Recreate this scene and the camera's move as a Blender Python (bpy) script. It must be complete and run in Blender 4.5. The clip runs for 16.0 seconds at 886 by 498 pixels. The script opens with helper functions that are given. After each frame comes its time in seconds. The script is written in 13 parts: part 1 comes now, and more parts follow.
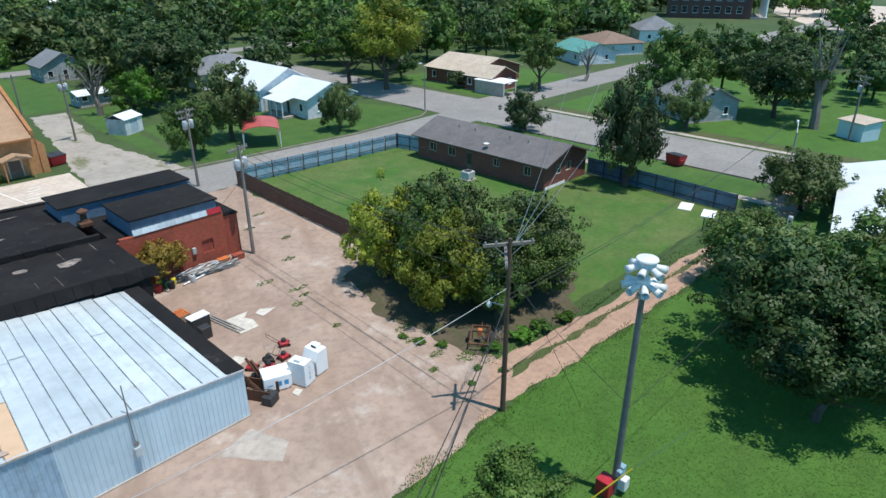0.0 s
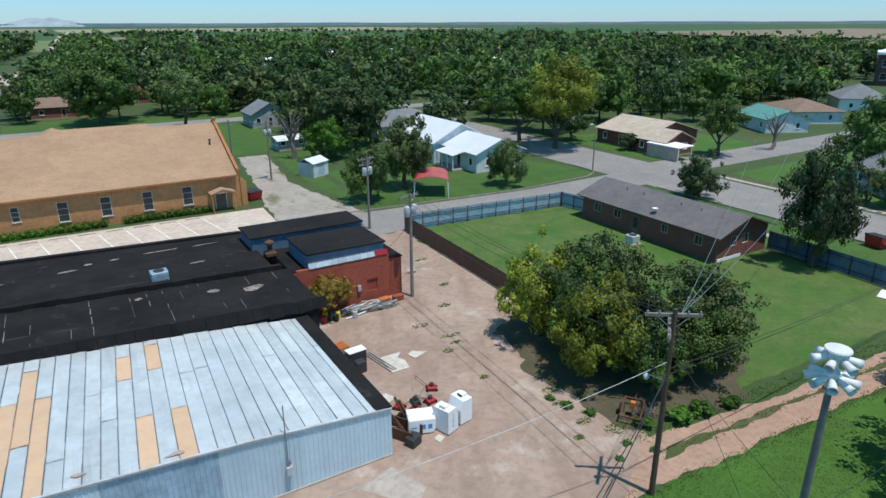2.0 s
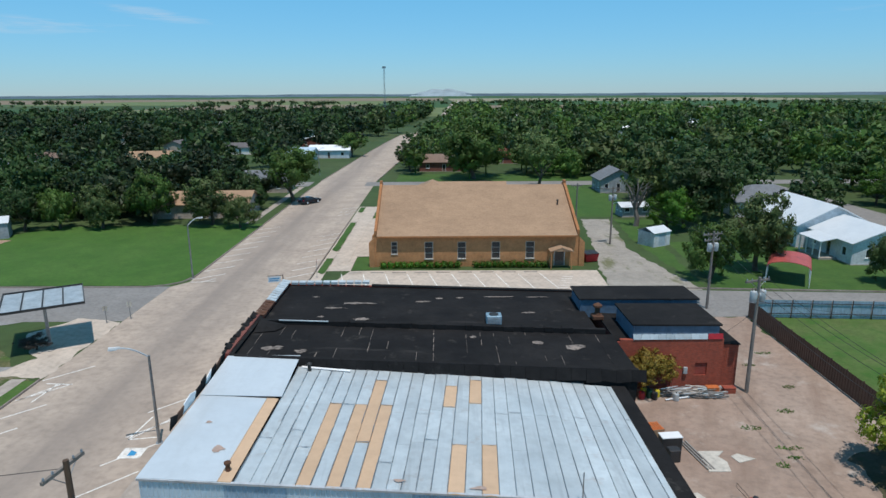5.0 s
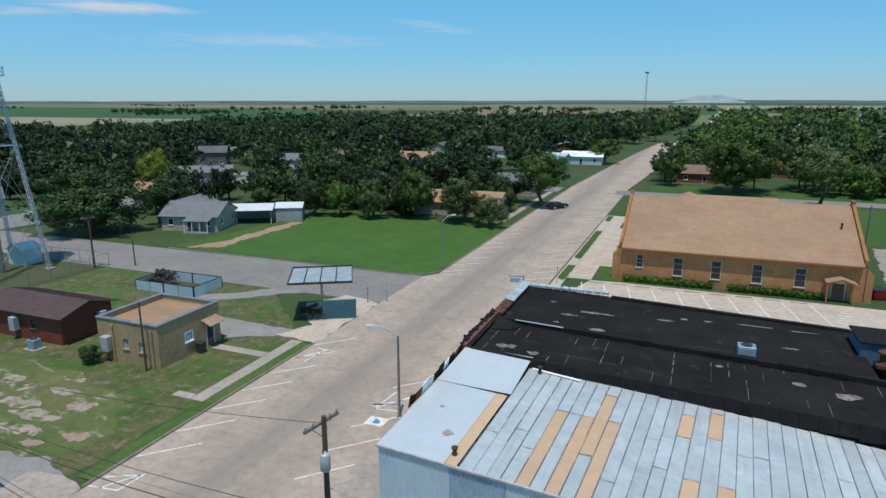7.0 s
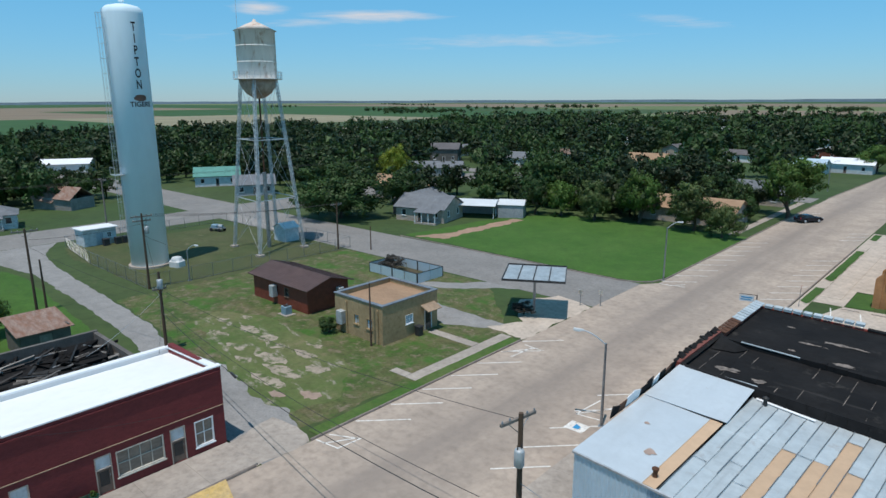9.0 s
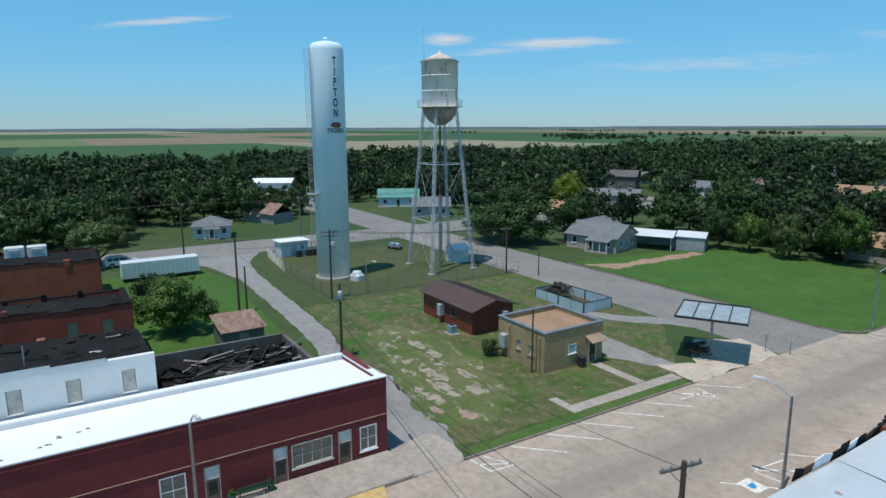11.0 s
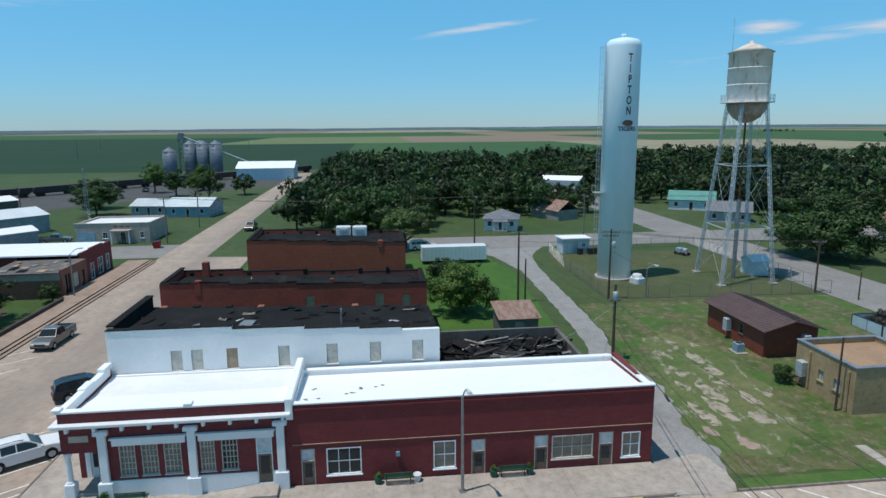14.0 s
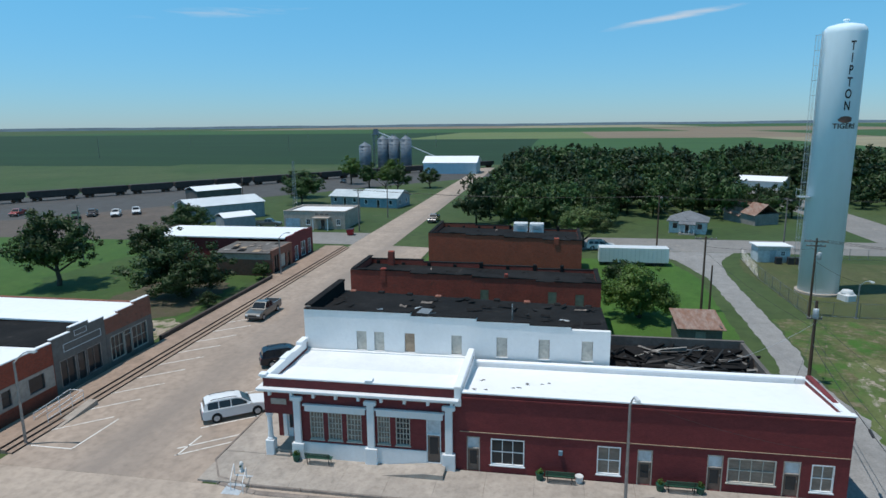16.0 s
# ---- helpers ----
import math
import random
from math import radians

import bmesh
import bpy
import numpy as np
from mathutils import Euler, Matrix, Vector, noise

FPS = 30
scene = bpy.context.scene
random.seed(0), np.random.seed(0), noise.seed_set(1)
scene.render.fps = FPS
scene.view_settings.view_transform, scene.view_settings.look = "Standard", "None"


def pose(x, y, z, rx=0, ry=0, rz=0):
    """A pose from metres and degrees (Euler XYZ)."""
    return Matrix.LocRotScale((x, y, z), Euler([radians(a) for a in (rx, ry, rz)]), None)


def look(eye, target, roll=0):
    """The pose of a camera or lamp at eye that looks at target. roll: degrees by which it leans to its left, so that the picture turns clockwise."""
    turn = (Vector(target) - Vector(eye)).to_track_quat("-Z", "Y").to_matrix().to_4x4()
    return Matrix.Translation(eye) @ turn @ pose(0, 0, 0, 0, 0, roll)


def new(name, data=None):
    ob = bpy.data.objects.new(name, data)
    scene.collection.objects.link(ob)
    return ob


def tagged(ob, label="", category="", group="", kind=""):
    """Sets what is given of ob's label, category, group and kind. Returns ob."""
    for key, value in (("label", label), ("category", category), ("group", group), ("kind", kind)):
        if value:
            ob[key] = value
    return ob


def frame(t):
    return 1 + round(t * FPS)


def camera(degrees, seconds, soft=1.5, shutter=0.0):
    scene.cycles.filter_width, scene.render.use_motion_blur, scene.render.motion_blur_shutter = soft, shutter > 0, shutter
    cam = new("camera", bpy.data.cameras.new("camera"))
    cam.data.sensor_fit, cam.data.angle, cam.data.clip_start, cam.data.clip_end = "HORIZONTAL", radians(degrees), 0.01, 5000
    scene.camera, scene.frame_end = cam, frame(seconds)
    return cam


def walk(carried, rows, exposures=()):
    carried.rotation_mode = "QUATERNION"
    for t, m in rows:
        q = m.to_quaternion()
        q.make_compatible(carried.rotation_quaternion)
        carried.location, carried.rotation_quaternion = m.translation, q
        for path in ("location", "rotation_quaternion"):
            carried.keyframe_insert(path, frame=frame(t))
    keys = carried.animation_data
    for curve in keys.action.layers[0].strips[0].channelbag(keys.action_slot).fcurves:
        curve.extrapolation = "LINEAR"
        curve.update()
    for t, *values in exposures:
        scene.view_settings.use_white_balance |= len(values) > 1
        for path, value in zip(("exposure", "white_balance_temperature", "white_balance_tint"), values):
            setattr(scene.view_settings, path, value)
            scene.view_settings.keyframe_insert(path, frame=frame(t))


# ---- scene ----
# ------------------------------------------------------------------ camera
cam = camera(70.0, 16.0)
PATH = [
    (0.0, -0.13, -0.17, 21.90, 65.16, 0.15, -46.19),
    (0.5, -0.18, -0.19, 21.92, 66.48, 0.17, -43.29),
    (1.0, -0.25, -0.16, 21.89, 67.74, 0.14, -40.36),
    (1.5, -0.29, -0.12, 21.88, 68.99, 0.15, -36.00),
    (2.0, -0.30, -0.08, 21.88, 70.21, 0.19, -31.16),
    (2.5, -0.35, -0.12, 21.91, 71.38, 0.25, -26.55),
    (3.0, -0.38, -0.15, 21.99, 72.56, 0.32, -22.12),
    (3.5, -0.37, -0.15, 22.03, 73.73, 0.35, -17.26),
    (4.0, -0.37, -0.14, 22.01, 74.99, 0.36, -11.94),
    (4.2, -0.35, -0.14, 21.99, 75.45, 0.34, -9.63),
    (6.3, -0.23, -0.03, 21.85, 76.83, 0.18, 14.07),
    (6.5, -0.22, -0.03, 21.86, 76.80, 0.14, 16.33),
    (7.0, -0.19, -0.05, 21.91, 76.73, 0.08, 21.93),
    (7.5, -0.08, -0.05, 21.98, 76.63, 0.09, 27.51),
    (8.0, 0.00, 0.00, 22.00, 76.58, 0.15, 33.02),
    (8.5, 0.09, 0.08, 21.99, 76.54, 0.20, 38.33),
    (9.0, 0.18, 0.16, 21.97, 76.71, 0.21, 42.16),
    (9.2, 0.23, 0.18, 21.97, 76.90, 0.22, 43.30),
    (11.3, 0.59, 0.31, 22.08, 79.15, 0.25, 60.64),
    (11.5, 0.62, 0.32, 22.09, 79.16, 0.26, 62.49),
    (12.0, 0.69, 0.34, 22.08, 79.09, 0.25, 67.01),
    (12.5, 0.77, 0.39, 22.04, 79.10, 0.29, 71.51),
    (13.0, 0.91, 0.46, 22.04, 79.09, 0.36, 75.93),
    (13.5, 1.03, 0.51, 22.05, 79.05, 0.41, 79.98),
    (14.0, 1.12, 0.59, 22.04, 79.04, 0.46, 83.55),
    (14.5, 1.23, 0.73, 22.03, 79.10, 0.55, 87.42),
    (15.0, 1.38, 0.83, 22.06, 79.08, 0.62, 91.69),
    (15.5, 1.54, 0.86, 22.20, 78.90, 0.60, 95.99),
    (16.0, 1.79, 0.86, 22.38, 78.76, 0.60, 99.80),
]
EXPOSURES = [(0.0, 0.12, 6450, 12), (2.0, -0.11, 6450, 12), (4.0, -0.34, 6450, 12), (7.5, -0.46, 6450, 12), (12.0, -0.42, 6400, 11), (16.0, -0.44, 6400, 11)]
walk(cam, [(t, pose(x, y, z, a, b, c)) for t, x, y, z, a, b, c in PATH], EXPOSURES)

# ------------------------------------------------------------------ sky and sun
SUN_TO = Vector((0.085, -0.265, 0.96)).normalized()
world = bpy.data.worlds.new("world")
scene.world = world
world.use_nodes = True
wn, wl = world.node_tree.nodes, world.node_tree.links
wn.clear()
w_out = wn.new("ShaderNodeOutputWorld")
w_bg = wn.new("ShaderNodeBackground")
w_sky = wn.new("ShaderNodeTexSky")
w_sky.sky_type = "NISHITA"
w_sky.sun_disc = False
w_sky.sun_elevation = math.asin(SUN_TO.z)
w_sky.sun_rotation = math.atan2(SUN_TO.x, SUN_TO.y)
w_sky.air_density, w_sky.dust_density, w_sky.ozone_density = 1.0, 0.0, 2.0
w_sky.altitude = 600
w_bg.inputs["Strength"].default_value = 0.10
# thin streaks of high cloud: bearing and height of the middle, half length, half depth, tilt (degrees), thickness
CLOUDS = [(-80.5, 8.25, 6.6, 0.42, 7.5, 0.85), (-57.6, 7.35, 3.0, 0.75, 0, 0.95), (-48.0, 6.9, 7.6, 0.75, 1, 0.92), (-54.0, 6.3, 4.4, 0.6, 3, 0.7), (-36.0, 4.9, 15.0, 0.85, 1, 0.58), (-23.0, 6.1, 6.0, 0.6, -7, 0.55),
          (-62.0, 5.1, 6.0, 0.50, 3, 0.35), (38.0, 4.9, 11.0, 1.1, -6, 0.28), (-118, 9.0, 9.0, 0.6, 4, 0.5), (70, 8.0, 12.0, 0.8, 3, 0.4), (150, 9.0, 14.0, 1.0, 0, 0.5), (-160, 12.0, 14.0, 0.9, 5, 0.5)]


def w_math(op, a, b=0.0):
    q = wn.new("ShaderNodeMath")
    q.operation = op
    for k, v in enumerate((a, b)):
        if isinstance(v, (int, float)):
            q.inputs[k].default_value = v
        else:
            wl.new(v, q.inputs[k])
    return q.outputs[0]


w_tc = wn.new("ShaderNodeTexCoord")
w_map = wn.new("ShaderNodeMapping")
w_map.inputs["Scale"].default_value = (6.0, 6.0, 60.0)
w_no = wn.new("ShaderNodeTexNoise")
w_no.inputs["Scale"].default_value = 2.4
w_no.inputs["Detail"].default_value = 10.0
w_no.inputs["Roughness"].default_value = 0.62
w_no.inputs["Distortion"].default_value = 0.5
wl.new(w_tc.outputs["Generated"], w_map.inputs["Vector"])
wl.new(w_map.outputs["Vector"], w_no.inputs["Vector"])
w_all = None
for c_az, c_el, c_a, c_b, c_t, c_k in CLOUDS:
    az_, el_, tl_ = radians(c_az), radians(c_el), radians(c_t)
    mid_v = Vector((math.sin(az_) * math.cos(el_), math.cos(az_) * math.cos(el_), math.sin(el_)))
    side_v = Vector((math.cos(az_), -math.sin(az_), 0))
    up_v = side_v.cross(mid_v)
    axis_u, axis_v = side_v * math.cos(tl_) + up_v * math.sin(tl_), up_v * math.cos(tl_) - side_v * math.sin(tl_)
    dots = []
    for axis_, half_ in ((axis_u, c_a), (axis_v, c_b)):
        q = wn.new("ShaderNodeVectorMath")
        q.operation = "DOT_PRODUCT"
        wl.new(w_tc.outputs["Generated"], q.inputs[0])
        q.inputs[1].default_value = axis_ / math.sin(radians(half_))
        o_ = w_math("SUBTRACT", q.outputs["Value"], mid_v.dot(axis_) / math.sin(radians(half_)))
        dots.append(w_math("MULTIPLY", o_, o_))
    q = wn.new("ShaderNodeVectorMath")
    q.operation = "DOT_PRODUCT"
    wl.new(w_tc.outputs["Generated"], q.inputs[0])
    q.inputs[1].default_value = mid_v
    fade = w_math("MAXIMUM", w_math("SUBTRACT", 1.0, w_math("ADD", *dots)), 0.0)
    fade = w_math("MULTIPLY", w_math("MULTIPLY", fade, c_k), w_math("GREATER_THAN", q.outputs["Value"], 0.0))
    w_all = fade if w_all is None else w_math("MAXIMUM", w_all, fade)
w_mix = wn.new("ShaderNodeMix")
w_mix.data_type = "RGBA"
w_mix.inputs["B"].default_value = (8.5, 9.0, 9.6, 1)
# the cloud thins out into wisps towards its rim
w_cov = w_math("SUBTRACT", w_no.outputs["Fac"], w_math("SUBTRACT", 0.66, w_math("MULTIPLY", w_all, 0.62)))
wl.new(w_math("MINIMUM", w_math("MAXIMUM", w_math("MULTIPLY", w_math("MULTIPLY", w_cov, 1.9), w_math("ADD", w_all, 0.1)), 0.0), 0.95), w_mix.inputs["Factor"])
w_tint = wn.new("ShaderNodeMix")
w_tint.data_type, w_tint.blend_type = "RGBA", "MULTIPLY"
w_tint.inputs["Factor"].default_value = 1.0
w_sep, w_grad = wn.new("ShaderNodeSeparateXYZ"), wn.new("ShaderNodeValToRGB")
w_grad.color_ramp.elements[0].position, w_grad.color_ramp.elements[1].position = 0.0, 0.42
w_grad.color_ramp.elements[0].color = (0.57, 0.88, 1.33, 1)
w_grad.color_ramp.elements[1].color = (1.02, 2.55, 2.36, 1)
w_zen = w_grad.color_ramp.elements.new(1.0)
w_zen.color = (0.80, 0.88, 0.80, 1)
wl.new(w_tc.outputs["Generated"], w_sep.inputs[0])
wl.new(w_sep.outputs["Z"], w_grad.inputs["Fac"])
wl.new(w_grad.outputs["Color"], w_tint.inputs["B"])
wl.new(w_sky.outputs["Color"], w_tint.inputs["A"])
wl.new(w_tint.outputs["Result"], w_mix.inputs["A"])
wl.new(w_mix.outputs["Result"], w_bg.inputs["Color"])
wl.new(w_bg.outputs["Background"], w_out.inputs["Surface"])
sun_lamp = bpy.data.lights.new("sun", "SUN")
sun_lamp.energy, sun_lamp.angle, sun_lamp.color = 4.6, radians(0.55), (1.0, 0.965, 0.905)
sun_ob = new("sun", sun_lamp)
sun_ob.matrix_world = look(SUN_TO * 200, (0, 0, 0))

# ------------------------------------------------------------------ materials
MATS = {}


def mat(name, a, b=None, rough=0.8, metal=0.0, big=0.25, small=4.0, bump=0.3, dirt=None, dirt_at=0.6,
        per=0.0, stretch=(1, 1, 1), island=False, ior=1.45, patch=None, band=None, blot=0.19):
    """A surface whose colour wanders between a and b at two scales, with grain, stains and relief."""
    m = bpy.data.materials.new(name)
    m.use_nodes = True
    n, l = m.node_tree.nodes, m.node_tree.links
    n.clear()
    out, bs = n.new("ShaderNodeOutputMaterial"), n.new("ShaderNodeBsdfPrincipled")
    l.new(bs.outputs[0], out.inputs["Surface"])
    b = b or tuple(c * 0.75 for c in a)
    geo, mp = n.new("ShaderNodeNewGeometry"), n.new("ShaderNodeMapping")
    mp.inputs["Scale"].default_value = stretch
    l.new(geo.outputs["Position"], mp.inputs["Vector"])

    def noise_of(scale, detail=6, rough_=0.6):
        t = n.new("ShaderNodeTexNoise")
        t.inputs["Scale"].default_value, t.inputs["Detail"].default_value = scale, detail
        t.inputs["Roughness"].default_value = rough_
        l.new(mp.outputs["Vector"], t.inputs["Vector"])
        return t.outputs["Fac"]

    def ramp(src, lo, hi):
        r = n.new("ShaderNodeMapRange")
        r.inputs["From Min"].default_value, r.inputs["From Max"].default_value = lo, hi
        l.new(src, r.inputs["Value"])
        return r.outputs["Result"]

    def blend(fac, x, y):
        k = n.new("ShaderNodeMix")
        k.data_type = "RGBA"
        l.new(fac, k.inputs["Factor"])
        for s, v in (("A", x), ("B", y)):
            if isinstance(v, tuple):
                k.inputs[s].default_value = (*v, 1)
            else:
                l.new(v, k.inputs[s])
        return k.outputs["Result"]

    n_big, n_small = noise_of(big, 5), noise_of(small, 6)
    col = blend(ramp(n_big, 0.32, 0.68), a, b)
    mid = tuple((p + q) / 2 * (1 - 2.2 * blot) for p, q in zip(a, b))
    f = n.new("ShaderNodeMath")
    f.operation = "MULTIPLY"
    f.inputs[1].default_value = 0.65
    l.new(ramp(n_small, 0.45, 0.75), f.inputs[0])
    col = blend(f.outputs[0], col, mid)
    # blotches between the two scales
    vm = n.new("ShaderNodeHueSaturation")
    l.new(ramp_to(n, l, ramp(noise_of((big * small) ** 0.5 * 0.8, 8, 0.72), 0.3, 0.7), 1 - blot, 1 + blot * 0.9), vm.inputs["Value"])
    l.new(col, vm.inputs["Color"])
    col = vm.outputs["Color"]
    if dirt:
        col = blend(ramp(noise_of(big * 2.7 + 0.01, 8, 0.7), dirt_at, dirt_at + 0.12), col, dirt)
    if patch:
        # worn spots or streaks: colour, stretch, scale, from, to, strength, turn in degrees
        p_col, p_st, p_sc, p_lo, p_hi, p_k, p_turn = patch
        pm, pt, pk = n.new("ShaderNodeMapping"), n.new("ShaderNodeTexNoise"), n.new("ShaderNodeMath")
        pr = n.new("ShaderNodeVectorRotate")
        pr.rotation_type = "Z_AXIS"
        pr.inputs["Angle"].default_value = radians(p_turn)
        l.new(geo.outputs["Position"], pr.inputs["Vector"])
        l.new(pr.outputs["Vector"], pm.inputs["Vector"])
        pm.inputs["Scale"].default_value = p_st
        l.new(pm.outputs["Vector"], pt.inputs["Vector"])
        pt.inputs["Scale"].default_value, pt.inputs["Detail"].default_value, pt.inputs["Roughness"].default_value = p_sc, 9, 0.66
        pk.operation = "MULTIPLY"
        pk.inputs[1].default_value = p_k
        l.new(ramp(pt.outputs["Fac"], p_lo, p_hi), pk.inputs[0])
        col = blend(pk.outputs[0], col, p_col)
    if band:
        # a lane darkened by tyres along one axis: colour, axis, middle, half width, strength
        b_col, b_ax, b_mid, b_hw, b_k = band
        sp_, s1, s2, s3, s4 = n.new("ShaderNodeSeparateXYZ"), *[n.new("ShaderNodeMath") for _ in range(4)]
        l.new(geo.outputs["Position"], sp_.inputs[0])
        s1.operation, s2.operation, s3.operation, s4.operation = "SUBTRACT", "ABSOLUTE", "MULTIPLY", "MULTIPLY"
        l.new(sp_.outputs[b_ax], s1.inputs[0])
        s1.inputs[1].default_value = b_mid
        l.new(s1.outputs[0], s2.inputs[0])
        bt, bm_ = n.new("ShaderNodeTexNoise"), n.new("ShaderNodeMapping")
        bm_.inputs["Scale"].default_value = (0.5, 0.03, 1) if b_ax == "X" else (0.03, 0.5, 1)
        l.new(geo.outputs["Position"], bm_.inputs["Vector"])
        l.new(bm_.outputs["Vector"], bt.inputs["Vector"])
        bt.inputs["Scale"].default_value, bt.inputs["Detail"].default_value = 1.0, 7
        l.new(ramp(s2.outputs[0], b_hw, b_hw * 0.25), s3.inputs[0])
        l.new(ramp(bt.outputs["Fac"], 0.12, 0.62), s3.inputs[1])
        l.new(s3.outputs[0], s4.inputs[0])
        s4.inputs[1].default_value = b_k
        col = blend(s4.outputs[0], col, b_col)
    if per:
        oi = n.new("ShaderNodeObjectInfo")
        src = geo.outputs["Random Per Island"] if island else oi.outputs["Random"]
        hs = n.new("ShaderNodeHueSaturation")
        l.new(ramp_to(n, l, src, 1 - per, 1 + per), hs.inputs["Value"])
        l.new(col, hs.inputs["Color"])
        col = hs.outputs["Color"]
    l.new(col, bs.inputs["Base Color"])
    bs.inputs["Roughness"].default_value, bs.inputs["Metallic"].default_value = rough, metal
    bs.inputs["IOR"].default_value = ior
    if bump:
        bp = n.new("ShaderNodeBump")
        bp.inputs["Strength"].default_value, bp.inputs["Distance"].default_value = bump, 0.05
        l.new(n_small, bp.inputs["Height"])
        l.new(bp.outputs["Normal"], bs.inputs["Normal"])
    MATS[name] = m
    return m


def ramp_to(n, l, src, lo, hi):
    r = n.new("ShaderNodeMapRange")
    r.inputs["To Min"].default_value, r.inputs["To Max"].default_value = lo, hi
    l.new(src, r.inputs["Value"])
    return r.outputs["Result"]


def leaf_mat(name, a, b, see=0.25, vary=0.55):
    """Leaves: colour by leaf and by tree, some light coming through."""
    m = bpy.data.materials.new(name)
    m.use_nodes = True
    n, l = m.node_tree.nodes, m.node_tree.links
    n.clear()
    out = n.new("ShaderNodeOutputMaterial")
    geo, oi = n.new("ShaderNodeNewGeometry"), n.new("ShaderNodeObjectInfo")
    no = n.new("ShaderNodeTexNoise")
    no.inputs["Scale"].default_value, no.inputs["Detail"].default_value = 0.35, 3
    l.new(geo.outputs["Position"], no.inputs["Vector"])
    k = n.new("ShaderNodeMix")
    k.data_type = "RGBA"
    k.inputs["A"].default_value, k.inputs["B"].default_value = (*a, 1), (*b, 1)
    ad = n.new("ShaderNodeMath")
    ad.operation = "MULTIPLY_ADD"
    ad.inputs[1].default_value = vary
    l.new(geo.outputs["Random Per Island"], ad.inputs[0])
    sub = ramp_to(n, l, no.outputs["Fac"], -0.35, 0.85)
    l.new(sub, ad.inputs[2])
    l.new(ad.outputs[0], k.inputs["Factor"])
    hs = n.new("ShaderNodeHueSaturation")
    wide = n.new("ShaderNodeTexNoise")
    wide.inputs["Scale"].default_value, wide.inputs["Detail"].default_value = 0.085, 2
    l.new(geo.outputs["Position"], wide.inputs["Vector"])
    both = n.new("ShaderNodeMath")
    both.operation = "MULTIPLY"
    wr_ = n.new("ShaderNodeMapRange")
    wr_.inputs["From Min"].default_value, wr_.inputs["From Max"].default_value = 0.33, 0.67
    wr_.inputs["To Min"].default_value, wr_.inputs["To Max"].default_value = 0.68, 1.36
    l.new(wide.outputs["Fac"], wr_.inputs["Value"])
    l.new(wr_.outputs["Result"], both.inputs[0])
    l.new(ramp_to(n, l, oi.outputs["Random"], 0.85, 1.2), both.inputs[1])
    l.new(both.outputs[0], hs.inputs["Value"])
    l.new(ramp_to(n, l, wide.outputs["Fac"], 0.475, 0.525), hs.inputs["Hue"])
    l.new(k.outputs["Result"], hs.inputs["Color"])
    d, t, mx = n.new("ShaderNodeBsdfPrincipled"), n.new("ShaderNodeBsdfTranslucent"), n.new("ShaderNodeMixShader")
    d.inputs["Roughness"].default_value = 0.55
    d.inputs["Specular IOR Level"].default_value = 0.3
    l.new(hs.outputs["Color"], d.inputs["Base Color"])
    l.new(hs.outputs["Color"], t.inputs["Color"])
    mx.inputs[0].default_value = see
    l.new(d.outputs[0], mx.inputs[1])
    l.new(t.outputs[0], mx.inputs[2])
    l.new(mx.outputs[0], out.inputs["Surface"])
    MATS[name] = m
    return m


def brick_mat(name, a, b, mortar, along="x", w=0.22, h=0.075, stain=None, stain_at=0.6):
    """Brickwork too far off to be laid brick by brick; along: the axis in which the wall runs."""
    m = mat(name, a, b, rough=0.85, big=0.4, small=5, bump=0.0, dirt=stain, dirt_at=stain_at)
    n, l = m.node_tree.nodes, m.node_tree.links
    bs = next(q for q in n if q.type == "BSDF_PRINCIPLED")
    src = bs.inputs["Base Color"].links[0].from_socket
    geo, sep, com, tex = n.new("ShaderNodeNewGeometry"), n.new("ShaderNodeSeparateXYZ"), n.new("ShaderNodeCombineXYZ"), n.new("ShaderNodeTexBrick")
    l.new(geo.outputs["Position"], sep.inputs[0])
    sm = n.new("ShaderNodeMath")
    l.new(sep.outputs["X"], sm.inputs[0])
    l.new(sep.outputs["Y"], sm.inputs[1])
    l.new(sm.outputs[0], com.inputs["X"])
    l.new(sep.outputs["Z"], com.inputs["Y"])
    l.new(com.outputs[0], tex.inputs["Vector"])
    tex.inputs["Scale"].default_value = 1.0
    tex.inputs["Brick Width"].default_value, tex.inputs["Row Height"].default_value = w, h
    tex.inputs["Mortar Size"].default_value = 0.008
    tex.inputs["Color1"].default_value, tex.inputs["Color2"].default_value = (1, 1, 1, 1), (0.72, 0.72, 0.72, 1)
    tex.inputs["Mortar"].default_value = (0, 0, 0, 1)
    mul = n.new("ShaderNodeMix")
    mul.data_type, mul.blend_type = "RGBA", "MULTIPLY"
    mul.inputs["Factor"].default_value = 1.0
    l.new(src, mul.inputs["A"])
    l.new(tex.outputs["Color"], mul.inputs["B"])
    k = n.new("ShaderNodeMix")
    k.data_type = "RGBA"
    l.new(tex.outputs["Fac"], k.inputs["Factor"])
    l.new(mul.outputs["Result"], k.inputs["A"])
    k.inputs["B"].default_value = (*mortar, 1)
    l.new(k.outputs["Result"], bs.inputs["Base Color"])
    bp = n.new("ShaderNodeBump")
    bp.inputs["Strength"].default_value, bp.inputs["Distance"].default_value = 0.5, 0.01
    bp.invert = True
    l.new(tex.outputs["Fac"], bp.inputs["Height"])
    l.new(bp.outputs["Normal"], bs.inputs["Normal"])
    return m


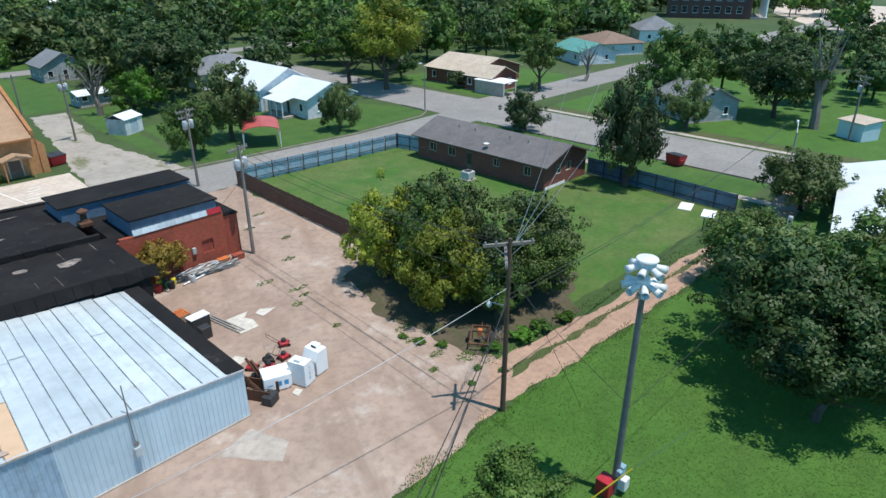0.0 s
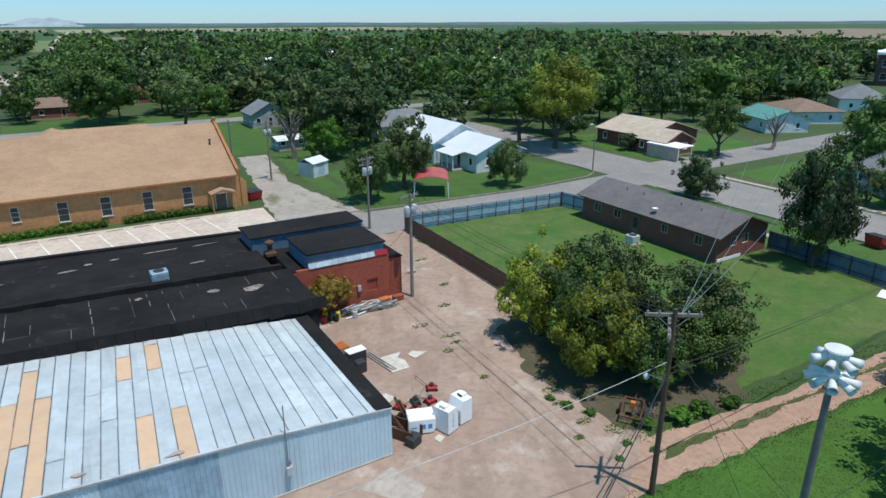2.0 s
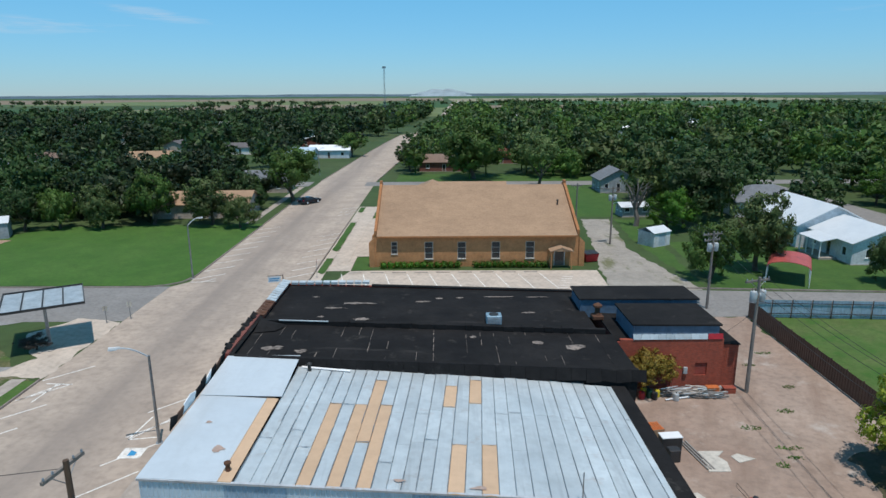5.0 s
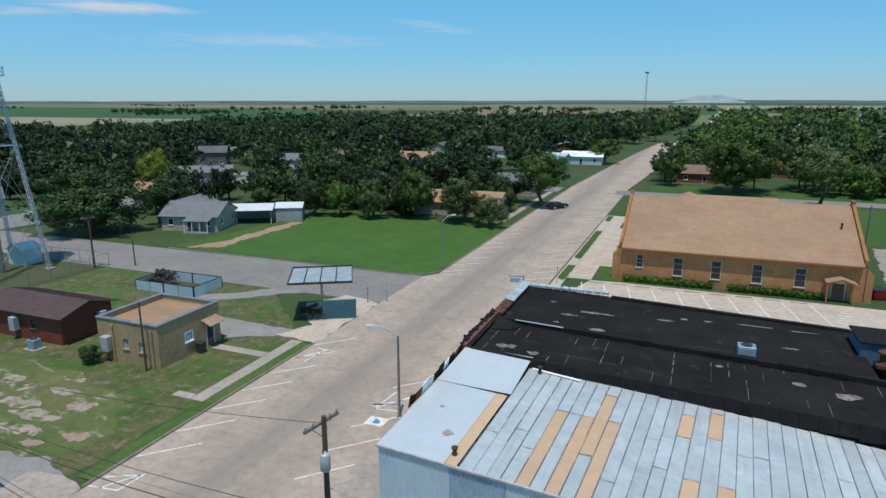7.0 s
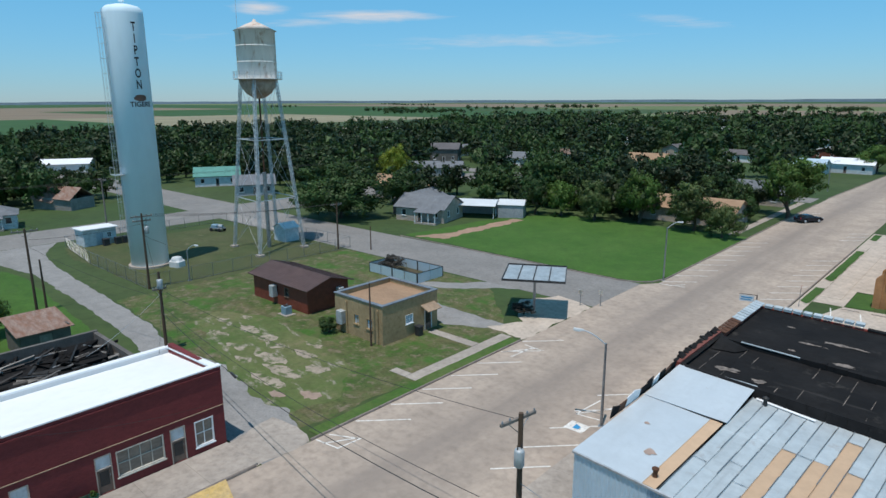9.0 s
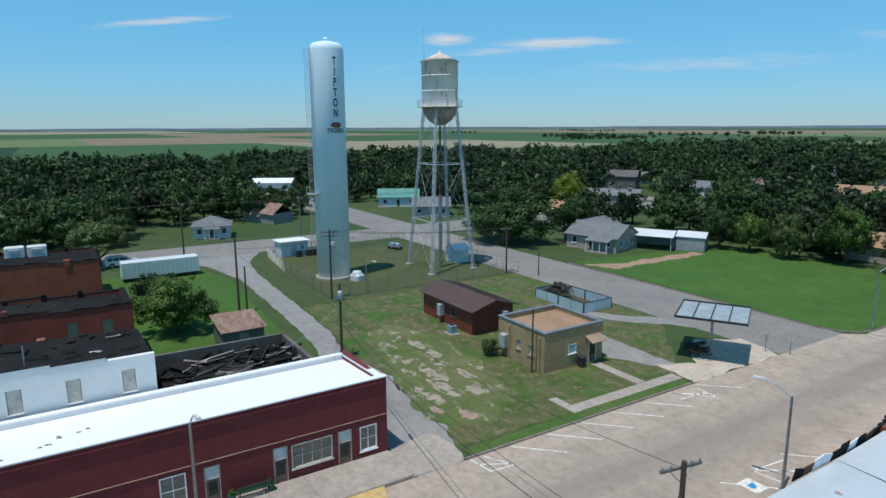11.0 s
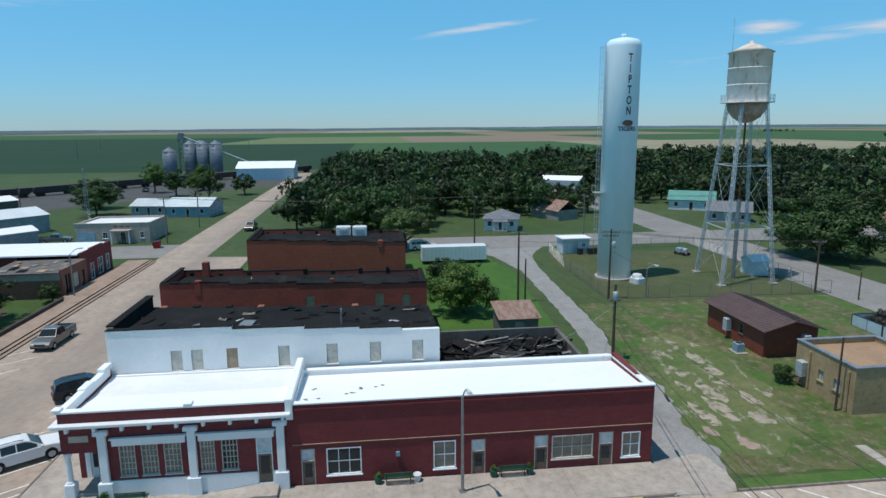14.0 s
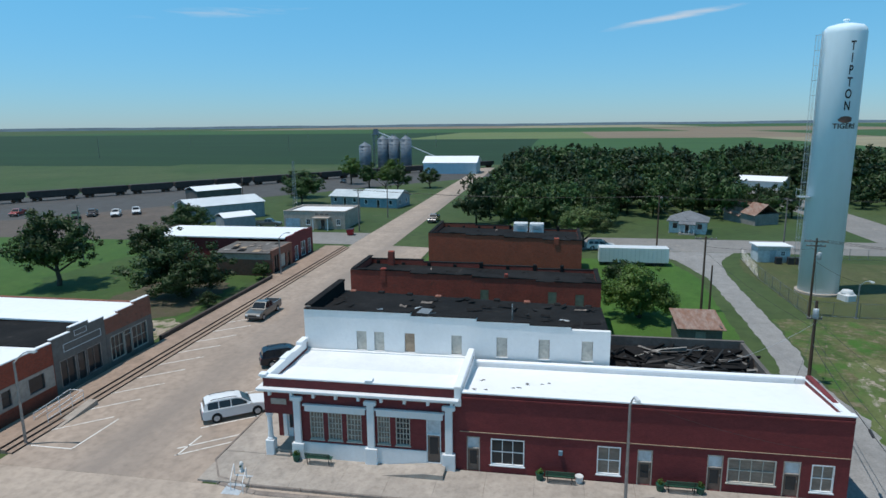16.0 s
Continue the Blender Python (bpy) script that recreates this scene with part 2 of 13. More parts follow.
def glass_mat(name):
    m = bpy.data.materials.new(name)
    m.use_nodes = True
    bs = m.node_tree.nodes["Principled BSDF"]
    bs.inputs["Base Color"].default_value = (0.55, 0.62, 0.64, 1)
    bs.inputs["Roughness"].default_value = 0.04
    bs.inputs["Transmission Weight"].default_value = 0.9
    bs.inputs["IOR"].default_value = 1.45
    MATS[name] = m
    return m


mat("grass", (0.046, 0.122, 0.014), (0.105, 0.138, 0.040), rough=0.95, big=0.17, small=2.6, bump=0.7, dirt=(0.19, 0.17, 0.085), dirt_at=0.61, patch=((0.036, 0.112, 0.010), (1, 1, 1), 0.42, 0.50, 0.66, 0.85, 0))
# grass green lowered to carry the shade of the lot trees
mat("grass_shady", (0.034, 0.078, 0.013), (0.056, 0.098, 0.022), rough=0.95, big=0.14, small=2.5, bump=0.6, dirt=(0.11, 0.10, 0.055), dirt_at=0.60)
mat("grass_station", (0.042, 0.094, 0.012), (0.142, 0.122, 0.058), rough=0.95, big=0.34, small=3.4, bump=0.8, dirt=(0.195, 0.158, 0.104), dirt_at=0.515, patch=((0.036, 0.120, 0.008), (1, 1, 1), 0.3, 0.50, 0.64, 0.8, 0), blot=0.28)
mat("pavement_brown", (0.36, 0.265, 0.205), (0.29, 0.21, 0.16), rough=0.92, big=0.3, small=2.5, bump=0.2, dirt=(0.20, 0.155, 0.125), dirt_at=0.60)
mat("kerb_dark", (0.060, 0.046, 0.040), (0.085, 0.065, 0.055), rough=0.95, big=0.6, small=4, bump=0.3)
mat("canopy_sheet", (0.36, 0.42, 0.46), (0.29, 0.35, 0.39), rough=0.6, big=0.5, small=3, bump=0.1)
mat("grass_lush", (0.038, 0.100, 0.013), (0.064, 0.124, 0.022), rough=0.95, big=0.12, small=2.5, bump=0.6, dirt=(0.15, 0.145, 0.06), dirt_at=0.66, patch=((0.030, 0.085, 0.010), (1, 1, 1), 0.45, 0.50, 0.72, 0.6, 0))
mat("grass_vivid", (0.043, 0.114, 0.012), (0.064, 0.138, 0.021), rough=0.95, big=0.12, small=2.5, bump=0.5, dirt=(0.15, 0.165, 0.055), dirt_at=0.68, patch=((0.044, 0.125, 0.012), (1, 1, 1), 0.45, 0.50, 0.72, 0.5, 0))
mat("grass_dry", (0.056, 0.080, 0.022), (0.094, 0.096, 0.040), rough=0.95, big=0.15, small=2.0, bump=0.6, dirt=(0.18, 0.155, 0.09), dirt_at=0.60)
# litter and weed colours, taken darker to include shade under trees
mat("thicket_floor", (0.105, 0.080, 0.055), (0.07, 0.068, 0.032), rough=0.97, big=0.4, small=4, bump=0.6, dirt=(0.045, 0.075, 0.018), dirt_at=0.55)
mat("weeds", (0.05, 0.10, 0.018), (0.08, 0.13, 0.03), rough=0.9, small=3)
mat("town_floor", (0.036, 0.076, 0.017), (0.066, 0.092, 0.030), rough=0.95, big=0.02, small=0.6, bump=0.4, dirt=(0.15, 0.13, 0.07), dirt_at=0.62)
mat("concrete_street", (0.46, 0.375, 0.305), (0.395, 0.32, 0.262), rough=0.9, big=0.10, small=1.6, bump=0.15, dirt=(0.27, 0.23, 0.20), dirt_at=0.62, patch=((0.24, 0.205, 0.18), (0.9, 0.07, 1), 0.55, 0.52, 0.74, 0.35, 0), band=((0.24, 0.20, 0.172), "X", -24.6, 4.6, 0.75))
mat("concrete_street_south", (0.41, 0.325, 0.262), (0.35, 0.278, 0.225), rough=0.9, big=0.10, small=1.6, bump=0.15, dirt=(0.27, 0.23, 0.20), dirt_at=0.62, patch=((0.24, 0.205, 0.18), (0.07, 0.9, 1), 0.55, 0.52, 0.74, 0.35, 0), band=((0.24, 0.20, 0.172), "Y", -28.6, 4.2, 0.7))
mat("lot_patchy", (0.070, 0.122, 0.026), (0.150, 0.150, 0.062), rough=0.95, big=0.14, small=2.2, bump=0.6, dirt=(0.185, 0.160, 0.085), dirt_at=0.57, patch=((0.36, 0.31, 0.26), (0.7, 1.7, 1), 0.5, 0.56, 0.66, 0.9, 14))
mat("slab_mossy", (0.40, 0.335, 0.265), (0.32, 0.265, 0.205), rough=0.95, big=0.5, small=3.0, bump=0.4, patch=((0.080, 0.110, 0.032), (1, 1, 1), 0.9, 0.48, 0.58, 1.0, 0))
mat("asphalt_worn", (0.265, 0.25, 0.235), (0.215, 0.205, 0.195), rough=0.92, big=0.10, small=2.5, bump=0.2, dirt=(0.33, 0.29, 0.25), dirt_at=0.60, patch=((0.20, 0.19, 0.18), (1, 1, 1), 0.16, 0.55, 0.7, 0.6, 0))
mat("gravel", (0.31, 0.30, 0.29), (0.25, 0.243, 0.235), rough=0.97, big=0.2, small=6, bump=0.7, dirt=(0.16, 0.155, 0.10), dirt_at=0.63)
mat("dirt", (0.375, 0.285, 0.228), (0.300, 0.212, 0.165), rough=0.97, big=0.09, small=1.8, bump=0.4, dirt=(0.44, 0.375, 0.325), dirt_at=0.56, patch=((0.235, 0.162, 0.122), (0.9, 0.13, 1), 0.5, 0.48, 0.70, 0.85, 24), blot=0.2)
mat("yard_dirt", (0.135, 0.108, 0.09), (0.10, 0.083, 0.07), rough=0.97, big=0.05, small=0.8, bump=0.3, dirt=(0.09, 0.10, 0.045), dirt_at=0.60)
mat("dirt_red", (0.40, 0.26, 0.185), (0.33, 0.215, 0.155), rough=0.97, big=0.3, small=3, bump=0.5, dirt=(0.16, 0.15, 0.07), dirt_at=0.66)
mat("concrete", (0.42, 0.365, 0.315), (0.345, 0.30, 0.26), rough=0.9, big=0.3, small=2.5, bump=0.15, dirt=(0.27, 0.23, 0.20), dirt_at=0.66)
mat("kerb", (0.30, 0.25, 0.215), (0.20, 0.165, 0.145), rough=0.9, big=0.6, small=4, bump=0.3)
mat("lot_concrete", (0.56, 0.47, 0.39), (0.49, 0.41, 0.34), rough=0.9, big=0.2, small=2, bump=0.15, dirt=(0.42, 0.36, 0.31), dirt_at=0.66)
mat("line_paint", (0.86, 0.84, 0.80), (0.76, 0.73, 0.68), rough=0.8, big=0.9, small=6, bump=0.1, dirt=(0.44, 0.38, 0.32), dirt_at=0.53)
mat("yellow_paint", (0.62, 0.42, 0.13), (0.55, 0.40, 0.2), rough=0.8, big=0.9, small=6, bump=0.1, dirt=(0.42, 0.36, 0.31), dirt_at=0.58)
mat("black_tar", (0.013, 0.013, 0.014), (0.024, 0.023, 0.023), rough=0.95, big=0.25, small=2.0, bump=0.35, dirt=(0.052, 0.048, 0.044), dirt_at=0.60, ior=1.2, patch=((0.11, 0.10, 0.092), (0.12, 1.3, 1), 0.8, 0.64, 0.80, 0.7, 0))
mat("tar_patch", (0.15, 0.13, 0.115), (0.32, 0.26, 0.22), rough=0.9, big=1.3, small=5, bump=0.3, dirt=(0.03, 0.028, 0.027), dirt_at=0.52)
mat("sheet_light", (0.585, 0.635, 0.65), (0.47, 0.525, 0.55), rough=0.55, metal=0.25, big=0.3, small=2.0, bump=0.1, dirt=(0.43, 0.42, 0.41), dirt_at=0.60, per=0.10, blot=0.09, patch=((0.33, 0.35, 0.36), (2.4, 0.16, 1), 0.8, 0.54, 0.74, 0.55, 0))
mat("sheet_pale", (0.60, 0.655, 0.69), (0.55, 0.605, 0.645), rough=0.55, metal=0.2, big=0.3, small=2.5, bump=0.06, dirt=(0.50, 0.48, 0.46), dirt_at=0.66, blot=0.04, patch=((0.46, 0.50, 0.52), (1.2, 0.12, 1), 0.6, 0.5, 0.75, 0.5, 0))
mat("rust_stain", (0.36, 0.25, 0.20), (0.46, 0.36, 0.31), rough=0.85, big=1.5, small=6, bump=0.1)
mat("sheet_tan", (0.60, 0.41, 0.265), (0.54, 0.37, 0.24), rough=0.7, big=0.5, small=3, bump=0.1, per=0.06, blot=0.05)
mat("sheet_wall", (0.53, 0.65, 0.73), (0.46, 0.58, 0.66), rough=0.5, metal=0.2, big=0.4, small=2, bump=0.08, dirt=(0.42, 0.44, 0.44), dirt_at=0.66, per=0.06, blot=0.05)
mat("sheet_blue", (0.115, 0.185, 0.275), (0.09, 0.15, 0.225), rough=0.55, metal=0.1, big=0.4, small=2, bump=0.08)
mat("sheet_white", (0.72, 0.74, 0.75), (0.62, 0.65, 0.67), rough=0.5, metal=0.1, big=0.3, small=2, bump=0.08, dirt=(0.5, 0.5, 0.49), dirt_at=0.64, blot=0.03)
mat("roof_white", (0.86, 0.865, 0.87), (0.82, 0.828, 0.838), rough=0.55, big=0.15, small=1.5, bump=0.05, blot=0.03)
mat("fence_blue", (0.335, 0.46, 0.57), (0.29, 0.405, 0.51), rough=0.5, metal=0.15, big=0.5, small=2, bump=0.05, per=0.06)
mat("fence_brown", (0.115, 0.062, 0.045), (0.085, 0.047, 0.036), rough=0.6, big=0.5, small=3, bump=0.1, per=0.08)
mat("shingle_tan", (0.40, 0.258, 0.160), (0.325, 0.208, 0.130), rough=0.95, big=0.2, small=5, bump=0.5, stretch=(1, 1.6, 1))
mat("shingle_grey", (0.155, 0.142, 0.142), (0.118, 0.110, 0.112), rough=0.95, big=0.3, small=5, bump=0.5)
mat("shingle_brown", (0.24, 0.165, 0.125), (0.19, 0.13, 0.10), rough=0.95, big=0.3, small=5, bump=0.5)
mat("shingle_buff", (0.50, 0.425, 0.345), (0.43, 0.36, 0.29), rough=0.95, big=0.3, small=5, bump=0.5)
mat("shingle_slate", (0.20, 0.21, 0.225), (0.155, 0.165, 0.18), rough=0.95, big=0.3, small=5, bump=0.5)
mat("roof_teal", (0.13, 0.34, 0.29), (0.11, 0.29, 0.25), rough=0.55, metal=0.2, big=0.4, small=2, bump=0.08)
mat("roof_red", (0.50, 0.10, 0.085), (0.42, 0.085, 0.075), rough=0.5, metal=0.1, big=0.4, small=2, bump=0.05)
mat("roof_brown_metal", (0.165, 0.105, 0.095), (0.14, 0.09, 0.085), rough=0.5, metal=0.3, big=0.4, small=2, bump=0.05)
mat("roof_rust", (0.22, 0.10, 0.06), (0.34, 0.26, 0.22), rough=0.8, metal=0.1, big=0.7, small=3, bump=0.2, stretch=(1, 3, 1))
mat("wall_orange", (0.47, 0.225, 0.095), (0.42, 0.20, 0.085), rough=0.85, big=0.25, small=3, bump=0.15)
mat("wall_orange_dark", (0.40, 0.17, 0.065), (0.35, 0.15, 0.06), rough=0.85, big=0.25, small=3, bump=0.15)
mat("wall_white", (0.78, 0.78, 0.775), (0.70, 0.705, 0.70), rough=0.85, big=0.3, small=4, bump=0.25, dirt=(0.55, 0.53, 0.50), dirt_at=0.68, blot=0.03)
mat("wall_siding", (0.62, 0.66, 0.69), (0.55, 0.59, 0.62), rough=0.7, big=0.4, small=3, bump=0.1)
mat("wall_greysiding", (0.34, 0.36, 0.38), (0.28, 0.30, 0.32), rough=0.8, big=0.4, small=3, bump=0.15)
mat("wall_tanblock", (0.40, 0.285, 0.155), (0.355, 0.25, 0.135), rough=0.85, big=0.35, small=3, bump=0.25)
mat("wall_buff", (0.46, 0.385, 0.33), (0.40, 0.335, 0.285), rough=0.85, big=0.35, small=3, bump=0.25)
mat("wall_greyblock", (0.155, 0.14, 0.128), (0.115, 0.105, 0.098), rough=0.9, big=0.4, small=3, bump=0.3)
mat("wall_greypaint", (0.185, 0.168, 0.152), (0.15, 0.137, 0.126), rough=0.9, big=0.4, small=3, bump=0.25)
mat("wall_maroon", (0.185, 0.030, 0.032), (0.150, 0.025, 0.028), rough=0.75, big=0.5, small=5, bump=0.35, stretch=(1, 1, 2.5), dirt=(0.185, 0.048, 0.044), dirt_at=0.66)
mat("wall_redmetal", (0.21, 0.050, 0.030), (0.18, 0.042, 0.026), rough=0.6, big=0.4, small=3, bump=0.1)
mat("board_grey", (0.56, 0.52, 0.455), (0.49, 0.455, 0.40), rough=0.85, big=0.5, small=4, bump=0.15)
mat("board_tan", (0.40, 0.29, 0.20), (0.34, 0.245, 0.17), rough=0.85, big=0.5, small=4, bump=0.15)
mat("trim_white", (0.80, 0.81, 0.82), (0.72, 0.735, 0.745), rough=0.6, big=0.5, small=4, bump=0.1, blot=0.03)
mat("trim_blue", (0.42, 0.51, 0.58), (0.36, 0.45, 0.52), rough=0.6, big=0.5, small=4, bump=0.1)
mat("door_brown", (0.20, 0.135, 0.105), (0.17, 0.115, 0.09), rough=0.6, big=0.5, small=4, bump=0.1)
mat("steel", (0.36, 0.37, 0.38), (0.27, 0.28, 0.29), rough=0.45, metal=0.7, big=0.5, small=4, bump=0.05)
mat("steel_pole", (0.15, 0.15, 0.155), (0.11, 0.11, 0.115), rough=0.6, metal=0.1, big=0.5, small=4, bump=0.05)
mat("steel_silver", (0.62, 0.64, 0.66), (0.52, 0.54, 0.56), rough=0.45, metal=0.35, big=0.4, small=3, bump=0.05, dirt=(0.42, 0.34, 0.29), dirt_at=0.66)
mat("steel_dark", (0.035, 0.035, 0.037), (0.05, 0.047, 0.045), rough=0.6, metal=0.3, big=0.5, small=4, bump=0.1)
mat("rusty", (0.17, 0.075, 0.04), (0.09, 0.045, 0.03), rough=0.85, metal=0.2, big=0.8, small=5, bump=0.3)
mat("pole_wood", (0.115, 0.070, 0.045), (0.075, 0.048, 0.034), rough=0.9, big=0.7, small=5, bump=0.4, stretch=(3, 3, 0.4))
mat("pole_grey", (0.235, 0.205, 0.18), (0.17, 0.15, 0.135), rough=0.9, big=0.7, small=5, bump=0.4, stretch=(3, 3, 0.4))
mat("wood_pale", (0.42, 0.31, 0.20), (0.34, 0.245, 0.16), rough=0.85, big=0.7, small=5, bump=0.3)
mat("wood_grey", (0.30, 0.28, 0.26), (0.22, 0.205, 0.19), rough=0.9, big=0.7, small=5, bump=0.3)
mat("tower_white", (0.74, 0.88, 0.95), (0.71, 0.85, 0.92), rough=0.65, big=0.12, small=1.0, bump=0.03, stretch=(1, 1, 0.25), blot=0.03)
mat("tower_old", (0.93, 0.91, 0.88), (0.86, 0.81, 0.76), rough=0.75, big=0.35, small=1.6, bump=0.1, stretch=(1, 1, 0.45), dirt=(0.47, 0.31, 0.20), dirt_at=0.56, blot=0.08, patch=((0.36, 0.20, 0.11), (1.6, 1.6, 0.30), 0.75, 0.55, 0.72, 0.75, 0))
mat("tower_roof", (0.80, 0.72, 0.64), (0.68, 0.52, 0.42), rough=0.75, big=0.5, small=2.0, bump=0.1, dirt=(0.42, 0.22, 0.13), dirt_at=0.54, blot=0.08)
mat("tower_bowl", (0.52, 0.42, 0.35), (0.33, 0.20, 0.13), rough=0.75, big=0.5, small=2.0, bump=0.1, stretch=(1, 1, 0.4), dirt=(0.10, 0.05, 0.03), dirt_at=0.60)
mat("coping_dark", (0.20, 0.235, 0.275), (0.16, 0.19, 0.225), rough=0.7, big=0.5, small=3, bump=0.1)
mat("gravel_lane", (0.37, 0.335, 0.29), (0.30, 0.27, 0.235), rough=0.97, big=0.25, small=5, bump=0.6, patch=((0.13, 0.135, 0.06), (0.55, 0.2, 1), 0.6, 0.54, 0.64, 0.9, 0))
mat("lettering", (0.012, 0.013, 0.018), (0.02, 0.02, 0.024), rough=0.6, bump=0.0)
mat("emblem", (0.16, 0.085, 0.06), (0.12, 0.065, 0.05), rough=0.6, bump=0.0)
mat("ice_white", (0.80, 0.815, 0.82), (0.74, 0.755, 0.765), rough=0.45, big=0.6, small=3, bump=0.03, blot=0.03)
mat("ice_blue", (0.05, 0.30, 0.55), (0.04, 0.26, 0.50), rough=0.5, bump=0.0)
mat("horn_white", (0.68, 0.69, 0.69), (0.56, 0.57, 0.57), rough=0.5, big=0.8, small=4, bump=0.05, blot=0.03)
mat("bark", (0.115, 0.088, 0.066), (0.075, 0.058, 0.045), rough=0.95, big=0.8, small=5, bump=0.6)
mat("dead_wood", (0.21, 0.185, 0.165), (0.16, 0.14, 0.125), rough=0.95, big=0.8, small=5, bump=0.5)
mat("plastic_red", (0.42, 0.02, 0.03), (0.34, 0.018, 0.025), rough=0.5, bump=0.05)
mat("plastic_green", (0.02, 0.095, 0.06), (0.018, 0.08, 0.05), rough=0.5, bump=0.05)
mat("plastic_yellow", (0.62, 0.50, 0.03), (0.55, 0.44, 0.03), rough=0.5, bump=0.05)
mat("plastic_orange", (0.62, 0.17, 0.05), (0.5, 0.14, 0.04), rough=0.6, bump=0.05)
mat("plastic_bus", (0.62, 0.33, 0.03), (0.56, 0.29, 0.03), rough=0.5, bump=0.05)
mat("plastic_dark", (0.028, 0.028, 0.030), (0.04, 0.04, 0.042), rough=0.55, bump=0.05)
mat("cabinet_metal", (0.50, 0.53, 0.545), (0.42, 0.45, 0.465), rough=0.5, metal=0.2, big=0.6, small=3, bump=0.05)
mat("cabinet_blue", (0.24, 0.36, 0.44), (0.20, 0.31, 0.39), rough=0.5, metal=0.1, big=0.6, small=3, bump=0.05)
mat("tyre", (0.018, 0.018, 0.018), (0.026, 0.026, 0.026), rough=0.85, bump=0.1)
mat("car_white", (0.78, 0.785, 0.79), (0.74, 0.745, 0.75), rough=0.25, bump=0.0, blot=0.03)
mat("car_silver", (0.235, 0.23, 0.22), (0.215, 0.21, 0.20), rough=0.3, metal=0.6, bump=0.0)
mat("car_dark", (0.012, 0.014, 0.022), (0.015, 0.017, 0.026), rough=0.2, bump=0.0)
mat("car_red", (0.30, 0.02, 0.02), (0.27, 0.02, 0.02), rough=0.25, bump=0.0)
mat("car_green", (0.03, 0.10, 0.05), (0.03, 0.09, 0.045), rough=0.35, bump=0.0)
mat("window_dark", (0.022, 0.027, 0.032), (0.03, 0.036, 0.04), rough=0.08, big=0.5, small=2, bump=0.0)
mat("blind_tan", (0.27, 0.225, 0.185), (0.20, 0.17, 0.145), rough=0.12, big=0.8, small=3, bump=0.0, stretch=(1, 1, 4))
mat("lamp_glass", (0.75, 0.77, 0.78), (0.7, 0.72, 0.73), rough=0.2, bump=0.0)
mat("silo_steel", (0.17, 0.21, 0.25), (0.135, 0.17, 0.205), rough=0.6, metal=0.1, big=0.2, small=1, bump=0.05, stretch=(1, 1, 3))
mat("train_brown", (0.06, 0.045, 0.04), (0.045, 0.038, 0.036), rough=0.8, big=0.3, small=1.5, bump=0.1, per=0.2)
mat("ballast", (0.092, 0.090, 0.088), (0.070, 0.068, 0.067), rough=0.95, big=0.2, small=3, bump=0.5)
mat("field_deep", (0.009, 0.035, 0.007), (0.013, 0.044, 0.010), rough=0.97, big=0.010, small=0.10, bump=0.0, stretch=(1, 0.25, 1))
mat("field_green", (0.032, 0.085, 0.020), (0.042, 0.102, 0.025), rough=0.97, big=0.010, small=0.10, bump=0.0, stretch=(1, 0.25, 1))
mat("field_pale", (0.115, 0.165, 0.055), (0.15, 0.175, 0.07), rough=0.97, big=0.008, small=0.08, bump=0.0, stretch=(1, 0.25, 1))
mat("field_tan", (0.235, 0.18, 0.12), (0.20, 0.155, 0.105), rough=0.97, big=0.008, small=0.08, bump=0.0, stretch=(1, 0.25, 1))
mat("field_straw", (0.29, 0.26, 0.165), (0.245, 0.22, 0.14), rough=0.97, big=0.008, small=0.08, bump=0.0, stretch=(1, 0.25, 1))
# distance haze is mixed into these two horizon colours as blue-grey
mat("far_trees_hazed", (0.075, 0.115, 0.150), (0.095, 0.140, 0.170), rough=1.0, big=0.002, small=0.01, bump=0.0)
mat("hill_hazed", (0.30, 0.36, 0.39), (0.27, 0.33, 0.36), rough=1.0, big=0.004, small=0.02, bump=0.0)
brick_mat("brick_red", (0.44, 0.088, 0.046), (0.32, 0.066, 0.038), (0.23, 0.085, 0.060), stain=(0.17, 0.075, 0.055), stain_at=0.62)
brick_mat("brick_brown", (0.36, 0.125, 0.080), (0.26, 0.092, 0.062), (0.24, 0.14, 0.105), stain=(0.085, 0.055, 0.045), stain_at=0.56)
brick_mat("brick_dark", (0.40, 0.066, 0.042), (0.27, 0.048, 0.034), (0.19, 0.065, 0.050), stain=(0.11, 0.050, 0.040), stain_at=0.60)
brick_mat("brick_house", (0.27, 0.085, 0.060), (0.21, 0.066, 0.050), (0.20, 0.105, 0.085))
brick_mat("brick_school", (0.14, 0.05, 0.045), (0.11, 0.042, 0.038), (0.16, 0.12, 0.11))
glass_mat("glass")
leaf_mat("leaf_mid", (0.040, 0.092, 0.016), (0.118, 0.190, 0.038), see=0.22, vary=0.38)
leaf_mat("leaf_dark", (0.020, 0.047, 0.012), (0.056, 0.097, 0.024), see=0.14, vary=0.28)
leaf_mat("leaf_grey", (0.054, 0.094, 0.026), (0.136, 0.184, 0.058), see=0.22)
leaf_mat("leaf_yellow", (0.095, 0.145, 0.018), (0.27, 0.30, 0.034), see=0.35)
leaf_mat("leaf_bright", (0.040, 0.115, 0.010), (0.075, 0.165, 0.018), see=0.3)
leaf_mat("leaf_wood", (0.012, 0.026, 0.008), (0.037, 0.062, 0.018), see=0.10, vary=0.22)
leaf_mat("grass_blade", (0.060, 0.150, 0.017), (0.105, 0.200, 0.034), see=0.35)
leaf_mat("leaf_cedar", (0.030, 0.054, 0.018), (0.066, 0.094, 0.034), see=0.12)
leaf_mat("leaf_dead", (0.045, 0.040, 0.034), (0.105, 0.092, 0.075), see=0.1)
leaf_mat("leaf_gold", (0.13, 0.12, 0.02), (0.24, 0.15, 0.03), see=0.3)
M = MATS
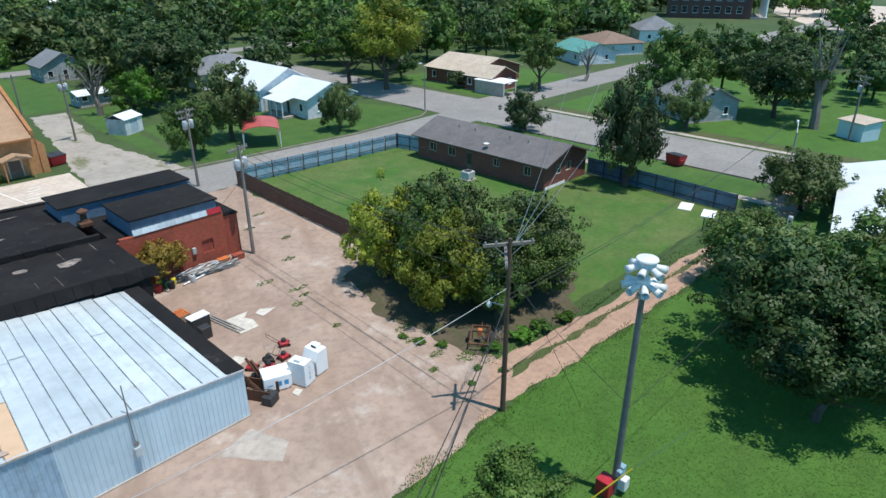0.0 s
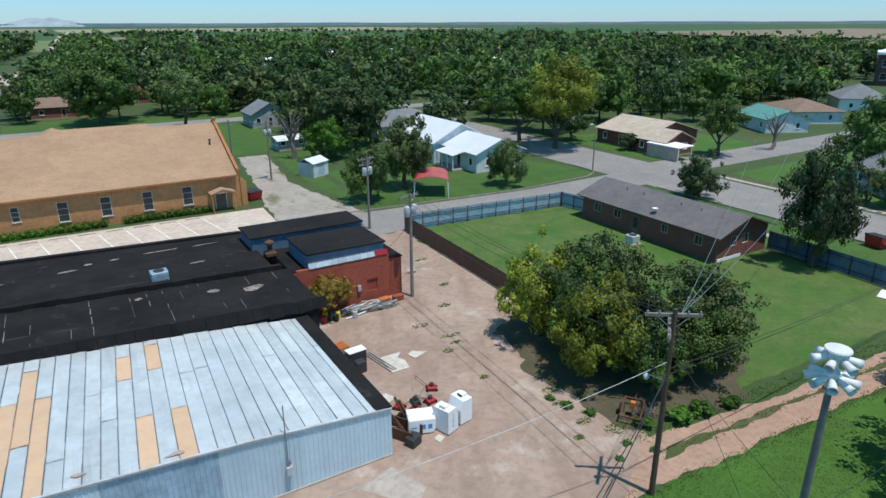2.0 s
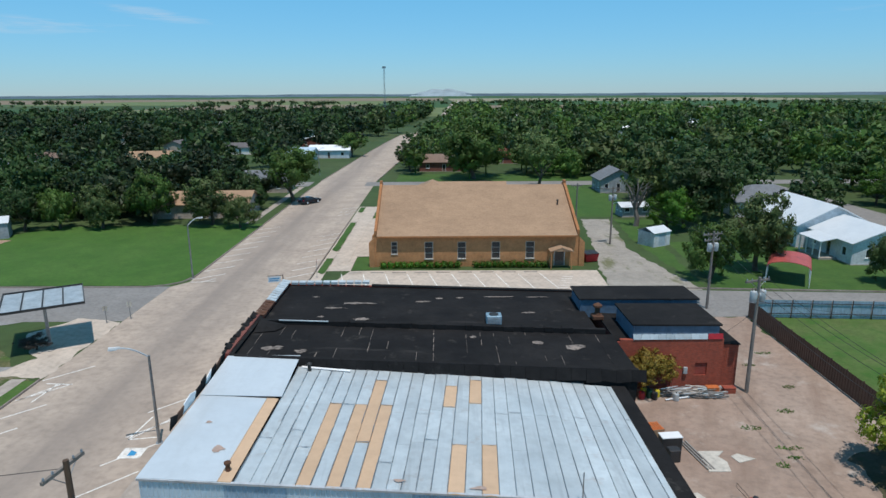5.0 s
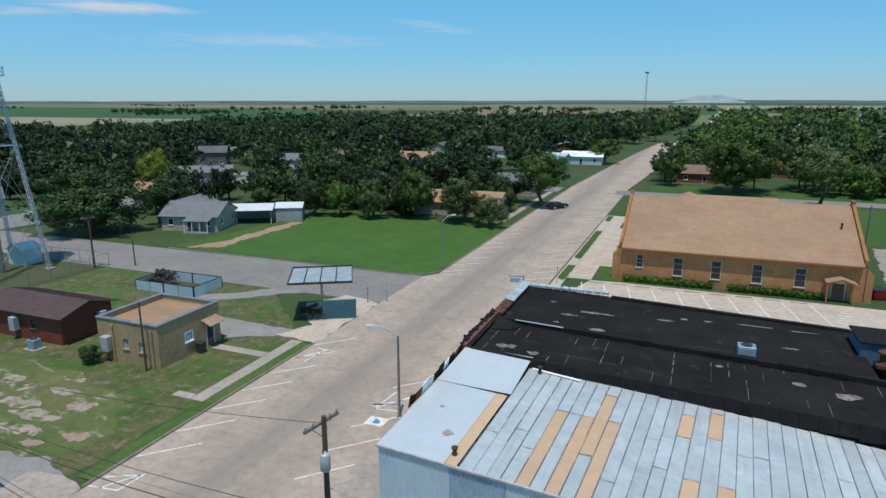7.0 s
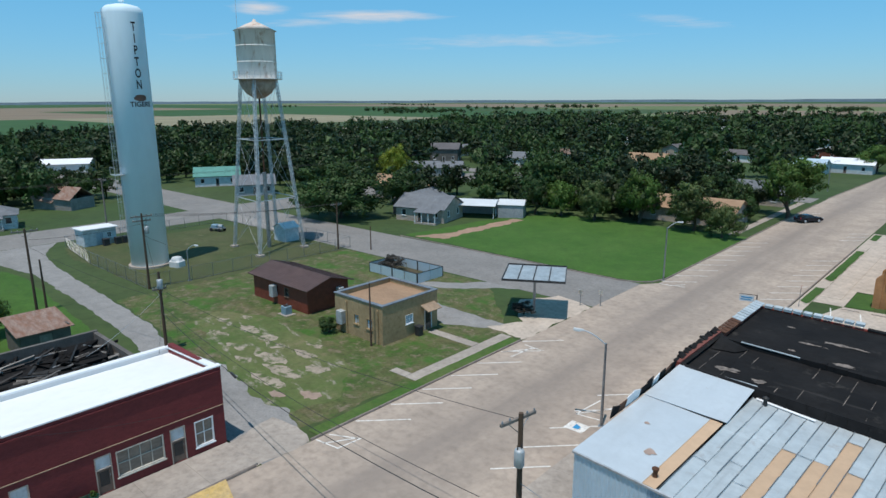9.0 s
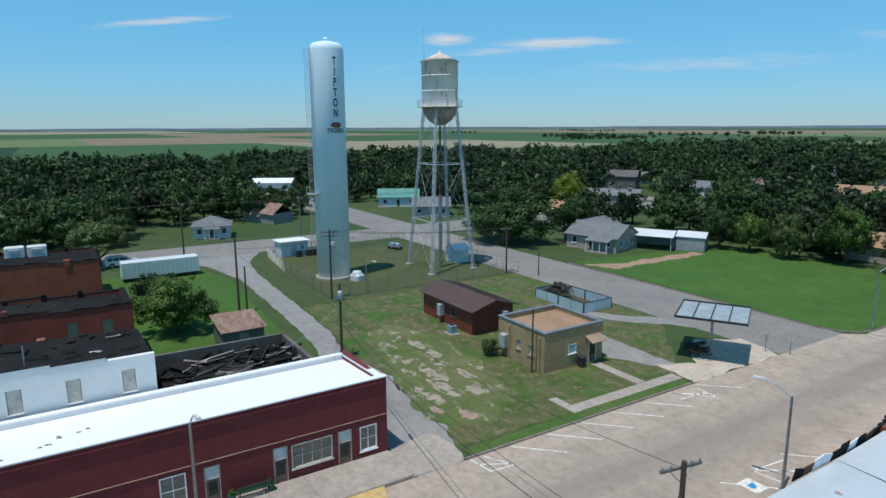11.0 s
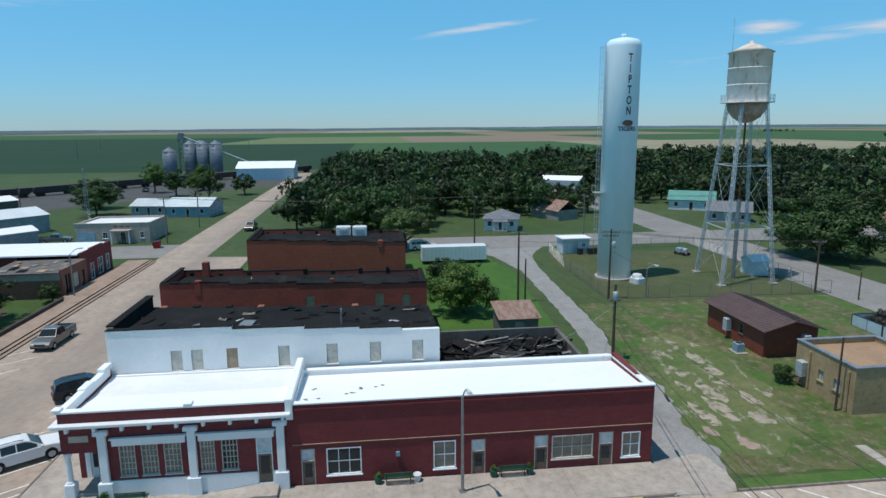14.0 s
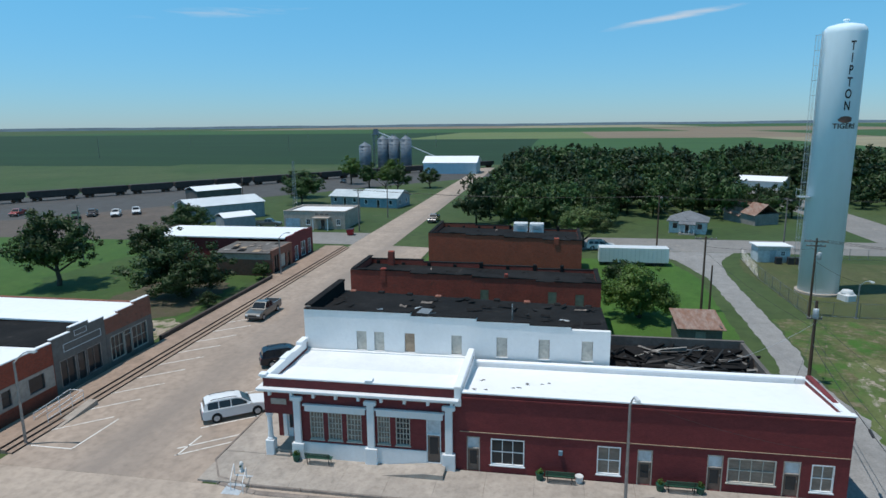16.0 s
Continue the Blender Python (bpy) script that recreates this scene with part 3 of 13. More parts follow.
# ------------------------------------------------------------------ mesh tools


class Shape:
    """Collects vertices and faces of one mesh."""

    def __init__(self):
        self.v, self.f = [], []

    def add(self, verts, faces):
        k = len(self.v)
        self.v.extend(tuple(p) for p in verts)
        self.f.extend(tuple(k + i for i in q) for q in faces)
        return self

    def box(self, x0, x1, y0, y1, z0, z1):
        return self.add([(x0, y0, z0), (x1, y0, z0), (x1, y1, z0), (x0, y1, z0), (x0, y0, z1), (x1, y0, z1), (x1, y1, z1), (x0, y1, z1)],
                        [(0, 3, 2, 1), (4, 5, 6, 7), (0, 1, 5, 4), (1, 2, 6, 5), (2, 3, 7, 6), (3, 0, 4, 7)])

    def block(self, x0, x1, y0, y1, z0, z1, c=0.03):
        """A box with its upright and upper edges taken off."""
        lo = [(x0 + c, y0), (x1 - c, y0), (x1, y0 + c), (x1, y1 - c), (x1 - c, y1), (x0 + c, y1), (x0, y1 - c), (x0, y0 + c)]
        mx, my = (x0 + x1) / 2, (y0 + y1) / 2
        hi = [(x - math.copysign(c, x - mx) if abs(x - mx) > c else x, y - math.copysign(c, y - my) if abs(y - my) > c else y) for x, y in lo]
        vs = [(x, y, z0) for x, y in lo] + [(x, y, z1 - c) for x, y in lo] + [(x, y, z1) for x, y in hi]
        fs = [tuple(range(7, -1, -1)), tuple(range(16, 24))]
        for r in (0, 8):
            fs += [(r + i, r + (i + 1) % 8, r + 8 + (i + 1) % 8, r + 8 + i) for i in range(8)]
        return self.add(vs, fs)

    def turned(self, cx, cy, rz, fn):
        """What fn draws round the origin, turned by rz degrees and set at cx, cy."""
        s = Shape()
        fn(s)
        c, k = math.cos(radians(rz)), math.sin(radians(rz))
        return self.add([(cx + x * c - y * k, cy + x * k + y * c, z) for x, y, z in s.v], s.f)

    def rod(self, p, q, r0, r1=None, n=8, caps=True):
        r1 = r0 if r1 is None else r1
        p, q = Vector(p), Vector(q)
        d = (q - p).normalized()
        a = d.orthogonal().normalized()
        b = d.cross(a)
        vs = []
        for o, r in ((p, r0), (q, r1)):
            vs += [o + (a * math.cos(2 * math.pi * i / n) + b * math.sin(2 * math.pi * i / n)) * r for i in range(n)]
        fs = [(i, (i + 1) % n, n + (i + 1) % n, n + i) for i in range(n)]
        if caps:
            fs += [tuple(range(n - 1, -1, -1)), tuple(range(n, 2 * n))]
        return self.add(vs, fs)

    def lathe(self, cx, cy, prof, n=24):
        """Turns a profile of (radius, height) round the upright through cx, cy."""
        vs, fs = [], []
        for r, z in prof:
            vs += [(cx + r * math.cos(2 * math.pi * i / n), cy + r * math.sin(2 * math.pi * i / n), z) for i in range(n)]
        for k in range(len(prof) - 1):
            fs += [(k * n + i, k * n + (i + 1) % n, (k + 1) * n + (i + 1) % n, (k + 1) * n + i) for i in range(n)]
        fs += [tuple(range(n - 1, -1, -1)), tuple(range((len(prof) - 1) * n, len(prof) * n))]
        return self.add(vs, fs)

    def prism(self, pts, axis, a, b):
        """A polygon in the plane across axis ('x', 'y' or 'z'), drawn out from a to b."""
        n = len(pts)

        def at(p, s):
            return {"x": (s, p[0], p[1]), "y": (p[0], s, p[1]), "z": (p[0], p[1], s)}[axis]
        vs = [at(p, a) for p in pts] + [at(p, b) for p in pts]
        fs = [tuple(range(n - 1, -1, -1)), tuple(range(n, 2 * n))] + [(i, (i + 1) % n, n + (i + 1) % n, n + i) for i in range(n)]
        return self.add(vs, fs)

    def slab(self, corners, t):
        """A flat sheet of thickness t under four corners."""
        c = [Vector(p) for p in corners]
        nn = (c[1] - c[0]).cross(c[2] - c[0]).normalized()
        if nn.z < 0:
            nn = -nn
        lo = [p - nn * t for p in c]
        n = len(c)
        fs = [tuple(range(n)), tuple(range(2 * n - 1, n - 1, -1))] + [(i, n + i, n + (i + 1) % n, (i + 1) % n) for i in range(n)]
        return self.add(c + lo, fs)

    def wall(self, axis, at, t, u0, u1, z0, z1, holes=()):
        """An upright wall of thickness t with holes (u0, u1, z0, z1); it runs along 'x' or 'y'."""
        us = sorted({u0, u1, *[min(max(h[k], u0), u1) for h in holes for k in (0, 1)]})
        zs = sorted({z0, z1, *[min(max(h[k], z0), z1) for h in holes for k in (2, 3)]})
        nu, nz = len(us) - 1, len(zs) - 1
        solid = [[not any(h[0] < (us[i] + us[i + 1]) / 2 < h[1] and h[2] < (zs[j] + zs[j + 1]) / 2 < h[3] for h in holes) for j in range(nz)] for i in range(nu)]
        ids, vs, fs = {}, [], []

        def vid(i, j, k):
            if (i, j, k) not in ids:
                ids[(i, j, k)] = len(vs)
                d = at + t * k
                vs.append((us[i], d, zs[j]) if axis == "x" else (d, us[i], zs[j]))
            return ids[(i, j, k)]

        def full(i, j):
            return 0 <= i < nu and 0 <= j < nz and solid[i][j]
        for i in range(nu):
            for j in range(nz):
                if not solid[i][j]:
                    continue
                for k in (0, 1):
                    fs.append((vid(i, j, k), vid(i + 1, j, k), vid(i + 1, j + 1, k), vid(i, j + 1, k)))
                for di, dj, p, q in ((-1, 0, (i, j), (i, j + 1)), (1, 0, (i + 1, j), (i + 1, j + 1)), (0, -1, (i, j), (i + 1, j)), (0, 1, (i, j + 1), (i + 1, j + 1))):
                    if not full(i + di, j + dj):
                        fs.append((vid(*p, 0), vid(*q, 0), vid(*q, 1), vid(*p, 1)))
        return self.add(vs, fs)

    def tube(self, pts, r, n=4):
        """One unbroken tube along a line of points."""
        pts = [Vector(p) for p in pts]
        vs, fs = [], []
        for i, p in enumerate(pts):
            d = (pts[min(i + 1, len(pts) - 1)] - pts[max(i - 1, 0)]).normalized()
            a = d.cross(Vector((0, 0, 1)))
            a = a.normalized() if a.length > 1e-4 else Vector((1, 0, 0))
            b = d.cross(a)
            vs += [p + (a * math.cos(2 * math.pi * k / n) + b * math.sin(2 * math.pi * k / n)) * r for k in range(n)]
        for i in range(len(pts) - 1):
            fs += [(i * n + k, i * n + (k + 1) % n, (i + 1) * n + (k + 1) % n, (i + 1) * n + k) for k in range(n)]
        fs += [tuple(range(n - 1, -1, -1)), tuple(range((len(pts) - 1) * n, len(pts) * n))]
        return self.add(vs, fs)

    def ring(self, axis, lo, hi, u0, u1, z0, z1, t):
        """An upright rectangular frame of bar width t, in one piece."""
        vs = []
        for d in (lo, hi):
            for a, b, c, e in ((u0, u1, z0, z1), (u0 + t, u1 - t, z0 + t, z1 - t)):
                vs += [(u, d, z) if axis == "x" else (d, u, z) for u, z in ((a, c), (b, c), (b, e), (a, e))]
        fs = []
        for i in range(4):
            j = (i + 1) % 4
            fs += [(i, j, 4 + j, 4 + i), (8 + i, 12 + i, 12 + j, 8 + j), (i, 8 + i, 8 + j, j), (4 + i, 4 + j, 12 + j, 12 + i)]
        return self.add(vs, fs)

    def mesh(self, name, smooth=False):
        me = bpy.data.meshes.new(name)
        me.from_pydata(self.v, [], self.f)
        bm = bmesh.new()
        bm.from_mesh(me)
        bmesh.ops.recalc_face_normals(bm, faces=bm.faces)
        bm.to_mesh(me)
        bm.free()
        if smooth:
            me.polygons.foreach_set("use_smooth", [True] * len(me.polygons))
        me.update()
        return me


def thing(name, label, category, x=0, y=0, z=0, rz=0, group="", kind=""):
    """An empty base that parents the parts of one thing."""
    e = new(name)
    e.matrix_basis = pose(x, y, z, 0, 0, rz)
    e.empty_display_size = 0.2
    return tagged(e, label, category, group, kind)


def part(name, shape, material, parent, label="", smooth=False):
    me = shape.mesh(name, smooth) if isinstance(shape, Shape) else shape
    if not me.materials:
        me.materials.append(M[material])
    ob = new(name, me)
    ob.parent = parent
    if label:
        ob["label"] = label
    return ob


def solo(name, shape, material, label, category, group="", kind="", smooth=False):
    me = shape.mesh(name, smooth) if isinstance(shape, Shape) else shape
    if not me.materials:
        me.materials.append(M[material])
    return tagged(new(name, me), label, category, group, kind)


def area(name, pts, z, material, label, jag=0.0, step=1.2, seed=1, category="ground", kind="structure", parent=None):
    """A sheet of ground cover with an uneven rim."""
    rnd = random.Random(seed)
    ring = []
    n = len(pts)
    step = min(step, 0.45) if jag and step < 2 else step
    ph = [rnd.uniform(0, 6.28) for _ in range(4)]
    far = 0.0
    for i in range(n):
        p, q = Vector(pts[i]), Vector(pts[(i + 1) % n])
        k = max(1, int((q - p).length / step)) if jag else 1
        nrm = Vector((q.y - p.y, p.x - q.x)).normalized() if (q - p).length else Vector((0, 0))
        for j in range(k):
            s = p.lerp(q, j / k)
            if jag and (j or True):
                far += (q - p).length / k
                s = s + nrm * jag * (0.45 * math.sin(far * 0.9 + ph[0]) + 0.3 * math.sin(far * 2.3 + ph[1]) + rnd.uniform(-0.35, 0.35))
            ring.append((s.x, s.y, z))
    me = bpy.data.meshes.new(name)
    me.from_pydata(ring, [], [tuple(range(len(ring)))])
    bm = bmesh.new()
    bm.from_mesh(me)
    bmesh.ops.recalc_face_normals(bm, faces=bm.faces)
    if bm.faces[0].normal.z < 0:
        bmesh.ops.reverse_faces(bm, faces=bm.faces)
    bmesh.ops.triangulate(bm, faces=bm.faces)
    bm.to_mesh(me)
    bm.free()
    me.materials.append(M[material])
    ob = new(name, me)
    if parent:
        ob.parent = parent
        return ob
    return tagged(ob, label, category, "", kind)


def rect(x0, x1, y0, y1):
    return [(x0, y0), (x1, y0), (x1, y1), (x0, y1)]


# ------------------------------------------------------------------ openings


def window(parent, axis, at, out, u0, u1, z0, z1, nx=2, nz=2, frame_mat="trim_white", pane="window_dark", t=0.07, sill=True, name="window", deep=0.12):
    """A window in a wall that runs along axis at 'at'; out: +1 or -1, the way it faces. Frame, bars, pane and sill."""
    fr = Shape()
    a, b = (at - out * deep, at + out * 0.025)
    lo, hi = min(a, b), max(a, b)

    def bar(s, ua, ub, za, zb, l=lo, h=hi):
        if axis == "x":
            s.box(ua, ub, l, h, za, zb)
        else:
            s.box(l, h, ua, ub, za, zb)
    fr.ring(axis, lo, hi, u0, u1, z0, z1, t)
    m0, m1 = sorted((at - out * (deep - 0.02), at - out * (deep - 0.075)))
    w = part(name, fr, frame_mat, parent)
    for i in range(1, nx):
        c = u0 + t + (u1 - u0 - 2 * t) * i / nx
        s = Shape()
        bar(s, c - 0.022, c + 0.022, z0 + t, z1 - t, m0, m1)
        part("glazing_bar", s, frame_mat, w)
    for i in range(1, nz):
        c = z0 + t + (z1 - z0 - 2 * t) * i / nz
        s = Shape()
        bar(s, u0 + t, u1 - t, c - 0.022, c + 0.022, m0 + 0.004, m1 + 0.004)
        part("glazing_bar", s, frame_mat, w)
    p = Shape()
    p0, p1 = sorted((at - out * (deep + 0.005), at - out * (deep - 0.02)))
    bar(p, u0 + t, u1 - t, z0 + t, z1 - t, p0, p1)
    part("pane", p, pane, w)
    if sill:
        s = Shape()
        s0, s1 = sorted((at + out * 0.002, at + out * 0.09))
        bar(s, u0 - 0.06, u1 + 0.06, z0 - 0.07, z0 - 0.002, s0, s1)
        part("sill", s, frame_mat, w)
    return w


def door(parent, axis, at, out, u0, u1, z0, z1, leaf="door_brown", frame_mat="trim_white", transom=0.0, transom_mat="board_grey"):
    fr = Shape()
    lo, hi = sorted((at - out * 0.14, at + out * 0.02))

    def bar(s, ua, ub, za, zb, l, h):
        if axis == "x":
            s.box(ua, ub, l, h, za, zb)
        else:
            s.box(l, h, ua, ub, za, zb)
    t = 0.06
    bar(fr, u0, u0 + t, z0, z1, lo, hi)
    bar(fr, u1 - t, u1, z0, z1, lo, hi)
    bar(fr, u0 + t, u1 - t, z1 - t, z1, lo, hi)
    zt = z1 - t - transom
    if transom:
        bar(fr, u0 + t, u1 - t, zt - t, zt, lo, hi)
    d = part("door", fr, frame_mat, parent)
    l0, l1 = sorted((at - out * 0.11, at - out * 0.06))
    lf = Shape()
    bar(lf, u0 + t, u1 - t, z0, (zt - t) if transom else zt, l0, l1)
    part("door_leaf", lf, leaf, d)
    # glazed upper half of the leaf
    g = Shape()
    g0, g1 = sorted((at - out * 0.062, at - out * 0.045))
    top = (zt - t) if transom else zt
    bar(g, u0 + t + 0.14, u1 - t - 0.14, z0 + (top - z0) * 0.3, top - 0.16, g0, g1)
    part("door_glass", g, "window_dark", d)
    h = Shape()
    h0, h1 = sorted((at - out * 0.06, at + out * 0.0))
    bar(h, u1 - t - 0.12, u1 - t - 0.07, z0 + 0.95, z0 + 1.08, h0, h1)
    part("handle", h, "steel", d)
    if transom:
        tr = Shape()
        bar(tr, u0 + t, u1 - t, zt, z1 - t, l0, l1)
        part("transom", tr, transom_mat, d)
    return d


# ------------------------------------------------------------------ houses


def gable_roof(w, d, h, rise, over=0.45, t=0.14, along="x"):
    """Two pitched slabs over a rectangle w by d centred on the origin; ridge along x or y."""
    s = Shape()
    if along == "x":
        run = d / 2
        k = rise / run
        e = run + over
        for sg in (-1, 1):
            s.slab([(-w / 2 - over, sg * e, h - k * over + t), (w / 2 + over, sg * e, h - k * over + t), (w / 2 + over, 0, h + rise + t), (-w / 2 - over, 0, h + rise + t)], t)
    else:
        run = w / 2
        k = rise / run
        e = run + over
        for sg in (-1, 1):
            s.slab([(sg * e, -d / 2 - over, h - k * over + t), (sg * e, d / 2 + over, h - k * over + t), (0, d / 2 + over, h + rise + t), (0, -d / 2 - over, h + rise + t)], t)
    return s


def hip_roof(w, d, h, rise, over=0.45, t=0.12):
    s = Shape()
    a, b = w / 2 + over, d / 2 + over
    r = max(0.05, a - b) if a > b else 0.05
    q = max(0.05, b - a) if b > a else 0.05
    base = [(-a, -b, h), (a, -b, h), (a, b, h), (-a, b, h)]
    low = [(x, y, h - t) for x, y, _ in base]
    top = [(-r, -q, h + rise), (r, -q, h + rise), (r, q, h + rise), (-r, q, h + rise)]
    s.add(low + base + top, [(3, 2, 1, 0), (0, 1, 5, 4), (1, 2, 6, 5), (2, 3, 7, 6), (3, 0, 4, 7), (4, 5, 9, 8), (5, 6, 10, 9), (6, 7, 11, 10), (7, 4, 8, 11), (8, 9, 10, 11)])
    return s


def house(label, x, y, rz, w, d, h=2.8, rise=1.7, wall_mat="wall_siding", roof_mat="shingle_grey", along="x", roof="gable", porch=None, wins=3, chimney=False, name="house", shutters=False):
    """A small dwelling: four walls with window and door holes, gables, roof, trim."""
    e = thing(name, label, "house", x, y, 0, rz)
    front = []
    n = wins
    for i in range(n):
        c = -w / 2 + w * (i + 0.5) / n
        front.append((c - 0.5, c + 0.5, 0.95, 2.15))
    di = n // 2
    c = -w / 2 + w * (di + 0.5) / n
    dr = (c - 0.48, c + 0.48, 0.12, 2.2)
    front[di] = dr
    side = [(-d * 0.25 - 0.45, -d * 0.25 + 0.45, 0.95, 2.1), (d * 0.25 - 0.45, d * 0.25 + 0.45, 0.95, 2.1)]
    wl_ = Shape()
    wl_.wall("x", -d / 2, 0.18, -w / 2, w / 2, 0, h, front)
    part("wall", wl_, wall_mat, e)
    part("wall", Shape().wall("x", d / 2, -0.18, -w / 2, w / 2, 0, h, [f for f in front if f != dr]), wall_mat, e)
    for sg in (-1, 1):
        part("wall", Shape().wall("y", sg * w / 2, -sg * 0.18, -d / 2 + 0.18, d / 2 - 0.18, 0, h, side), wall_mat, e)
        for u0, u1, z0, z1 in side:
            window(e, "y", sg * w / 2, sg, u0, u1, z0, z1, nx=1, nz=1)
    for f in front:
        if f == dr:
            door(e, "x", -d / 2, -1, *dr)
        else:
            window(e, "x", -d / 2, -1, *f, nx=1, nz=1)
            window(e, "x", d / 2, 1, *f, nx=1, nz=1)
    if roof == "gable":
        for sg in (-1, 1):
            g = Shape()
            if along == "x":
                g.prism([(-d / 2, h), (d / 2, h), (0, h + rise)], "x", sg * w / 2, sg * (w / 2 - 0.16))
            else:
                g.prism([(-w / 2, h), (w / 2, h), (0, h + rise)], "y", sg * d / 2, sg * (d / 2 - 0.16))
            part("gable", g, wall_mat, e)
        part("roof", gable_roof(w, d, h, rise, along=along), roof_mat, e)
    else:
        part("roof", hip_roof(w, d, h, rise), roof_mat, e)
    part("foundation", Shape().box(-w / 2 - 0.06, w / 2 + 0.06, -d / 2 - 0.06, d / 2 + 0.06, -0.05, 0.12), "concrete", e)
    if chimney:
        part("chimney", Shape().block(w * 0.2, w * 0.2 + 0.6, -0.3, 0.3, h, h + rise + 0.9), "brick_red", e)
    if porch:
        px0, px1, depth = porch
        pr = Shape().slab([(px0, -d / 2 - depth, h - 0.45), (px1, -d / 2 - depth, h - 0.45), (px1, -d / 2 + 0.1, h + 0.12), (px0, -d / 2 + 0.1, h + 0.12)], 0.1)
        part("porch_roof", pr, roof_mat, e)
        part("porch_floor", Shape().box(px0 + 0.1, px1 - 0.1, -d / 2 - depth + 0.1, -d / 2 - 0.06, 0, 0.3), "concrete", e)
        for i in range(4):
            u = px0 + 0.25 + (px1 - px0 - 0.5) * i / 3
            part("porch_post", Shape().box(u - 0.06, u + 0.06, -d / 2 - depth + 0.15, -d / 2 - depth + 0.27, 0.3, h - 0.5), "trim_white", e)
    return e


# ------------------------------------------------------------------ trees


def ico(c, r, sq=1.0):
    """The twelve corners and twenty faces of a rough ball."""
    p = (1 + 5 ** 0.5) / 2
    raw = [(-1, p, 0), (1, p, 0), (-1, -p, 0), (1, -p, 0), (0, -1, p), (0, 1, p), (0, -1, -p), (0, 1, -p), (p, 0, -1), (p, 0, 1), (-p, 0, -1), (-p, 0, 1)]
    k = math.sqrt(1 + p * p)
    f = [(0, 11, 5), (0, 5, 1), (0, 1, 7), (0, 7, 10), (0, 10, 11), (1, 5, 9), (5, 11, 4), (11, 10, 2), (10, 7, 6), (7, 1, 8), (3, 9, 4), (3, 4, 2), (3, 2, 6), (3, 6, 8), (3, 8, 9), (4, 9, 5), (2, 4, 11), (6, 2, 10), (8, 6, 7), (9, 8, 1)]
    return [(c[0] + x / k * r, c[1] + y / k * r, c[2] + z / k * r * sq) for x, y, z in raw], f


def leaf_cloud(rng, lumps, count, size, core=0.72, droop=0.0, tri=False, least=0.16):
    """Leaves scattered over the skins of many lumps (x, y, z, r, squash), with thin cores: vertices, faces, normals."""
    vs, fs, ns = [], [], []
    tot = sum(l[3] ** 2 for l in lumps)
    n0 = 0
    st = 3 if tri else 4
    for x, y, z, r, q in lumps:
        k = max(4, int(count * r * r / tot))
        d = rng.normal(size=(k, 3))
        d /= np.linalg.norm(d, axis=1)[:, None]
        rad = r * (0.50 + 0.85 * rng.random(k))
        c = np.stack([x + d[:, 0] * rad, y + d[:, 1] * rad, z + d[:, 2] * rad * q], 1)
        # leaves of a clump face outward as a whole, each a little its own way
        out = c / (np.linalg.norm(c, axis=1)[:, None] + 1e-6)
        nn = d * 0.85 + out * 0.35 + rng.normal(size=(k, 3)) * 0.26 + np.array([0, 0, 0.06])
        nn /= np.linalg.norm(nn, axis=1)[:, None]
        nrm = nn + rng.normal(size=(k, 3)) * 0.34
        nrm /= np.linalg.norm(nrm, axis=1)[:, None]
        a = np.cross(nrm, rng.normal(size=(k, 3)))
        a /= np.linalg.norm(a, axis=1)[:, None]
        b = np.cross(nrm, a)
        s = size * (0.55 + 0.9 * rng.random(k))[:, None]
        w = s * (0.45 + 0.3 * rng.random(k))[:, None]
        tip = a * s
        tip[:, 2] -= droop * 0.5 * s[:, 0]
        quads = np.stack([c - b * w, c + tip, c + b * w, c - tip], 1) if not tri else np.stack([c + tip, c - tip + b * w, c - tip - b * w], 1)
        vs.append(quads.reshape(-1, 3))
        ns.append(np.repeat(nn, st, axis=0))
        fs += [tuple(range(n0 + i, n0 + i + st)) for i in range(0, k * st, st)]
        n0 += k * st
        if core and r > least:
            iv, jf = ico((x, y, z), r * core, q)
            iv = np.array(iv)
            cd = iv - np.array((x, y, z))
            vs.append(iv + rng.normal(size=iv.shape) * r * 0.08)
            ns.append(cd / np.linalg.norm(cd, axis=1)[:, None])
            fs += [tuple(n0 + i for i in t) for t in jf]
            n0 += len(iv)
    return np.concatenate(vs), fs, np.concatenate(ns)


def leafy_mesh(name, vs, fs, ns, leaf):
    """A mesh of leaves that is shaded by the normals of its clumps."""
    me = bpy.data.meshes.new(name)
    me.from_pydata(vs.tolist(), [], fs, shade_flat=False)
    me.normals_split_custom_set_from_vertices(ns.tolist())
    me.materials.append(M[leaf])
    return me


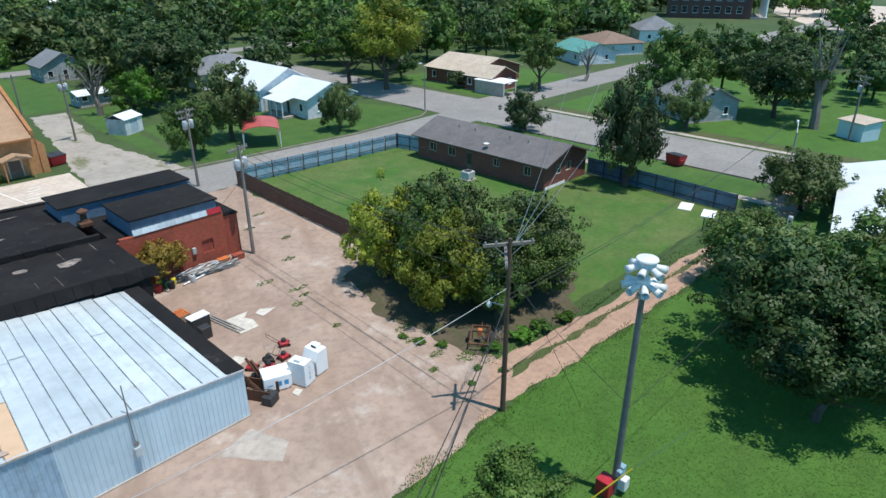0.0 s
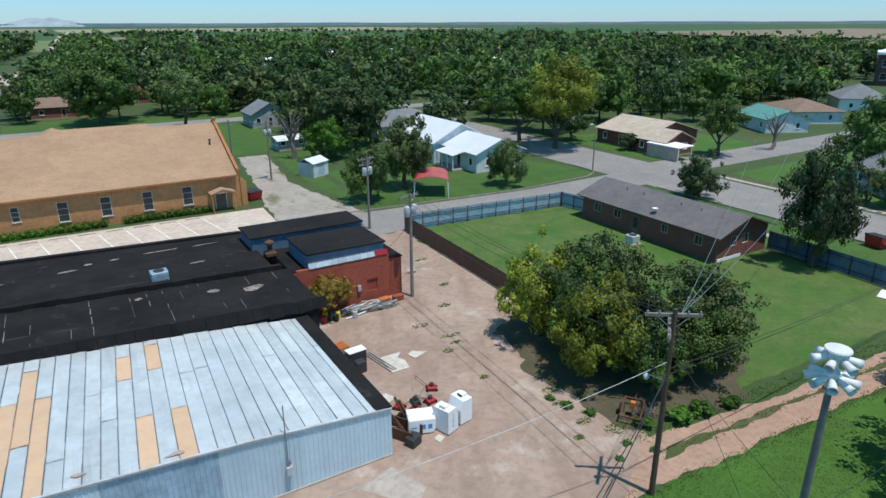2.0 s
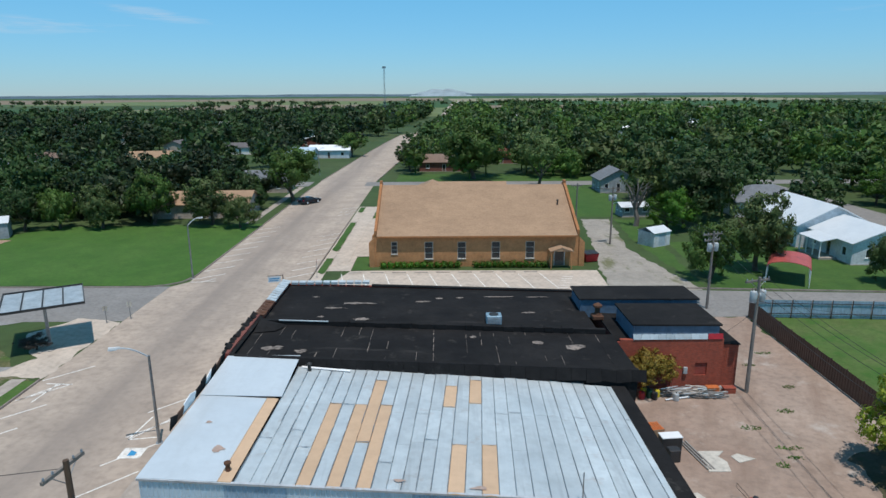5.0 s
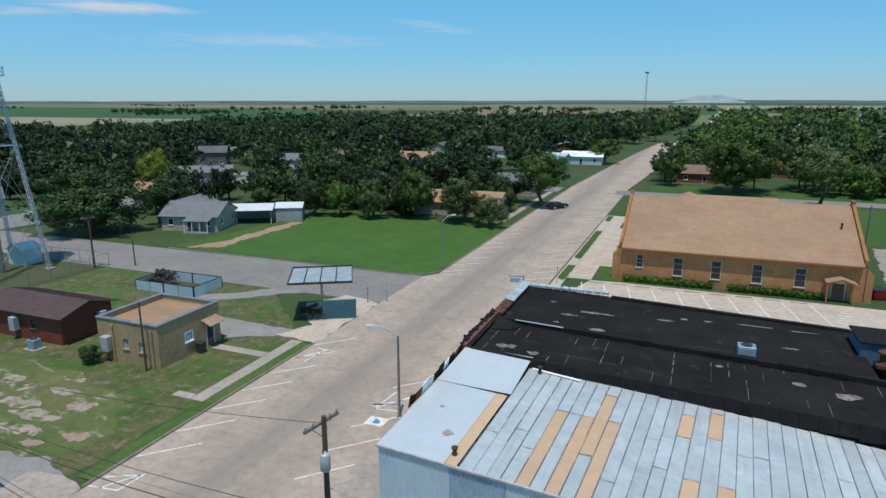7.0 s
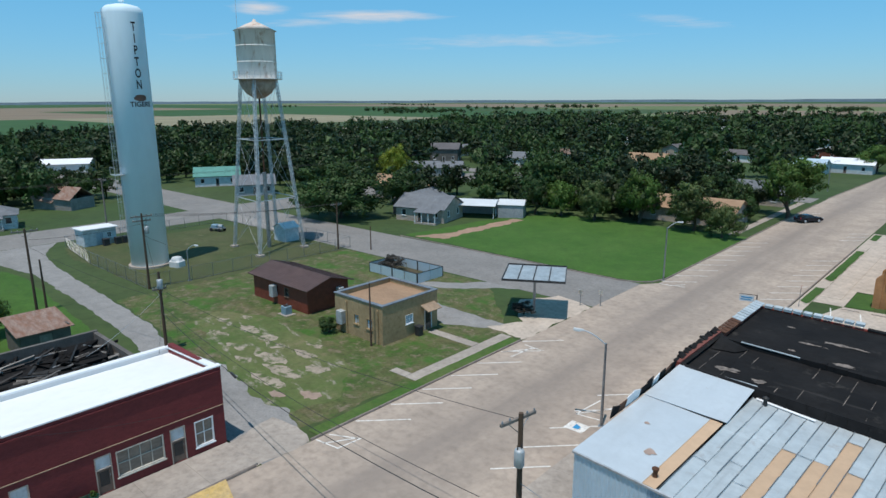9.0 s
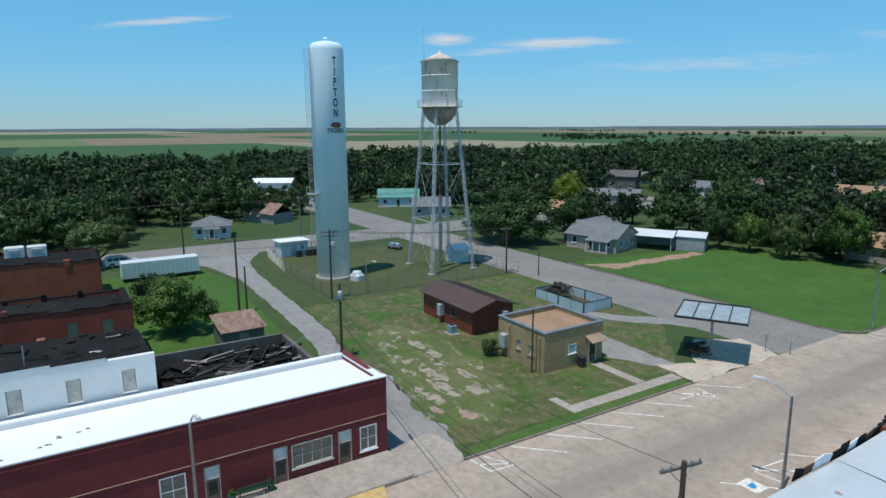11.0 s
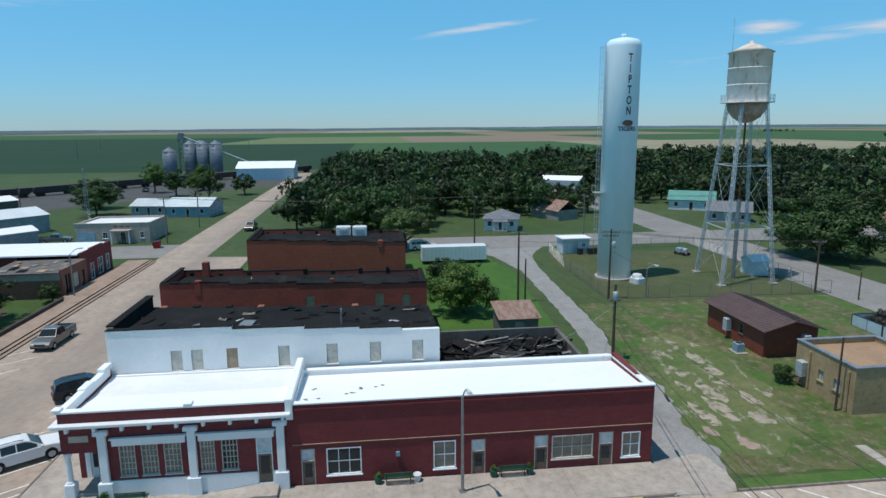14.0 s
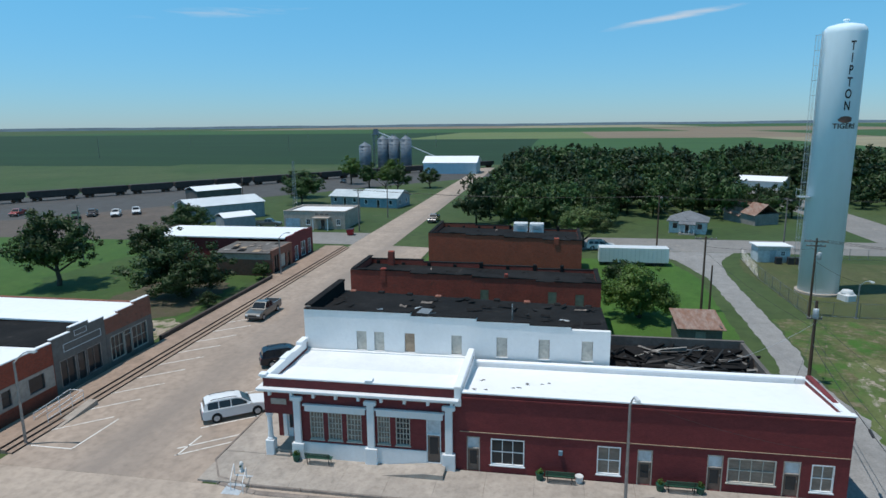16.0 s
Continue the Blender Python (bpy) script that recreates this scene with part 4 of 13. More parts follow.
def crown_lumps(rng, r, zc, sq, n, tall=1.0):
    """Clumps that fill an uneven crown of radius r round height zc: limbs reach out further some ways than others."""
    lobes = rng.normal(size=(7, 3))
    lobes[:, 2] = lobes[:, 2] * 0.6 + 0.25
    lobes /= np.linalg.norm(lobes, axis=1)[:, None]
    amp = rng.uniform(0.12, 0.42, 7)

    def clump(lo, hi, r0, r1, s0, s1, up):
        an, se = 2 * math.pi * rng.random(), rng.uniform(-0.86, up)
        ce = math.sqrt(1 - se * se)
        d = np.array((math.cos(an) * ce, math.sin(an) * ce, se))
        reach = 0.74 + float(np.max(amp * np.exp(-4.0 * (1 - lobes @ d))))
        rr = r * reach * rng.uniform(lo, hi)
        flat = 1.0 - 0.22 * max(0.0, se)
        return (d[0] * rr * flat, d[1] * rr * flat, zc + d[2] * rr * sq * tall * (1.12 if se > 0 else 0.95), r * rng.uniform(r0, r1), rng.uniform(s0, s1))
    out = [(0, 0, zc - 0.08 * r, r * 0.40, sq)]
    out += [clump(0.50, 0.84, 0.14, 0.26, 0.7, 1.1, 0.95) for _ in range(n)]
    out += [clump(0.82, 1.08, 0.06, 0.13, 0.6, 1.2, 0.98) for _ in range(int(n * 1.7))]
    return out


def trunk_shape(rng, h, r, spread, limbs=5, foot=None):
    """A tapered, bent trunk that forks into limbs."""
    s = Shape()
    foot = foot or h * 0.035 + 0.06
    p, lean = Vector((0, 0, -0.1)), Vector((rng.normal() * 0.05, rng.normal() * 0.05, 1))
    n = 4
    top = h * 0.45
    pts = [p]
    for i in range(n):
        p = p + lean * (top / n) + Vector((rng.normal(), rng.normal(), 0)) * foot * 0.5
        pts.append(p)
    for i in range(n):
        s.rod(pts[i], pts[i + 1], foot * (1 - 0.5 * i / n), foot * (1 - 0.5 * (i + 1) / n), 7)
    for i in range(limbs):
        an = 2 * math.pi * (i + rng.random() * 0.5) / limbs
        o = pts[2 + i % 2]
        q = o + Vector((math.cos(an) * spread * 0.45, math.sin(an) * spread * 0.45, h * rng.uniform(0.16, 0.28)))
        e = q + Vector((math.cos(an + 0.4) * spread * 0.3, math.sin(an + 0.4) * spread * 0.3, h * rng.uniform(0.1, 0.2)))
        s.rod(o, q, foot * 0.42, foot * 0.25, 6)
        s.rod(q, e, foot * 0.25, foot * 0.07, 5)
    return s


CROWNS = {}


def crown_mesh(kind, seed, count, size, sq, n, leaf):
    """A crown of radius 1 whose centre lies at the origin, kept for all the trees that share it."""
    key = (kind, seed, leaf)
    if key not in CROWNS:
        rng = np.random.default_rng(seed)
        if kind == "cedar":
            lumps = []
            for i in range(n):
                k = i / (n - 1)
                an = i * 2.4
                rr = (1 - k) ** 0.75 * 0.62 * rng.uniform(0.7, 1.1)
                lumps.append((math.cos(an) * rr, math.sin(an) * rr, -sq + 2 * sq * k, 0.16 + 0.30 * (1 - k) ** 0.7, 1.1))
            vs, fs, ns = leaf_cloud(rng, lumps, count, size, core=0.6)
        else:
            vs, fs, ns = leaf_cloud(rng, crown_lumps(rng, 1.0, 0.0, sq, n), count, size, core=0.58, droop=0.3, tri=count < 12000)
        CROWNS[key] = leafy_mesh("crown", vs, fs, ns, leaf)
    return CROWNS[key]


def tree(label, x, y, h, r, leaf="leaf_mid", seed=0, detail="mid", low=None, kind="round", category="tree", name="tree", bare=0.32, sq=None, turn=None):
    """A tree with trunk and crown. low: the height at which the crown begins."""
    rng = np.random.default_rng(1000 + seed)
    e = thing(name, label, category, x, y, 0, (seed * 67) % 360 if turn is None else turn)
    low = h * bare if low is None else low
    zc, hh = (low + h) / 2, (h - low) / 2
    count, size = {"near": (15500, 0.0285), "mid": (8800, 0.037), "far": (1500, 0.09)}[detail]
    me = crown_mesh(kind, seed % 4 + {"near": 0, "mid": 10, "far": 20}[detail], count, size, {"cedar": 1.0}.get(kind, 0.86), {"near": 34, "mid": 24, "far": 11}[detail] + (8 if kind == "cedar" else 0), leaf)
    c = part("crown", me, leaf, e)
    c.matrix_basis = Matrix.Translation((0, 0, zc)) @ Matrix.Diagonal((r, r, hh / (1.0 if kind != "cedar" else 1.1) * 1.02, 1))
    tr = trunk_shape(rng, h * (0.8 if kind != "cedar" else 1.2), r, r * (0.9 if kind != "cedar" else 0.3))
    part("trunk", tr, "bark", e)
    return e


# ------------------------------------------------------------------ poles and wires


def wire_shape(p, q, sag, r=0.012, n=14):
    p, q = Vector(p), Vector(q)
    return Shape().tube([p.lerp(q, i / n) - Vector((0, 0, sag * 4 * i / n * (1 - i / n))) for i in range(n + 1)], r)


def wire(p, q, sag=0.5, r=0.010, label="thin black overhead wire sagging between poles", mat_="steel_dark"):
    return solo("wire", wire_shape(p, q, sag, r * 0.78), mat_, label, "wire", "overhead wires")


def utility_pole(x, y, h, arms=((0.4, 0, 2.4),), cans=(), wood="pole_wood", lamp=None, label="dark wooden utility pole with a crossarm", rad=0.15, group="utility poles"):
    """arms: (below the top, turn in degrees, length); cans: (turn, below the top)."""
    e = thing("utility_pole", label, "utility pole", x, y, group=group)
    part("pole", Shape().rod((0, 0, -0.1), (0, 0, h), rad, rad * 0.66, 10), wood, e)
    for dz, rz, ln in arms:
        a = Shape()
        a.turned(0, 0, rz, lambda s: s.box(-ln / 2, ln / 2, 0.10, 0.23, h - dz - 0.08, h - dz + 0.06))
        arm = part("crossarm", a, "pole_grey", e)
        for k in (-0.46, -0.25, 0.25, 0.46):
            i = Shape().turned(0, 0, rz, lambda s: s.lathe(k * ln, 0.15, [(0.03, h - dz + 0.06), (0.055, h - dz + 0.10), (0.03, h - dz + 0.14), (0.05, h - dz + 0.17), (0.02, h - dz + 0.21)], 8))
            part("insulator", i, "steel", arm)
        b = Shape().turned(0, 0, rz, lambda s: (s.rod((-ln * 0.3, 0.13, h - dz - 0.05), (0, 0.1, h - dz - 0.7), 0.02), s.rod((ln * 0.3, 0.13, h - dz - 0.05), (0, 0.1, h - dz - 0.7), 0.02)))
        part("brace", b, "steel", e)
    for rz, dz in cans:
        c = Shape().turned(0, 0, rz, lambda s: (s.lathe(0.42, 0, [(0.20, h - dz - 0.85), (0.24, h - dz - 0.80), (0.24, h - dz - 0.08), (0.20, h - dz), (0.06, h - dz + 0.03)], 14), s.box(0.1, 0.22, -0.08, 0.08, h - dz - 0.6, h - dz - 0.2)))
        can = part("transformer", c, "cabinet_metal", e, "pale grey transformer can", True)
        b = Shape().turned(0, 0, rz, lambda s: (s.rod((0.36, 0.08, h - dz), (0.36, 0.08, h - dz + 0.25), 0.035, 0.02, 6), s.rod((0.48, -0.08, h - dz), (0.48, -0.08, h - dz + 0.25), 0.035, 0.02, 6)))
        part("bushing", b, "steel_dark", can)
    if lamp:
        rz, dz, ln = lamp
        a = Shape().turned(0, 0, rz, lambda s: s.rod((0.05, 0, h - dz), (ln, 0, h - dz + 0.35), 0.03, 0.025, 6))
        part("lamp_arm", a, "steel", e)
        hd = Shape().turned(0, 0, rz, lambda s: s.lathe(ln + 0.05, 0, [(0.05, h - dz + 0.40), (0.13, h - dz + 0.30), (0.14, h - dz + 0.22), (0.08, h - dz + 0.10)], 12))
        part("lamp_head", hd, "cabinet_metal", e, "pale yard light")
    return e


def street_lamp(x, y, h, rz, arm=2.0, label="grey steel street lamp with a curved arm", z0=0.0):
    e = thing("street_lamp", label, "street lamp", x, y, z0, rz, "street lamps")
    part("post", Shape().rod((0, 0, -0.1), (0, 0, h), 0.105, 0.075, 10), "steel", e)
    part("base_plate", Shape().block(-0.2, 0.2, -0.2, 0.2, 0, 0.06, 0.01), "steel", e)
    a = Shape().tube([(arm * i / 8, 0, h - 0.1 + 0.85 * math.sin(i / 8 * math.pi / 2)) for i in range(9)], 0.048, 8)
    part("arm", a, "steel_silver", e)
    hd = Shape().add([(arm - 0.1, -0.07, h + 0.72), (arm + 0.6, -0.13, h + 0.74), (arm + 0.6, 0.13, h + 0.74), (arm - 0.1, 0.07, h + 0.72), (arm - 0.1, -0.06, h + 0.84), (arm + 0.55, -0.10, h + 0.88), (arm + 0.55, 0.10, h + 0.88), (arm - 0.1, 0.06, h + 0.84)],
                     [(0, 3, 2, 1), (4, 5, 6, 7), (0, 1, 5, 4), (1, 2, 6, 5), (2, 3, 7, 6), (3, 0, 4, 7)])
    head = part("lamp_head", hd, "horn_white", e)
    part("lens", Shape().block(arm + 0.1, arm + 0.5, -0.09, 0.09, h + 0.685, h + 0.735, 0.02), "lamp_glass", head)
    return e
# ------------------------------------------------------------------ ground, roads, kerbs
solo("ground", Shape().add([(-6000, -6000, 0), (6000, -6000, 0), (6000, 6000, 0), (-6000, 6000, 0)], [(0, 1, 2, 3)]), "town_floor", "grassy flat ground of a small prairie town", "ground", kind="structure")
FIELDS = [
    (-2600, -330, -1500, -215, "field_deep"), (-900, -345, -215, -20, "field_deep"), (-1500, -900, -215, 60, "field_pale"),
    (-900, -400, -20, 260, "field_green"), (-2600, -1500, -1500, 300, "field_green"), (-1500, -900, 60, 420, "field_tan"),
    (-900, -520, 260, 600, "field_straw"), (-2400, -1500, 300, 900, "field_tan"), (-1500, -900, 420, 900, "field_green"),
    (-900, -430, 600, 1000, "field_green"), (-430, -120, 560, 900, "field_pale"), (-430, -120, 900, 1300, "field_tan"),
    (-120, 20, 620, 1000, "field_pale"), (40, 420, 560, 850, "field_green"), (40, 420, 850, 1150, "field_tan"),
    (420, 900, 420, 760, "field_pale"), (420, 1000, 760, 1200, "field_green"), (-120, 20, 1000, 1500, "field_green"),
    (40, 700, 1200, 1700, "field_green"), (-900, -120, 1300, 1900, "field_pale"), (-2400, -900, 900, 1500, "field_green"),
    (-4200, -2600, -1500, -200, "field_tan"), (-4200, -2600, -200, 600, "field_straw"), (-4200, -2400, 600, 1600, "field_green"),
    (-2400, -900, 1500, 2600, "field_tan"), (-900, 20, 1900, 3000, "field_tan"), (40, 1200, 1700, 2600, "field_straw"),
    (700, 1900, 300, 1000, "field_tan"), (1000, 2400, 1000, 2000, "field_green"), (40, 2000, 2600, 4200, "field_green"),
    (-2600, 20, 3000, 4600, "field_green"), (-4600, -2600, 1600, 4000, "field_pale"),
]
for i, (x0, x1, y0, y1, m_) in enumerate(FIELDS):
    area("field", rect(x0, x1, y0, y1), 0.04 + 0.002 * (i % 3), m_, {"field_deep": "dark green crop field", "field_green": "deep green crop field", "field_pale": "pale green pasture", "field_tan": "ploughed tan field", "field_straw": "straw-coloured stubble field"}[m_], category="field")
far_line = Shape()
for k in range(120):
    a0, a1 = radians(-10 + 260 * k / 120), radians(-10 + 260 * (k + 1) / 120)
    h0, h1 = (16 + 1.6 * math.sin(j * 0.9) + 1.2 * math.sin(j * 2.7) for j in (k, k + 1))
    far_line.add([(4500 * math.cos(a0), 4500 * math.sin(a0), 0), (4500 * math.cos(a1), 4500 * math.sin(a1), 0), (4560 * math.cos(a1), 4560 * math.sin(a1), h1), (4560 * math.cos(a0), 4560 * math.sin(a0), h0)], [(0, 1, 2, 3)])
solo("backdrop", far_line, "far_trees_hazed", "low line of trees along the horizon, tinted blue-grey for haze", "horizon", kind="structure", smooth=True)
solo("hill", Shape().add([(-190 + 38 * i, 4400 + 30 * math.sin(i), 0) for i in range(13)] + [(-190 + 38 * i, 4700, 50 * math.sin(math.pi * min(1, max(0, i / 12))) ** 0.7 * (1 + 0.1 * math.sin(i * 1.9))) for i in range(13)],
                         [(i, i + 1, 14 + i, 13 + i) for i in range(12)]), "hill_hazed", "low hill on the horizon, tinted bluish for haze", "hill", kind="structure")

road_main = area("road_main", [(-31.7, -70), (-18.2, -70), (-18.2, 67), (-15.98, 70), (-15.98, 165), (-13, 210), (-9.2, 334), (-5.5, 360), (-13, 362), (-20, 345), (-24, 290), (-27, 233), (-30.2, 165), (-30.2, 73), (-31.7, 71)], 0.02, "concrete_street", "wide worn beige concrete main street", category="road")
area("road_far", [(-13, 358), (-5, 358), (4, 472), (10.5, 672), (17, 883), (32, 1282), (50, 1566), (66, 1900), (58, 1900), (42, 1566), (25, 1282), (11, 883), (4, 672), (-3, 472)], 0.055, "concrete_street", "straight country road beyond the town", category="road")
area("road_north_west", [(-320, 60.5), (-31.71, 59.5), (-31.71, 71.2), (-74, 71.0), (-320, 71.0)], 0.021, "asphalt_worn", "pale grey asphalt side street", category="road")
area("road_north_east", [(-18.19, 59.0), (69.6, 60.0), (69.6, 67.2), (52, 66.6), (26, 68.5), (19, 67.2), (-18.19, 67.2)], 0.021, "asphalt_worn", "pale grey asphalt side street behind the church", category="road")
area("road_east", rect(69.61, 81.5, -80, 300), 0.022, "asphalt_worn", "pale grey asphalt residential street", category="road")
area("road_east_branch", rect(81.51, 300, 62, 70), 0.022, "asphalt_worn", "pale grey asphalt residential street", category="road")
area("road_south", [(-31.71, -36.2), (-31.71, -20.8), (-110, -20.8), (-111, -28.4), (-320, -28.4), (-320, -36.0), (-111, -36.4)], 0.021, "concrete_street_south", "wide worn beige concrete side street with angled parking", category="road")
area("road_west", rect(-124, -111.5, -20.79, 160), 0.024, "asphalt_worn", "grey asphalt cross street", category="road")
area("road_west_south", rect(-124, -111.5, -66, -36.41), 0.024, "asphalt_worn", "grey asphalt cross street", category="road")
area("road_west_dirt", [(-124.5, -160), (-111, -160), (-111.4, -66.02), (-124.1, -66.02)], 0.022, "yard_dirt", "bare dirt end of the cross street", jag=0.4, step=2, category="road")
area("road_cross_north", rect(-300, -31.71, 153, 161), 0.022, "asphalt_worn", "pale asphalt cross street", category="road")
area("road_cross_north_east", rect(-18.19, 260, 153, 160), 0.028, "asphalt_worn", "pale asphalt cross street", category="road")
area("alley", [(-31.71, 18.6), (-31.71, 22.0), (-36, 23.4), (-39, 25.8), (-44, 26.4), (-48, 24.6), (-56, 23.9), (-62, 25.0), (-73, 25.6), (-84, 26.0), (-96, 26.6), (-104, 27.8), (-111.4, 31.5), (-111.4, 15.5), (-104, 21.0), (-92, 23.2), (-75, 22.8), (-60, 22.1), (-50, 20.2), (-42, 18.6)], 0.016, "gravel", "grey gravel alley with grassy edges", jag=0.16, step=1.0, category="road")
area("dirt_lot", [(-18, 16.5), (4, 15.2), (12.5, 15.6), (20.0, 16.4), (24.5, 18.9), (26.0, 22), (25.5, 28), (29.8, 36), (30.35, 40), (30.35, 59.6), (13, 59.6), (13, 27.2), (-18, 27.2)], 0.012, "dirt", "packed reddish dirt yard behind the shops", jag=0.4, step=0.9)
area("dirt_track", [(19.8, 16.6), (28, 15.9), (38, 15.5), (48, 15.0), (60, 14.2), (69.6, 13.8), (69.6, 17.0), (61, 16.9), (52, 17.0), (44, 17.6), (34, 18.2), (28, 19.0), (24.4, 19.4)], 0.016, "dirt_red", "red dirt track between grass lots", jag=0.22, step=0.8)
area("track_grass", [(24, 17.7), (34, 17.1), (46, 16.4), (60, 15.5), (60, 15.8), (46, 16.8), (34, 17.5), (25, 18.2)], 0.02, "grass_dry", "strip of dry grass along the middle of the dirt track", jag=0.22, step=0.6)
area("driveway_gravel", [(19.5, 68.4), (30, 68.2), (28.5, 77), (27, 88), (30, 110), (25, 110), (22.5, 90), (20.6, 80)], 0.014, "gravel_lane", "pale gravel lane beside the church", jag=0.3)
area("thicket_floor", [(24.6, 20.6), (28, 19.6), (33, 19.2), (37.5, 22), (37, 28), (33, 33.5), (29, 36.5), (25, 34), (23.6, 28), (23.8, 23.5)], 0.02, "thicket_floor", "leaf litter and weeds under the thicket, darkened for its shade", jag=0.6)
area("yard_back", [(30.9, 20), (58.3, 18.8), (58.8, 57.6), (30.9, 59.2)], 0.008, "grass", "mown lawn behind the brick house", jag=0.15)
area("lawn_south", [(-18, -15), (69, -15), (69, 13.6), (48, 14.8), (36, 15.3), (20, 16.3), (4, 15.0), (-18, 16.3)], 0.010, "grass_vivid", "lush green mown grass", jag=0.3)
area("lawn_corner", [(32, 68.6), (50, 67.2), (68, 69.0), (69, 70.4), (68.4, 76), (60, 95), (34, 92)], 0.010, "grass_lush", "bright green lawn of a corner house", jag=0.2)
area("lawn_church_back", [(-12, 112.5), (36, 112.5), (40, 152.4), (-12, 152.4)], 0.010, "grass_lush", "green lawn behind the church", jag=0.3)
area("lawn_cross_street", rect(-11, 60, 160.5, 176), 0.010, "grass_lush", "green front lawns by the cross street", jag=0.3)
area("lawn_lane", [(30.5, 70), (33, 92), (44, 108), (31, 110), (29.5, 96), (29.6, 80)], 0.011, "grass_lush", "green lawn beside the gravel lane", jag=0.3)
area("lawn_tan_house", [(83.6, 71), (97, 66), (112, 72), (112, 96), (84, 96)], 0.010, "grass_vivid", "green lawn round the tan-roofed house", jag=0.3)
area("lawn_east", rect(86, 150, -40, 58), 0.010, "grass_vivid", "bright green lawns across the street", jag=0.2)
area("verge_east", rect(83.4, 85.9, -60, 58), 0.011, "grass_dry", "dry grass verge", jag=0.15)
area("verge_house", rect(60.2, 69.3, 19, 58), 0.011, "grass_lush", "green verge before the brick house", jag=0.15)
area("vacant_lot", [(-74, 72.6), (-31.9, 71.6), (-30.4, 76), (-30.4, 108), (-66, 106), (-72, 92)], 0.012, "grass_vivid", "bright green vacant grass lot", jag=0.25)
area("lot_path", [(-72, 73.0), (-67, 74.2), (-66.5, 96), (-69, 96), (-69.5, 78)], 0.016, "dirt_red", "bare dirt path along the vacant lot", jag=0.5)
area("tower_lot", [(-98, 29.6), (-73, 30.5), (-73, 59.4), (-104, 59.8), (-106, 31)], 0.010, "grass_dry", "mown grass round the water towers", jag=0.3)
area("station_lot", [(-73, 26), (-33.6, 22.8), (-32.6, 46), (-46, 59.2), (-73, 59.4)], 0.012, "grass_station", "patchy mown grass lot", jag=0.25)
area("block_west", [(-104, -20), (-57, -20), (-57, 20), (-92, 22), (-104, 19.5)], 0.009, "grass_vivid", "green grass behind the old shops", jag=0.2)
area("lot_southwest", [(-112, -120), (-58, -120), (-58, -42), (-112, -42)], 0.010, "grass_lush", "grass lot with trees", jag=0.2)
area("lot_southwest_shade", [(-112, -41.8), (-88, -41.8), (-60, -43), (-58.4, -60), (-80, -75), (-110, -70)], 0.013, "grass_shady", "lush grass under the lot trees, coloured darker for their shade", jag=0.6)
area("yard_west_dirt", [(-111, -128), (-160, -150), (-175, -120), (-150, -95), (-126, -80), (-111, -70)], 0.014, "yard_dirt", "bare dirt yard with parked trucks", jag=1.0, step=3)
area("school_lot", [(235, 54), (262, 74), (300, 96), (372, 116), (372, 40), (262, 30)], 0.02, "lot_concrete", "pale paved school parking lot", category="pavement")
area("rail_bed", [(-120, -205), (-132, -130), (-285, -12), (-330, -70)], 0.018, "ballast", "broad grey gravel railway ground", jag=1.0, step=5)
# slab remains and bare soil showing through the grass
rp = random.Random(5)
for i, (px, py, ax, ay) in enumerate([(-55, 28.2, 1.5, 0.6), (-53.6, 31.0, 1.9, 0.6), (-50.5, 30.8, 1.2, 0.7), (-48.2, 30.2, 1.4, 0.6), (-46, 28.3, 2.0, 0.7), (-44.4, 30.8, 1.5, 0.5), (-42.6, 27.4, 2.3, 0.7), (-40.9, 29.6, 1.3, 0.9), (-42, 25.6, 2.2, 0.6), (-37.3, 26.2, 1.0, 0.6), (-45.5, 32.6, 1.2, 0.4), (-58, 30.5, 1.0, 0.5), (-50.6, 27.6, 1.3, 0.5), (-39.4, 24.6, 1.0, 0.4), (-56.9, 32.6, 0.8, 0.4), (-47.4, 26.4, 1.1, 0.5)]):
    n = 14
    area("slab_fragment", [(px + ax * math.cos(6.283 * k / n) * rp.uniform(0.65, 1.25), py + ay * math.sin(6.283 * k / n) * rp.uniform(0.65, 1.25)) for k in range(n)], 0.024 + 0.001 * (i % 3), "slab_mossy" if i not in (9, 13) else "dirt", "worn slab fragment sunk in the grass", jag=0.25, step=0.3)
area("slab_remains", [(-60, 28.6), (-50, 25.6), (-41, 23.4), (-36, 23.6), (-35.4, 27.6), (-38.6, 31.4), (-46, 33.6), (-56, 34.2), (-61, 31.6)], 0.018, "lot_patchy", "crumbling concrete slab remains showing through grass", jag=0.4, step=0.8)
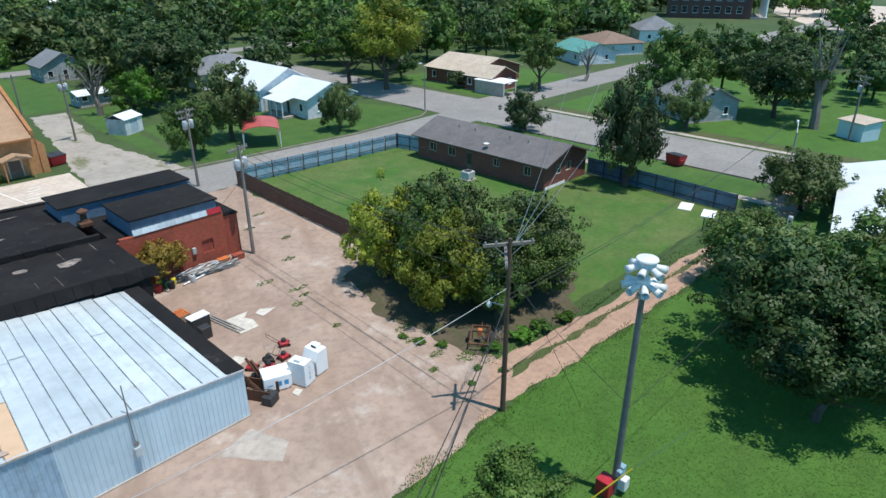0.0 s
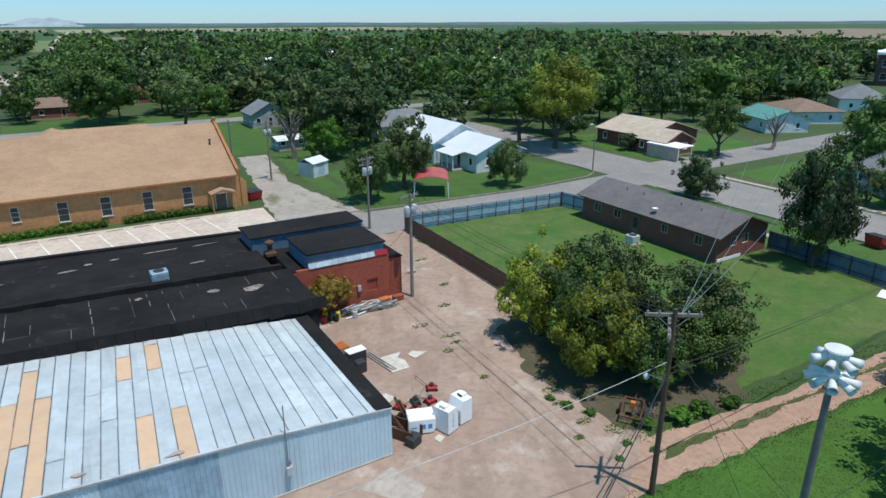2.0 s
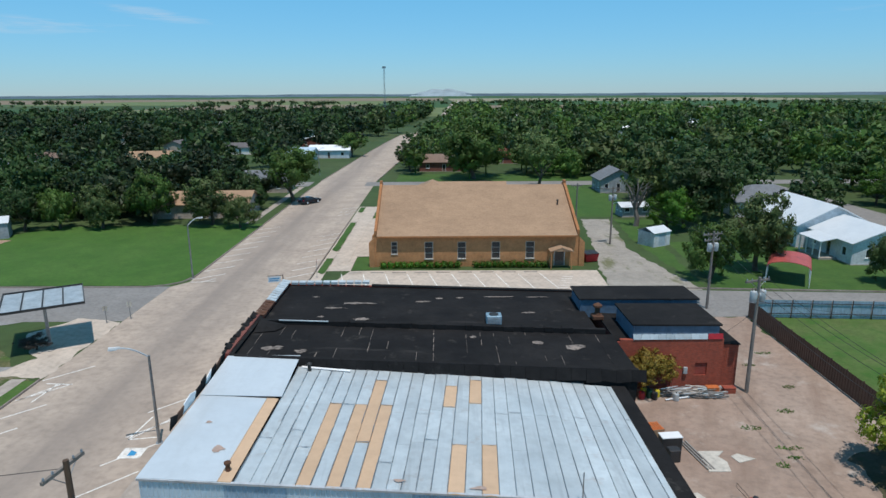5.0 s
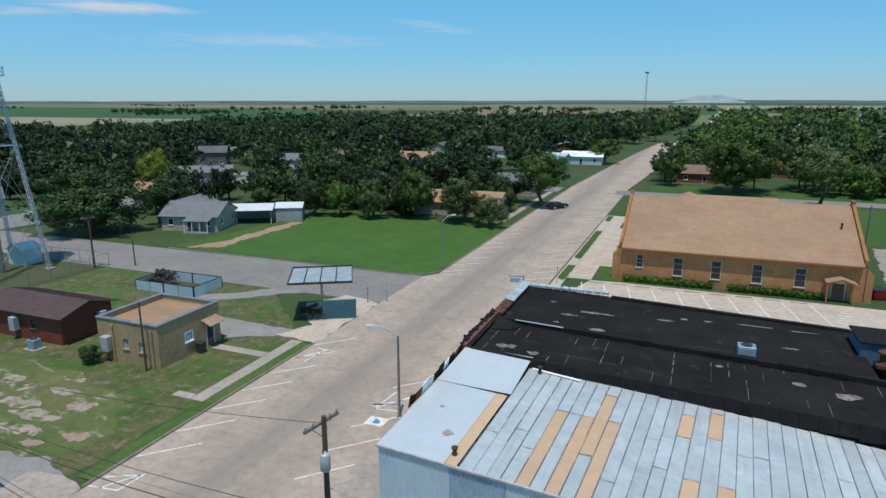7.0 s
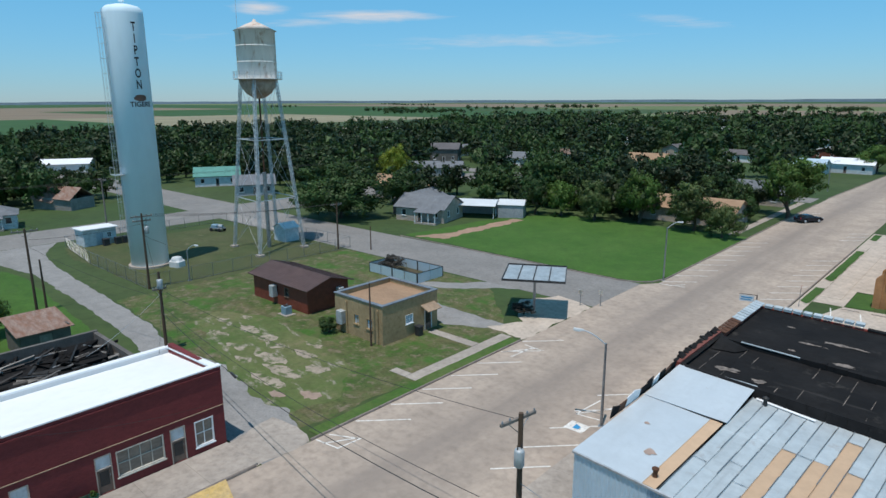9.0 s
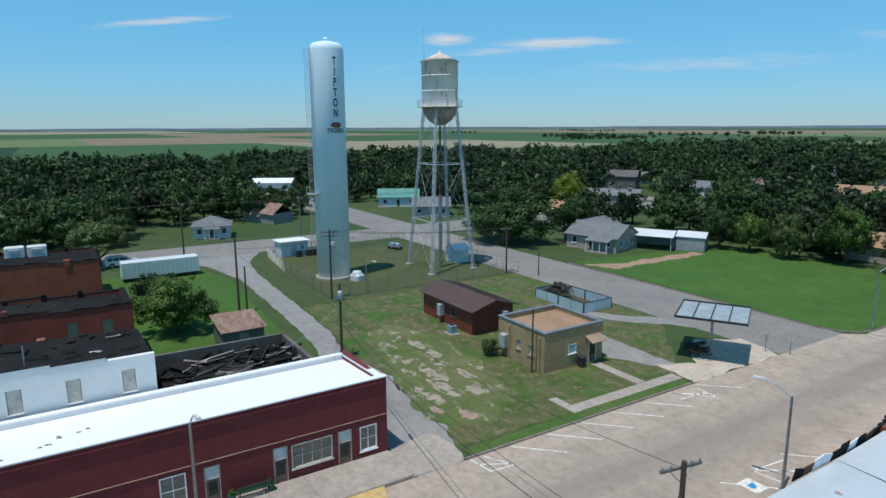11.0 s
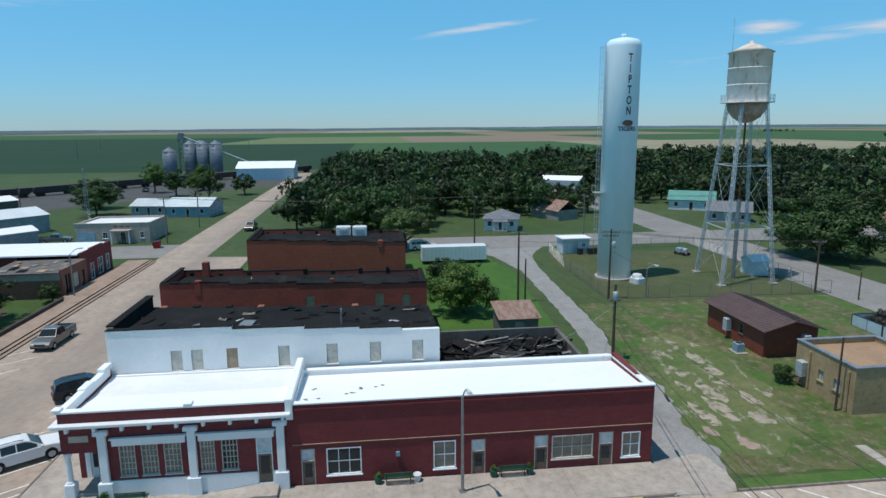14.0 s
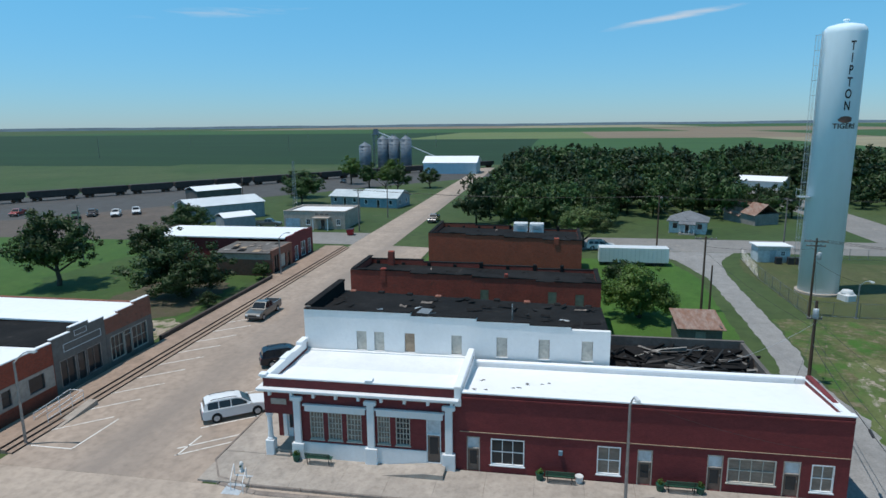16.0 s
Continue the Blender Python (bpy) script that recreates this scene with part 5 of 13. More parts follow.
for i, (px, py, ax, ay) in enumerate([(21.8, 35.5, 0.9, 0.25), (20.6, 38.0, 0.7, 0.3), (20.4, 33.6, 0.4, 0.3), (21.6, 34.4, 0.5, 0.2), (23.4, 26.0, 0.7, 0.35), (24.6, 24.4, 0.8, 0.4), (22.7, 24.6, 0.4, 0.3), (22.8, 22.4, 0.5, 0.3), (23.8, 20.9, 0.7, 0.5), (25.6, 20.4, 1.2, 0.7), (21.5, 21.4, 0.35, 0.2), (24.1, 40.2, 0.6, 0.3), (26.4, 44.0, 0.5, 0.3), (27.6, 50.4, 0.7, 0.3), (5.5, 18.0, 1.6, 0.8), (20.6, 29.4, 0.3, 0.2), (25.2, 48.0, 0.5, 0.25)]):
    sh = Shape()
    rr = random.Random(40 + i)
    for k in range(int(150 * ax * ay + 50)):
        an, q = rr.uniform(0, 6.283), math.sqrt(rr.random())
        bx, by, an2, hh = px + math.cos(an) * ax * q, py + math.sin(an) * ay * q, rr.uniform(0, 6.283), rr.uniform(0.03, 0.13)
        sh.add([(bx - 0.05 * math.cos(an2), by - 0.05 * math.sin(an2), 0.01), (bx + 0.05 * math.cos(an2), by + 0.05 * math.sin(an2), 0.01), (bx + rr.uniform(-0.15, 0.15), by + rr.uniform(-0.15, 0.15), hh)], [(0, 1, 2)])
    solo("weed_patch", sh, "leaf_bright", "low green weeds growing through bare dirt", "weeds", kind="stuff")


def tufts(name, label, count, x0, x1, y0, y1, ok, seed, hi=0.09, wide=0.035, leaf="grass_blade"):
    """Short grass blades over a stretch of lawn."""
    rg = np.random.default_rng(seed)
    px, py = rg.uniform(x0, x1, count), rg.uniform(y0, y1, count)
    keep = np.array([ok(x, y) for x, y in zip(px, py)])
    px, py = px[keep], py[keep]
    k = len(px)
    an, h = rg.uniform(0, 6.283, k), hi * rg.uniform(0.4, 1.2, k)
    dx, dy = np.cos(an) * wide * rg.uniform(0.5, 1.3, k), np.sin(an) * wide * rg.uniform(0.5, 1.3, k)
    lx, ly = rg.normal(size=k) * hi * 0.5, rg.normal(size=k) * hi * 0.5
    v = np.stack([np.stack([px - dx, py - dy, np.full(k, 0.005)], 1), np.stack([px + dx, py + dy, np.full(k, 0.005)], 1), np.stack([px + lx, py + ly, h], 1)], 1).reshape(-1, 3)
    me = bpy.data.meshes.new(name)
    me.from_pydata(v.tolist(), [], [(i, i + 1, i + 2) for i in range(0, 3 * k, 3)])
    return solo(name, me, leaf, label, "grass", kind="stuff")


tufts("lawn_grass", "short lush grass blades on the lawn", 60000, 14, 36, -6, 17.2, lambda x, y: y < 16.2 - max(0, (x - 24)) * 0.04 + 0.25 * math.sin(x * 1.7) and not (x > 34 and y > 15.2), 11, hi=0.05, wide=0.045)
tufts("track_grass_blades", "dry grass blades along the dirt track", 9000, 24, 58, 14.6, 20.5, lambda x, y: abs(y - (19.6 - 0.068 * (x - 24))) < 0.5 or abs(y - (17.9 - 0.062 * (x - 24))) < 0.28 or abs(y - (15.95 - 0.05 * (x - 24))) < 0.4, 12, hi=0.14)
tufts("edge_grass_blades", "grass blades at the dirt lot's edge", 6000, 3, 24.5, 14.6, 17.2, lambda x, y: abs(y - 15.9 - 0.02 * (x - 14)) < 0.45 + 0.3 * math.sin(x * 1.3), 14, hi=0.12)


def kerb(name, pts, label="worn concrete kerb", h=0.15, w=0.18, closed=False):
    s = Shape()
    pts = pts + pts[:1] if closed else pts
    for p, q in zip(pts, pts[1:]):
        p, q = Vector((*p, 0)), Vector((*q, 0))
        d = (q - p).normalized()
        n_ = Vector((-d.y, d.x, 0)) * w / 2
        k = max(1, int((q - p).length / 3.0))
        for i in range(k):
            a, b = p.lerp(q, i / k) + d * 0.012, p.lerp(q, (i + 1) / k) - d * 0.012
            z = Vector((0, 0, h))
            c = n_ * 0.7
            s.add([a - n_, b - n_, b + n_, a + n_, a - c + z, b - c + z, b + c + z, a + c + z], [(0, 3, 2, 1), (4, 5, 6, 7), (0, 1, 5, 4), (1, 2, 6, 5), (2, 3, 7, 6), (3, 0, 4, 7)])
    return solo(name, s, "kerb", label, "kerb", kind="structure")


kerb("kerb_west", [(-31.8, 22.3), (-31.8, 46.2)])
kerb("kerb_west_north", [(-74, 71.4), (-34.5, 70.9), (-32.4, 71.6), (-31.0, 72.8), (-30.3, 75), (-30.3, 152)])
kerb("kerb_west_north_far", [(-30.3, 162), (-27.1, 233), (-24.1, 290), (-20.1, 345)])
kerb("kerb_east_north_far", [(-15.9, 162), (-12.9, 210), (-9.1, 334)])
kerb("kerb_church", [(-14.6, 68.6), (-15.6, 69.4), (-15.9, 71), (-15.9, 110)])
kerb("kerb_east_side", [(69.5, 18.0), (69.5, 58.0)])
kerb("kerb_lawn_corner", [(26, 69.2), (40, 68.0), (52, 67.0), (66, 68.0), (68.6, 69.4), (69.4, 71.4), (69.4, 76)])


def slabs(name, x0, x1, y0, y1, z, step, along, material="concrete", label="worn concrete pavement slabs"):
    """A pavement of separate slabs with open joints."""
    base = thing(name, label, "pavement", kind="structure")
    lo, hi = (x0, x1) if along == "x" else (y0, y1)
    n = max(1, round((hi - lo) / step))
    for i in range(n):
        a, b = lo + (hi - lo) * i / n + 0.004, lo + (hi - lo) * (i + 1) / n - 0.004
        s = Shape().block(*((a, b, y0, y1) if along == "x" else (x0, x1, a, b)), -0.05, z, 0.006)
        part("slab", s, material, base)
    return base


slabs("pavement_red_shops", -35.55, -31.9, -21.2, 18.4, 0.16, 3.0, "y")
slabs("pavement_station", -34.2, -33.0, 33.4, 46.4, 0.06, 1.6, "y")
slabs("pavement_station_walk", -39.8, -34.25, 42.0, 43.0, 0.06, 1.6, "x")
slabs("pavement_station_stub", -36.0, -34.25, 33.4, 34.2, 0.06, 1.0, "x")
slabs("pavement_shops_east", -18.1, -14.2, 24, 57.6, 0.15, 3.0, "y")
slabs("pavement_south_street", -108.0, -33.0, -39.2, -36.9, 0.42, 3.0, "x", "pavement_brown")
slabs("pavement_south_step", -108.0, -33.0, -36.88, -36.42, 0.28, 3.0, "x", "pavement_brown", "stepped kerb along the raised pavement")
slabs("pavement_south_lower_step", -108.0, -33.0, -36.40, -35.95, 0.14, 3.0, "x", "pavement_brown", "lower step along the raised pavement")
# thin dark strips paint the shade of the north-facing risers
for y0_, y1_, z_ in ((-36.896, -36.884, 0.415), (-36.416, -36.404, 0.275), (-35.946, -35.934, 0.135)):
    solo("trim", Shape().box(-108, -33, y0_, y1_, 0, z_), "kerb_dark", "riser of the pavement steps, coloured dark for its shade", "step", kind="structure")
slabs("pavement_shop_fronts", -108.0, -82.7, -40.38, -39.22, 0.41, 3.0, "x", "pavement_brown")
solo("low_wall", Shape().block(-82.6, -55.6, -39.62, -39.24, 0, 0.85, 0.04), "kerb_dark", "low dark retaining wall behind the raised pavement", "wall")
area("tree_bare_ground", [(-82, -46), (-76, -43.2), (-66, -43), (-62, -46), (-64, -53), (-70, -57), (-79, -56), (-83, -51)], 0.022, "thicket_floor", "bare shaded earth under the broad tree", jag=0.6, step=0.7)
area("old_slab", [(-55.8, -41), (-61, -40.6), (-63.5, -43), (-62.5, -46), (-59, -47.5), (-55.8, -46)], 0.024, "slab_mossy", "pale broken slab beside the brick shop", jag=0.35, step=0.6)
slabs("pavement_bank_side", -56, -35.6, -21.2, -18.2, 0.15, 3.0, "x")
slabs("pavement_church", -14.4, -12.2, 80.0, 112, 0.06, 2.0, "y", "lot_concrete")
slabs("pavement_house_front", 62.6, 63.8, 14.2, 57, 0.05, 2.0, "y", "concrete")
slabs("pavement_east_far", 82.2, 83.2, -50, 58, 0.05, 2.5, "y", "concrete")
slabs("pavement_lot_north", -33.8, -32.5, 108, 152, 0.05, 2.5, "y", "concrete")
area("church_lot", [(-13.4, 67.4), (19.4, 67.4), (19.8, 76.9), (-7.8, 77.4), (-11.5, 77.2), (-13.2, 71)], 0.026, "lot_concrete", "pale concrete parking lot in front of the church", category="pavement")
area("church_walk", [(-14.45, 77.3), (-11.45, 77.3), (-11.45, 84.6), (-8.55, 84.6), (-8.55, 112), (-14.45, 112)], 0.028, "lot_concrete", "broad pale concrete walk beside the church", category="pavement")
area("church_verge", [(-11.3, 77.6), (-8.9, 77.8), (-8.9, 84.5), (-11.4, 84)], 0.03, "grass_lush", "small square of lawn beside the church")
area("church_pavement", [(-15.75, 70.6), (-14.47, 70.2), (-14.47, 112.02), (-12.1, 112.02), (-12.1, 124), (-15.75, 124)], 0.045, "lot_concrete", "pale concrete pavement along the church kerb", category="pavement")
for y0, y1 in ((75.8, 83.4), (87.4, 108), (117.5, 123)):
    area("verge_church", [(-15.5, y0 + 0.8), (-14.8, y0), (-14.5, y0 + 0.6), (-14.5, y1), (-15.5, y1)], 0.10, "grass_lush", "narrow grass strip along the kerb", jag=0.05, step=0.5)
area("verge_west", rect(-33.0, -31.95, 23, 46), 0.07, "grass", "narrow grass strip along the kerb", jag=0.05, step=0.6)
area("enclosure_floor", [(-60.8, 53.3), (-52.3, 53.3), (-52.3, 57.7), (-60.8, 57.7)], 0.03, "thicket_floor", "dark bare ground inside the panel enclosure", jag=0.05, step=0.8)
area("canopy_apron", [(-36.5, 47.2), (-31.75, 46.4), (-31.75, 59.4), (-36.5, 60.4), (-39, 56.5), (-37.5, 53), (-34.6, 50.5)], 0.022, "lot_concrete", "cracked concrete apron of a former filling station", jag=0.25, step=0.7, category="pavement")
area("station_drive", [(-48, 47.6), (-40.2, 44.8), (-36.4, 46.5), (-35, 48.8), (-42, 48.9), (-47, 49.6)], 0.02, "gravel", "grey gravel drive", jag=0.2, category="road")
area("station_drive_loop", [(-52, 52.6), (-48, 54.2), (-44, 58), (-40, 60.4), (-45, 60.8), (-49, 56.6), (-53, 53.9)], 0.02, "gravel", "grey gravel drive", jag=0.2, category="road")
area("alley_apron", [(-35.5, 18.5), (-31.75, 18.2), (-31.75, 22.2), (-34, 22.9), (-36.5, 22.4)], 0.03, "concrete", "cracked concrete apron at the alley mouth", jag=0.15, step=0.6, category="pavement")
area("concrete_pad", [(9.2, 24.0), (11.4, 24.6), (12.2, 22.4), (11.2, 21.4)], 0.02, "concrete", "broken concrete pad in the dirt", jag=0.08, step=0.5, category="pavement")


def stripe(parent, x, y, dx, dy, w=0.115, z=0.032, m_="line_paint"):
    p, d = Vector((x, y, 0)), Vector((dx, dy, 0))
    n_ = Vector((-d.y, d.x, 0)).normalized() * w / 2
    s = Shape().add([(*(v.xy), z) for v in (p - n_, p + d - n_, p + d + n_, p + n_)], [(0, 1, 2, 3)])
    return part("stripe", s, m_, parent)


marks = thing("parking_stripes", "worn white paint lines of angled parking bays", "road marking", kind="structure")
for i in range(7):
    stripe(marks, -31.55, 26.0 + 3.35 * i, 2.7, 2.75)
for x, y, dx, dy in ((-31.6, 22.6, 2.0, 0.3), (-31.5, 23.6, 1.9, 1.0), (-29.7, 22.9, 0.2, 1.8), (-30.9, 22.6, 1.2, 2.0), (-30.2, 42.5, 0.2, 3.0), (-30.9, 45.6, 2.0, -0.2), (-31.4, 42.8, 1.8, 2.8)):
    stripe(marks, x, y, dx, dy)
for i in range(5):
    stripe(marks, -20.9, 27.6 + 3.3 * i, 2.6, 2.7)
for x, y, dx, dy in ((-20.6, 37.2, 1.9, 3.0), (-20.6, 37.2, 1.8, 0.3), (-20.6, 37.2, 0.3, 3.0)):
    stripe(marks, x, y, dx, dy)
for i in range(12):
    stripe(marks, -30.1, 74.0 + 3.6 * i + (24 if i > 8 else 0), 3.2, 2.4)
for i in range(12):
    stripe(marks, -15.95, 73.4 + 3.3 * i + (14 if i > 8 else 0), -3.0, -2.4)
for x, y, dx, dy in ((-30.1, 72.8, 3.0, 0.5), (-28.9, 72.6, 1.4, 1.8), (-16.2, 69.0, -2.6, 0.3), (-18.6, 69.2, 0.9, 1.6), (-17.3, 69.1, 1.1, 2.0)):
    stripe(marks, x, y, dx, dy)
for i in range(9):
    stripe(marks, -36.4 - 3.3 * i, -36.2, -2.9, 3.5)
for i in range(6):
    stripe(marks, -38.2 - 3.1 * i, -21.3, 2.7, -3.6)
for x, y, dx, dy in ((-34.3, -35.6, 0, 3.3), (-34.4, -32.3, -4.6, 0.2), (-34.6, -24.5, -2.6, 3.3), (-34.6, -24.4, -2.9, 0.2)):
    stripe(marks, x, y, dx, dy)
lot_marks = thing("church_lot_stripes", "white paint lines of the church parking bays", "road marking", kind="structure")
for i in range(10):
    x0 = -11.2 + 2.75 * i
    stripe(lot_marks, x0, 69.4 + 0.25 * (i < 1), -1.2, 6.2, 0.12, 0.04)
    if i < 9:
        part("wheel_stop", Shape().turned(x0 + 0.5, 76.3, 0, lambda s: s.block(-0.85, 0.85, -0.09, 0.09, 0.02, 0.15, 0.03)), "wall_buff", lot_marks)
for i in range(6):
    stripe(lot_marks, 13.4 + 0.3 * i, 69.6 + 0.9 * i, 1.3, 0.05, 0.12, 0.04)
ramp_marks = thing("ramp_paint", "faded yellow paint on the kerb ramp", "road marking", kind="structure")
for i in range(5):
    stripe(ramp_marks, -31.7, 12.6 + 0.75 * i, 1.9 - 0.1 * i, 0.0, 0.2, 0.034, "yellow_paint")
part("ramp", Shape().add([(-31.85, 12.2, 0.17), (-31.85, 16.2, 0.17), (-29.9, 15.6, 0.024), (-29.9, 12.8, 0.024), (-31.85, 12.2, 0), (-31.85, 16.2, 0)], [(0, 3, 2, 1), (4, 5, 2, 3), (0, 4, 3), (1, 2, 5)]), "yellow_paint", ramp_marks)
# ------------------------------------------------------------------ metal-roofed workshop
ZX = [(-14.05, 4.95), (4.5, 3.72), (11.9, 2.97)]


def zr(x):
    """Height of the workshop roof at x."""
    for (a, p), (b, q) in zip(ZX, ZX[1:]):
        if x <= b:
            return p + (q - p) * (x - a) / (b - a)
    return ZX[-1][1]


work = thing("workshop", "low workshop of pale blue corrugated sheet with patched roof", "building")
WY0, WY1 = 25.5, 38.3
n_w = 27
for i in range(n_w):
    a, b = -14.05 + (25.95) * i / n_w, -14.05 + 25.95 * (i + 1) / n_w
    s = Shape()
    pr = []
    for j in range(4):
        u0, c = a + (b - a) * j / 4, (b - a) / 4
        pr += [(u0 + 0.001, 0.035), (u0 + c * 0.3, 0.035), (u0 + c * 0.42, 0.0), (u0 + c * 0.58, 0.0), (u0 + c * 0.7, 0.035)]
    pr.append((b, 0.035))
    vs = []
    for x, d in pr:
        vs += [(x, WY0 + d, -0.02), (x, WY0 + d, zr(x) - 0.04)]
    s.add(vs, [(2 * k, 2 * k + 2, 2 * k + 3, 2 * k + 1) for k in range(len(pr) - 1)])
    part("wall_sheet", s, "sheet_wall" if i not in (4, 5, 6, 13, 14, 15, 16, 17) else "fence_blue", work, "" if i not in (4, 13) else "darker blue corrugated sheet")
core = Shape().prism([(x, z - 0.16) for x, z in ZX] + [(11.85, 0), (-14.0, 0)], "y", WY0 + 0.06, WY1)
part("body", core, "steel_dark", work)
part("wall_base", Shape().box(-14.1, 11.95, WY0 - 0.05, WY0 + 0.03, -0.02, 0.1), "concrete", work)
# joints of the roof sheets fan out a little towards the yard: how far each leans over the roof's depth
LEAN = [(-14.1, 0.0), (-9.5, 0.30), (-4.5, 0.62), (0.5, 1.0), (6.0, 0.55), (11.05, 0.0)]


def lean(x, y):
    k = next((p + (q - p) * (x - a) / (b - a) for (a, p), (b, q) in zip(LEAN, LEAN[1:]) if a <= x <= b), 0.0)
    return x - k * (WY1 - y) / (WY1 - WY0)


def roof_panel(xa, xb, ya, yb, lift, m_, lab=""):
    """A sheet between two joints, with a folded rib at its edge and a turned-down lower end."""
    rows = [ya, (2 * ya + yb) / 3, (ya + 2 * yb) / 3, yb]
    vs = []
    for y in rows:
        a, b = lean(xa, y) + 0.012, lean(xb, y) - 0.004
        for u, up in ((a, 0.0), (a + 0.02, 0.042), (a + 0.05, 0.0), ((a + b) / 2, 0.012), (b, 0.0)):
            vs.append((u, y, zr(u) + lift + up))
    k = 5
    s = Shape().add(vs, [(r * k + i, r * k + i + 1, r * k + k + i + 1, r * k + k + i) for r in range(3) for i in range(k - 1)])
    s.add([(x, y, z - 0.045) for x, y, z in vs[:k]] + vs[:k], [(i, i + 1, k + i + 1, k + i) for i in range(k - 1)])
    return part("roof_panel", s, m_, work, lab)


def tar_joint(xa, ya, xb, yb, w):
    """A smeared bead of tar over a joint, swelling and thinning along its way."""
    n = max(3, int(math.hypot(xb - xa, yb - ya) / 0.35))
    lo, hi = [], []
    for i in range(n + 1):
        u = i / n
        x, y, h = xa + (xb - xa) * u, ya + (yb - ya) * u, w * rw.uniform(0.2, 0.85)
        x = lean(x, y)
        dx, dy = (h, 0) if abs(yb - ya) > abs(xb - xa) else (0, h)
        lo.append((x - dx, y - dy, zr(x) + 0.066))
        hi.append((x + dx, y + dy, zr(x) + 0.066))
    s = Shape().add(lo + hi, [(i, i + 1, n + 2 + i, n + 1 + i) for i in range(n)])
    return part("tar_joint", s, "steel", work)


rw = random.Random(3)
x_a, wid, n_p = -8.66, 0.744, 27
TAN = {3: (25.5, 33.5), 5: (25.5, 33.5), 6: (29.5, 36.8), 7: (25.5, 33.6), 12: (33.8, 36.5), 13: (25.4, 29.7), 14: (34.4, 37.5), 15: (25.4, 29.8)}
for i in range(-1, n_p):
    xa, xb = x_a + wid * i, min(x_a + wid * (i + 1), 11.05)
    if i in TAN:
        cuts = sorted({WY0 - 0.06, *TAN[i], WY1 - rw.uniform(0, 0.2)})
        cuts = [c for k, c in enumerate(cuts) if not k or c - cuts[k - 1] > 0.3]
    else:
        cuts = [WY0 - 0.06, rw.choice([29.5, rw.uniform(27.4, 30.4)]), rw.choice([33.5, rw.uniform(32.6, 34.6)]), WY1 - rw.uniform(0, 0.3)]
        if i > 15 and rw.random() < 0.5:
            del cuts[1]
    for k, (ya, yb) in enumerate(zip(cuts, cuts[1:])):
        tan = i in TAN and TAN[i][0] - 0.2 <= ya and yb <= TAN[i][1] + 0.2
        roof_panel(xa, xb, ya - (0.1 if k else 0), yb, 0.006 * k + (0.018 if tan else 0), "sheet_tan" if tan else "sheet_light", "tan-coated metal roof panel" if tan else "")
        if k and (i in TAN or rw.random() < 0.45):
            tar_joint(xa + 0.02, ya - 0.1, xb - 0.02, ya - 0.1 + rw.uniform(-0.04, 0.04), 0.035)
    # tar along the upright joints, broken where it has weathered away
    y = WY0
    while y < WY1 - 0.4:
        ln = rw.uniform(1.2, 5.0)
        if rw.random() < (0.85 if i < 14 else 0.45):
            tar_joint(xa, y, xa, min(y + ln, WY1 - 0.1), 0.03 if i < 14 else 0.018)
        y += ln + rw.uniform(0.1, 0.9)
part("front_sheet", Shape().slab([(-14.1, WY0 - 0.04, zr(-14.05) + 0.05), (lean(-10.2, WY0), WY0 - 0.04, zr(-10.4) + 0.05), (lean(-10.2, 33.6), 33.6, zr(-10.2) + 0.05), (-14.1, 33.6, zr(-14.05) + 0.05)], 0.03), "sheet_pale", work, "wide pale galvanised sheets at the street end")
roof_panel(-10.2, -9.5, WY0 - 0.05, 33.6, 0.055, "sheet_tan", "tan-coated metal roof panel")
part("front_sheet", Shape().slab([(-14.1, 33.5, zr(-14.05) + 0.10), (-9.44, 33.7, zr(-9.44) + 0.16), (-9.40, 38.8, zr(-9.4) + 0.52), (-14.0, 38.45, zr(-14.05) + 0.45)], 0.03), "sheet_pale", work, "raised pale galvanised sheet at the parapet")
for x, y, ax, ay in ((-11.2, 36.4, 0.55, 0.28), (-11.3, 28.1, 0.35, 0.4), (-12.6, 30.6, 0.2, 0.15), (1.6, 25.9, 0.5, 0.2), (-2.2, 26.2, 0.3, 0.15)):
    pts = [(x + ax * math.cos(6.283 * k / 11) * rw.uniform(0.5, 1.2), y + ay * math.sin(6.283 * k / 11) * rw.uniform(0.5, 1.2)) for k in range(11)]
    me_z = [zr(u) + (0.072 if y < 33.6 else 0.11 + 0.075 * (v - 33.5)) for u, v in pts]
    part("rust_stain", Shape().add([(u, v, z) for (u, v), z in zip(pts, me_z)], [tuple(range(11))]), "rust_stain", work)
part("tar_edge", Shape().slab([(11.05, WY0 - 0.05, zr(11.05) + 0.04), (11.98, WY0 - 0.05, zr(11.9) + 0.10), (11.98, WY1, zr(11.9) + 0.10), (11.05, WY1, zr(11.05) + 0.04)], 0.12), "black_tar", work, "black tarred strip at the roof's edge")
part("eave_flashing", Shape().slab([(-14.1, WY0 - 0.10, zr(-14.05) + 0.02), (4.5, WY0 - 0.10, zr(4.5) + 0.02), (4.5, WY0 + 0.02, zr(4.5) + 0.04), (-14.1, WY0 + 0.02, zr(-14.05) + 0.04)], 0.12).slab([(4.5, WY0 - 0.10, zr(4.5) + 0.02), (11.95, WY0 - 0.10, zr(11.9) + 0.02), (11.95, WY0 + 0.02, zr(11.9) + 0.04), (4.5, WY0 + 0.02, zr(4.5) + 0.04)], 0.12), "steel_silver", work)
part("side_wall", Shape().box(11.86, 11.95, WY0 + 0.04, WY1, 0, 2.86), "sheet_wall", work)
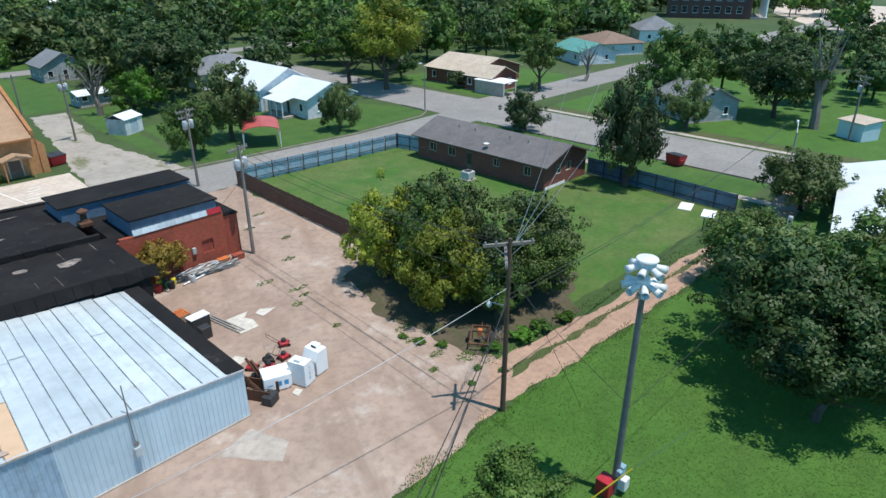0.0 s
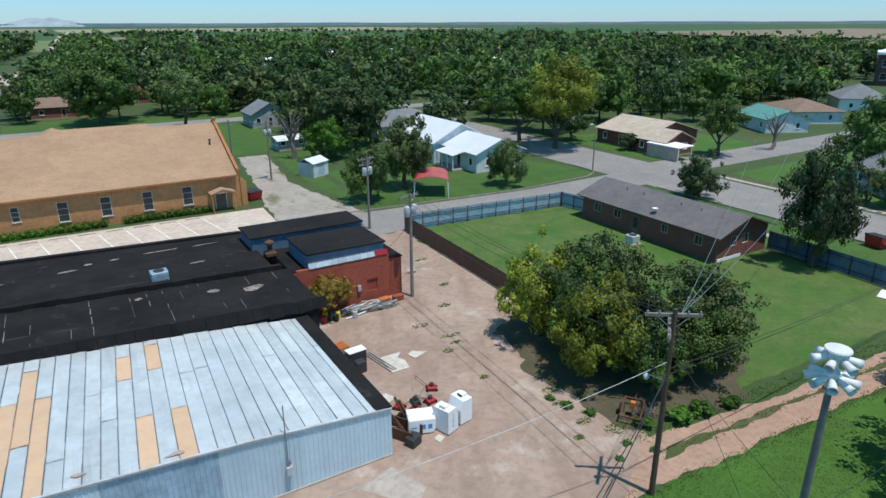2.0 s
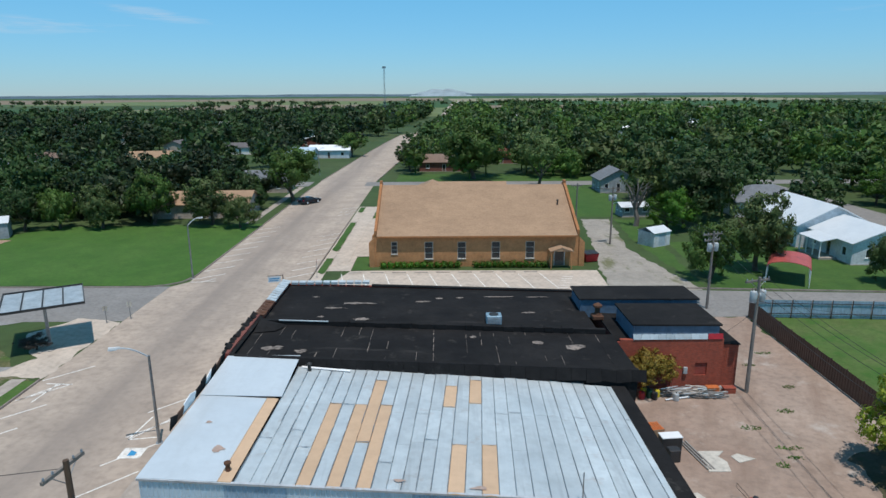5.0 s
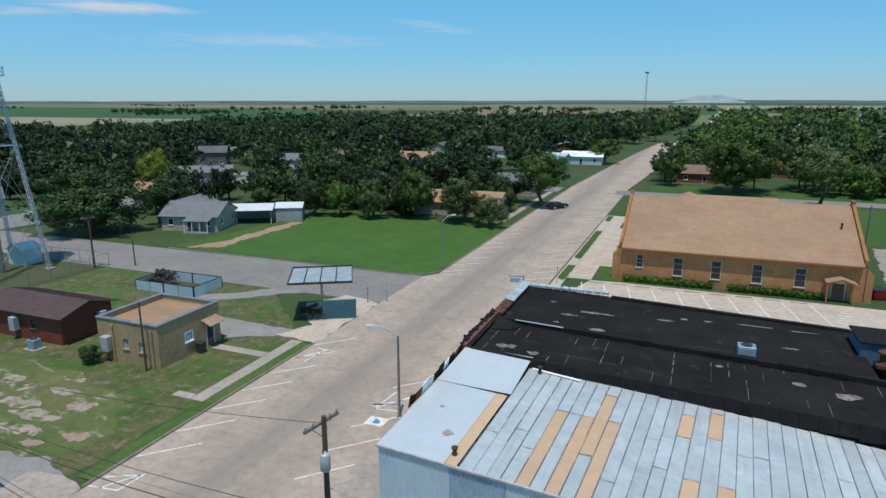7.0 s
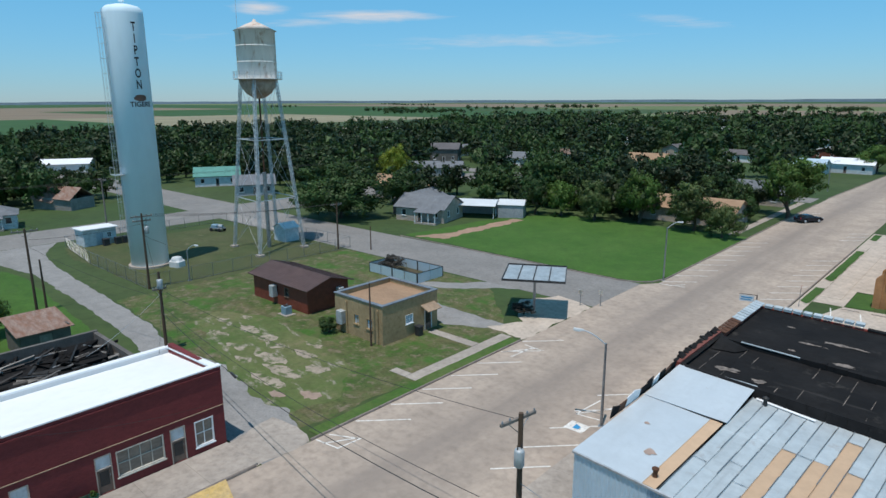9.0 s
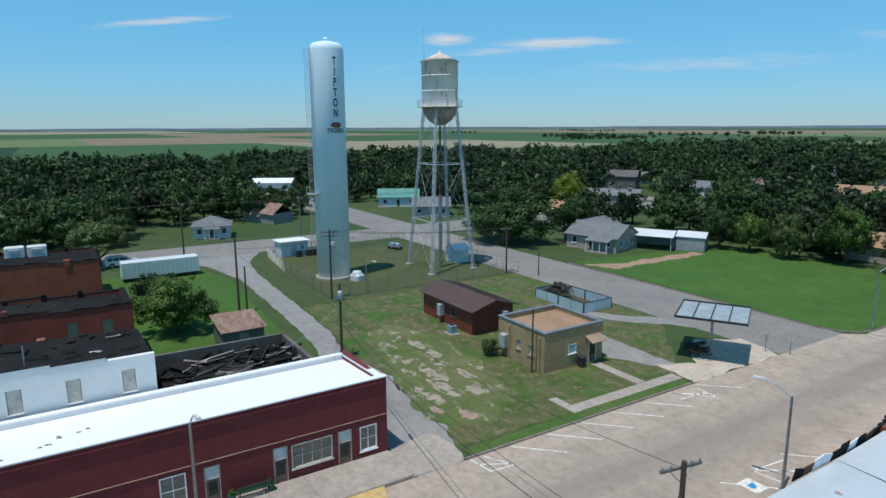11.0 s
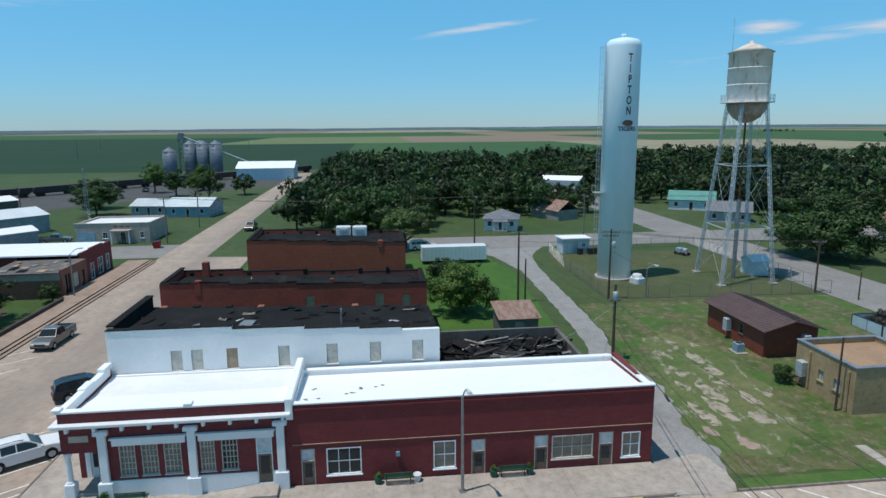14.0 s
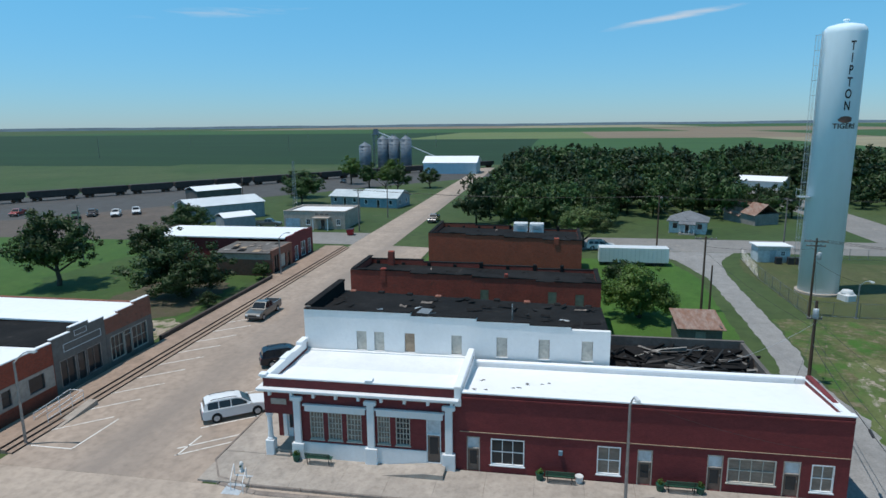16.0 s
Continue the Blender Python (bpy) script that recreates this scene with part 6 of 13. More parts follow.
for x, y, m_ in ((-8.6, 37.6, "steel_dark"), (-10.2, 26.3, "rusty")):
    part("vent_pipe", Shape().lathe(x, y, [(0.11, zr(x) - 0.05), (0.11, zr(x) + 0.42), (0.17, zr(x) + 0.44), (0.17, zr(x) + 0.52), (0.05, zr(x) + 0.6)], 12), m_, work)
msh = Shape().rod((6.3, 25.38, 1.2), (6.3, 25.38, 5.1), 0.035, 0.03, 8)
part("service_mast", msh, "steel", work)
mb_ = part("meter_box", Shape().block(6.15, 6.45, 25.2, 25.42, 1.25, 1.75, 0.02), "cabinet_metal", work)
part("meter", Shape().rod((6.3, 25.22, 1.95), (6.3, 25.34, 1.95), 0.11, 0.11, 12), "steel", mb_)
part("loose_sheet", Shape().slab([(-9.2, 37.9, zr(-9) + 0.1), (-6.0, 37.6, zr(-6) + 0.12), (-6.0, 37.8, zr(-6) + 0.14), (-9.2, 38.1, zr(-9) + 0.12)], 0.02), "roof_white", work)

# ------------------------------------------------------------------ the two black-roofed shops
shop = thing("tar_roof_shop", "brick shop row with black tarred roofs and a curling parapet", "building")


def sloped_roof(x0, x1, y0, y1, z_w, z_e, t=0.12):
    return Shape().slab([(x0, y0, z_w), (x1, y0, z_e), (x1, y1, z_e), (x0, y1, z_w)], t)


part("roof", sloped_roof(-13.9, 12.9, 38.62, 44.98, 5.10, 4.0), "black_tar", shop, "black tar roof in felt strips")
rfs = random.Random(21)
for i in range(23):
    # weathered laps of the felt, pale where the tar has gone
    x = -13 + 1.12 * i + rfs.uniform(-0.15, 0.15)
    y = 38.8
    while y < 44.6:
        ln = rfs.uniform(0.5, 2.2)
        z = 5.10 - 1.1 * (x + 13.9) / 26.8 + 0.012
        w = rfs.uniform(0.015, 0.045) * (1.6 if i == 11 else 1)
        if rfs.random() < (0.6 if i != 11 else 1):
            part("felt_seam", Shape().slab([(x, y, z), (x + w, y, z), (x + w + 0.03, min(y + ln, 44.8), z), (x + 0.03, min(y + ln, 44.8), z)], 0.01), "tar_patch" if rfs.random() < 0.7 or i == 11 else "black_tar", shop)
        y += ln + rfs.uniform(0.1, 0.8)
part("roof", sloped_roof(-13.9, 12.0, 45.28, 55.4, 4.90, 4.05), "black_tar", shop, "black tar roof with worn pale patches")
part("party_wall", Shape().slab([(-14.0, 38.31, 5.4), (12.9, 38.31, 4.15), (12.9, 38.62, 4.15), (-14.0, 38.62, 5.4)], 2.2), "black_tar", shop, "tarred party wall")
rs = random.Random(8)
for i in range(27):
    x0 = -13.6 + i * 1.0
    zz = 5.4 - 1.25 * (x0 + 14) / 26.9
    part("tar_flap", Shape().slab([(x0, 38.25, zz + 0.02), (x0 + 0.98, 38.25, zz - 0.03), (x0 + 0.98, 38.05 + rs.uniform(-0.03, 0.08), zz - rs.uniform(0.75, 1.0)), (x0, 38.05 + rs.uniform(-0.03, 0.08), zz - rs.uniform(0.75, 1.0))], 0.03), "black_tar", shop)
part("step_wall", Shape().slab([(-14.0, 44.95, 5.42), (12.4, 44.95, 4.40), (12.4, 45.3, 4.40), (-14.0, 45.3, 5.42)], 0.95), "black_tar", shop, "tarred parapet between the two roofs")
part("wall_cap", Shape().slab([(-12.3, 44.9, 5.39), (-8.6, 44.9, 5.25), (-8.6, 45.02, 5.26), (-12.3, 45.02, 5.40)], 0.05), "sheet_light", shop, "thin white metal edging along the parapet")
for k in range(12):
    x = -7.6 + 1.55 * k + rfs.uniform(-0.3, 0.3)
    z = 5.42 - 1.02 * (x + 14) / 26.4
    part("tar_lump", Shape().block(x - rfs.uniform(0.2, 0.6), x + rfs.uniform(0.2, 0.6), 44.86, 45.36, z - 0.3, z + rfs.uniform(0.03, 0.10), 0.03), "black_tar", shop)
part("torn_felt", Shape().add([(-13.7, 43.0, 5.15), (-12.2, 43.4, 5.12), (-11.6, 44.6, 5.10), (-13.6, 44.8, 5.2), (-13.2, 43.7, 5.55), (-12.4, 44.2, 5.40), (-13.5, 44.4, 5.70)], [(0, 1, 4), (1, 5, 4), (1, 2, 5), (2, 3, 6), (2, 6, 5), (5, 6, 4), (6, 0, 4), (3, 0, 6)]), "black_tar", shop, "heap of torn roofing felt")
part("party_wall", Shape().slab([(-14.0, 55.4, 5.0), (12.0, 55.4, 4.15), (12.0, 55.7, 4.15), (-14.0, 55.7, 5.0)], 5.0), "brick_dark", shop)
part("front_wall", Shape().box(-14.3, -13.95, 38.3, 45.75, 0, 5.55), "brick_dark", shop)
part("front_wall", Shape().box(-14.3, -13.95, 45.75, 55.7, 0, 5.25), "brick_red", shop)
part("rear_wall", Shape().wall("y", 12.9, -0.25, 38.62, 44.3, 0, 3.92), "brick_dark", shop)
for i in range(14):
    y = 38.4 + i * 0.53
    part("tar_flap", Shape().slab([(-14.45 + rs.uniform(-0.1, 0.1), y, 5.6 + rs.uniform(0.0, 0.22)), (-14.45 + rs.uniform(-0.1, 0.1), y + 0.52, 5.6 + rs.uniform(0.0, 0.22)), (-13.75, y + 0.52, 5.35), (-13.75, y, 5.35)], 0.16), "black_tar", shop, "" if i else "curling tarred felt")
for i in range(16):
    y = 46.2 + i * 0.59
    part("coping_piece", Shape().slab([(-14.5, y, 5.45 + rs.uniform(-0.04, 0.06)), (-14.5, y + 0.5, 5.45), (-13.75, y + 0.52, 5.3), (-13.75, y, 5.3 + rs.uniform(-0.04, 0.05))], 0.05), "sheet_light" if i > 5 else "rusty", shop)
for i in range(10):
    x = -13.7 + i * 0.72
    part("coping_piece", Shape().slab([(x, 55.3, 5.2), (x + 0.6, 55.3, 5.18), (x + 0.6, 55.8, 5.22), (x, 55.8, 5.24)], 0.2), "sheet_light", shop)
part("coping", Shape().slab([(-6.4, 55.32, 4.86), (12.0, 55.32, 4.2), (12.0, 55.8, 4.2), (-6.4, 55.8, 4.86)], 0.12), "black_tar", shop)
rt = random.Random(12)
for x, y, ax, ay in ((-7.6, 50.7, 1.9, 0.26), (-9.0, 49.4, 1.25, 0.16), (-6.4, 46.9, 0.9, 0.30), (-9.6, 47.3, 0.25, 0.12), (-7.9, 46.5, 0.25, 0.10), (-10.9, 52.2, 0.3, 0.1), (-11.2, 45.9, 0.2, 0.1), (-1.6, 51.6, 0.55, 0.2), (-0.2, 52.6, 0.3, 0.16), (1.6, 52.9, 0.35, 0.12),
                     (4.4, 53.4, 1.7, 0.12), (8.2, 53.6, 1.2, 0.10), (9.4, 42.2, 1.0, 0.5), (7.2, 49.4, 0.5, 0.14), (-11.9, 40.4, 0.9, 0.35), (-9.7, 40.0, 0.4, 0.3), (6.9, 42.8, 0.35, 0.3), (2.2, 43.6, 0.25, 0.15)):
    z = (4.90 - 0.85 * (x + 13.9) / 25.9 if y > 45.2 else 5.10 - 1.1 * (x + 13.9) / 26.8) + 0.022
    pts = [(x + ax * math.cos(6.283 * k / 15) * rt.uniform(0.5, 1.25), y + ay * math.sin(6.283 * k / 15) * rt.uniform(0.4, 1.4)) for k in range(15)]
    area("worn_patch", pts, z, "tar_patch", "", jag=0.10, step=0.2, parent=shop)
for i in range(10):
    y = 29.6 + i * 0.86
    part("parapet_sheet", Shape().slab([(-14.28, y, zr(-14.05) + 0.02), (-14.28, y + 0.82, zr(-14.05) + 0.02), (-14.14, y + 0.82, zr(-14.05) + 0.5 + rs.uniform(0, 0.35)), (-14.14, y, zr(-14.05) + 0.5 + rs.uniform(0, 0.35))], 0.05), ("black_tar", "rusty", "roof_white", "roof_white", "black_tar", "black_tar", "roof_white", "black_tar", "rusty", "black_tar")[i], work, "" if i != 2 else "white sheet nailed over the parapet")
ac = thing("roof_air_conditioner", "pale blue evaporative air conditioner on the tar roof", "air conditioner", 4.05, 47.0, 4.22)
part("cabinet", Shape().block(-0.6, 0.6, -0.5, 0.5, 0.08, 0.75, 0.04), "cabinet_blue", ac)
part("fan_grille", Shape().lathe(0, 0, [(0.38, 0.75), (0.38, 0.79), (0.33, 0.80)], 18), "steel_dark", ac)
for i in range(5):
    part("louvre", Shape().box(-0.5, 0.5, -0.53, -0.5, 0.18 + i * 0.1, 0.22 + i * 0.1), "cabinet_metal", ac)
part("skid", Shape().box(-0.6, 0.6, -0.45, -0.35, -0.14, 0.08).box(-0.6, 0.6, 0.35, 0.45, -0.14, 0.08), "wood_grey", ac)

annex = thing("brick_annex", "red brick rear annex with blue sheet dormers and a tar roof", "building")
AX0, AX1, AY0, AY1 = 12.95, 22.4, 43.9, 55.5
part("wall", Shape().wall("x", AY0, 0.3, AX0 + 0.3, 21.0, 0, 4.0, [(16.2, 17.2, 0.2, 2.4), (19.0, 19.9, 1.1, 2.1)]), "brick_red", annex)
part("wall", Shape().wall("x", AY0 + 0.5, 0.3, 21.0, AX1, 0, 3.35), "brick_red", annex)
part("wall", Shape().wall("y", AX1, -0.3, AY0 + 0.8, AY1, 0, 3.3), "brick_red", annex)
part("wall", Shape().wall("y", AX0, 0.3, AY0, AY1, 0, 3.8), "brick_dark", annex)
part("wall", Shape().wall("x", AY1, -0.3, AX0 + 0.3, AX1 - 0.3, 0, 3.4), "brick_dark", annex)
for bx0, bx1, bz0, bz1 in ((16.2, 17.2, 0.2, 2.4), (19.0, 19.9, 1.1, 2.1)):
    part("boarding", Shape().box(bx0, bx1, AY0 + 0.1, AY0 + 0.2, bz0, bz1), "brick_dark", annex, "bricked-in opening")
part("roof", Shape().slab([(AX0, AY0 + 0.2, 3.9), (AX1 + 0.1, AY0 + 0.45, 3.42), (AX1 + 0.1, AY1 + 0.1, 3.42), (AX0, AY1 + 0.1, 3.9)], 0.1), "black_tar", annex)
for x0, x1, y0, y1, z1, m_ in ((14.2, 20.6, 43.98, 48.6, 5.15, "sheet_blue"), (11.6, 21.4, 50.2, 53.6, 5.1, "sheet_blue")):
    d = part("dormer", Shape().wall("x", y0, 0.12, x0, x1, 3.5, z1).wall("x", y1, -0.12, x0, x1, 3.5, z1).wall("y", x0, 0.12, y0 + 0.12, y1 - 0.12, 3.5, z1).wall("y", x1, -0.12, y0 + 0.12, y1 - 0.12, 3.3, z1), m_, annex, "blue sheet-clad raised roof box")
    part("dormer_roof", Shape().slab([(x0 - 0.15, y0 - 0.15, z1 + 0.08), (x1 + 0.15, y0 - 0.15, z1 + 0.02), (x1 + 0.15, y1 + 0.15, z1 + 0.02), (x0 - 0.15, y1 + 0.15, z1 + 0.08)], 0.12), "black_tar", d)
    for i in range(int((x1 - x0) / 0.45)):
        part("rib", Shape().box(x0 + 0.2 + 0.45 * i, x0 + 0.24 + 0.45 * i, y0 - 0.025, y0 - 0.002, 4.12, z1 - 0.05), m_, d)
for i in range(9):
    part("flashing", Shape().slab([(14.2 + 0.62 * i, 43.84, 4.02), (14.8 + 0.62 * i, 43.84, 4.02), (14.8 + 0.62 * i, 43.97, 4.42), (14.2 + 0.62 * i, 43.97, 4.42)], 0.03), "sheet_light", annex)
part("flashing", Shape().slab([(19.8, 43.84, 4.02), (20.9, 43.84, 4.02), (20.9, 43.97, 4.42), (19.8, 43.97, 4.42)], 0.03), "plastic_red", annex, "red metal flashing")
part("vent_cowl", Shape().block(12.2, 13.1, 48.2, 49.1, 4.0, 4.3, 0.06).lathe(12.65, 48.65, [(0.3, 4.3), (0.22, 4.5), (0.22, 4.95), (0.38, 4.98), (0.38, 5.12), (0.1, 5.3)], 12), "rusty", annex, "rusty roof ventilator")
part("meter_box", Shape().block(18.1, 18.4, 43.72, 43.9, 1.3, 1.8, 0.02), "cabinet_metal", annex)

# ------------------------------------------------------------------ church
church = thing("church", "orange stucco church hall with a broad tan shingle roof", "church")
CX0, CX1, CY0, CY1, CE, CR = -8.5, 17.9, 79.2, 100.2, 4.25, 9.05
wins = [(-6.35, -5.55, 1.7, 3.35), (-2.05, -0.95, 1.05, 3.3), (2.2, 3.3, 1.05, 3.3), (6.6, 7.7, 1.05, 3.3), (11.0, 12.15, 1.05, 3.3)]
dr_c = (14.7, 16.1, 0.05, 2.3)
part("wall", Shape().wall("x", CY0, 0.3, CX0, CX1, 0, CE, wins + [dr_c]), "wall_orange", church)
part("wall", Shape().wall("x", CY1, -0.3, CX0, CX1, 0, CE), "wall_orange", church)
for sg, x in ((1, CX0), (-1, CX1)):
    yc = (CY0 + CY1) / 2
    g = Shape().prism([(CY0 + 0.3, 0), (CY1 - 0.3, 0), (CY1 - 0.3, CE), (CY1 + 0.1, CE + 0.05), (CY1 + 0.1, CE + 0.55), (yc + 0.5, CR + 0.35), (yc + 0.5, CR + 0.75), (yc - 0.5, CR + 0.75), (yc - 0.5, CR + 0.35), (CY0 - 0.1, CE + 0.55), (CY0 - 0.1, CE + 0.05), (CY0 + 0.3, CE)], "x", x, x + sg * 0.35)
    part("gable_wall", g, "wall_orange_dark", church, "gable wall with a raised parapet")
    for y in (CY0 + 0.25, CY0 + 4.5, CY1 - 4.5, CY1 - 0.25):
        xx = sorted((x, x - sg * 0.7))
        b = Shape().box(xx[0], xx[1], y - 0.45, y + 0.45, 0, 3.2).add([(xx[0], y - 0.45, 3.2), (xx[1], y - 0.45, 3.2), (xx[1], y + 0.45, 3.2), (xx[0], y + 0.45, 3.2), (x, y - 0.45, 3.9), (x, y + 0.45, 3.9)],
                                                                   [(0, 1, 4), (2, 3, 5), (1, 2, 5, 4) if sg < 0 else (0, 3, 5, 4)])
        part("buttress", b, "wall_orange", church)
k = (CR - CE) / ((CY1 - CY0) / 2)
part("roof", Shape().slab([(CX0 + 0.36, CY0 - 0.5, CE - 0.5 * k + 0.15), (CX1 - 0.36, CY0 - 0.5, CE - 0.5 * k + 0.15), (CX1 - 0.36, (CY0 + CY1) / 2, CR + 0.15), (CX0 + 0.36, (CY0 + CY1) / 2, CR + 0.15)], 0.15), "shingle_tan", church)
part("roof", Shape().slab([(CX0 + 0.36, CY1 + 0.5, CE - 0.5 * k + 0.15), (CX1 - 0.36, CY1 + 0.5, CE - 0.5 * k + 0.15), (CX1 - 0.36, (CY0 + CY1) / 2, CR + 0.15), (CX0 + 0.36, (CY0 + CY1) / 2, CR + 0.15)], 0.15), "shingle_tan", church)
part("fascia", Shape().box(CX0 + 0.4, CX1 - 0.4, CY0 - 0.56, CY0 - 0.5, CE - 0.28, CE - 0.08), "wall_orange_dark", church)
for w_ in wins:
    window(church, "x", CY0, -1, *w_, nx=1, nz=3, frame_mat="board_grey", pane="window_dark", t=0.06)
door(church, "x", CY0, -1, *dr_c)
part("door_canopy", Shape().slab([(13.9, 77.5, 2.35), (15.4, 77.5, 2.85), (15.4, 79.2, 2.85), (13.9, 79.2, 2.35)], 0.1).slab([(16.9, 77.5, 2.35), (15.4, 77.5, 2.85), (15.4, 79.2, 2.85), (16.9, 79.2, 2.35)], 0.1).prism([(14.1, 2.33), (16.7, 2.33), (15.4, 2.75)], "y", 77.55, 77.62), "shingle_tan", church)
for x in (14.1, 16.7):
    part("canopy_post", Shape().box(x - 0.06, x + 0.06, 77.6, 77.72, 0, 2.34), "wall_orange", church)
part("vent_pipe", Shape().lathe(16.0, 85.0, [(0.1, 6.6), (0.1, 7.6), (0.16, 7.62), (0.16, 7.75)], 10), "steel_dark", church)
for rear, cx_, cz_ in ((gable_roof(11.6, 10, 0, 1.9, over=0.3), 5.0, 5.55), (hip_roof(8, 10, 0, 2.3), -1.2, 5.55)):
    rear.v = [(x + cx_, y + 105, z + cz_) for x, y, z in rear.v]
    part("rear_roof", rear, "shingle_tan", church)
part("rear_gable", Shape().prism([(100.2, 5.5), (109.8, 5.5), (105, 7.3)], "x", 10.5, 10.75), "wall_orange", church)
part("rear_wing", Shape().box(-4.9, 10.8, 100.25, 109.8, 0, 5.5), "wall_orange", church)
for x0, x1 in ((-7.3, 2.2), (4.6, 13.4)):
    rng = np.random.default_rng(int(x0 * 10) + 200)
    lumps = [(x0 + (x1 - x0) * i / 11, 78.55 + rng.normal() * 0.05, 0.42, 0.45, 0.95) for i in range(12)]
    solo("hedge", leafy_mesh("hedge", *leaf_cloud(rng, lumps, 2600, 0.10, core=0.85), "leaf_bright"), "leaf_bright", "clipped green hedge along the church wall", "hedge")

# ------------------------------------------------------------------ brick ranch house and its fences
ranch = thing("brick_house", "long red-brown brick house with a grey shingle roof", "house")
HX0, HX1, HY0, HY1, HE = 51.2, 58.9, 34.9, 53.2, 2.75
hw = [(36.6, 37.5, 1.2, 2.2), (40.8, 41.6, 1.3, 2.2), (47.2, 48.3, 1.2, 2.2), (50.2, 51.3, 1.2, 2.2)]
hd = (44.6, 45.6, 0.15, 2.2)
part("wall", Shape().wall("y", HX0, 0.25, HY0, HY1, 0, HE, hw + [hd]), "brick_house", ranch)
part("wall", Shape().wall("y", HX1, -0.25, HY0, HY1, 0, HE), "brick_house", ranch)
part("wall", Shape().wall("x", HY0, 0.25, HX0 + 0.25, HX1 - 0.25, 0, HE, [(53.2, 54.1, 1.3, 2.3), (55.0, 55.9, 1.3, 2.3)]), "brick_house", ranch)
part("wall", Shape().wall("x", HY1, -0.25, HX0 + 0.25, HX1 - 0.25, 0, HE), "brick_house", ranch)
xm = (HX0 + HX1) / 2
for y in (HY0, HY1 - 0.2):
    part("gable", Shape().prism([(HX0, HE), (HX1, HE), (xm, HE + 1.35)], "y", y, y + 0.2), "brick_house", ranch)
kk = 1.35 / (xm - HX0)
for sg, xe in ((-1, HX0 - 0.6), (1, HX1 + 0.6)):
    part("roof", Shape().slab([(xe, HY0 - 0.6, HE - 0.6 * kk + 0.14), (xe, HY1 + 0.6, HE - 0.6 * kk + 0.14), (xm, HY1 + 0.6, HE + 1.35 + 0.14), (xm, HY0 - 0.6, HE + 1.35 + 0.14)], 0.14), "shingle_grey", ranch)
for w_ in hw:
    window(ranch, "y", HX0, -1, *w_, nx=2, nz=1, frame_mat="wall_buff", t=0.05, sill=False)
door(ranch, "y", HX0, -1, *hd, leaf="door_brown", frame_mat="door_brown")
window(ranch, "x", HY0, -1, 53.2, 54.1, 1.3, 2.3, nx=2, nz=1, frame_mat="wall_buff", t=0.05, sill=False)
window(ranch, "x", HY0, -1, 55.0, 55.9, 1.3, 2.3, nx=2, nz=1, frame_mat="wall_buff", t=0.05, sill=False)
for y in (39, 41.5, 46.5, 49):
    part("vent_pipe", Shape().rod((53.8, y, 3.5), (53.8, y, 4.1), 0.06, 0.06, 8), "steel", ranch)
part("crawl_vent", Shape().box(51.4, 55.0, 34.86, 34.9, 0.02, 0.32), "trim_white", ranch)
hac = thing("air_conditioner", "grey air conditioner beside the brick house", "air conditioner", 48.9, 43.2)
part("cabinet", Shape().block(-0.55, 0.55, -0.55, 0.55, 0.06, 0.9, 0.05), "cabinet_metal", hac)
part("fan", Shape().lathe(0, 0, [(0.42, 0.9), (0.42, 0.93), (0.36, 0.94)], 16), "steel_dark", hac)
part("pad", Shape().box(-0.7, 0.7, -0.7, 0.7, 0, 0.06), "concrete", hac)
dish = thing("satellite_dish", "small white satellite dish on the roof edge", "satellite dish", 51.4, 42.8, 2.75)
part("bowl", Shape().lathe(0, 0, [(0.02, 0.6), (0.2, 0.63), (0.33, 0.74), (0.32, 0.76), (0.18, 0.66)], 16), "horn_white", dish)
part("mast", Shape().rod((0, 0, 0), (0, 0, 0.6), 0.03), "steel", dish)


def sheet_fence(name, label, x0, y0, x1, y1, h, material, post_mat, rail_side, every=2.0, sheets=True):
    """A sheet fence with posts and rails; rail_side: +1 or -1, the side on which the posts stand."""
    p, q = Vector((x0, y0)), Vector((x1, y1))
    ln = (q - p).length
    e = thing(name, label, "fence", x0, y0, 0, math.degrees(math.atan2(q.y - p.y, q.x - p.x)), kind="")
    n = round(ln / every)
    for i in range(n):
        a, b = ln * i / n, ln * (i + 1) / n
        s = Shape()
        pr = []
        for j in range(6):
            u0, u1 = a + (b - a) * j / 6, a + (b - a) * (j + 1) / 6
            pr += [(u0 + 0.002, 0), (u0 + 0.08, 0), (u0 + 0.11, 0.02), (u1 - 0.03, 0.02)]
        m_ = len(pr)
        s.add([(u, v, 0.05) for u, v in pr] + [(u, v, h) for u, v in pr], [(i_, i_ + 1, m_ + i_ + 1, m_ + i_) for i_ in range(m_ - 1)])
        part("sheet", s, material, e)
    for i in range(n + 1):
        u = ln * i / n
        part("post", Shape().rod((u, rail_side * 0.09, -0.05), (u, rail_side * 0.09, h + 0.06), 0.05, 0.05, 8), post_mat, e)
    for z in (0.45, h - 0.35):
        part("rail", Shape().box(0, ln, rail_side * 0.06 - 0.025, rail_side * 0.06 + 0.025, z, z + 0.06), post_mat, e)
    return e


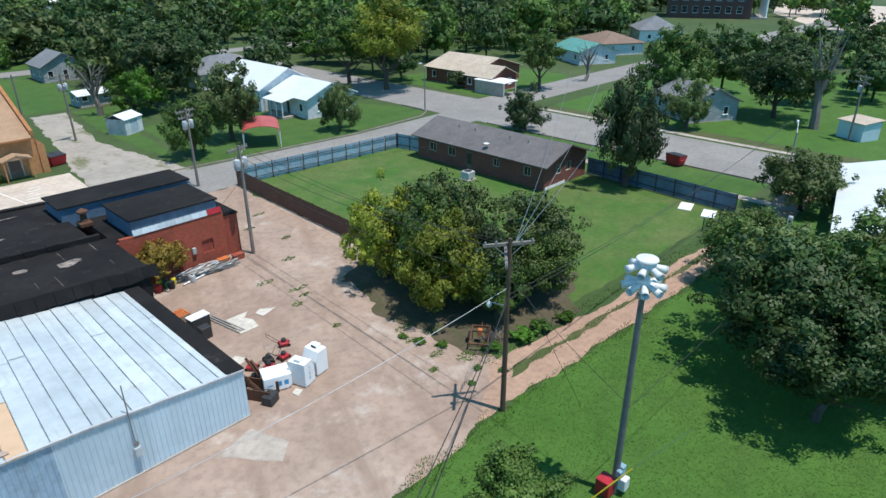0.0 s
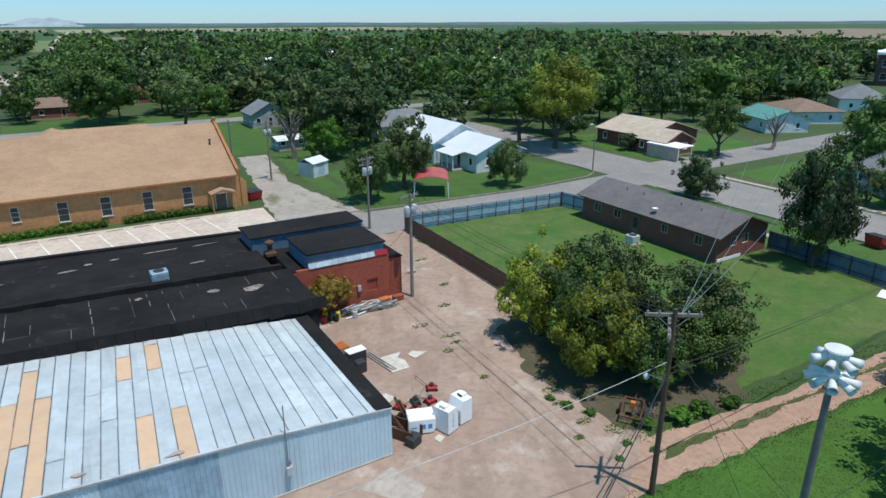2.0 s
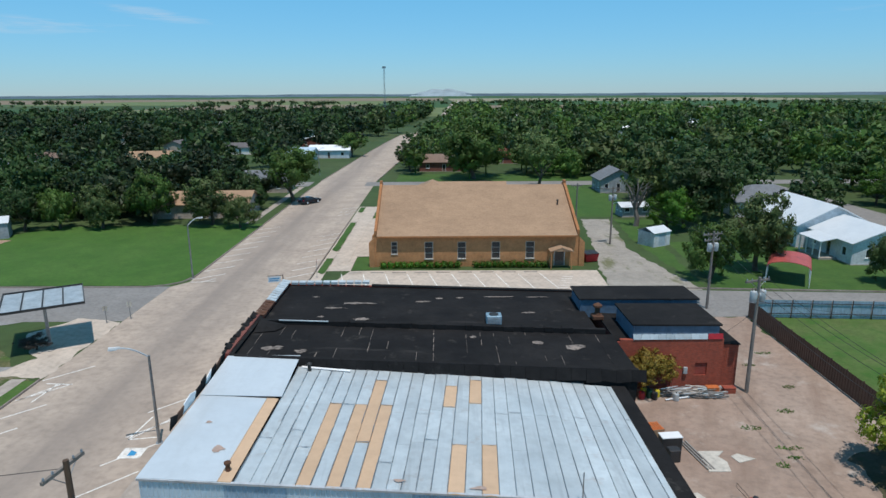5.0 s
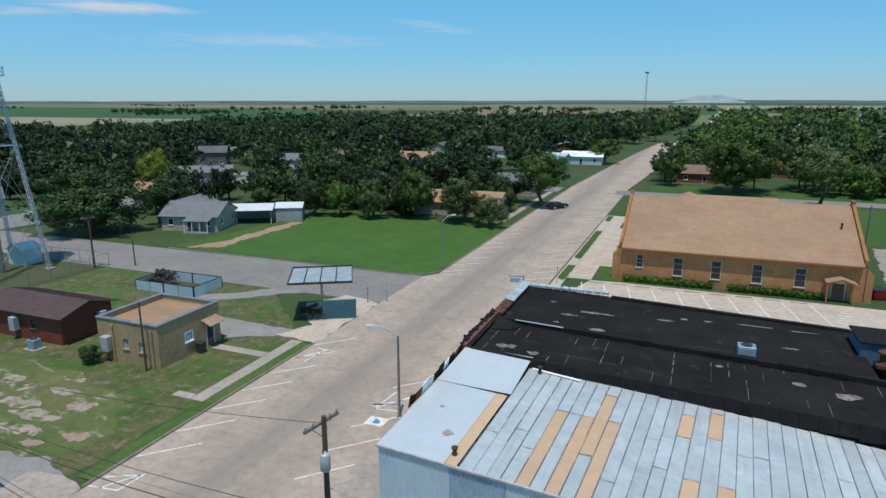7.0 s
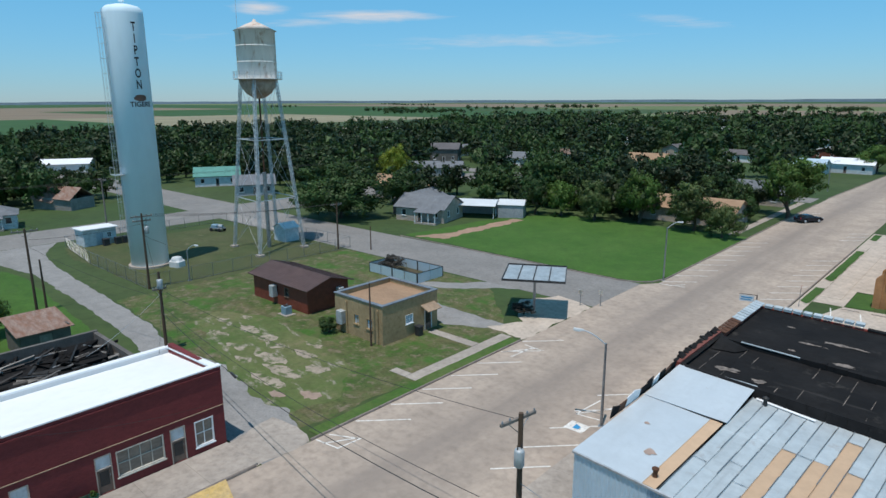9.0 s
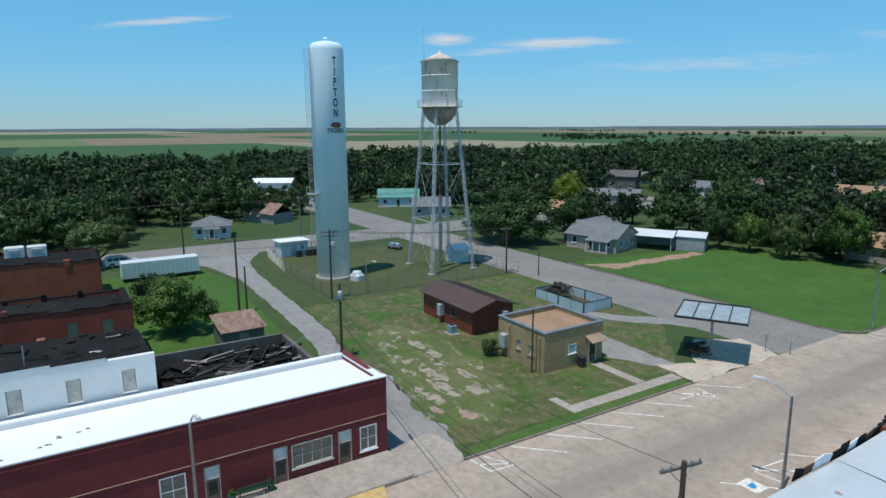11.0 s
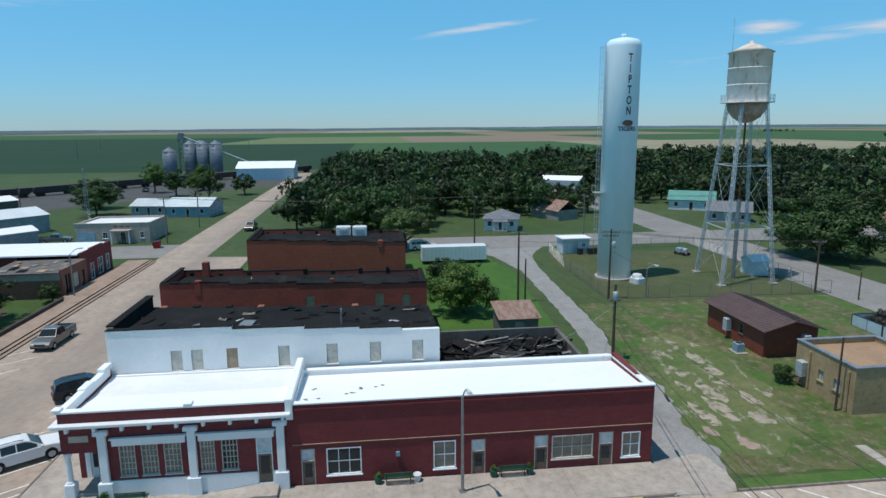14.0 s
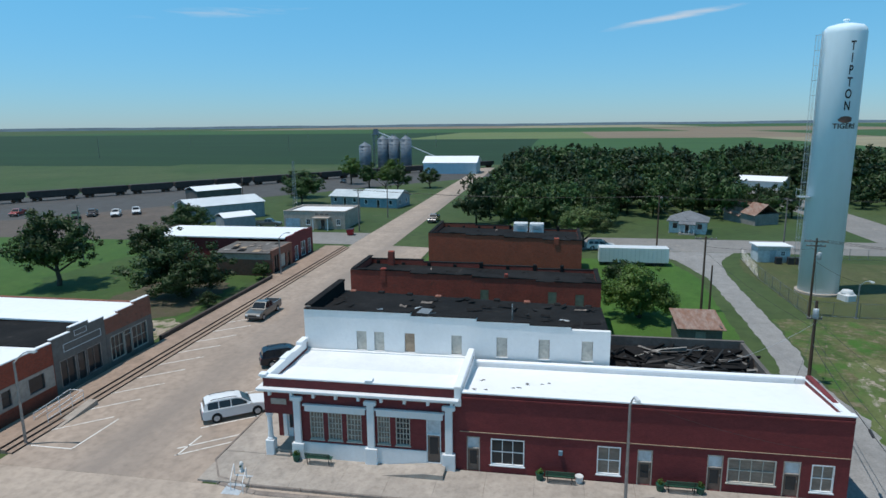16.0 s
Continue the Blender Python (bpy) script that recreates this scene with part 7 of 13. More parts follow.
sheet_fence("sheet_fence", "pale blue sheet-metal fence with dark posts round the lawn", 30.9, 59.4, 51.9, 57.8, 1.85, "fence_blue", "steel_dark", -1)
sheet_fence("sheet_fence", "short return of the pale blue sheet-metal fence", 51.9, 57.8, 52.6, 53.9, 1.85, "fence_blue", "steel_dark", -1)
sheet_fence("sheet_fence", "blue sheet-metal fence with dark posts beside the street", 59.4, 34.8, 58.4, 18.3, 1.85, "sheet_blue", "steel_dark", -1)
sheet_fence("sheet_fence", "dark brown sheet-metal fence along the dirt lot", 30.6, 59.4, 29.6, 33.0, 1.8, "fence_brown", "fence_brown", 1)
fl = thing("wire_fence", "low dark wire fence by the track", "fence")
for i in range(5):
    part("post", Shape().rod((58.2 - 1.5 * i, 18.25 + 0.12 * i, -0.05), (58.2 - 1.5 * i, 18.25 + 0.12 * i, 1.3), 0.05, 0.05, 7), "steel_dark", fl)
for z in (0.5, 0.9, 1.2):
    part("rail", Shape().rod((58.2, 18.25, z), (52.2, 18.73, z), 0.02, 0.02, 5), "steel_dark", fl)

# ------------------------------------------------------------------ maroon shops and the old bank
FX = -35.6
red = thing("maroon_shops", "long maroon-painted brick shop row with a white roof", "building")
d_red = [(-4.25, -3.4, 0.16, 2.56), (6.4, 7.3, 0.16, 2.5), (10.5, 11.4, 0.16, 2.5), (14.8, 15.75, 0.16, 2.45)]
w_red = [(-2.7, -0.55, 0.7, 2.52, 3), (3.97, 5.4, 0.65, 2.55, 2), (11.65, 14.4, 0.78, 2.4, 4), (16.35, 17.6, 0.6, 2.36, 2)]
part("wall", Shape().wall("y", FX, -0.35, -5.055, 18.4, 0, 5.5, d_red + [w_[:4] for w_ in w_red]), "wall_maroon", red)
part("wall", Shape().wall("x", 18.4, -0.35, -42.2, FX - 0.35, 0, 5.35), "wall_maroon", red)
part("wall", Shape().wall("y", -42.5, 0.3, -4.75, 18.4, 0, 5.0), "wall_white", red)
part("roof", Shape().slab([(FX - 0.3, -4.95, 5.12), (FX - 0.3, 18.1, 5.12), (-42.2, 18.1, 4.7), (-42.2, -4.95, 4.7)], 0.15), "roof_white", red)
part("coping", Shape().block(FX - 0.38, FX + 0.06, -4.59, 18.46, 5.504, 5.6, 0.02), "roof_white", red)
part("coping", Shape().slab([(FX - 0.38, 18.02, 5.45), (-42.55, 18.02, 5.1), (-42.55, 18.46, 5.1), (FX - 0.38, 18.46, 5.45)], 0.12), "roof_white", red)
part("coping", Shape().block(-42.6, -42.15, -4.75, 18.0, 5.0, 5.14, 0.03), "roof_white", red)
part("string_course", Shape().box(FX, FX + 0.05, -4.7, 18.38, 2.86, 2.90), "board_tan", red, "thin faded string course")
part("string_course", Shape().box(FX, FX + 0.08, -4.7, 18.38, 5.16, 5.26), "wall_maroon", red)
rq = random.Random(31)
for i in range(12):
    x, y = FX - 1.6 - rq.random() * 2.6, -4.0 + rq.random() ** 2 * 5
    zq = 5.12 - 0.42 * (FX - 0.3 - x) / 6.3 + 0.006
    area("roof_speck", [(x + 0.16 * rq.uniform(0.3, 1) * math.cos(k), y + 0.2 * rq.uniform(0.3, 1) * math.sin(k)) for k in (0, 1, 2, 3, 4, 5, 5.8)], zq, "black_tar", "", parent=red)
for a in d_red:
    door(red, "y", FX, 1, *a, frame_mat="wall_buff", transom=0.72, transom_mat="wall_siding")
for a in w_red:
    window(red, "y", FX, 1, *a[:4], nx=a[4], nz=2, frame_mat="trim_white" if a[4] != 4 else "board_grey", t=0.07, pane="window_dark" if a[4] == 3 else "blind_tan")
part("party_coping", Shape().block(-42.6, FX + 0.1, -5.05, -4.6, 4.6, 5.95, 0.04), "roof_white", red)
for i in range(12):
    part("weep_hole", Shape().box(FX - 0.9 - 0.5 * i, FX - 0.7 - 0.5 * i, -4.602, -4.585, 5.42, 5.58), "steel_dark", red)
part("meter_box", Shape().block(FX, FX + 0.12, 1.6, 1.85, 1.75, 2.05, 0.02), "cabinet_blue", red)

bank = thing("old_bank", "maroon brick bank with white pilasters, cornice and base", "building")
BW = [(-14.87, -13.95), (-13.6, -12.65), (-12.3, -11.3), (-10.2, -9.35), (-8.95, -8.0)]
bd = (-6.9, -5.95, 0.5, 3.55)
part("wall", Shape().wall("y", FX, -0.35, -16.1, -5.06, 1.3, 5.3, [(a, b, 1.55, 3.55) for a, b in BW] + [bd]), "wall_maroon", bank)
part("plinth", Shape().wall("y", FX + 0.08, -0.43, -16.1, -5.06, 0, 1.3, [bd[:2] + (0.5, 1.3)]), "trim_white", bank)
part("wall", Shape().wall("y", FX, -0.35, -18.1, -16.1, 3.2, 5.3), "wall_maroon", bank)
part("wall", Shape().wall("x", -18.1, 0.35, -37.6, FX - 0.35, 3.2, 5.3), "wall_maroon", bank)
part("wall", Shape().wall("x", -18.1, 0.35, -42.8, -37.6, 0, 5.3, [(-41.6, -40.4, 1.4, 3.4), (-39.6, -38.4, 1.4, 3.4)]), "wall_maroon", bank)
part("wall", Shape().wall("y", -42.9, 0.3, -18.1, -5.06, 0, 5.2), "wall_white", bank)
part("porch_wall", Shape().wall("y", -37.6, -0.2, -17.75, -16.1, 0, 3.2, [(-17.5, -16.6, 0.5, 2.7)]).wall("x", -16.1, 0.2, -37.6, FX - 0.35, 0, 3.2), "trim_white", bank)
door(bank, "y", -37.6, 1, -17.5, -16.6, 0.5, 2.7, leaf="trim_white")
part("porch_floor", Shape().block(-37.6, FX - 0.1, -18.1, -16.1, 0, 0.5, 0.02), "concrete", bank)
for i in range(2):
    part("step", Shape().block(FX - 0.1 + 0.3 * i, FX + 0.2 + 0.3 * i, -17.4, -16.4, 0, 0.5 - 0.16 * (i + 1), 0.02), "concrete", bank)
col = Shape().block(FX - 0.45, FX + 0.15, -18.15, -17.55, 0, 1.25, 0.05).lathe(FX - 0.15, -17.85, [(0.24, 1.25), (0.24, 1.33), (0.18, 1.4), (0.16, 2.9), (0.24, 3.0), (0.26, 3.2)], 16)
part("corner_column", col, "trim_white", bank)
for y in (-15.72, -10.62, -5.4):
    s = Shape().block(FX + 0.02, FX + 0.34, y - 0.42, y + 0.42, 0, 1.28, 0.03).block(FX + 0.02, FX + 0.24, y - 0.24, y + 0.24, 1.28, 4.35, 0.03).block(FX + 0.02, FX + 0.34, y - 0.42, y + 0.42, 4.35, 4.62, 0.05)
    part("pilaster", s, "trim_white", bank)
for a, b in ((-15.2, -11.0), (-10.25, -5.8)):
    part("lintel", Shape().block(FX + 0.01, FX + 0.16, a, b, 3.58, 4.0, 0.03), "trim_white", bank)
    part("lintel_cap", Shape().block(FX + 0.01, FX + 0.26, a - 0.1, b + 0.1, 4.0, 4.1, 0.02), "trim_white", bank)
for i, (a, b) in enumerate(BW):
    window(bank, "y", FX, 1, a, b, 1.55, 3.55, nx=4, nz=5, frame_mat="board_grey", t=0.05, pane="window_dark" if i == 4 else "blind_tan")
door(bank, "y", FX, 1, *bd, frame_mat="trim_white", transom=1.0, transom_mat="wall_siding")
part("cornice", Shape().block(-42.9, FX + 0.42, -18.5, -4.72, 4.98, 5.12, 0.04).block(FX - 0.3, FX + 0.30, -18.4, -4.76, 4.86, 4.98, 0.03), "trim_white", bank)
for i in range(9):
    y = -17.6 + i * 1.55
    part("bracket", Shape().box(FX, FX + 0.26, y - 0.09, y + 0.09, 4.58, 4.86), "trim_white", bank)
part("parapet", Shape().wall("y", FX, -0.3, -18.1, -5.06, 5.3, 5.75).wall("x", -18.1, 0.3, -42.8, FX - 0.3, 5.3, 5.75), "wall_maroon", bank)
part("coping", Shape().block(FX - 0.4, FX + 0.1, -18.2, -5.06, 5.75, 5.87, 0.03).block(-42.9, FX - 0.42, -18.2, -17.75, 5.75, 5.87, 0.03), "roof_white", bank)
for y in (-18.1, -10.7):
    part("parapet_cap", Shape().block(FX - 0.42, FX + 0.12, y - 0.25, y + 0.25, 5.874, 6.02, 0.03), "roof_white", bank)
for sx0, sx1, sz in ((-40.0, -38.6, 6.0), (-42.9, -41.6, 6.12)):
    part("parapet_step", Shape().block(sx0, sx1, -18.22, -17.72, 5.874, sz, 0.03), "roof_white", bank)
part("roof", Shape().slab([(FX - 0.3, -17.75, 5.30), (FX - 0.3, -5.06, 5.30), (-42.6, -5.06, 4.95), (-42.6, -17.75, 4.95)], 0.15), "roof_white", bank)
part("parapet_lining", Shape().box(FX - 0.325, FX - 0.303, -17.78, -5.08, 5.2, 5.75).box(-42.6, FX - 0.33, -17.797, -17.775, 4.9, 5.75), "roof_white", bank, "white-coated inner face of the parapet")
part("sign_panel", Shape().box(FX + 0.002, FX + 0.05, -17.6, -16.5, 3.9, 4.3), "wall_buff", bank, "faded blank sign panel")
part("ramp", Shape().prism([(-9.6, 0.16), (-5.6, 0.16), (-5.6, 0.5), (-6.9, 0.5)], "x", FX + 0.12, FX + 1.5), "concrete", bank, "low concrete ramp to the door")
kerb("kerb_bank", [(-31.8, 18.2), (-31.8, -17.4), (-32.4, -20), (-34.4, -21.3), (-56, -21.3)], h=0.17)
kerb("kerb_bank_step", [(-31.2, 4.0), (-31.2, -16.9), (-31.9, -19.6), (-34.0, -21.0)], "lower step of the corner pavement", h=0.09, w=0.5)

# ------------------------------------------------------------------ white and brick blocks behind
wht = thing("white_block", "two-storey white-painted block with boarded windows and a ruined black roof", "building")
wy = [-13.8, -12.4, -10.0, -6.4, -3.0, 0.1, 3.2]
part("wall", Shape().wall("y", -42.95, -0.4, -18.0, 5.2, 0, 7.55, [(y, y + 0.78, 5.25, 6.75) for y in wy]), "wall_white", wht)
for i, (a, b, z) in enumerate(((-18.0, -9.5, 8.35), (-9.5, -4.5, 8.15), (-4.5, -0.6, 7.95), (-0.6, 2.4, 7.8))):
    part("parapet", Shape().wall("y", -42.95, -0.4, a, b, 7.55, z), "wall_white", wht)
    part("coping", Shape().block(-43.4, -42.9, a, b, z, z + 0.07, 0.02), "black_tar", wht)
part("wall", Shape().wall("x", -18.0, 0.4, -51.5, -43.35, 0, 8.5), "wall_buff", wht)
part("wall", Shape().wall("x", 5.2, -0.4, -51.5, -43.35, 0, 6.75), "brick_dark", wht)
part("wall", Shape().wall("y", -51.5, 0.4, -17.6, 4.8, 0, 6.7), "brick_dark", wht)
part("tar_lining", Shape().box(-51.5, -43.4, -17.6, -17.56, 7.4, 8.5), "black_tar", wht, "tarred inner face of the parapet")
for i, y in enumerate(wy):
    part("window_board", Shape().box(-43.2, -43.02, y + 0.03, y + 0.75, 5.28, 6.72), "board_tan" if i == 2 else "board_grey", wht, "" if i != 2 else "weathered tan window board")
    part("sill", Shape().box(-42.94, -42.85, y - 0.06, y + 0.84, 5.17, 5.245), "wall_white", wht)
part("roof", Shape().slab([(-43.3, -17.6, 7.9), (-43.3, 5.15, 7.3), (-51.6, 5.15, 6.85), (-51.6, -17.6, 7.6)], 0.15), "black_tar", wht)
part("coping", Shape().block(-51.6, -43.4, -18.1, -17.5, 8.5, 8.62, 0.03), "black_tar", wht)
rb = random.Random(21)
for i in range(9):
    y = -17 + 2.6 * i
    zc_ = 7.6 - 0.033 * (y + 17.6)
    part("chimney_cap", Shape().block(-51.75, -51.2, y, y + 0.55, zc_ - 0.3, zc_ + 0.06 + rb.uniform(0, 0.12), 0.05), "black_tar" if i % 3 else "brick_brown", wht)
for cx_, cy_, n_ in ((-44.6, -12.4, 9), (-45.2, -9.2, 10), (-47.5, -9.0, 4), (-44.6, -4.2, 4), (-46.0, 1.6, 4)):
    for i in range(n_):
        x, y, sc_ = cx_ + rb.uniform(-0.6, 0.6), cy_ + rb.uniform(-0.8, 0.8), rb.uniform(0.1, 0.42)
        zr_ = 7.90 - 0.0263 * (y + 17.6) - 0.04 * (-43.3 - x)
        part("debris", Shape().turned(x, y, rb.uniform(0, 180), lambda s: s.slab([(-sc_, -0.07, zr_ + 0.03), (sc_, -0.07, zr_ + rb.uniform(0.02, 0.2)), (sc_, 0.09, zr_ + 0.12), (-sc_, 0.06, zr_ + 0.05)], 0.03)), rb.choice(["wood_grey", "black_tar", "black_tar", "steel", "sheet_white"]), wht, "" if i else "torn roofing scraps")
for x, y, r_ in ((-44.9, -12.6, 20), (-45.4, -8.9, 70)):
    part("loose_sheet", Shape().turned(x, y, r_, lambda s: s.slab([(-0.55, -0.4, 7.72), (0.55, -0.4, 7.76), (0.5, 0.4, 7.95), (-0.5, 0.4, 7.90)], 0.03)), "steel", wht, "loose grey metal sheet")
part("vent_pipe", Shape().rod((-43.6, -1.9, 7.2), (-43.6, -1.9, 9.2), 0.05, 0.05, 8), "steel", wht)


def brick_block(label, x0, x1, y0, y1, z_s, z_n, caps, material="brick_red", openings=()):
    """A flat-roofed brick block that steps down from south to north."""
    e = thing("brick_block", label, "building")
    steps = 4
    for i in range(steps):
        a, b = y0 + (y1 - y0) * i / steps, y0 + (y1 - y0) * (i + 1) / steps
        z = z_s + (z_n - z_s) * i / (steps - 1)
        part("wall", Shape().wall("y", x1, -0.4, a, b, 0, z, [o for o in openings if a <= o[0] and o[1] <= b]), material, e)
        part("wall", Shape().wall("y", x0, 0.4, a, b, 0, z - 0.3), material, e)
        for j in range(7):
            ca, cb = a + (b - a) * j / 7, a + (b - a) * (j + 1) / 7
            part("coping", Shape().block(x1 - 0.45, x1 + 0.05, ca + 0.01, cb - 0.01, z, z + 0.05 + 0.16 * ((j * 5 + i * 3) % 7) / 7, 0.02), "black_tar", e)
    part("wall", Shape().wall("x", y0, 0.4, x0 + 0.4, x1 - 0.4, 0, z_s), material, e)
    part("wall", Shape().wall("x", y1, -0.4, x0 + 0.4, x1 - 0.4, 0, z_n), material, e)
    part("coping", Shape().block(x0, x1 - 0.46, y0 - 0.05, y0 + 0.45, z_s + 0.002, z_s + 0.12, 0.02), "black_tar", e)
    part("roof", Shape().slab([(x1 - 0.4, y0 + 0.4, z_s - 0.5), (x1 - 0.4, y1 - 0.4, z_n - 0.3), (x0 + 0.4, y1 - 0.4, z_n - 0.6), (x0 + 0.4, y0 + 0.4, z_s - 0.8)], 0.15), "black_tar", e)
    part("coping", Shape().slab([(x0 + 0.42, y1 - 0.45, z_n + 0.02), (x1 - 0.47, y1 - 0.45, z_n + 0.02), (x1 - 0.47, y1 + 0.05, z_n + 0.02), (x0 + 0.42, y1 + 0.05, z_n + 0.02)], 0.08), "black_tar", e)
    for i in range(steps):
        a, b = y0 + (y1 - y0) * i / steps, y0 + (y1 - y0) * (i + 1) / steps
        z = z_s + (z_n - z_s) * i / (steps - 1) - 0.3
        part("coping", Shape().block(x0 - 0.05, x0 + 0.41, a, b, z, z + 0.09, 0.02), "black_tar", e)
    for x, y, w_, h_ in caps:
        part("chimney", Shape().block(x, x + w_, y, y + w_, min(z_s, z_n) - 0.6, h_, 0.04), material, e)
    for o in openings:
        part("window_board", Shape().box(x1 - 0.25, x1 - 0.12, o[0], o[1], o[2], o[3]), "board_tan", e)
    r_ = random.Random(int(-x0))
    for i in range(8):
        y = y0 + 1 + (y1 - y0 - 2) * i / 8
        part("chimney_cap", Shape().block(x0 + 0.05, x0 + 0.6, y, y + 0.4, z_n - 0.5, z_n - 0.3 + 0.35 * r_.random() + 0.3, 0.04), "black_tar", e)
    return e


block_a = brick_block("red brick block with a black roof and a short chimney", -70.5, -63.0, -20.8, 6.0, 6.75, 6.05, ((-63.55, -17.4, 0.6, 7.0), (-69.9, -18.2, 0.7, 7.6), (-63.7, -4.0, 0.4, 6.7)), "brick_dark", ((-6.5, -5.6, 3.6, 5.0), (0.6, 1.5, 3.6, 5.0), (3.4, 4.3, 3.4, 4.8)))
block_b = brick_block("red brick block with a black tarred roof", -99.5, -88.0, -17.0, 5.1, 6.6, 5.9, ((-88.6, 1.2, 0.7, 6.2),), "brick_red")
for x, y in ((-97.6, -4.0), (-97.3, -1.5)):
    u = thing("rooftop_unit", "white rooftop air handler", "air conditioner", x, y, 5.4)
    part("cabinet", Shape().block(-0.8, 0.8, -1.1, 1.1, 0, 1.5, 0.08), "horn_white", u)
    part("hood", Shape().box(0.8, 1.1, -0.6, 0.6, 0.7, 1.2), "cabinet_metal", u)


def roof_litter(parent, x0, x1, y0, y1, height, n, seed):
    """Torn felt and curled edges over a ruined flat roof; height(x, y) is the roof's height."""
    q = random.Random(seed)
    for i in range(n):
        front = q.random() < 0.45
        x = x1 - q.uniform(0.1, 0.9) if front else q.uniform(x0 + 0.4, x1 - 0.4)
        y = q.uniform(y0 + 0.4, y1 - 0.4)
        ln, w, up, tn = q.uniform(0.2, 0.8), q.uniform(0.06, 0.28), q.uniform(0.03, 0.2), q.uniform(-25, 25) + (90 if front else q.choice([0, 90]))
        z = height(x, y)
        s = Shape().turned(x, y, tn, lambda k: k.add([(-ln, -w, z + 0.01), (0, -w * 1.2, z + 0.02), (ln, -w, z + 0.01), (-ln * 0.9, w, z + up), (0.1, w * 0.8, z + up * 0.4), (ln, w, z + up * 0.9)], [(0, 1, 4, 3), (1, 2, 5, 4)]))
        part("torn_felt", s, "tar_patch" if i % 17 == 5 else "black_tar", parent)


roof_litter(wht, -51.3, -43.5, -17.4, 5.0, lambda x, y: 7.90 - 0.0263 * (y + 17.6) - 0.036 * (-43.3 - x), 90, 61)
roof_litter(block_a, -70.1, -63.4, -20.3, 5.6, lambda x, y: 6.25 - 0.0187 * (y + 20.4) - 0.045 * (-63.4 - x), 60, 62)
roof_litter(block_b, -99.1, -88.4, -16.6, 4.7, lambda x, y: 6.10 - 0.0235 * (y + 16.6) - 0.03 * (-88.4 - x), 50, 63)
ruin = thing("roofless_ruin", "roofless brick ruin full of charred timber", "building")
part("wall", Shape().wall("y", -43.0, -0.35, 5.3, 18.0, 0, 3.6), "wall_greyblock", ruin)
part("wall", Shape().wall("y", -56.0, 0.35, 5.3, 18.0, 0, 3.0), "wall_greyblock", ruin)
part("wall", Shape().wall("x", 18.0, -0.35, -55.65, -43.35, 0, 2.9), "wall_greyblock", ruin)
part("wall", Shape().wall("x", 5.3, 0.35, -55.65, -43.35, 0, 3.2), "brick_dark", ruin)
for i in range(90):
    x, y = rb.uniform(-55, -44.5), rb.uniform(6.0, 17.2)
    part("beam", Shape().turned(x, y, rb.uniform(0, 180), lambda s: s.slab([(-1.4, -0.09, 2.3 + rb.uniform(-0.5, 0.4)), (1.4, -0.09, 2.5 + rb.uniform(-0.5, 0.5)), (1.4, 0.09, 2.5), (-1.4, 0.09, 2.3)], 0.12)), rb.choice(["steel_dark", "black_tar", "black_tar", "black_tar", "steel_dark", "black_tar", "wood_grey"]), ruin)
part("fallen_roof", Shape().slab([(-55.4, 5.8, 2.2), (-44, 5.8, 2.0), (-44, 17.4, 2.1), (-55.4, 17.4, 2.35)], 0.1), "black_tar", ruin, "collapsed black roofing")
for i in range(34):
    x, y, sc_ = rb.uniform(-54.8, -44.4), rb.uniform(6.2, 17.0), rb.uniform(0.15, 0.7)
    part("scrap", Shape().turned(x, y, rb.gauss(80, 35), lambda s: s.slab([(-sc_, -0.05, 2.48), (sc_, -0.05, 2.48 + rb.uniform(0.0, 0.3)), (sc_, 0.05, 2.55), (-sc_, 0.05, 2.5)], 0.03)), rb.choice(["wood_grey", "steel", "board_grey", "black_tar", "steel_dark"]), ruin)
rshed = thing("rust_roof_shed", "small shed with a rusty striped metal roof", "shed", -63.5, 15.6, 0)
part("wall", Shape().wall("x", -2.0, 0.15, -2.2, 2.2, 0, 2.2).wall("x", 2.0, -0.15, -2.2, 2.2, 0, 2.4).wall("y", -2.2, 0.15, -1.85, 1.85, 0, 2.2).wall("y", 2.2, -0.15, -1.85, 1.85, 0, 2.2, [(-0.5, 0.5, 0, 1.9)]), "wall_greyblock", rshed)
part("roof", Shape().slab([(2.5, -2.3, 2.25), (2.5, 2.3, 2.25), (-2.5, 2.3, 2.9), (-2.5, -2.3, 2.9)], 0.08), "roof_rust", rshed)
part("door", Shape().box(2.05, 2.15, -0.5, 0.5, 0, 1.9), "wood_grey", rshed)

# ------------------------------------------------------------------ filling-station corner and small offices
tan = thing("tan_block_office", "small flat-roofed tan block office with blue-grey coping", "building")
TX0, TX1, TY0, TY1, TH = -47.2, -40.4, 36.7, 44.0, 3.75
tw_s = [(-44.4, -43.7, 1.3, 2.25), (-42.6, -41.8, 1.2, 2.2)]
tw_e = [(39.6, 40.6, 1.3, 2.2)]
part("wall", Shape().wall("x", TY0, 0.25, TX0, TX1, 0, TH, tw_s), "wall_tanblock", tan)
part("wall", Shape().wall("x", TY1, -0.25, TX0, TX1, 0, TH), "wall_tanblock", tan)
part("wall", Shape().wall("y", TX1, -0.25, TY0 + 0.25, TY1 - 0.25, 0, TH, tw_e + [(42.2, 43.2, 0.06, 2.15)]), "wall_tanblock", tan)
part("wall", Shape().wall("y", TX0, 0.25, TY0 + 0.25, TY1 - 0.25, 0, TH), "wall_tanblock", tan)
part("roof", Shape().box(TX0 + 0.25, TX1 - 0.25, TY0 + 0.25, TY1 - 0.25, TH - 0.55, TH - 0.42), "shingle_tan", tan, "tan gravelled flat roof")
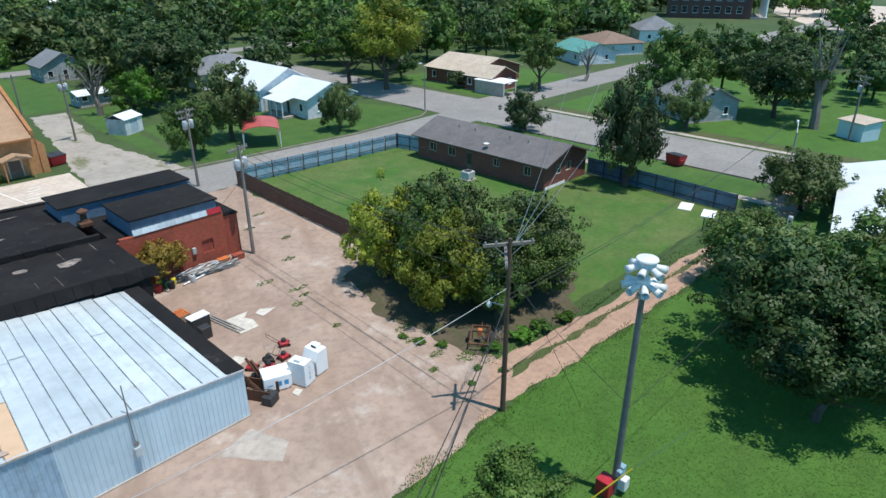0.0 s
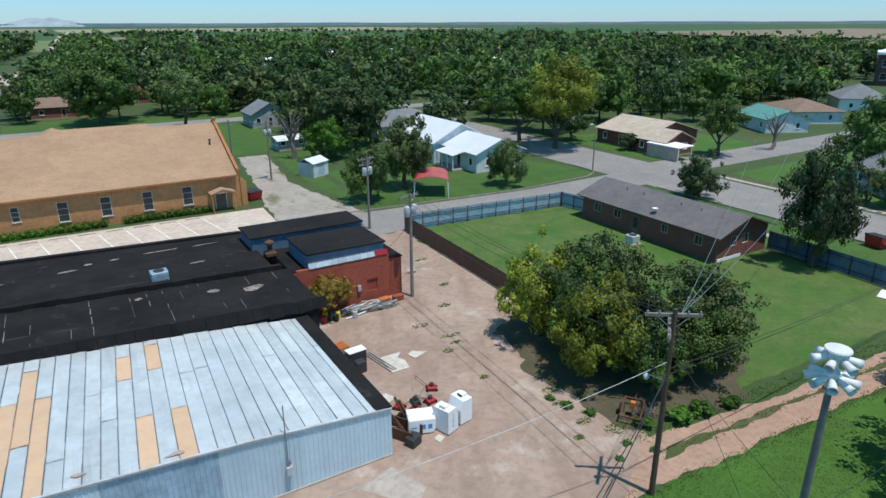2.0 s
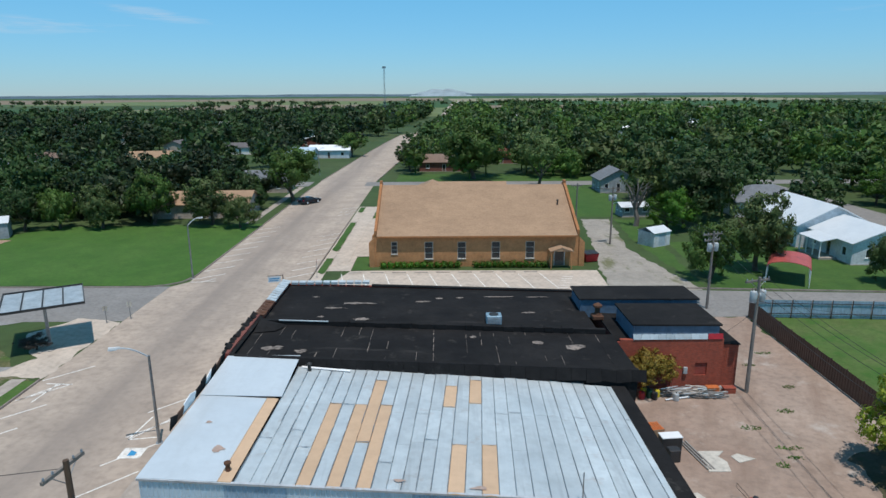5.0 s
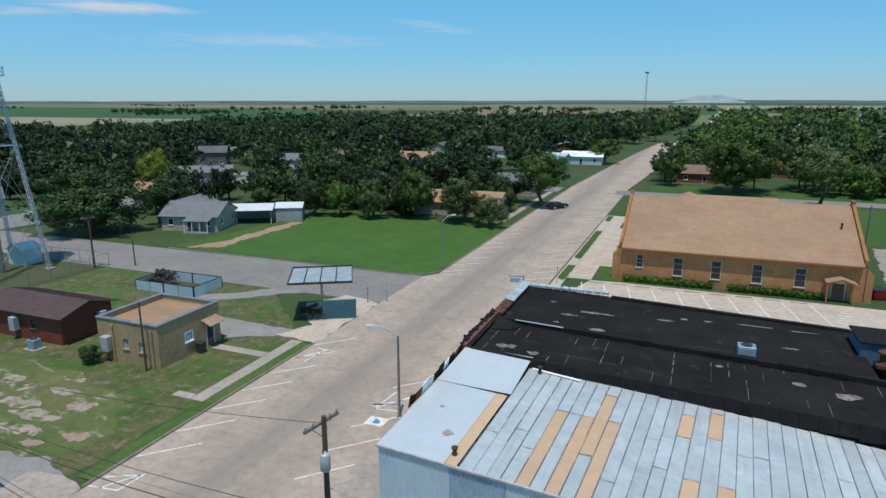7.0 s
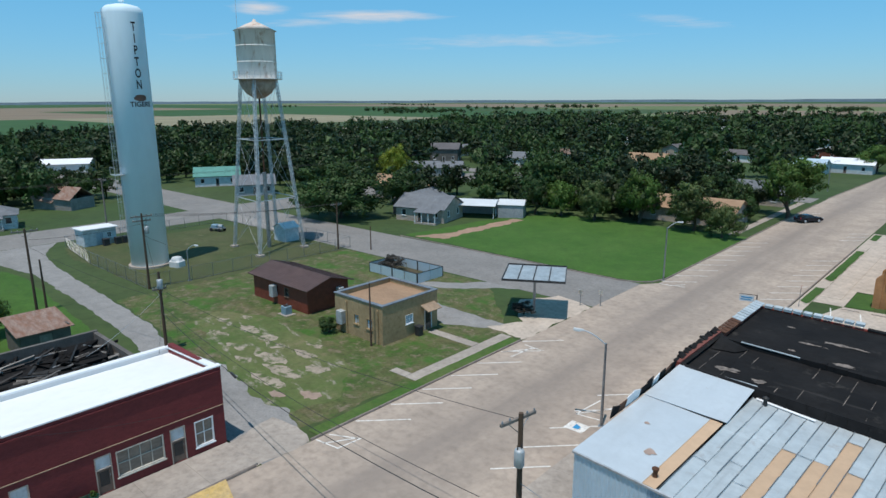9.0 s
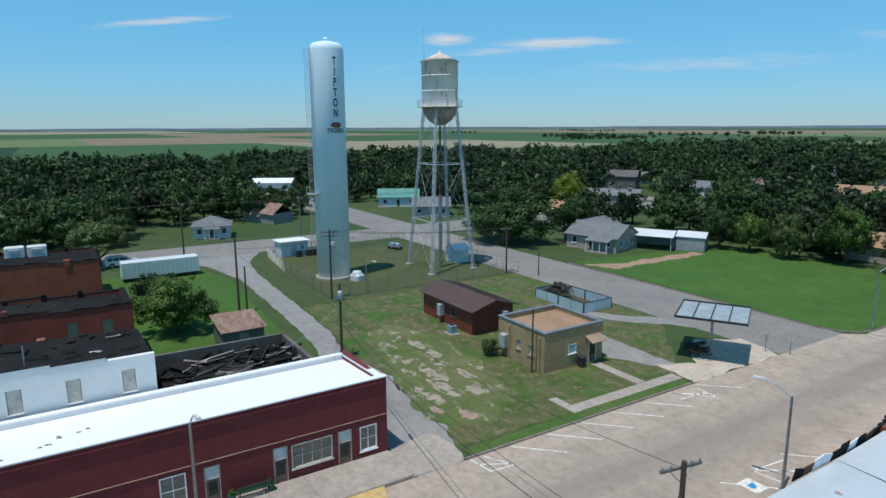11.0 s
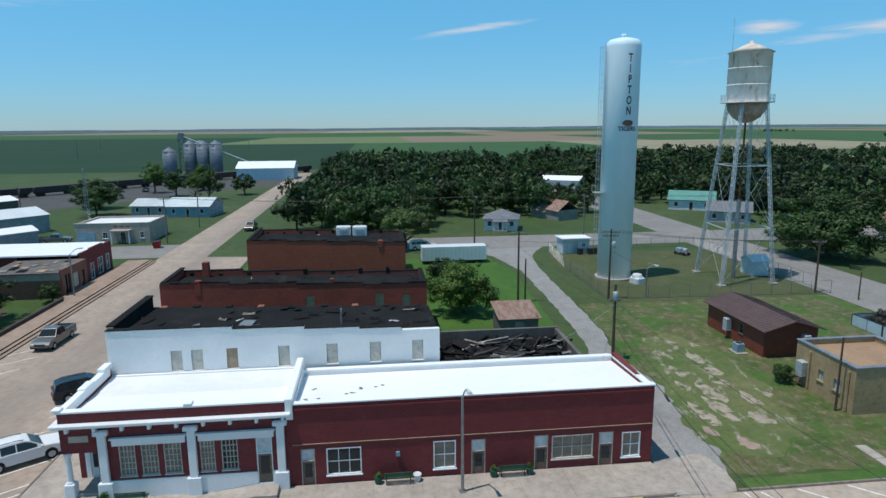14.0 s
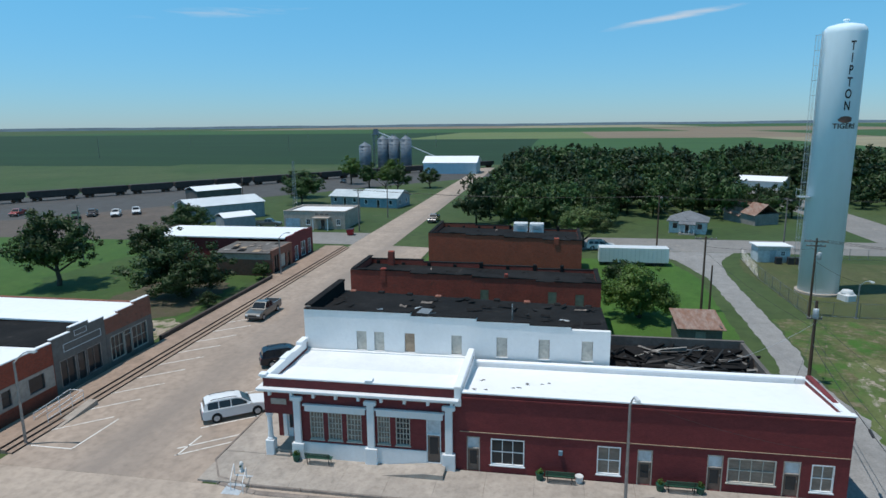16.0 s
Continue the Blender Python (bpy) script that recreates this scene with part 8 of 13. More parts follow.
part("coping", Shape().block(TX0 - 0.08, TX1 + 0.08, TY0 - 0.08, TY0 + 0.32, TH, TH + 0.1, 0.02).block(TX0 - 0.08, TX1 + 0.08, TY1 - 0.32, TY1 + 0.08, TH, TH + 0.1, 0.02).block(TX0 - 0.08, TX0 + 0.32, TY0 + 0.33, TY1 - 0.33, TH, TH + 0.1, 0.02).block(TX1 - 0.32, TX1 + 0.08, TY0 + 0.33, TY1 - 0.33, TH, TH + 0.1, 0.02), "coping_dark", tan)
for a in tw_s:
    window(tan, "x", TY0, -1, *a, nx=2, nz=1, pane="trim_blue", frame_mat="wall_tanblock", t=0.05)
for a in tw_e:
    window(tan, "y", TX1, 1, *a, nx=3, nz=2, pane="trim_blue", t=0.05)
door(tan, "y", TX1, 1, 42.2, 43.2, 0.06, 2.15)
part("awning", Shape().slab([(TX1 + 1.0, 41.7, 2.25), (TX1 + 1.0, 43.6, 2.25), (TX1, 43.6, 2.7), (TX1, 41.7, 2.7)], 0.06), "board_tan", tan, "small slatted awning")
for x in (-41.0, -45.4):
    part("downpipe", Shape().rod((x, TY0 - 0.1, 0.05), (x, TY0 - 0.1, 3.3), 0.09, 0.09, 8), "wall_tanblock", tan)
part("air_unit", Shape().block(-46.4, -45.6, TY0 - 0.6, TY0, 1.0, 2.3, 0.04), "cabinet_metal", tan, "window air cooler")
bin_ = thing("wheelie_bin", "black plastic bin beside the tan office", "bin", -39.9, 40.9)
part("body", Shape().block(-0.3, 0.3, -0.3, 0.3, 0, 0.9, 0.05), "plastic_dark", bin_)
part("lid", Shape().block(-0.34, 0.34, -0.34, 0.34, 0.9, 1.0, 0.04), "plastic_dark", bin_)
rbl = thing("red_metal_office", "small dark red metal building with a brown ribbed roof", "building")
RX0, RX1, RY0, RY1, RE = -63.0, -52.8, 37.4, 42.9, 2.75
part("wall", Shape().wall("x", RY0, 0.15, RX0, RX1, 0, RE, [(-56.9, -56.1, 1.2, 2.2)]), "wall_redmetal", rbl)
part("wall", Shape().wall("x", RY1, -0.15, RX0, RX1, 0, RE), "wall_redmetal", rbl)
ym = (RY0 + RY1) / 2
for x in (RX0, RX1 - 0.15):
    part("wall", Shape().prism([(RY0 + 0.15, 0), (RY1 - 0.15, 0), (RY1 - 0.15, RE), (ym, RE + 0.8), (RY0 + 0.15, RE)], "x", x, x + 0.15), "wall_redmetal", rbl)
for sg, ye in ((-1, RY0 - 0.45), (1, RY1 + 0.45)):
    kr = 0.8 / (ym - RY0)
    rf = part("roof", Shape().slab([(RX0 - 0.5, ye, RE - 0.45 * kr + 0.1), (RX1 + 0.6, ye, RE - 0.45 * kr + 0.1), (RX1 + 0.6, ym, RE + 0.9), (RX0 - 0.5, ym, RE + 0.9)], 0.08), "roof_brown_metal", rbl)
    for i in range(26):
        x = RX0 - 0.4 + i * 0.44
        part("roof_rib", Shape().slab([(x, ye, RE - 0.45 * kr + 0.14), (x + 0.06, ye, RE - 0.45 * kr + 0.14), (x + 0.06, ym, RE + 0.94), (x, ym, RE + 0.94)], 0.05), "roof_brown_metal", rf)
window(rbl, "x", RY0, -1, -56.9, -56.1, 1.2, 2.2, nx=1, nz=2, frame_mat="door_brown")
for x, y in ((-58.6, RY0 - 0.3), (-52.45, 41.5)):
    part("air_unit", Shape().block(x - 0.35, x + 0.35, y - 0.35, y + 0.3, 0.9, 2.2, 0.05), "cabinet_metal", rbl, "window air cooler")
ac2 = thing("air_conditioner", "pale air conditioner on a concrete pad", "air conditioner", -54.6, 36.0)
part("cabinet", Shape().block(-0.45, 0.45, -0.4, 0.4, 0.08, 0.95, 0.05), "cabinet_blue", ac2)
part("fan", Shape().lathe(0, 0, [(0.32, 0.95), (0.32, 0.98), (0.26, 0.99)], 14), "steel_dark", ac2)
part("pad", Shape().box(-0.8, 0.8, -0.6, 0.6, 0, 0.08), "concrete", ac2)
pw = thing("panel_enclosure", "low pale blue panel fence enclosing dead brush", "fence")
for x in (-60.9, -58.74, -56.58, -54.42):
    for y in (53.2, 57.8):
        part("panel", Shape().block(x + 0.06, x + 2.1, y - 0.05, y + 0.05, 0.05, 1.25, 0.015), "sheet_wall", pw)
for y in (53.3, 55.55):
    for x in (-60.9, -52.2):
        part("panel", Shape().block(x - 0.05, x + 0.05, y, y + 2.2, 0.05, 1.25, 0.015), "sheet_wall", pw)
for x, y in ((-60.9, 53.2), (-52.2, 53.2), (-52.2, 57.8), (-60.9, 57.8), (-56.6, 53.14), (-56.6, 57.74)):
    part("post", Shape().block(x - 0.07, x + 0.07, y - 0.07, y + 0.07, 0, 1.32, 0.02), "steel_dark", pw)
part("cap", Shape().box(-60.8, -52.3, 53.14, 53.26, 1.252, 1.30).box(-60.8, -52.3, 57.74, 57.86, 1.252, 1.30).box(-60.96, -60.84, 53.28, 57.72, 1.252, 1.30).box(-52.26, -52.14, 53.28, 57.72, 1.252, 1.30), "steel_dark", pw, "dark capping rail")
can = thing("station_canopy", "flat steel filling-station canopy with pale sheets in a dark frame", "canopy", -35.6, 54.0, 0, 30)
part("column", Shape().box(-0.13, 0.13, -0.63, -0.37, 0, 3.75), "steel", can)
for sgn in (-1, 1):
    part("arm", Shape().rod((0, -0.5, 3.3), (sgn * 0.75, -0.5, 4.12), 0.07, 0.07, 8), "steel", can)
part("beam", Shape().box(-3.0, 3.0, -0.6, -0.4, 4.06, 4.16).box(-3.0, 3.0, 0.9, 1.02, 4.06, 4.16), "steel_dark", can)
part("frame", Shape().box(-3.2, 3.2, -3.1, -3.02, 4.12, 4.34).box(-3.2, 3.2, 3.22, 3.3, 4.12, 4.34).box(-3.2, -3.12, -3.01, 3.21, 4.12, 4.34).box(3.12, 3.2, -3.01, 3.21, 4.12, 4.34), "steel_dark", can, "thin dark rim")
for i in range(4):
    x = -3.1 + 1.56 * i
    for y in (-3.0, 0.09):
        part("roof_sheet", Shape().slab([(x, y, 4.2), (x + 1.54, y, 4.2), (x + 1.54, y + 3.08, 4.2), (x, y + 3.08, 4.2)], 0.04), "canopy_sheet", can)
for i in range(3):
    x = -1.64 + 1.56 * i
    part("rafter", Shape().box(x, x + 0.1, -3.0, 3.2, 4.16, 4.3), "steel_dark", can)
# ------------------------------------------------------------------ water towers
sp = thing("standpipe", "tall white-blue standpipe water tower with painted letters", "water tower", -86.3, 35.6)
part("shell", Shape().lathe(0, 0, [(2.38, 0.3), (2.38, 32.6), (2.3, 33.1), (1.9, 33.5), (0.9, 33.75), (0.05, 33.82)], 48), "tower_white", sp, "", True)
part("foundation", Shape().lathe(0, 0, [(2.75, 0.0), (2.75, 0.28), (2.6, 0.32)], 32), "concrete", sp)
part("top_vent", Shape().lathe(0, 0, [(0.25, 33.8), (0.25, 34.1), (0.4, 34.12), (0.3, 34.3)], 12), "tower_white", sp)
lad = Shape()
for sg in (-0.22, 0.22):
    lad.rod((0.3 + sg, -2.62, 3), (0.3 + sg, -2.62, 33), 0.03, 0.03, 5)
for i in range(75):
    lad.rod((0.08, -2.62, 3.2 + 0.4 * i), (0.52, -2.62, 3.2 + 0.4 * i), 0.018, 0.018, 4)
part("ladder", lad, "steel_silver", sp)
cage = Shape()
for i in range(16):
    z = 5.5 + 1.8 * i
    pts = [(0.3 + 0.42 * math.cos(a), -2.66 - 0.75 * math.sin(a), z) for a in [math.pi * j / 8 for j in range(9)]]
    for p, q in zip(pts, pts[1:]):
        cage.rod(p, q, 0.02, 0.02, 4)
for a in (0.2, 0.8, 1.57, 2.3, 2.95):
    cage.rod((0.3 + 0.42 * math.cos(a), -2.66 - 0.75 * math.sin(a), 5.5), (0.3 + 0.42 * math.cos(a), -2.66 - 0.75 * math.sin(a), 32.5), 0.018, 0.018, 4)
part("ladder_cage", cage, "steel_silver", sp)
part("landing", Shape().box(-0.5, 1.1, -3.6, -2.4, 12.6, 12.68).rod((-0.5, -3.6, 12.68), (-0.5, -3.6, 13.6), 0.03).rod((1.1, -3.6, 12.68), (1.1, -3.6, 13.6), 0.03).rod((-0.5, -3.6, 13.6), (1.1, -3.6, 13.6), 0.03), "steel_silver", sp)


def letters(text, size, parent, name, material, radius, facing, z, spread=1.0):
    """Upright letters bent round a cylinder of that radius, read from outside, centred on the bearing 'facing'."""
    cu = bpy.data.curves.new(name, "FONT")
    cu.body, cu.size, cu.align_x, cu.align_y, cu.extrude = text, size, "CENTER", "CENTER", 0.0
    cu.offset = 0.022 * size
    tmp = bpy.data.objects.new(name, cu)
    me = bpy.data.meshes.new_from_object(tmp)
    bpy.data.objects.remove(tmp)
    bm = bmesh.new()
    bm.from_mesh(me)
    bmesh.ops.triangulate(bm, faces=bm.faces)
    bmesh.ops.subdivide_edges(bm, edges=[e for e in bm.edges if e.calc_length() > size * 0.25], cuts=2)
    for v in bm.verts:
        a = facing + v.co.x * spread / radius
        v.co = Vector((radius * math.cos(a), radius * math.sin(a), z + v.co.y))
    bm.to_mesh(me)
    bm.free()
    me.materials.clear()
    return part(name, me, material, parent)


face = math.atan2(0 - 35.6, 0 + 86.3) + 0.44
for i, ch in enumerate("TIPTON"):
    letters(ch, 1.5, sp, "letter", "lettering", 2.42, face, 30.9 - 1.40 * i, 0.62)
letters("TIGERS", 0.85, sp, "lettering", "lettering", 2.42, face, 21.5)
blob = Shape()
vs = [(0.0, 0.0)] + [(0.85 * math.cos(6.283 * k_ / 14) * (1.0 if k_ % 3 else 0.85), 0.42 * math.sin(6.283 * k_ / 14) + 0.05) for k_ in range(14)]
pts = [(2.42 * math.cos(face + u / 2.42), 2.42 * math.sin(face + u / 2.42), 22.25 + v) for u, v in vs]
blob.add(pts, [(0, k_ + 1, (k_ + 1) % 14 + 1) for k_ in range(14)])
part("emblem", blob, "emblem", sp, "plain brown rounded emblem")
pump = thing("tank_fitting", "white rounded tank fitting beside the standpipe", "tank", -82.6, 37.6, 0, 20)
part("shell", Shape().block(-0.9, 0.9, -0.8, 0.8, 0, 1.0, 0.25).lathe(0, 0, [(0.75, 1.0), (0.6, 1.3), (0.1, 1.42)], 16), "horn_white", pump)

ot = thing("old_water_tower", "old riveted steel water tower on braced lattice legs, pale and rust-streaked", "water tower", -83.2, 52.4)
tank = part("tank", Shape().lathe(0, 0, [(2.72, 25.0), (2.75, 25.05), (2.75, 31.5), (2.9, 31.52), (2.9, 31.6)], 40), "tower_old", ot, "", True)
part("tank_roof", Shape().lathe(0, 0, [(3.0, 31.55), (1.4, 32.35), (0.25, 32.85), (0.2, 33.1), (0.05, 33.15)], 40), "tower_roof", ot, "", True)
part("bowl", Shape().lathe(0, 0, [(0.35, 22.2), (0.9, 22.35), (1.8, 22.95), (2.45, 23.9), (2.72, 25.0)], 40), "tower_bowl", ot, "rust-stained rounded tank bottom", True)
part("riser", Shape().rod((0, 0, 0), (0, 0, 11.5), 0.30, 0.30, 14), "steel", ot)
part("riser_pipe", Shape().rod((0, 0, 11.5), (0, 0, 22.3), 0.13, 0.13, 10), "rusty", ot)
for z in (27.2, 29.4):
    part("tank_seam", Shape().lathe(0, 0, [(2.755, z), (2.785, z + 0.04), (2.785, z + 0.10), (2.755, z + 0.14)], 40), "tower_old", ot)
bal = Shape().lathe(0, 0, [(2.75, 24.9), (3.45, 24.9), (3.45, 24.98), (2.75, 24.98)], 40)
part("balcony", bal, "tower_old", ot)
rail = Shape()
for i in range(28):
    a = 6.283 * i / 28
    b = 6.283 * (i + 1) / 28
    rail.rod((3.4 * math.cos(a), 3.4 * math.sin(a), 24.95), (3.4 * math.cos(a), 3.4 * math.sin(a), 25.95), 0.025, 0.025, 4)
    for z in (25.45, 25.95):
        rail.rod((3.4 * math.cos(a), 3.4 * math.sin(a), z), (3.4 * math.cos(b), 3.4 * math.sin(b), z), 0.022, 0.022, 4)
part("railing", rail, "steel_silver", ot)
feet = [(-4.25, -3.4), (4.3, -4.3), (4.1, 3.5), (-4.2, 4.3)]
tops = [(2.55 * math.cos(a), 2.55 * math.sin(a)) for a in (math.atan2(y, x) for x, y in feet)]


def leg_at(i, z):
    k_ = z / 25.2
    return Vector((feet[i][0] + (tops[i][0] - feet[i][0]) * k_, feet[i][1] + (tops[i][1] - feet[i][1]) * k_, z))


for i in range(4):
    s = Shape()
    for dx, dy in ((-0.16, -0.16), (0.16, -0.16), (0.16, 0.16), (-0.16, 0.16)):
        o = Vector((dx, dy, 0))
        s.rod(leg_at(i, 0) + o, leg_at(i, 25.2) + o, 0.045, 0.045, 4)
    for j in range(48):
        za, zb = 0.3 + 0.51 * j, 0.3 + 0.51 * (j + 1)
        for dx, dy, ex, ey in ((-0.16, -0.16, 0.16, -0.16), (0.16, -0.16, 0.16, 0.16), (0.16, 0.16, -0.16, 0.16), (-0.16, 0.16, -0.16, -0.16)):
            o, q = Vector((dx, dy, 0)), Vector((ex, ey, 0))
            s.rod(leg_at(i, za) + (o if j % 2 else q), leg_at(i, zb) + (q if j % 2 else o), 0.022, 0.022, 3, caps=False)
    leg = part("leg", s, "steel_silver", ot)
    part("footing", Shape().block(feet[i][0] - 0.5, feet[i][0] + 0.5, feet[i][1] - 0.5, feet[i][1] + 0.5, 0, 0.3, 0.05), "concrete", ot)
for z in (7.8, 16.4):
    for i in range(4):
        s = Shape().rod(leg_at(i, z), leg_at((i + 1) % 4, z), 0.07, 0.07, 5)
        part("girt", s, "steel_silver", ot)
lv = [0.4, 7.8, 16.4, 24.6]
for z0, z1 in zip(lv, lv[1:]):
    for i in range(4):
        j = (i + 1) % 4
        part("tie_rod", Shape().rod(leg_at(i, z0), leg_at(j, z1), 0.022, 0.022, 4).rod(leg_at(j, z0), leg_at(i, z1), 0.022, 0.022, 4), "steel_silver", ot)
part("antenna", Shape().rod((-2.6, -1.2, 25), (-2.6, -1.2, 36.5), 0.05, 0.03, 6), "steel_silver", ot)
ol = Shape()
for sg in (-0.2, 0.2):
    ol.rod((feet[1][0] + 0.35 + sg, feet[1][1] + 0.2, 2), (tops[1][0] + 0.5 + sg, tops[1][1] - 0.2, 25), 0.025, 0.025, 4)
for i in range(56):
    k_ = i / 56
    x, y, z = feet[1][0] + 0.35 + (tops[1][0] + 0.15 - feet[1][0]) * k_, feet[1][1] + 0.2 + (tops[1][1] - 0.4 - feet[1][1]) * k_, 2 + 23 * k_
    ol.rod((x - 0.2, y, z), (x + 0.2, y, z), 0.015, 0.015, 3)
part("ladder", ol, "steel_silver", ot)
far_mast = thing("radio_mast", "distant steel lattice radio mast", "mast", -52, 640)
ms = Shape()
for dx, dy in ((-1.2, -0.7), (1.2, -0.7), (0, 1.3)):
    ms.rod((dx, dy, 0), (dx * 0.35, dy * 0.35, 46), 0.12, 0.10, 4)
for i in range(22):
    k0, k1 = 1 - 0.65 * i / 22, 1 - 0.65 * (i + 1) / 22
    z0, z1 = 46 * i / 22, 46 * (i + 1) / 22
    pr = [(-1.2, -0.7), (1.2, -0.7), (0, 1.3)]
    for j in range(3):
        a, b = pr[j], pr[(j + 1) % 3]
        ms.rod((a[0] * k0, a[1] * k0, z0), (b[0] * k1, b[1] * k1, z1), 0.06, 0.06, 3)
part("lattice", ms, "steel", far_mast)
part("antenna_head", Shape().box(-1.8, 1.8, -0.25, 0.25, 45.4, 47.2), "steel", far_mast)

# ------------------------------------------------------------------ houses round about
house("white two-gabled house with a white metal roof", 57.4, 83.4, -90, 10, 8.8, 3.0, 1.8, "wall_siding", "sheet_white", along="x", porch=(-3.0, 2.3, 2.6))
house("white house wing with a white metal roof", 56.4, 94.6, -90, 13, 10.4, 3.4, 2.6, "wall_siding", "sheet_white", along="x")
house("small grey-roofed house behind trees", 40, 144, 0, 8, 8, 3.0, 2.2, "wall_greysiding", "shingle_slate", along="y")
house("small white-roofed outbuilding by the lane", 35.2, 113.5, 5, 5, 3.5, 1.9, 0.5, "wall_greysiding", "sheet_white")
house("pale house with a grey hipped roof", 60, 116, 0, 14, 10, 2.8, 2.4, "wall_siding", "shingle_slate", roof="hip")
house("low brick house with a buff shingle roof", 95, 83, -90, 12, 13.6, 2.7, 1.9, "brick_house", "shingle_buff", along="x")
house("front wing of the buff-roofed brick house", 90.2, 74.6, -90, 6, 7, 2.6, 1.5, "brick_house", "shingle_buff", along="x")
cp_t = thing("lean_to_carport", "tan-sided carport with a flat white roof", "carport", 86.9, 71.0)
part("roof", Shape().slab([(-1.6, -3.4, 2.35), (2.2, -3.4, 2.45), (2.2, 3.4, 2.45), (-1.6, 3.4, 2.35)], 0.12), "roof_white", cp_t)
part("side_wall", Shape().box(-1.5, -1.38, -3.2, 3.2, 0, 2.2), "wall_buff", cp_t)
for xx, yy in ((2.0, -3.1), (2.0, 0), (-1.42, -3.28)):
    part("post", Shape().box(xx - 0.06, xx + 0.06, yy - 0.06, yy + 0.06, 0, 2.26), "trim_white", cp_t)
house("house with a teal metal roof", 130.5, 80.5, 62, 12, 9, 2.8, 1.6, "wall_siding", "roof_teal")
house("house with a brown shingle roof", 148, 84.5, 60, 14, 11, 2.8, 2.1, "wall_siding", "shingle_brown", roof="hip")
house("white house with a tall grey hipped roof", 179, 88, 40, 13, 11, 3.2, 3.2, "trim_white", "shingle_slate", roof="hip", porch=(-4, 4, 1.8))
house("weathered dark-roofed house behind trees", 94.8, 38.6, 60, 9, 8, 2.8, 1.9, "wall_greysiding", "shingle_slate")
house("grey hip-roofed house by the vacant lot", -81.5, 86.5, 15, 10, 8, 2.6, 1.9, "wall_buff", "shingle_slate", porch=(0, 4.6, 2.4))
house("low grey-roofed wing of the stone house", -87.5, 90.5, 15, 8, 9, 2.6, 1.8, "wall_greyblock", "shingle_slate", along="y")
house("long low grey-roofed house", -130, 139, 38, 18, 10, 2.6, 1.4, "wall_greysiding", "shingle_slate")
house("two-storey grey house among trees", -155, 173, 32, 10, 9, 4.8, 1.8, "wall_greyblock", "shingle_grey")
house("teal-roofed house by the side street", -158, 85, 60, 11, 8, 2.8, 1.9, "wall_siding", "roof_teal")
house("small grey house by the side street", -136, 82.5, 60, 9, 8, 2.7, 1.8, "wall_greysiding", "shingle_slate")
house("small white house with a grey hipped roof and porch", -133.5, 28.5, 75, 7, 6.5, 2.6, 1.7, "wall_siding", "shingle_slate", roof="hip", porch=(-1.6, 1.6, 1.6))
house("white-roofed house at the woods", -222, 69, 60, 14, 10, 3.0, 1.2, "trim_white", "roof_white")
house("white-roofed house beyond the street", -38, 226, 0, 14, 10, 2.8, 1.4, "wall_siding", "roof_white")
house("small house with a pale blue roof", -47, 214, 0, 11, 9, 2.8, 1.6, "wall_siding", "sheet_wall")
house("tan-roofed house among trees", -43.5, 117.5, 2, 17, 9, 2.6, 1.7, "wall_buff", "shingle_tan")
house("tan-roofed house among trees", -106, 104, 35, 12, 10, 2.7, 2.3, "wall_buff", "shingle_tan")
house("slate-roofed house among trees", -40.5, 147.2, 0, 12, 8, 2.6, 2.0, "wall_buff", "shingle_slate")
house("white house with a pinkish-tan roof among trees", -88.5, 197, 10, 12, 9, 2.7, 2.2, "trim_white", "shingle_tan")
house("grey-roofed house among trees", -128, 181, 15, 13, 9, 2.6, 1.7, "trim_white", "shingle_slate")
house("tan-roofed brick house by the street", 1.5, 186, 0, 14, 9, 2.7, 1.8, "brick_house", "shingle_brown")
house("red-roofed house among trees", 20, 206, 0, 13, 9, 2.7, 1.7, "brick_house", "roof_red")
house("blue-grey house by the cross street", -168, -45, 80, 11, 9, 2.8, 1.7, "cabinet_blue", "sheet_light")
house("low grey wing of the blue-grey house", -172, -56, 80, 9, 8, 2.6, 1.4, "wall_greysiding", "sheet_light")
rh = random.Random(77)


def far_house(x, y, rz, w, d, rise, wall_mat, roof_mat, label):
    """A dwelling too far off to show its sashes: walls, gables, roof, a door and four windows."""
    e = thing("house", label, "house", x, y, 0, rz)
    part("wall", Shape().prism([(-d / 2, 0), (d / 2, 0), (d / 2, 2.7), (0, 2.7 + rise), (-d / 2, 2.7)], "x", -w / 2, w / 2), wall_mat, e)
    part("roof", gable_roof(w, d, 2.7, rise), roof_mat, e)
    for sg in (-1, 1):
        for u in (-w * 0.3, w * 0.3):
            part("window", Shape().box(u - 0.6, u + 0.6, sg * d / 2 - 0.02, sg * d / 2 + 0.03, 0.9, 2.1), "window_dark", e)
    part("door", Shape().box(-0.5, 0.5, -d / 2 - 0.03, -d / 2 + 0.02, 0.1, 2.15), "door_brown", e)
    return e


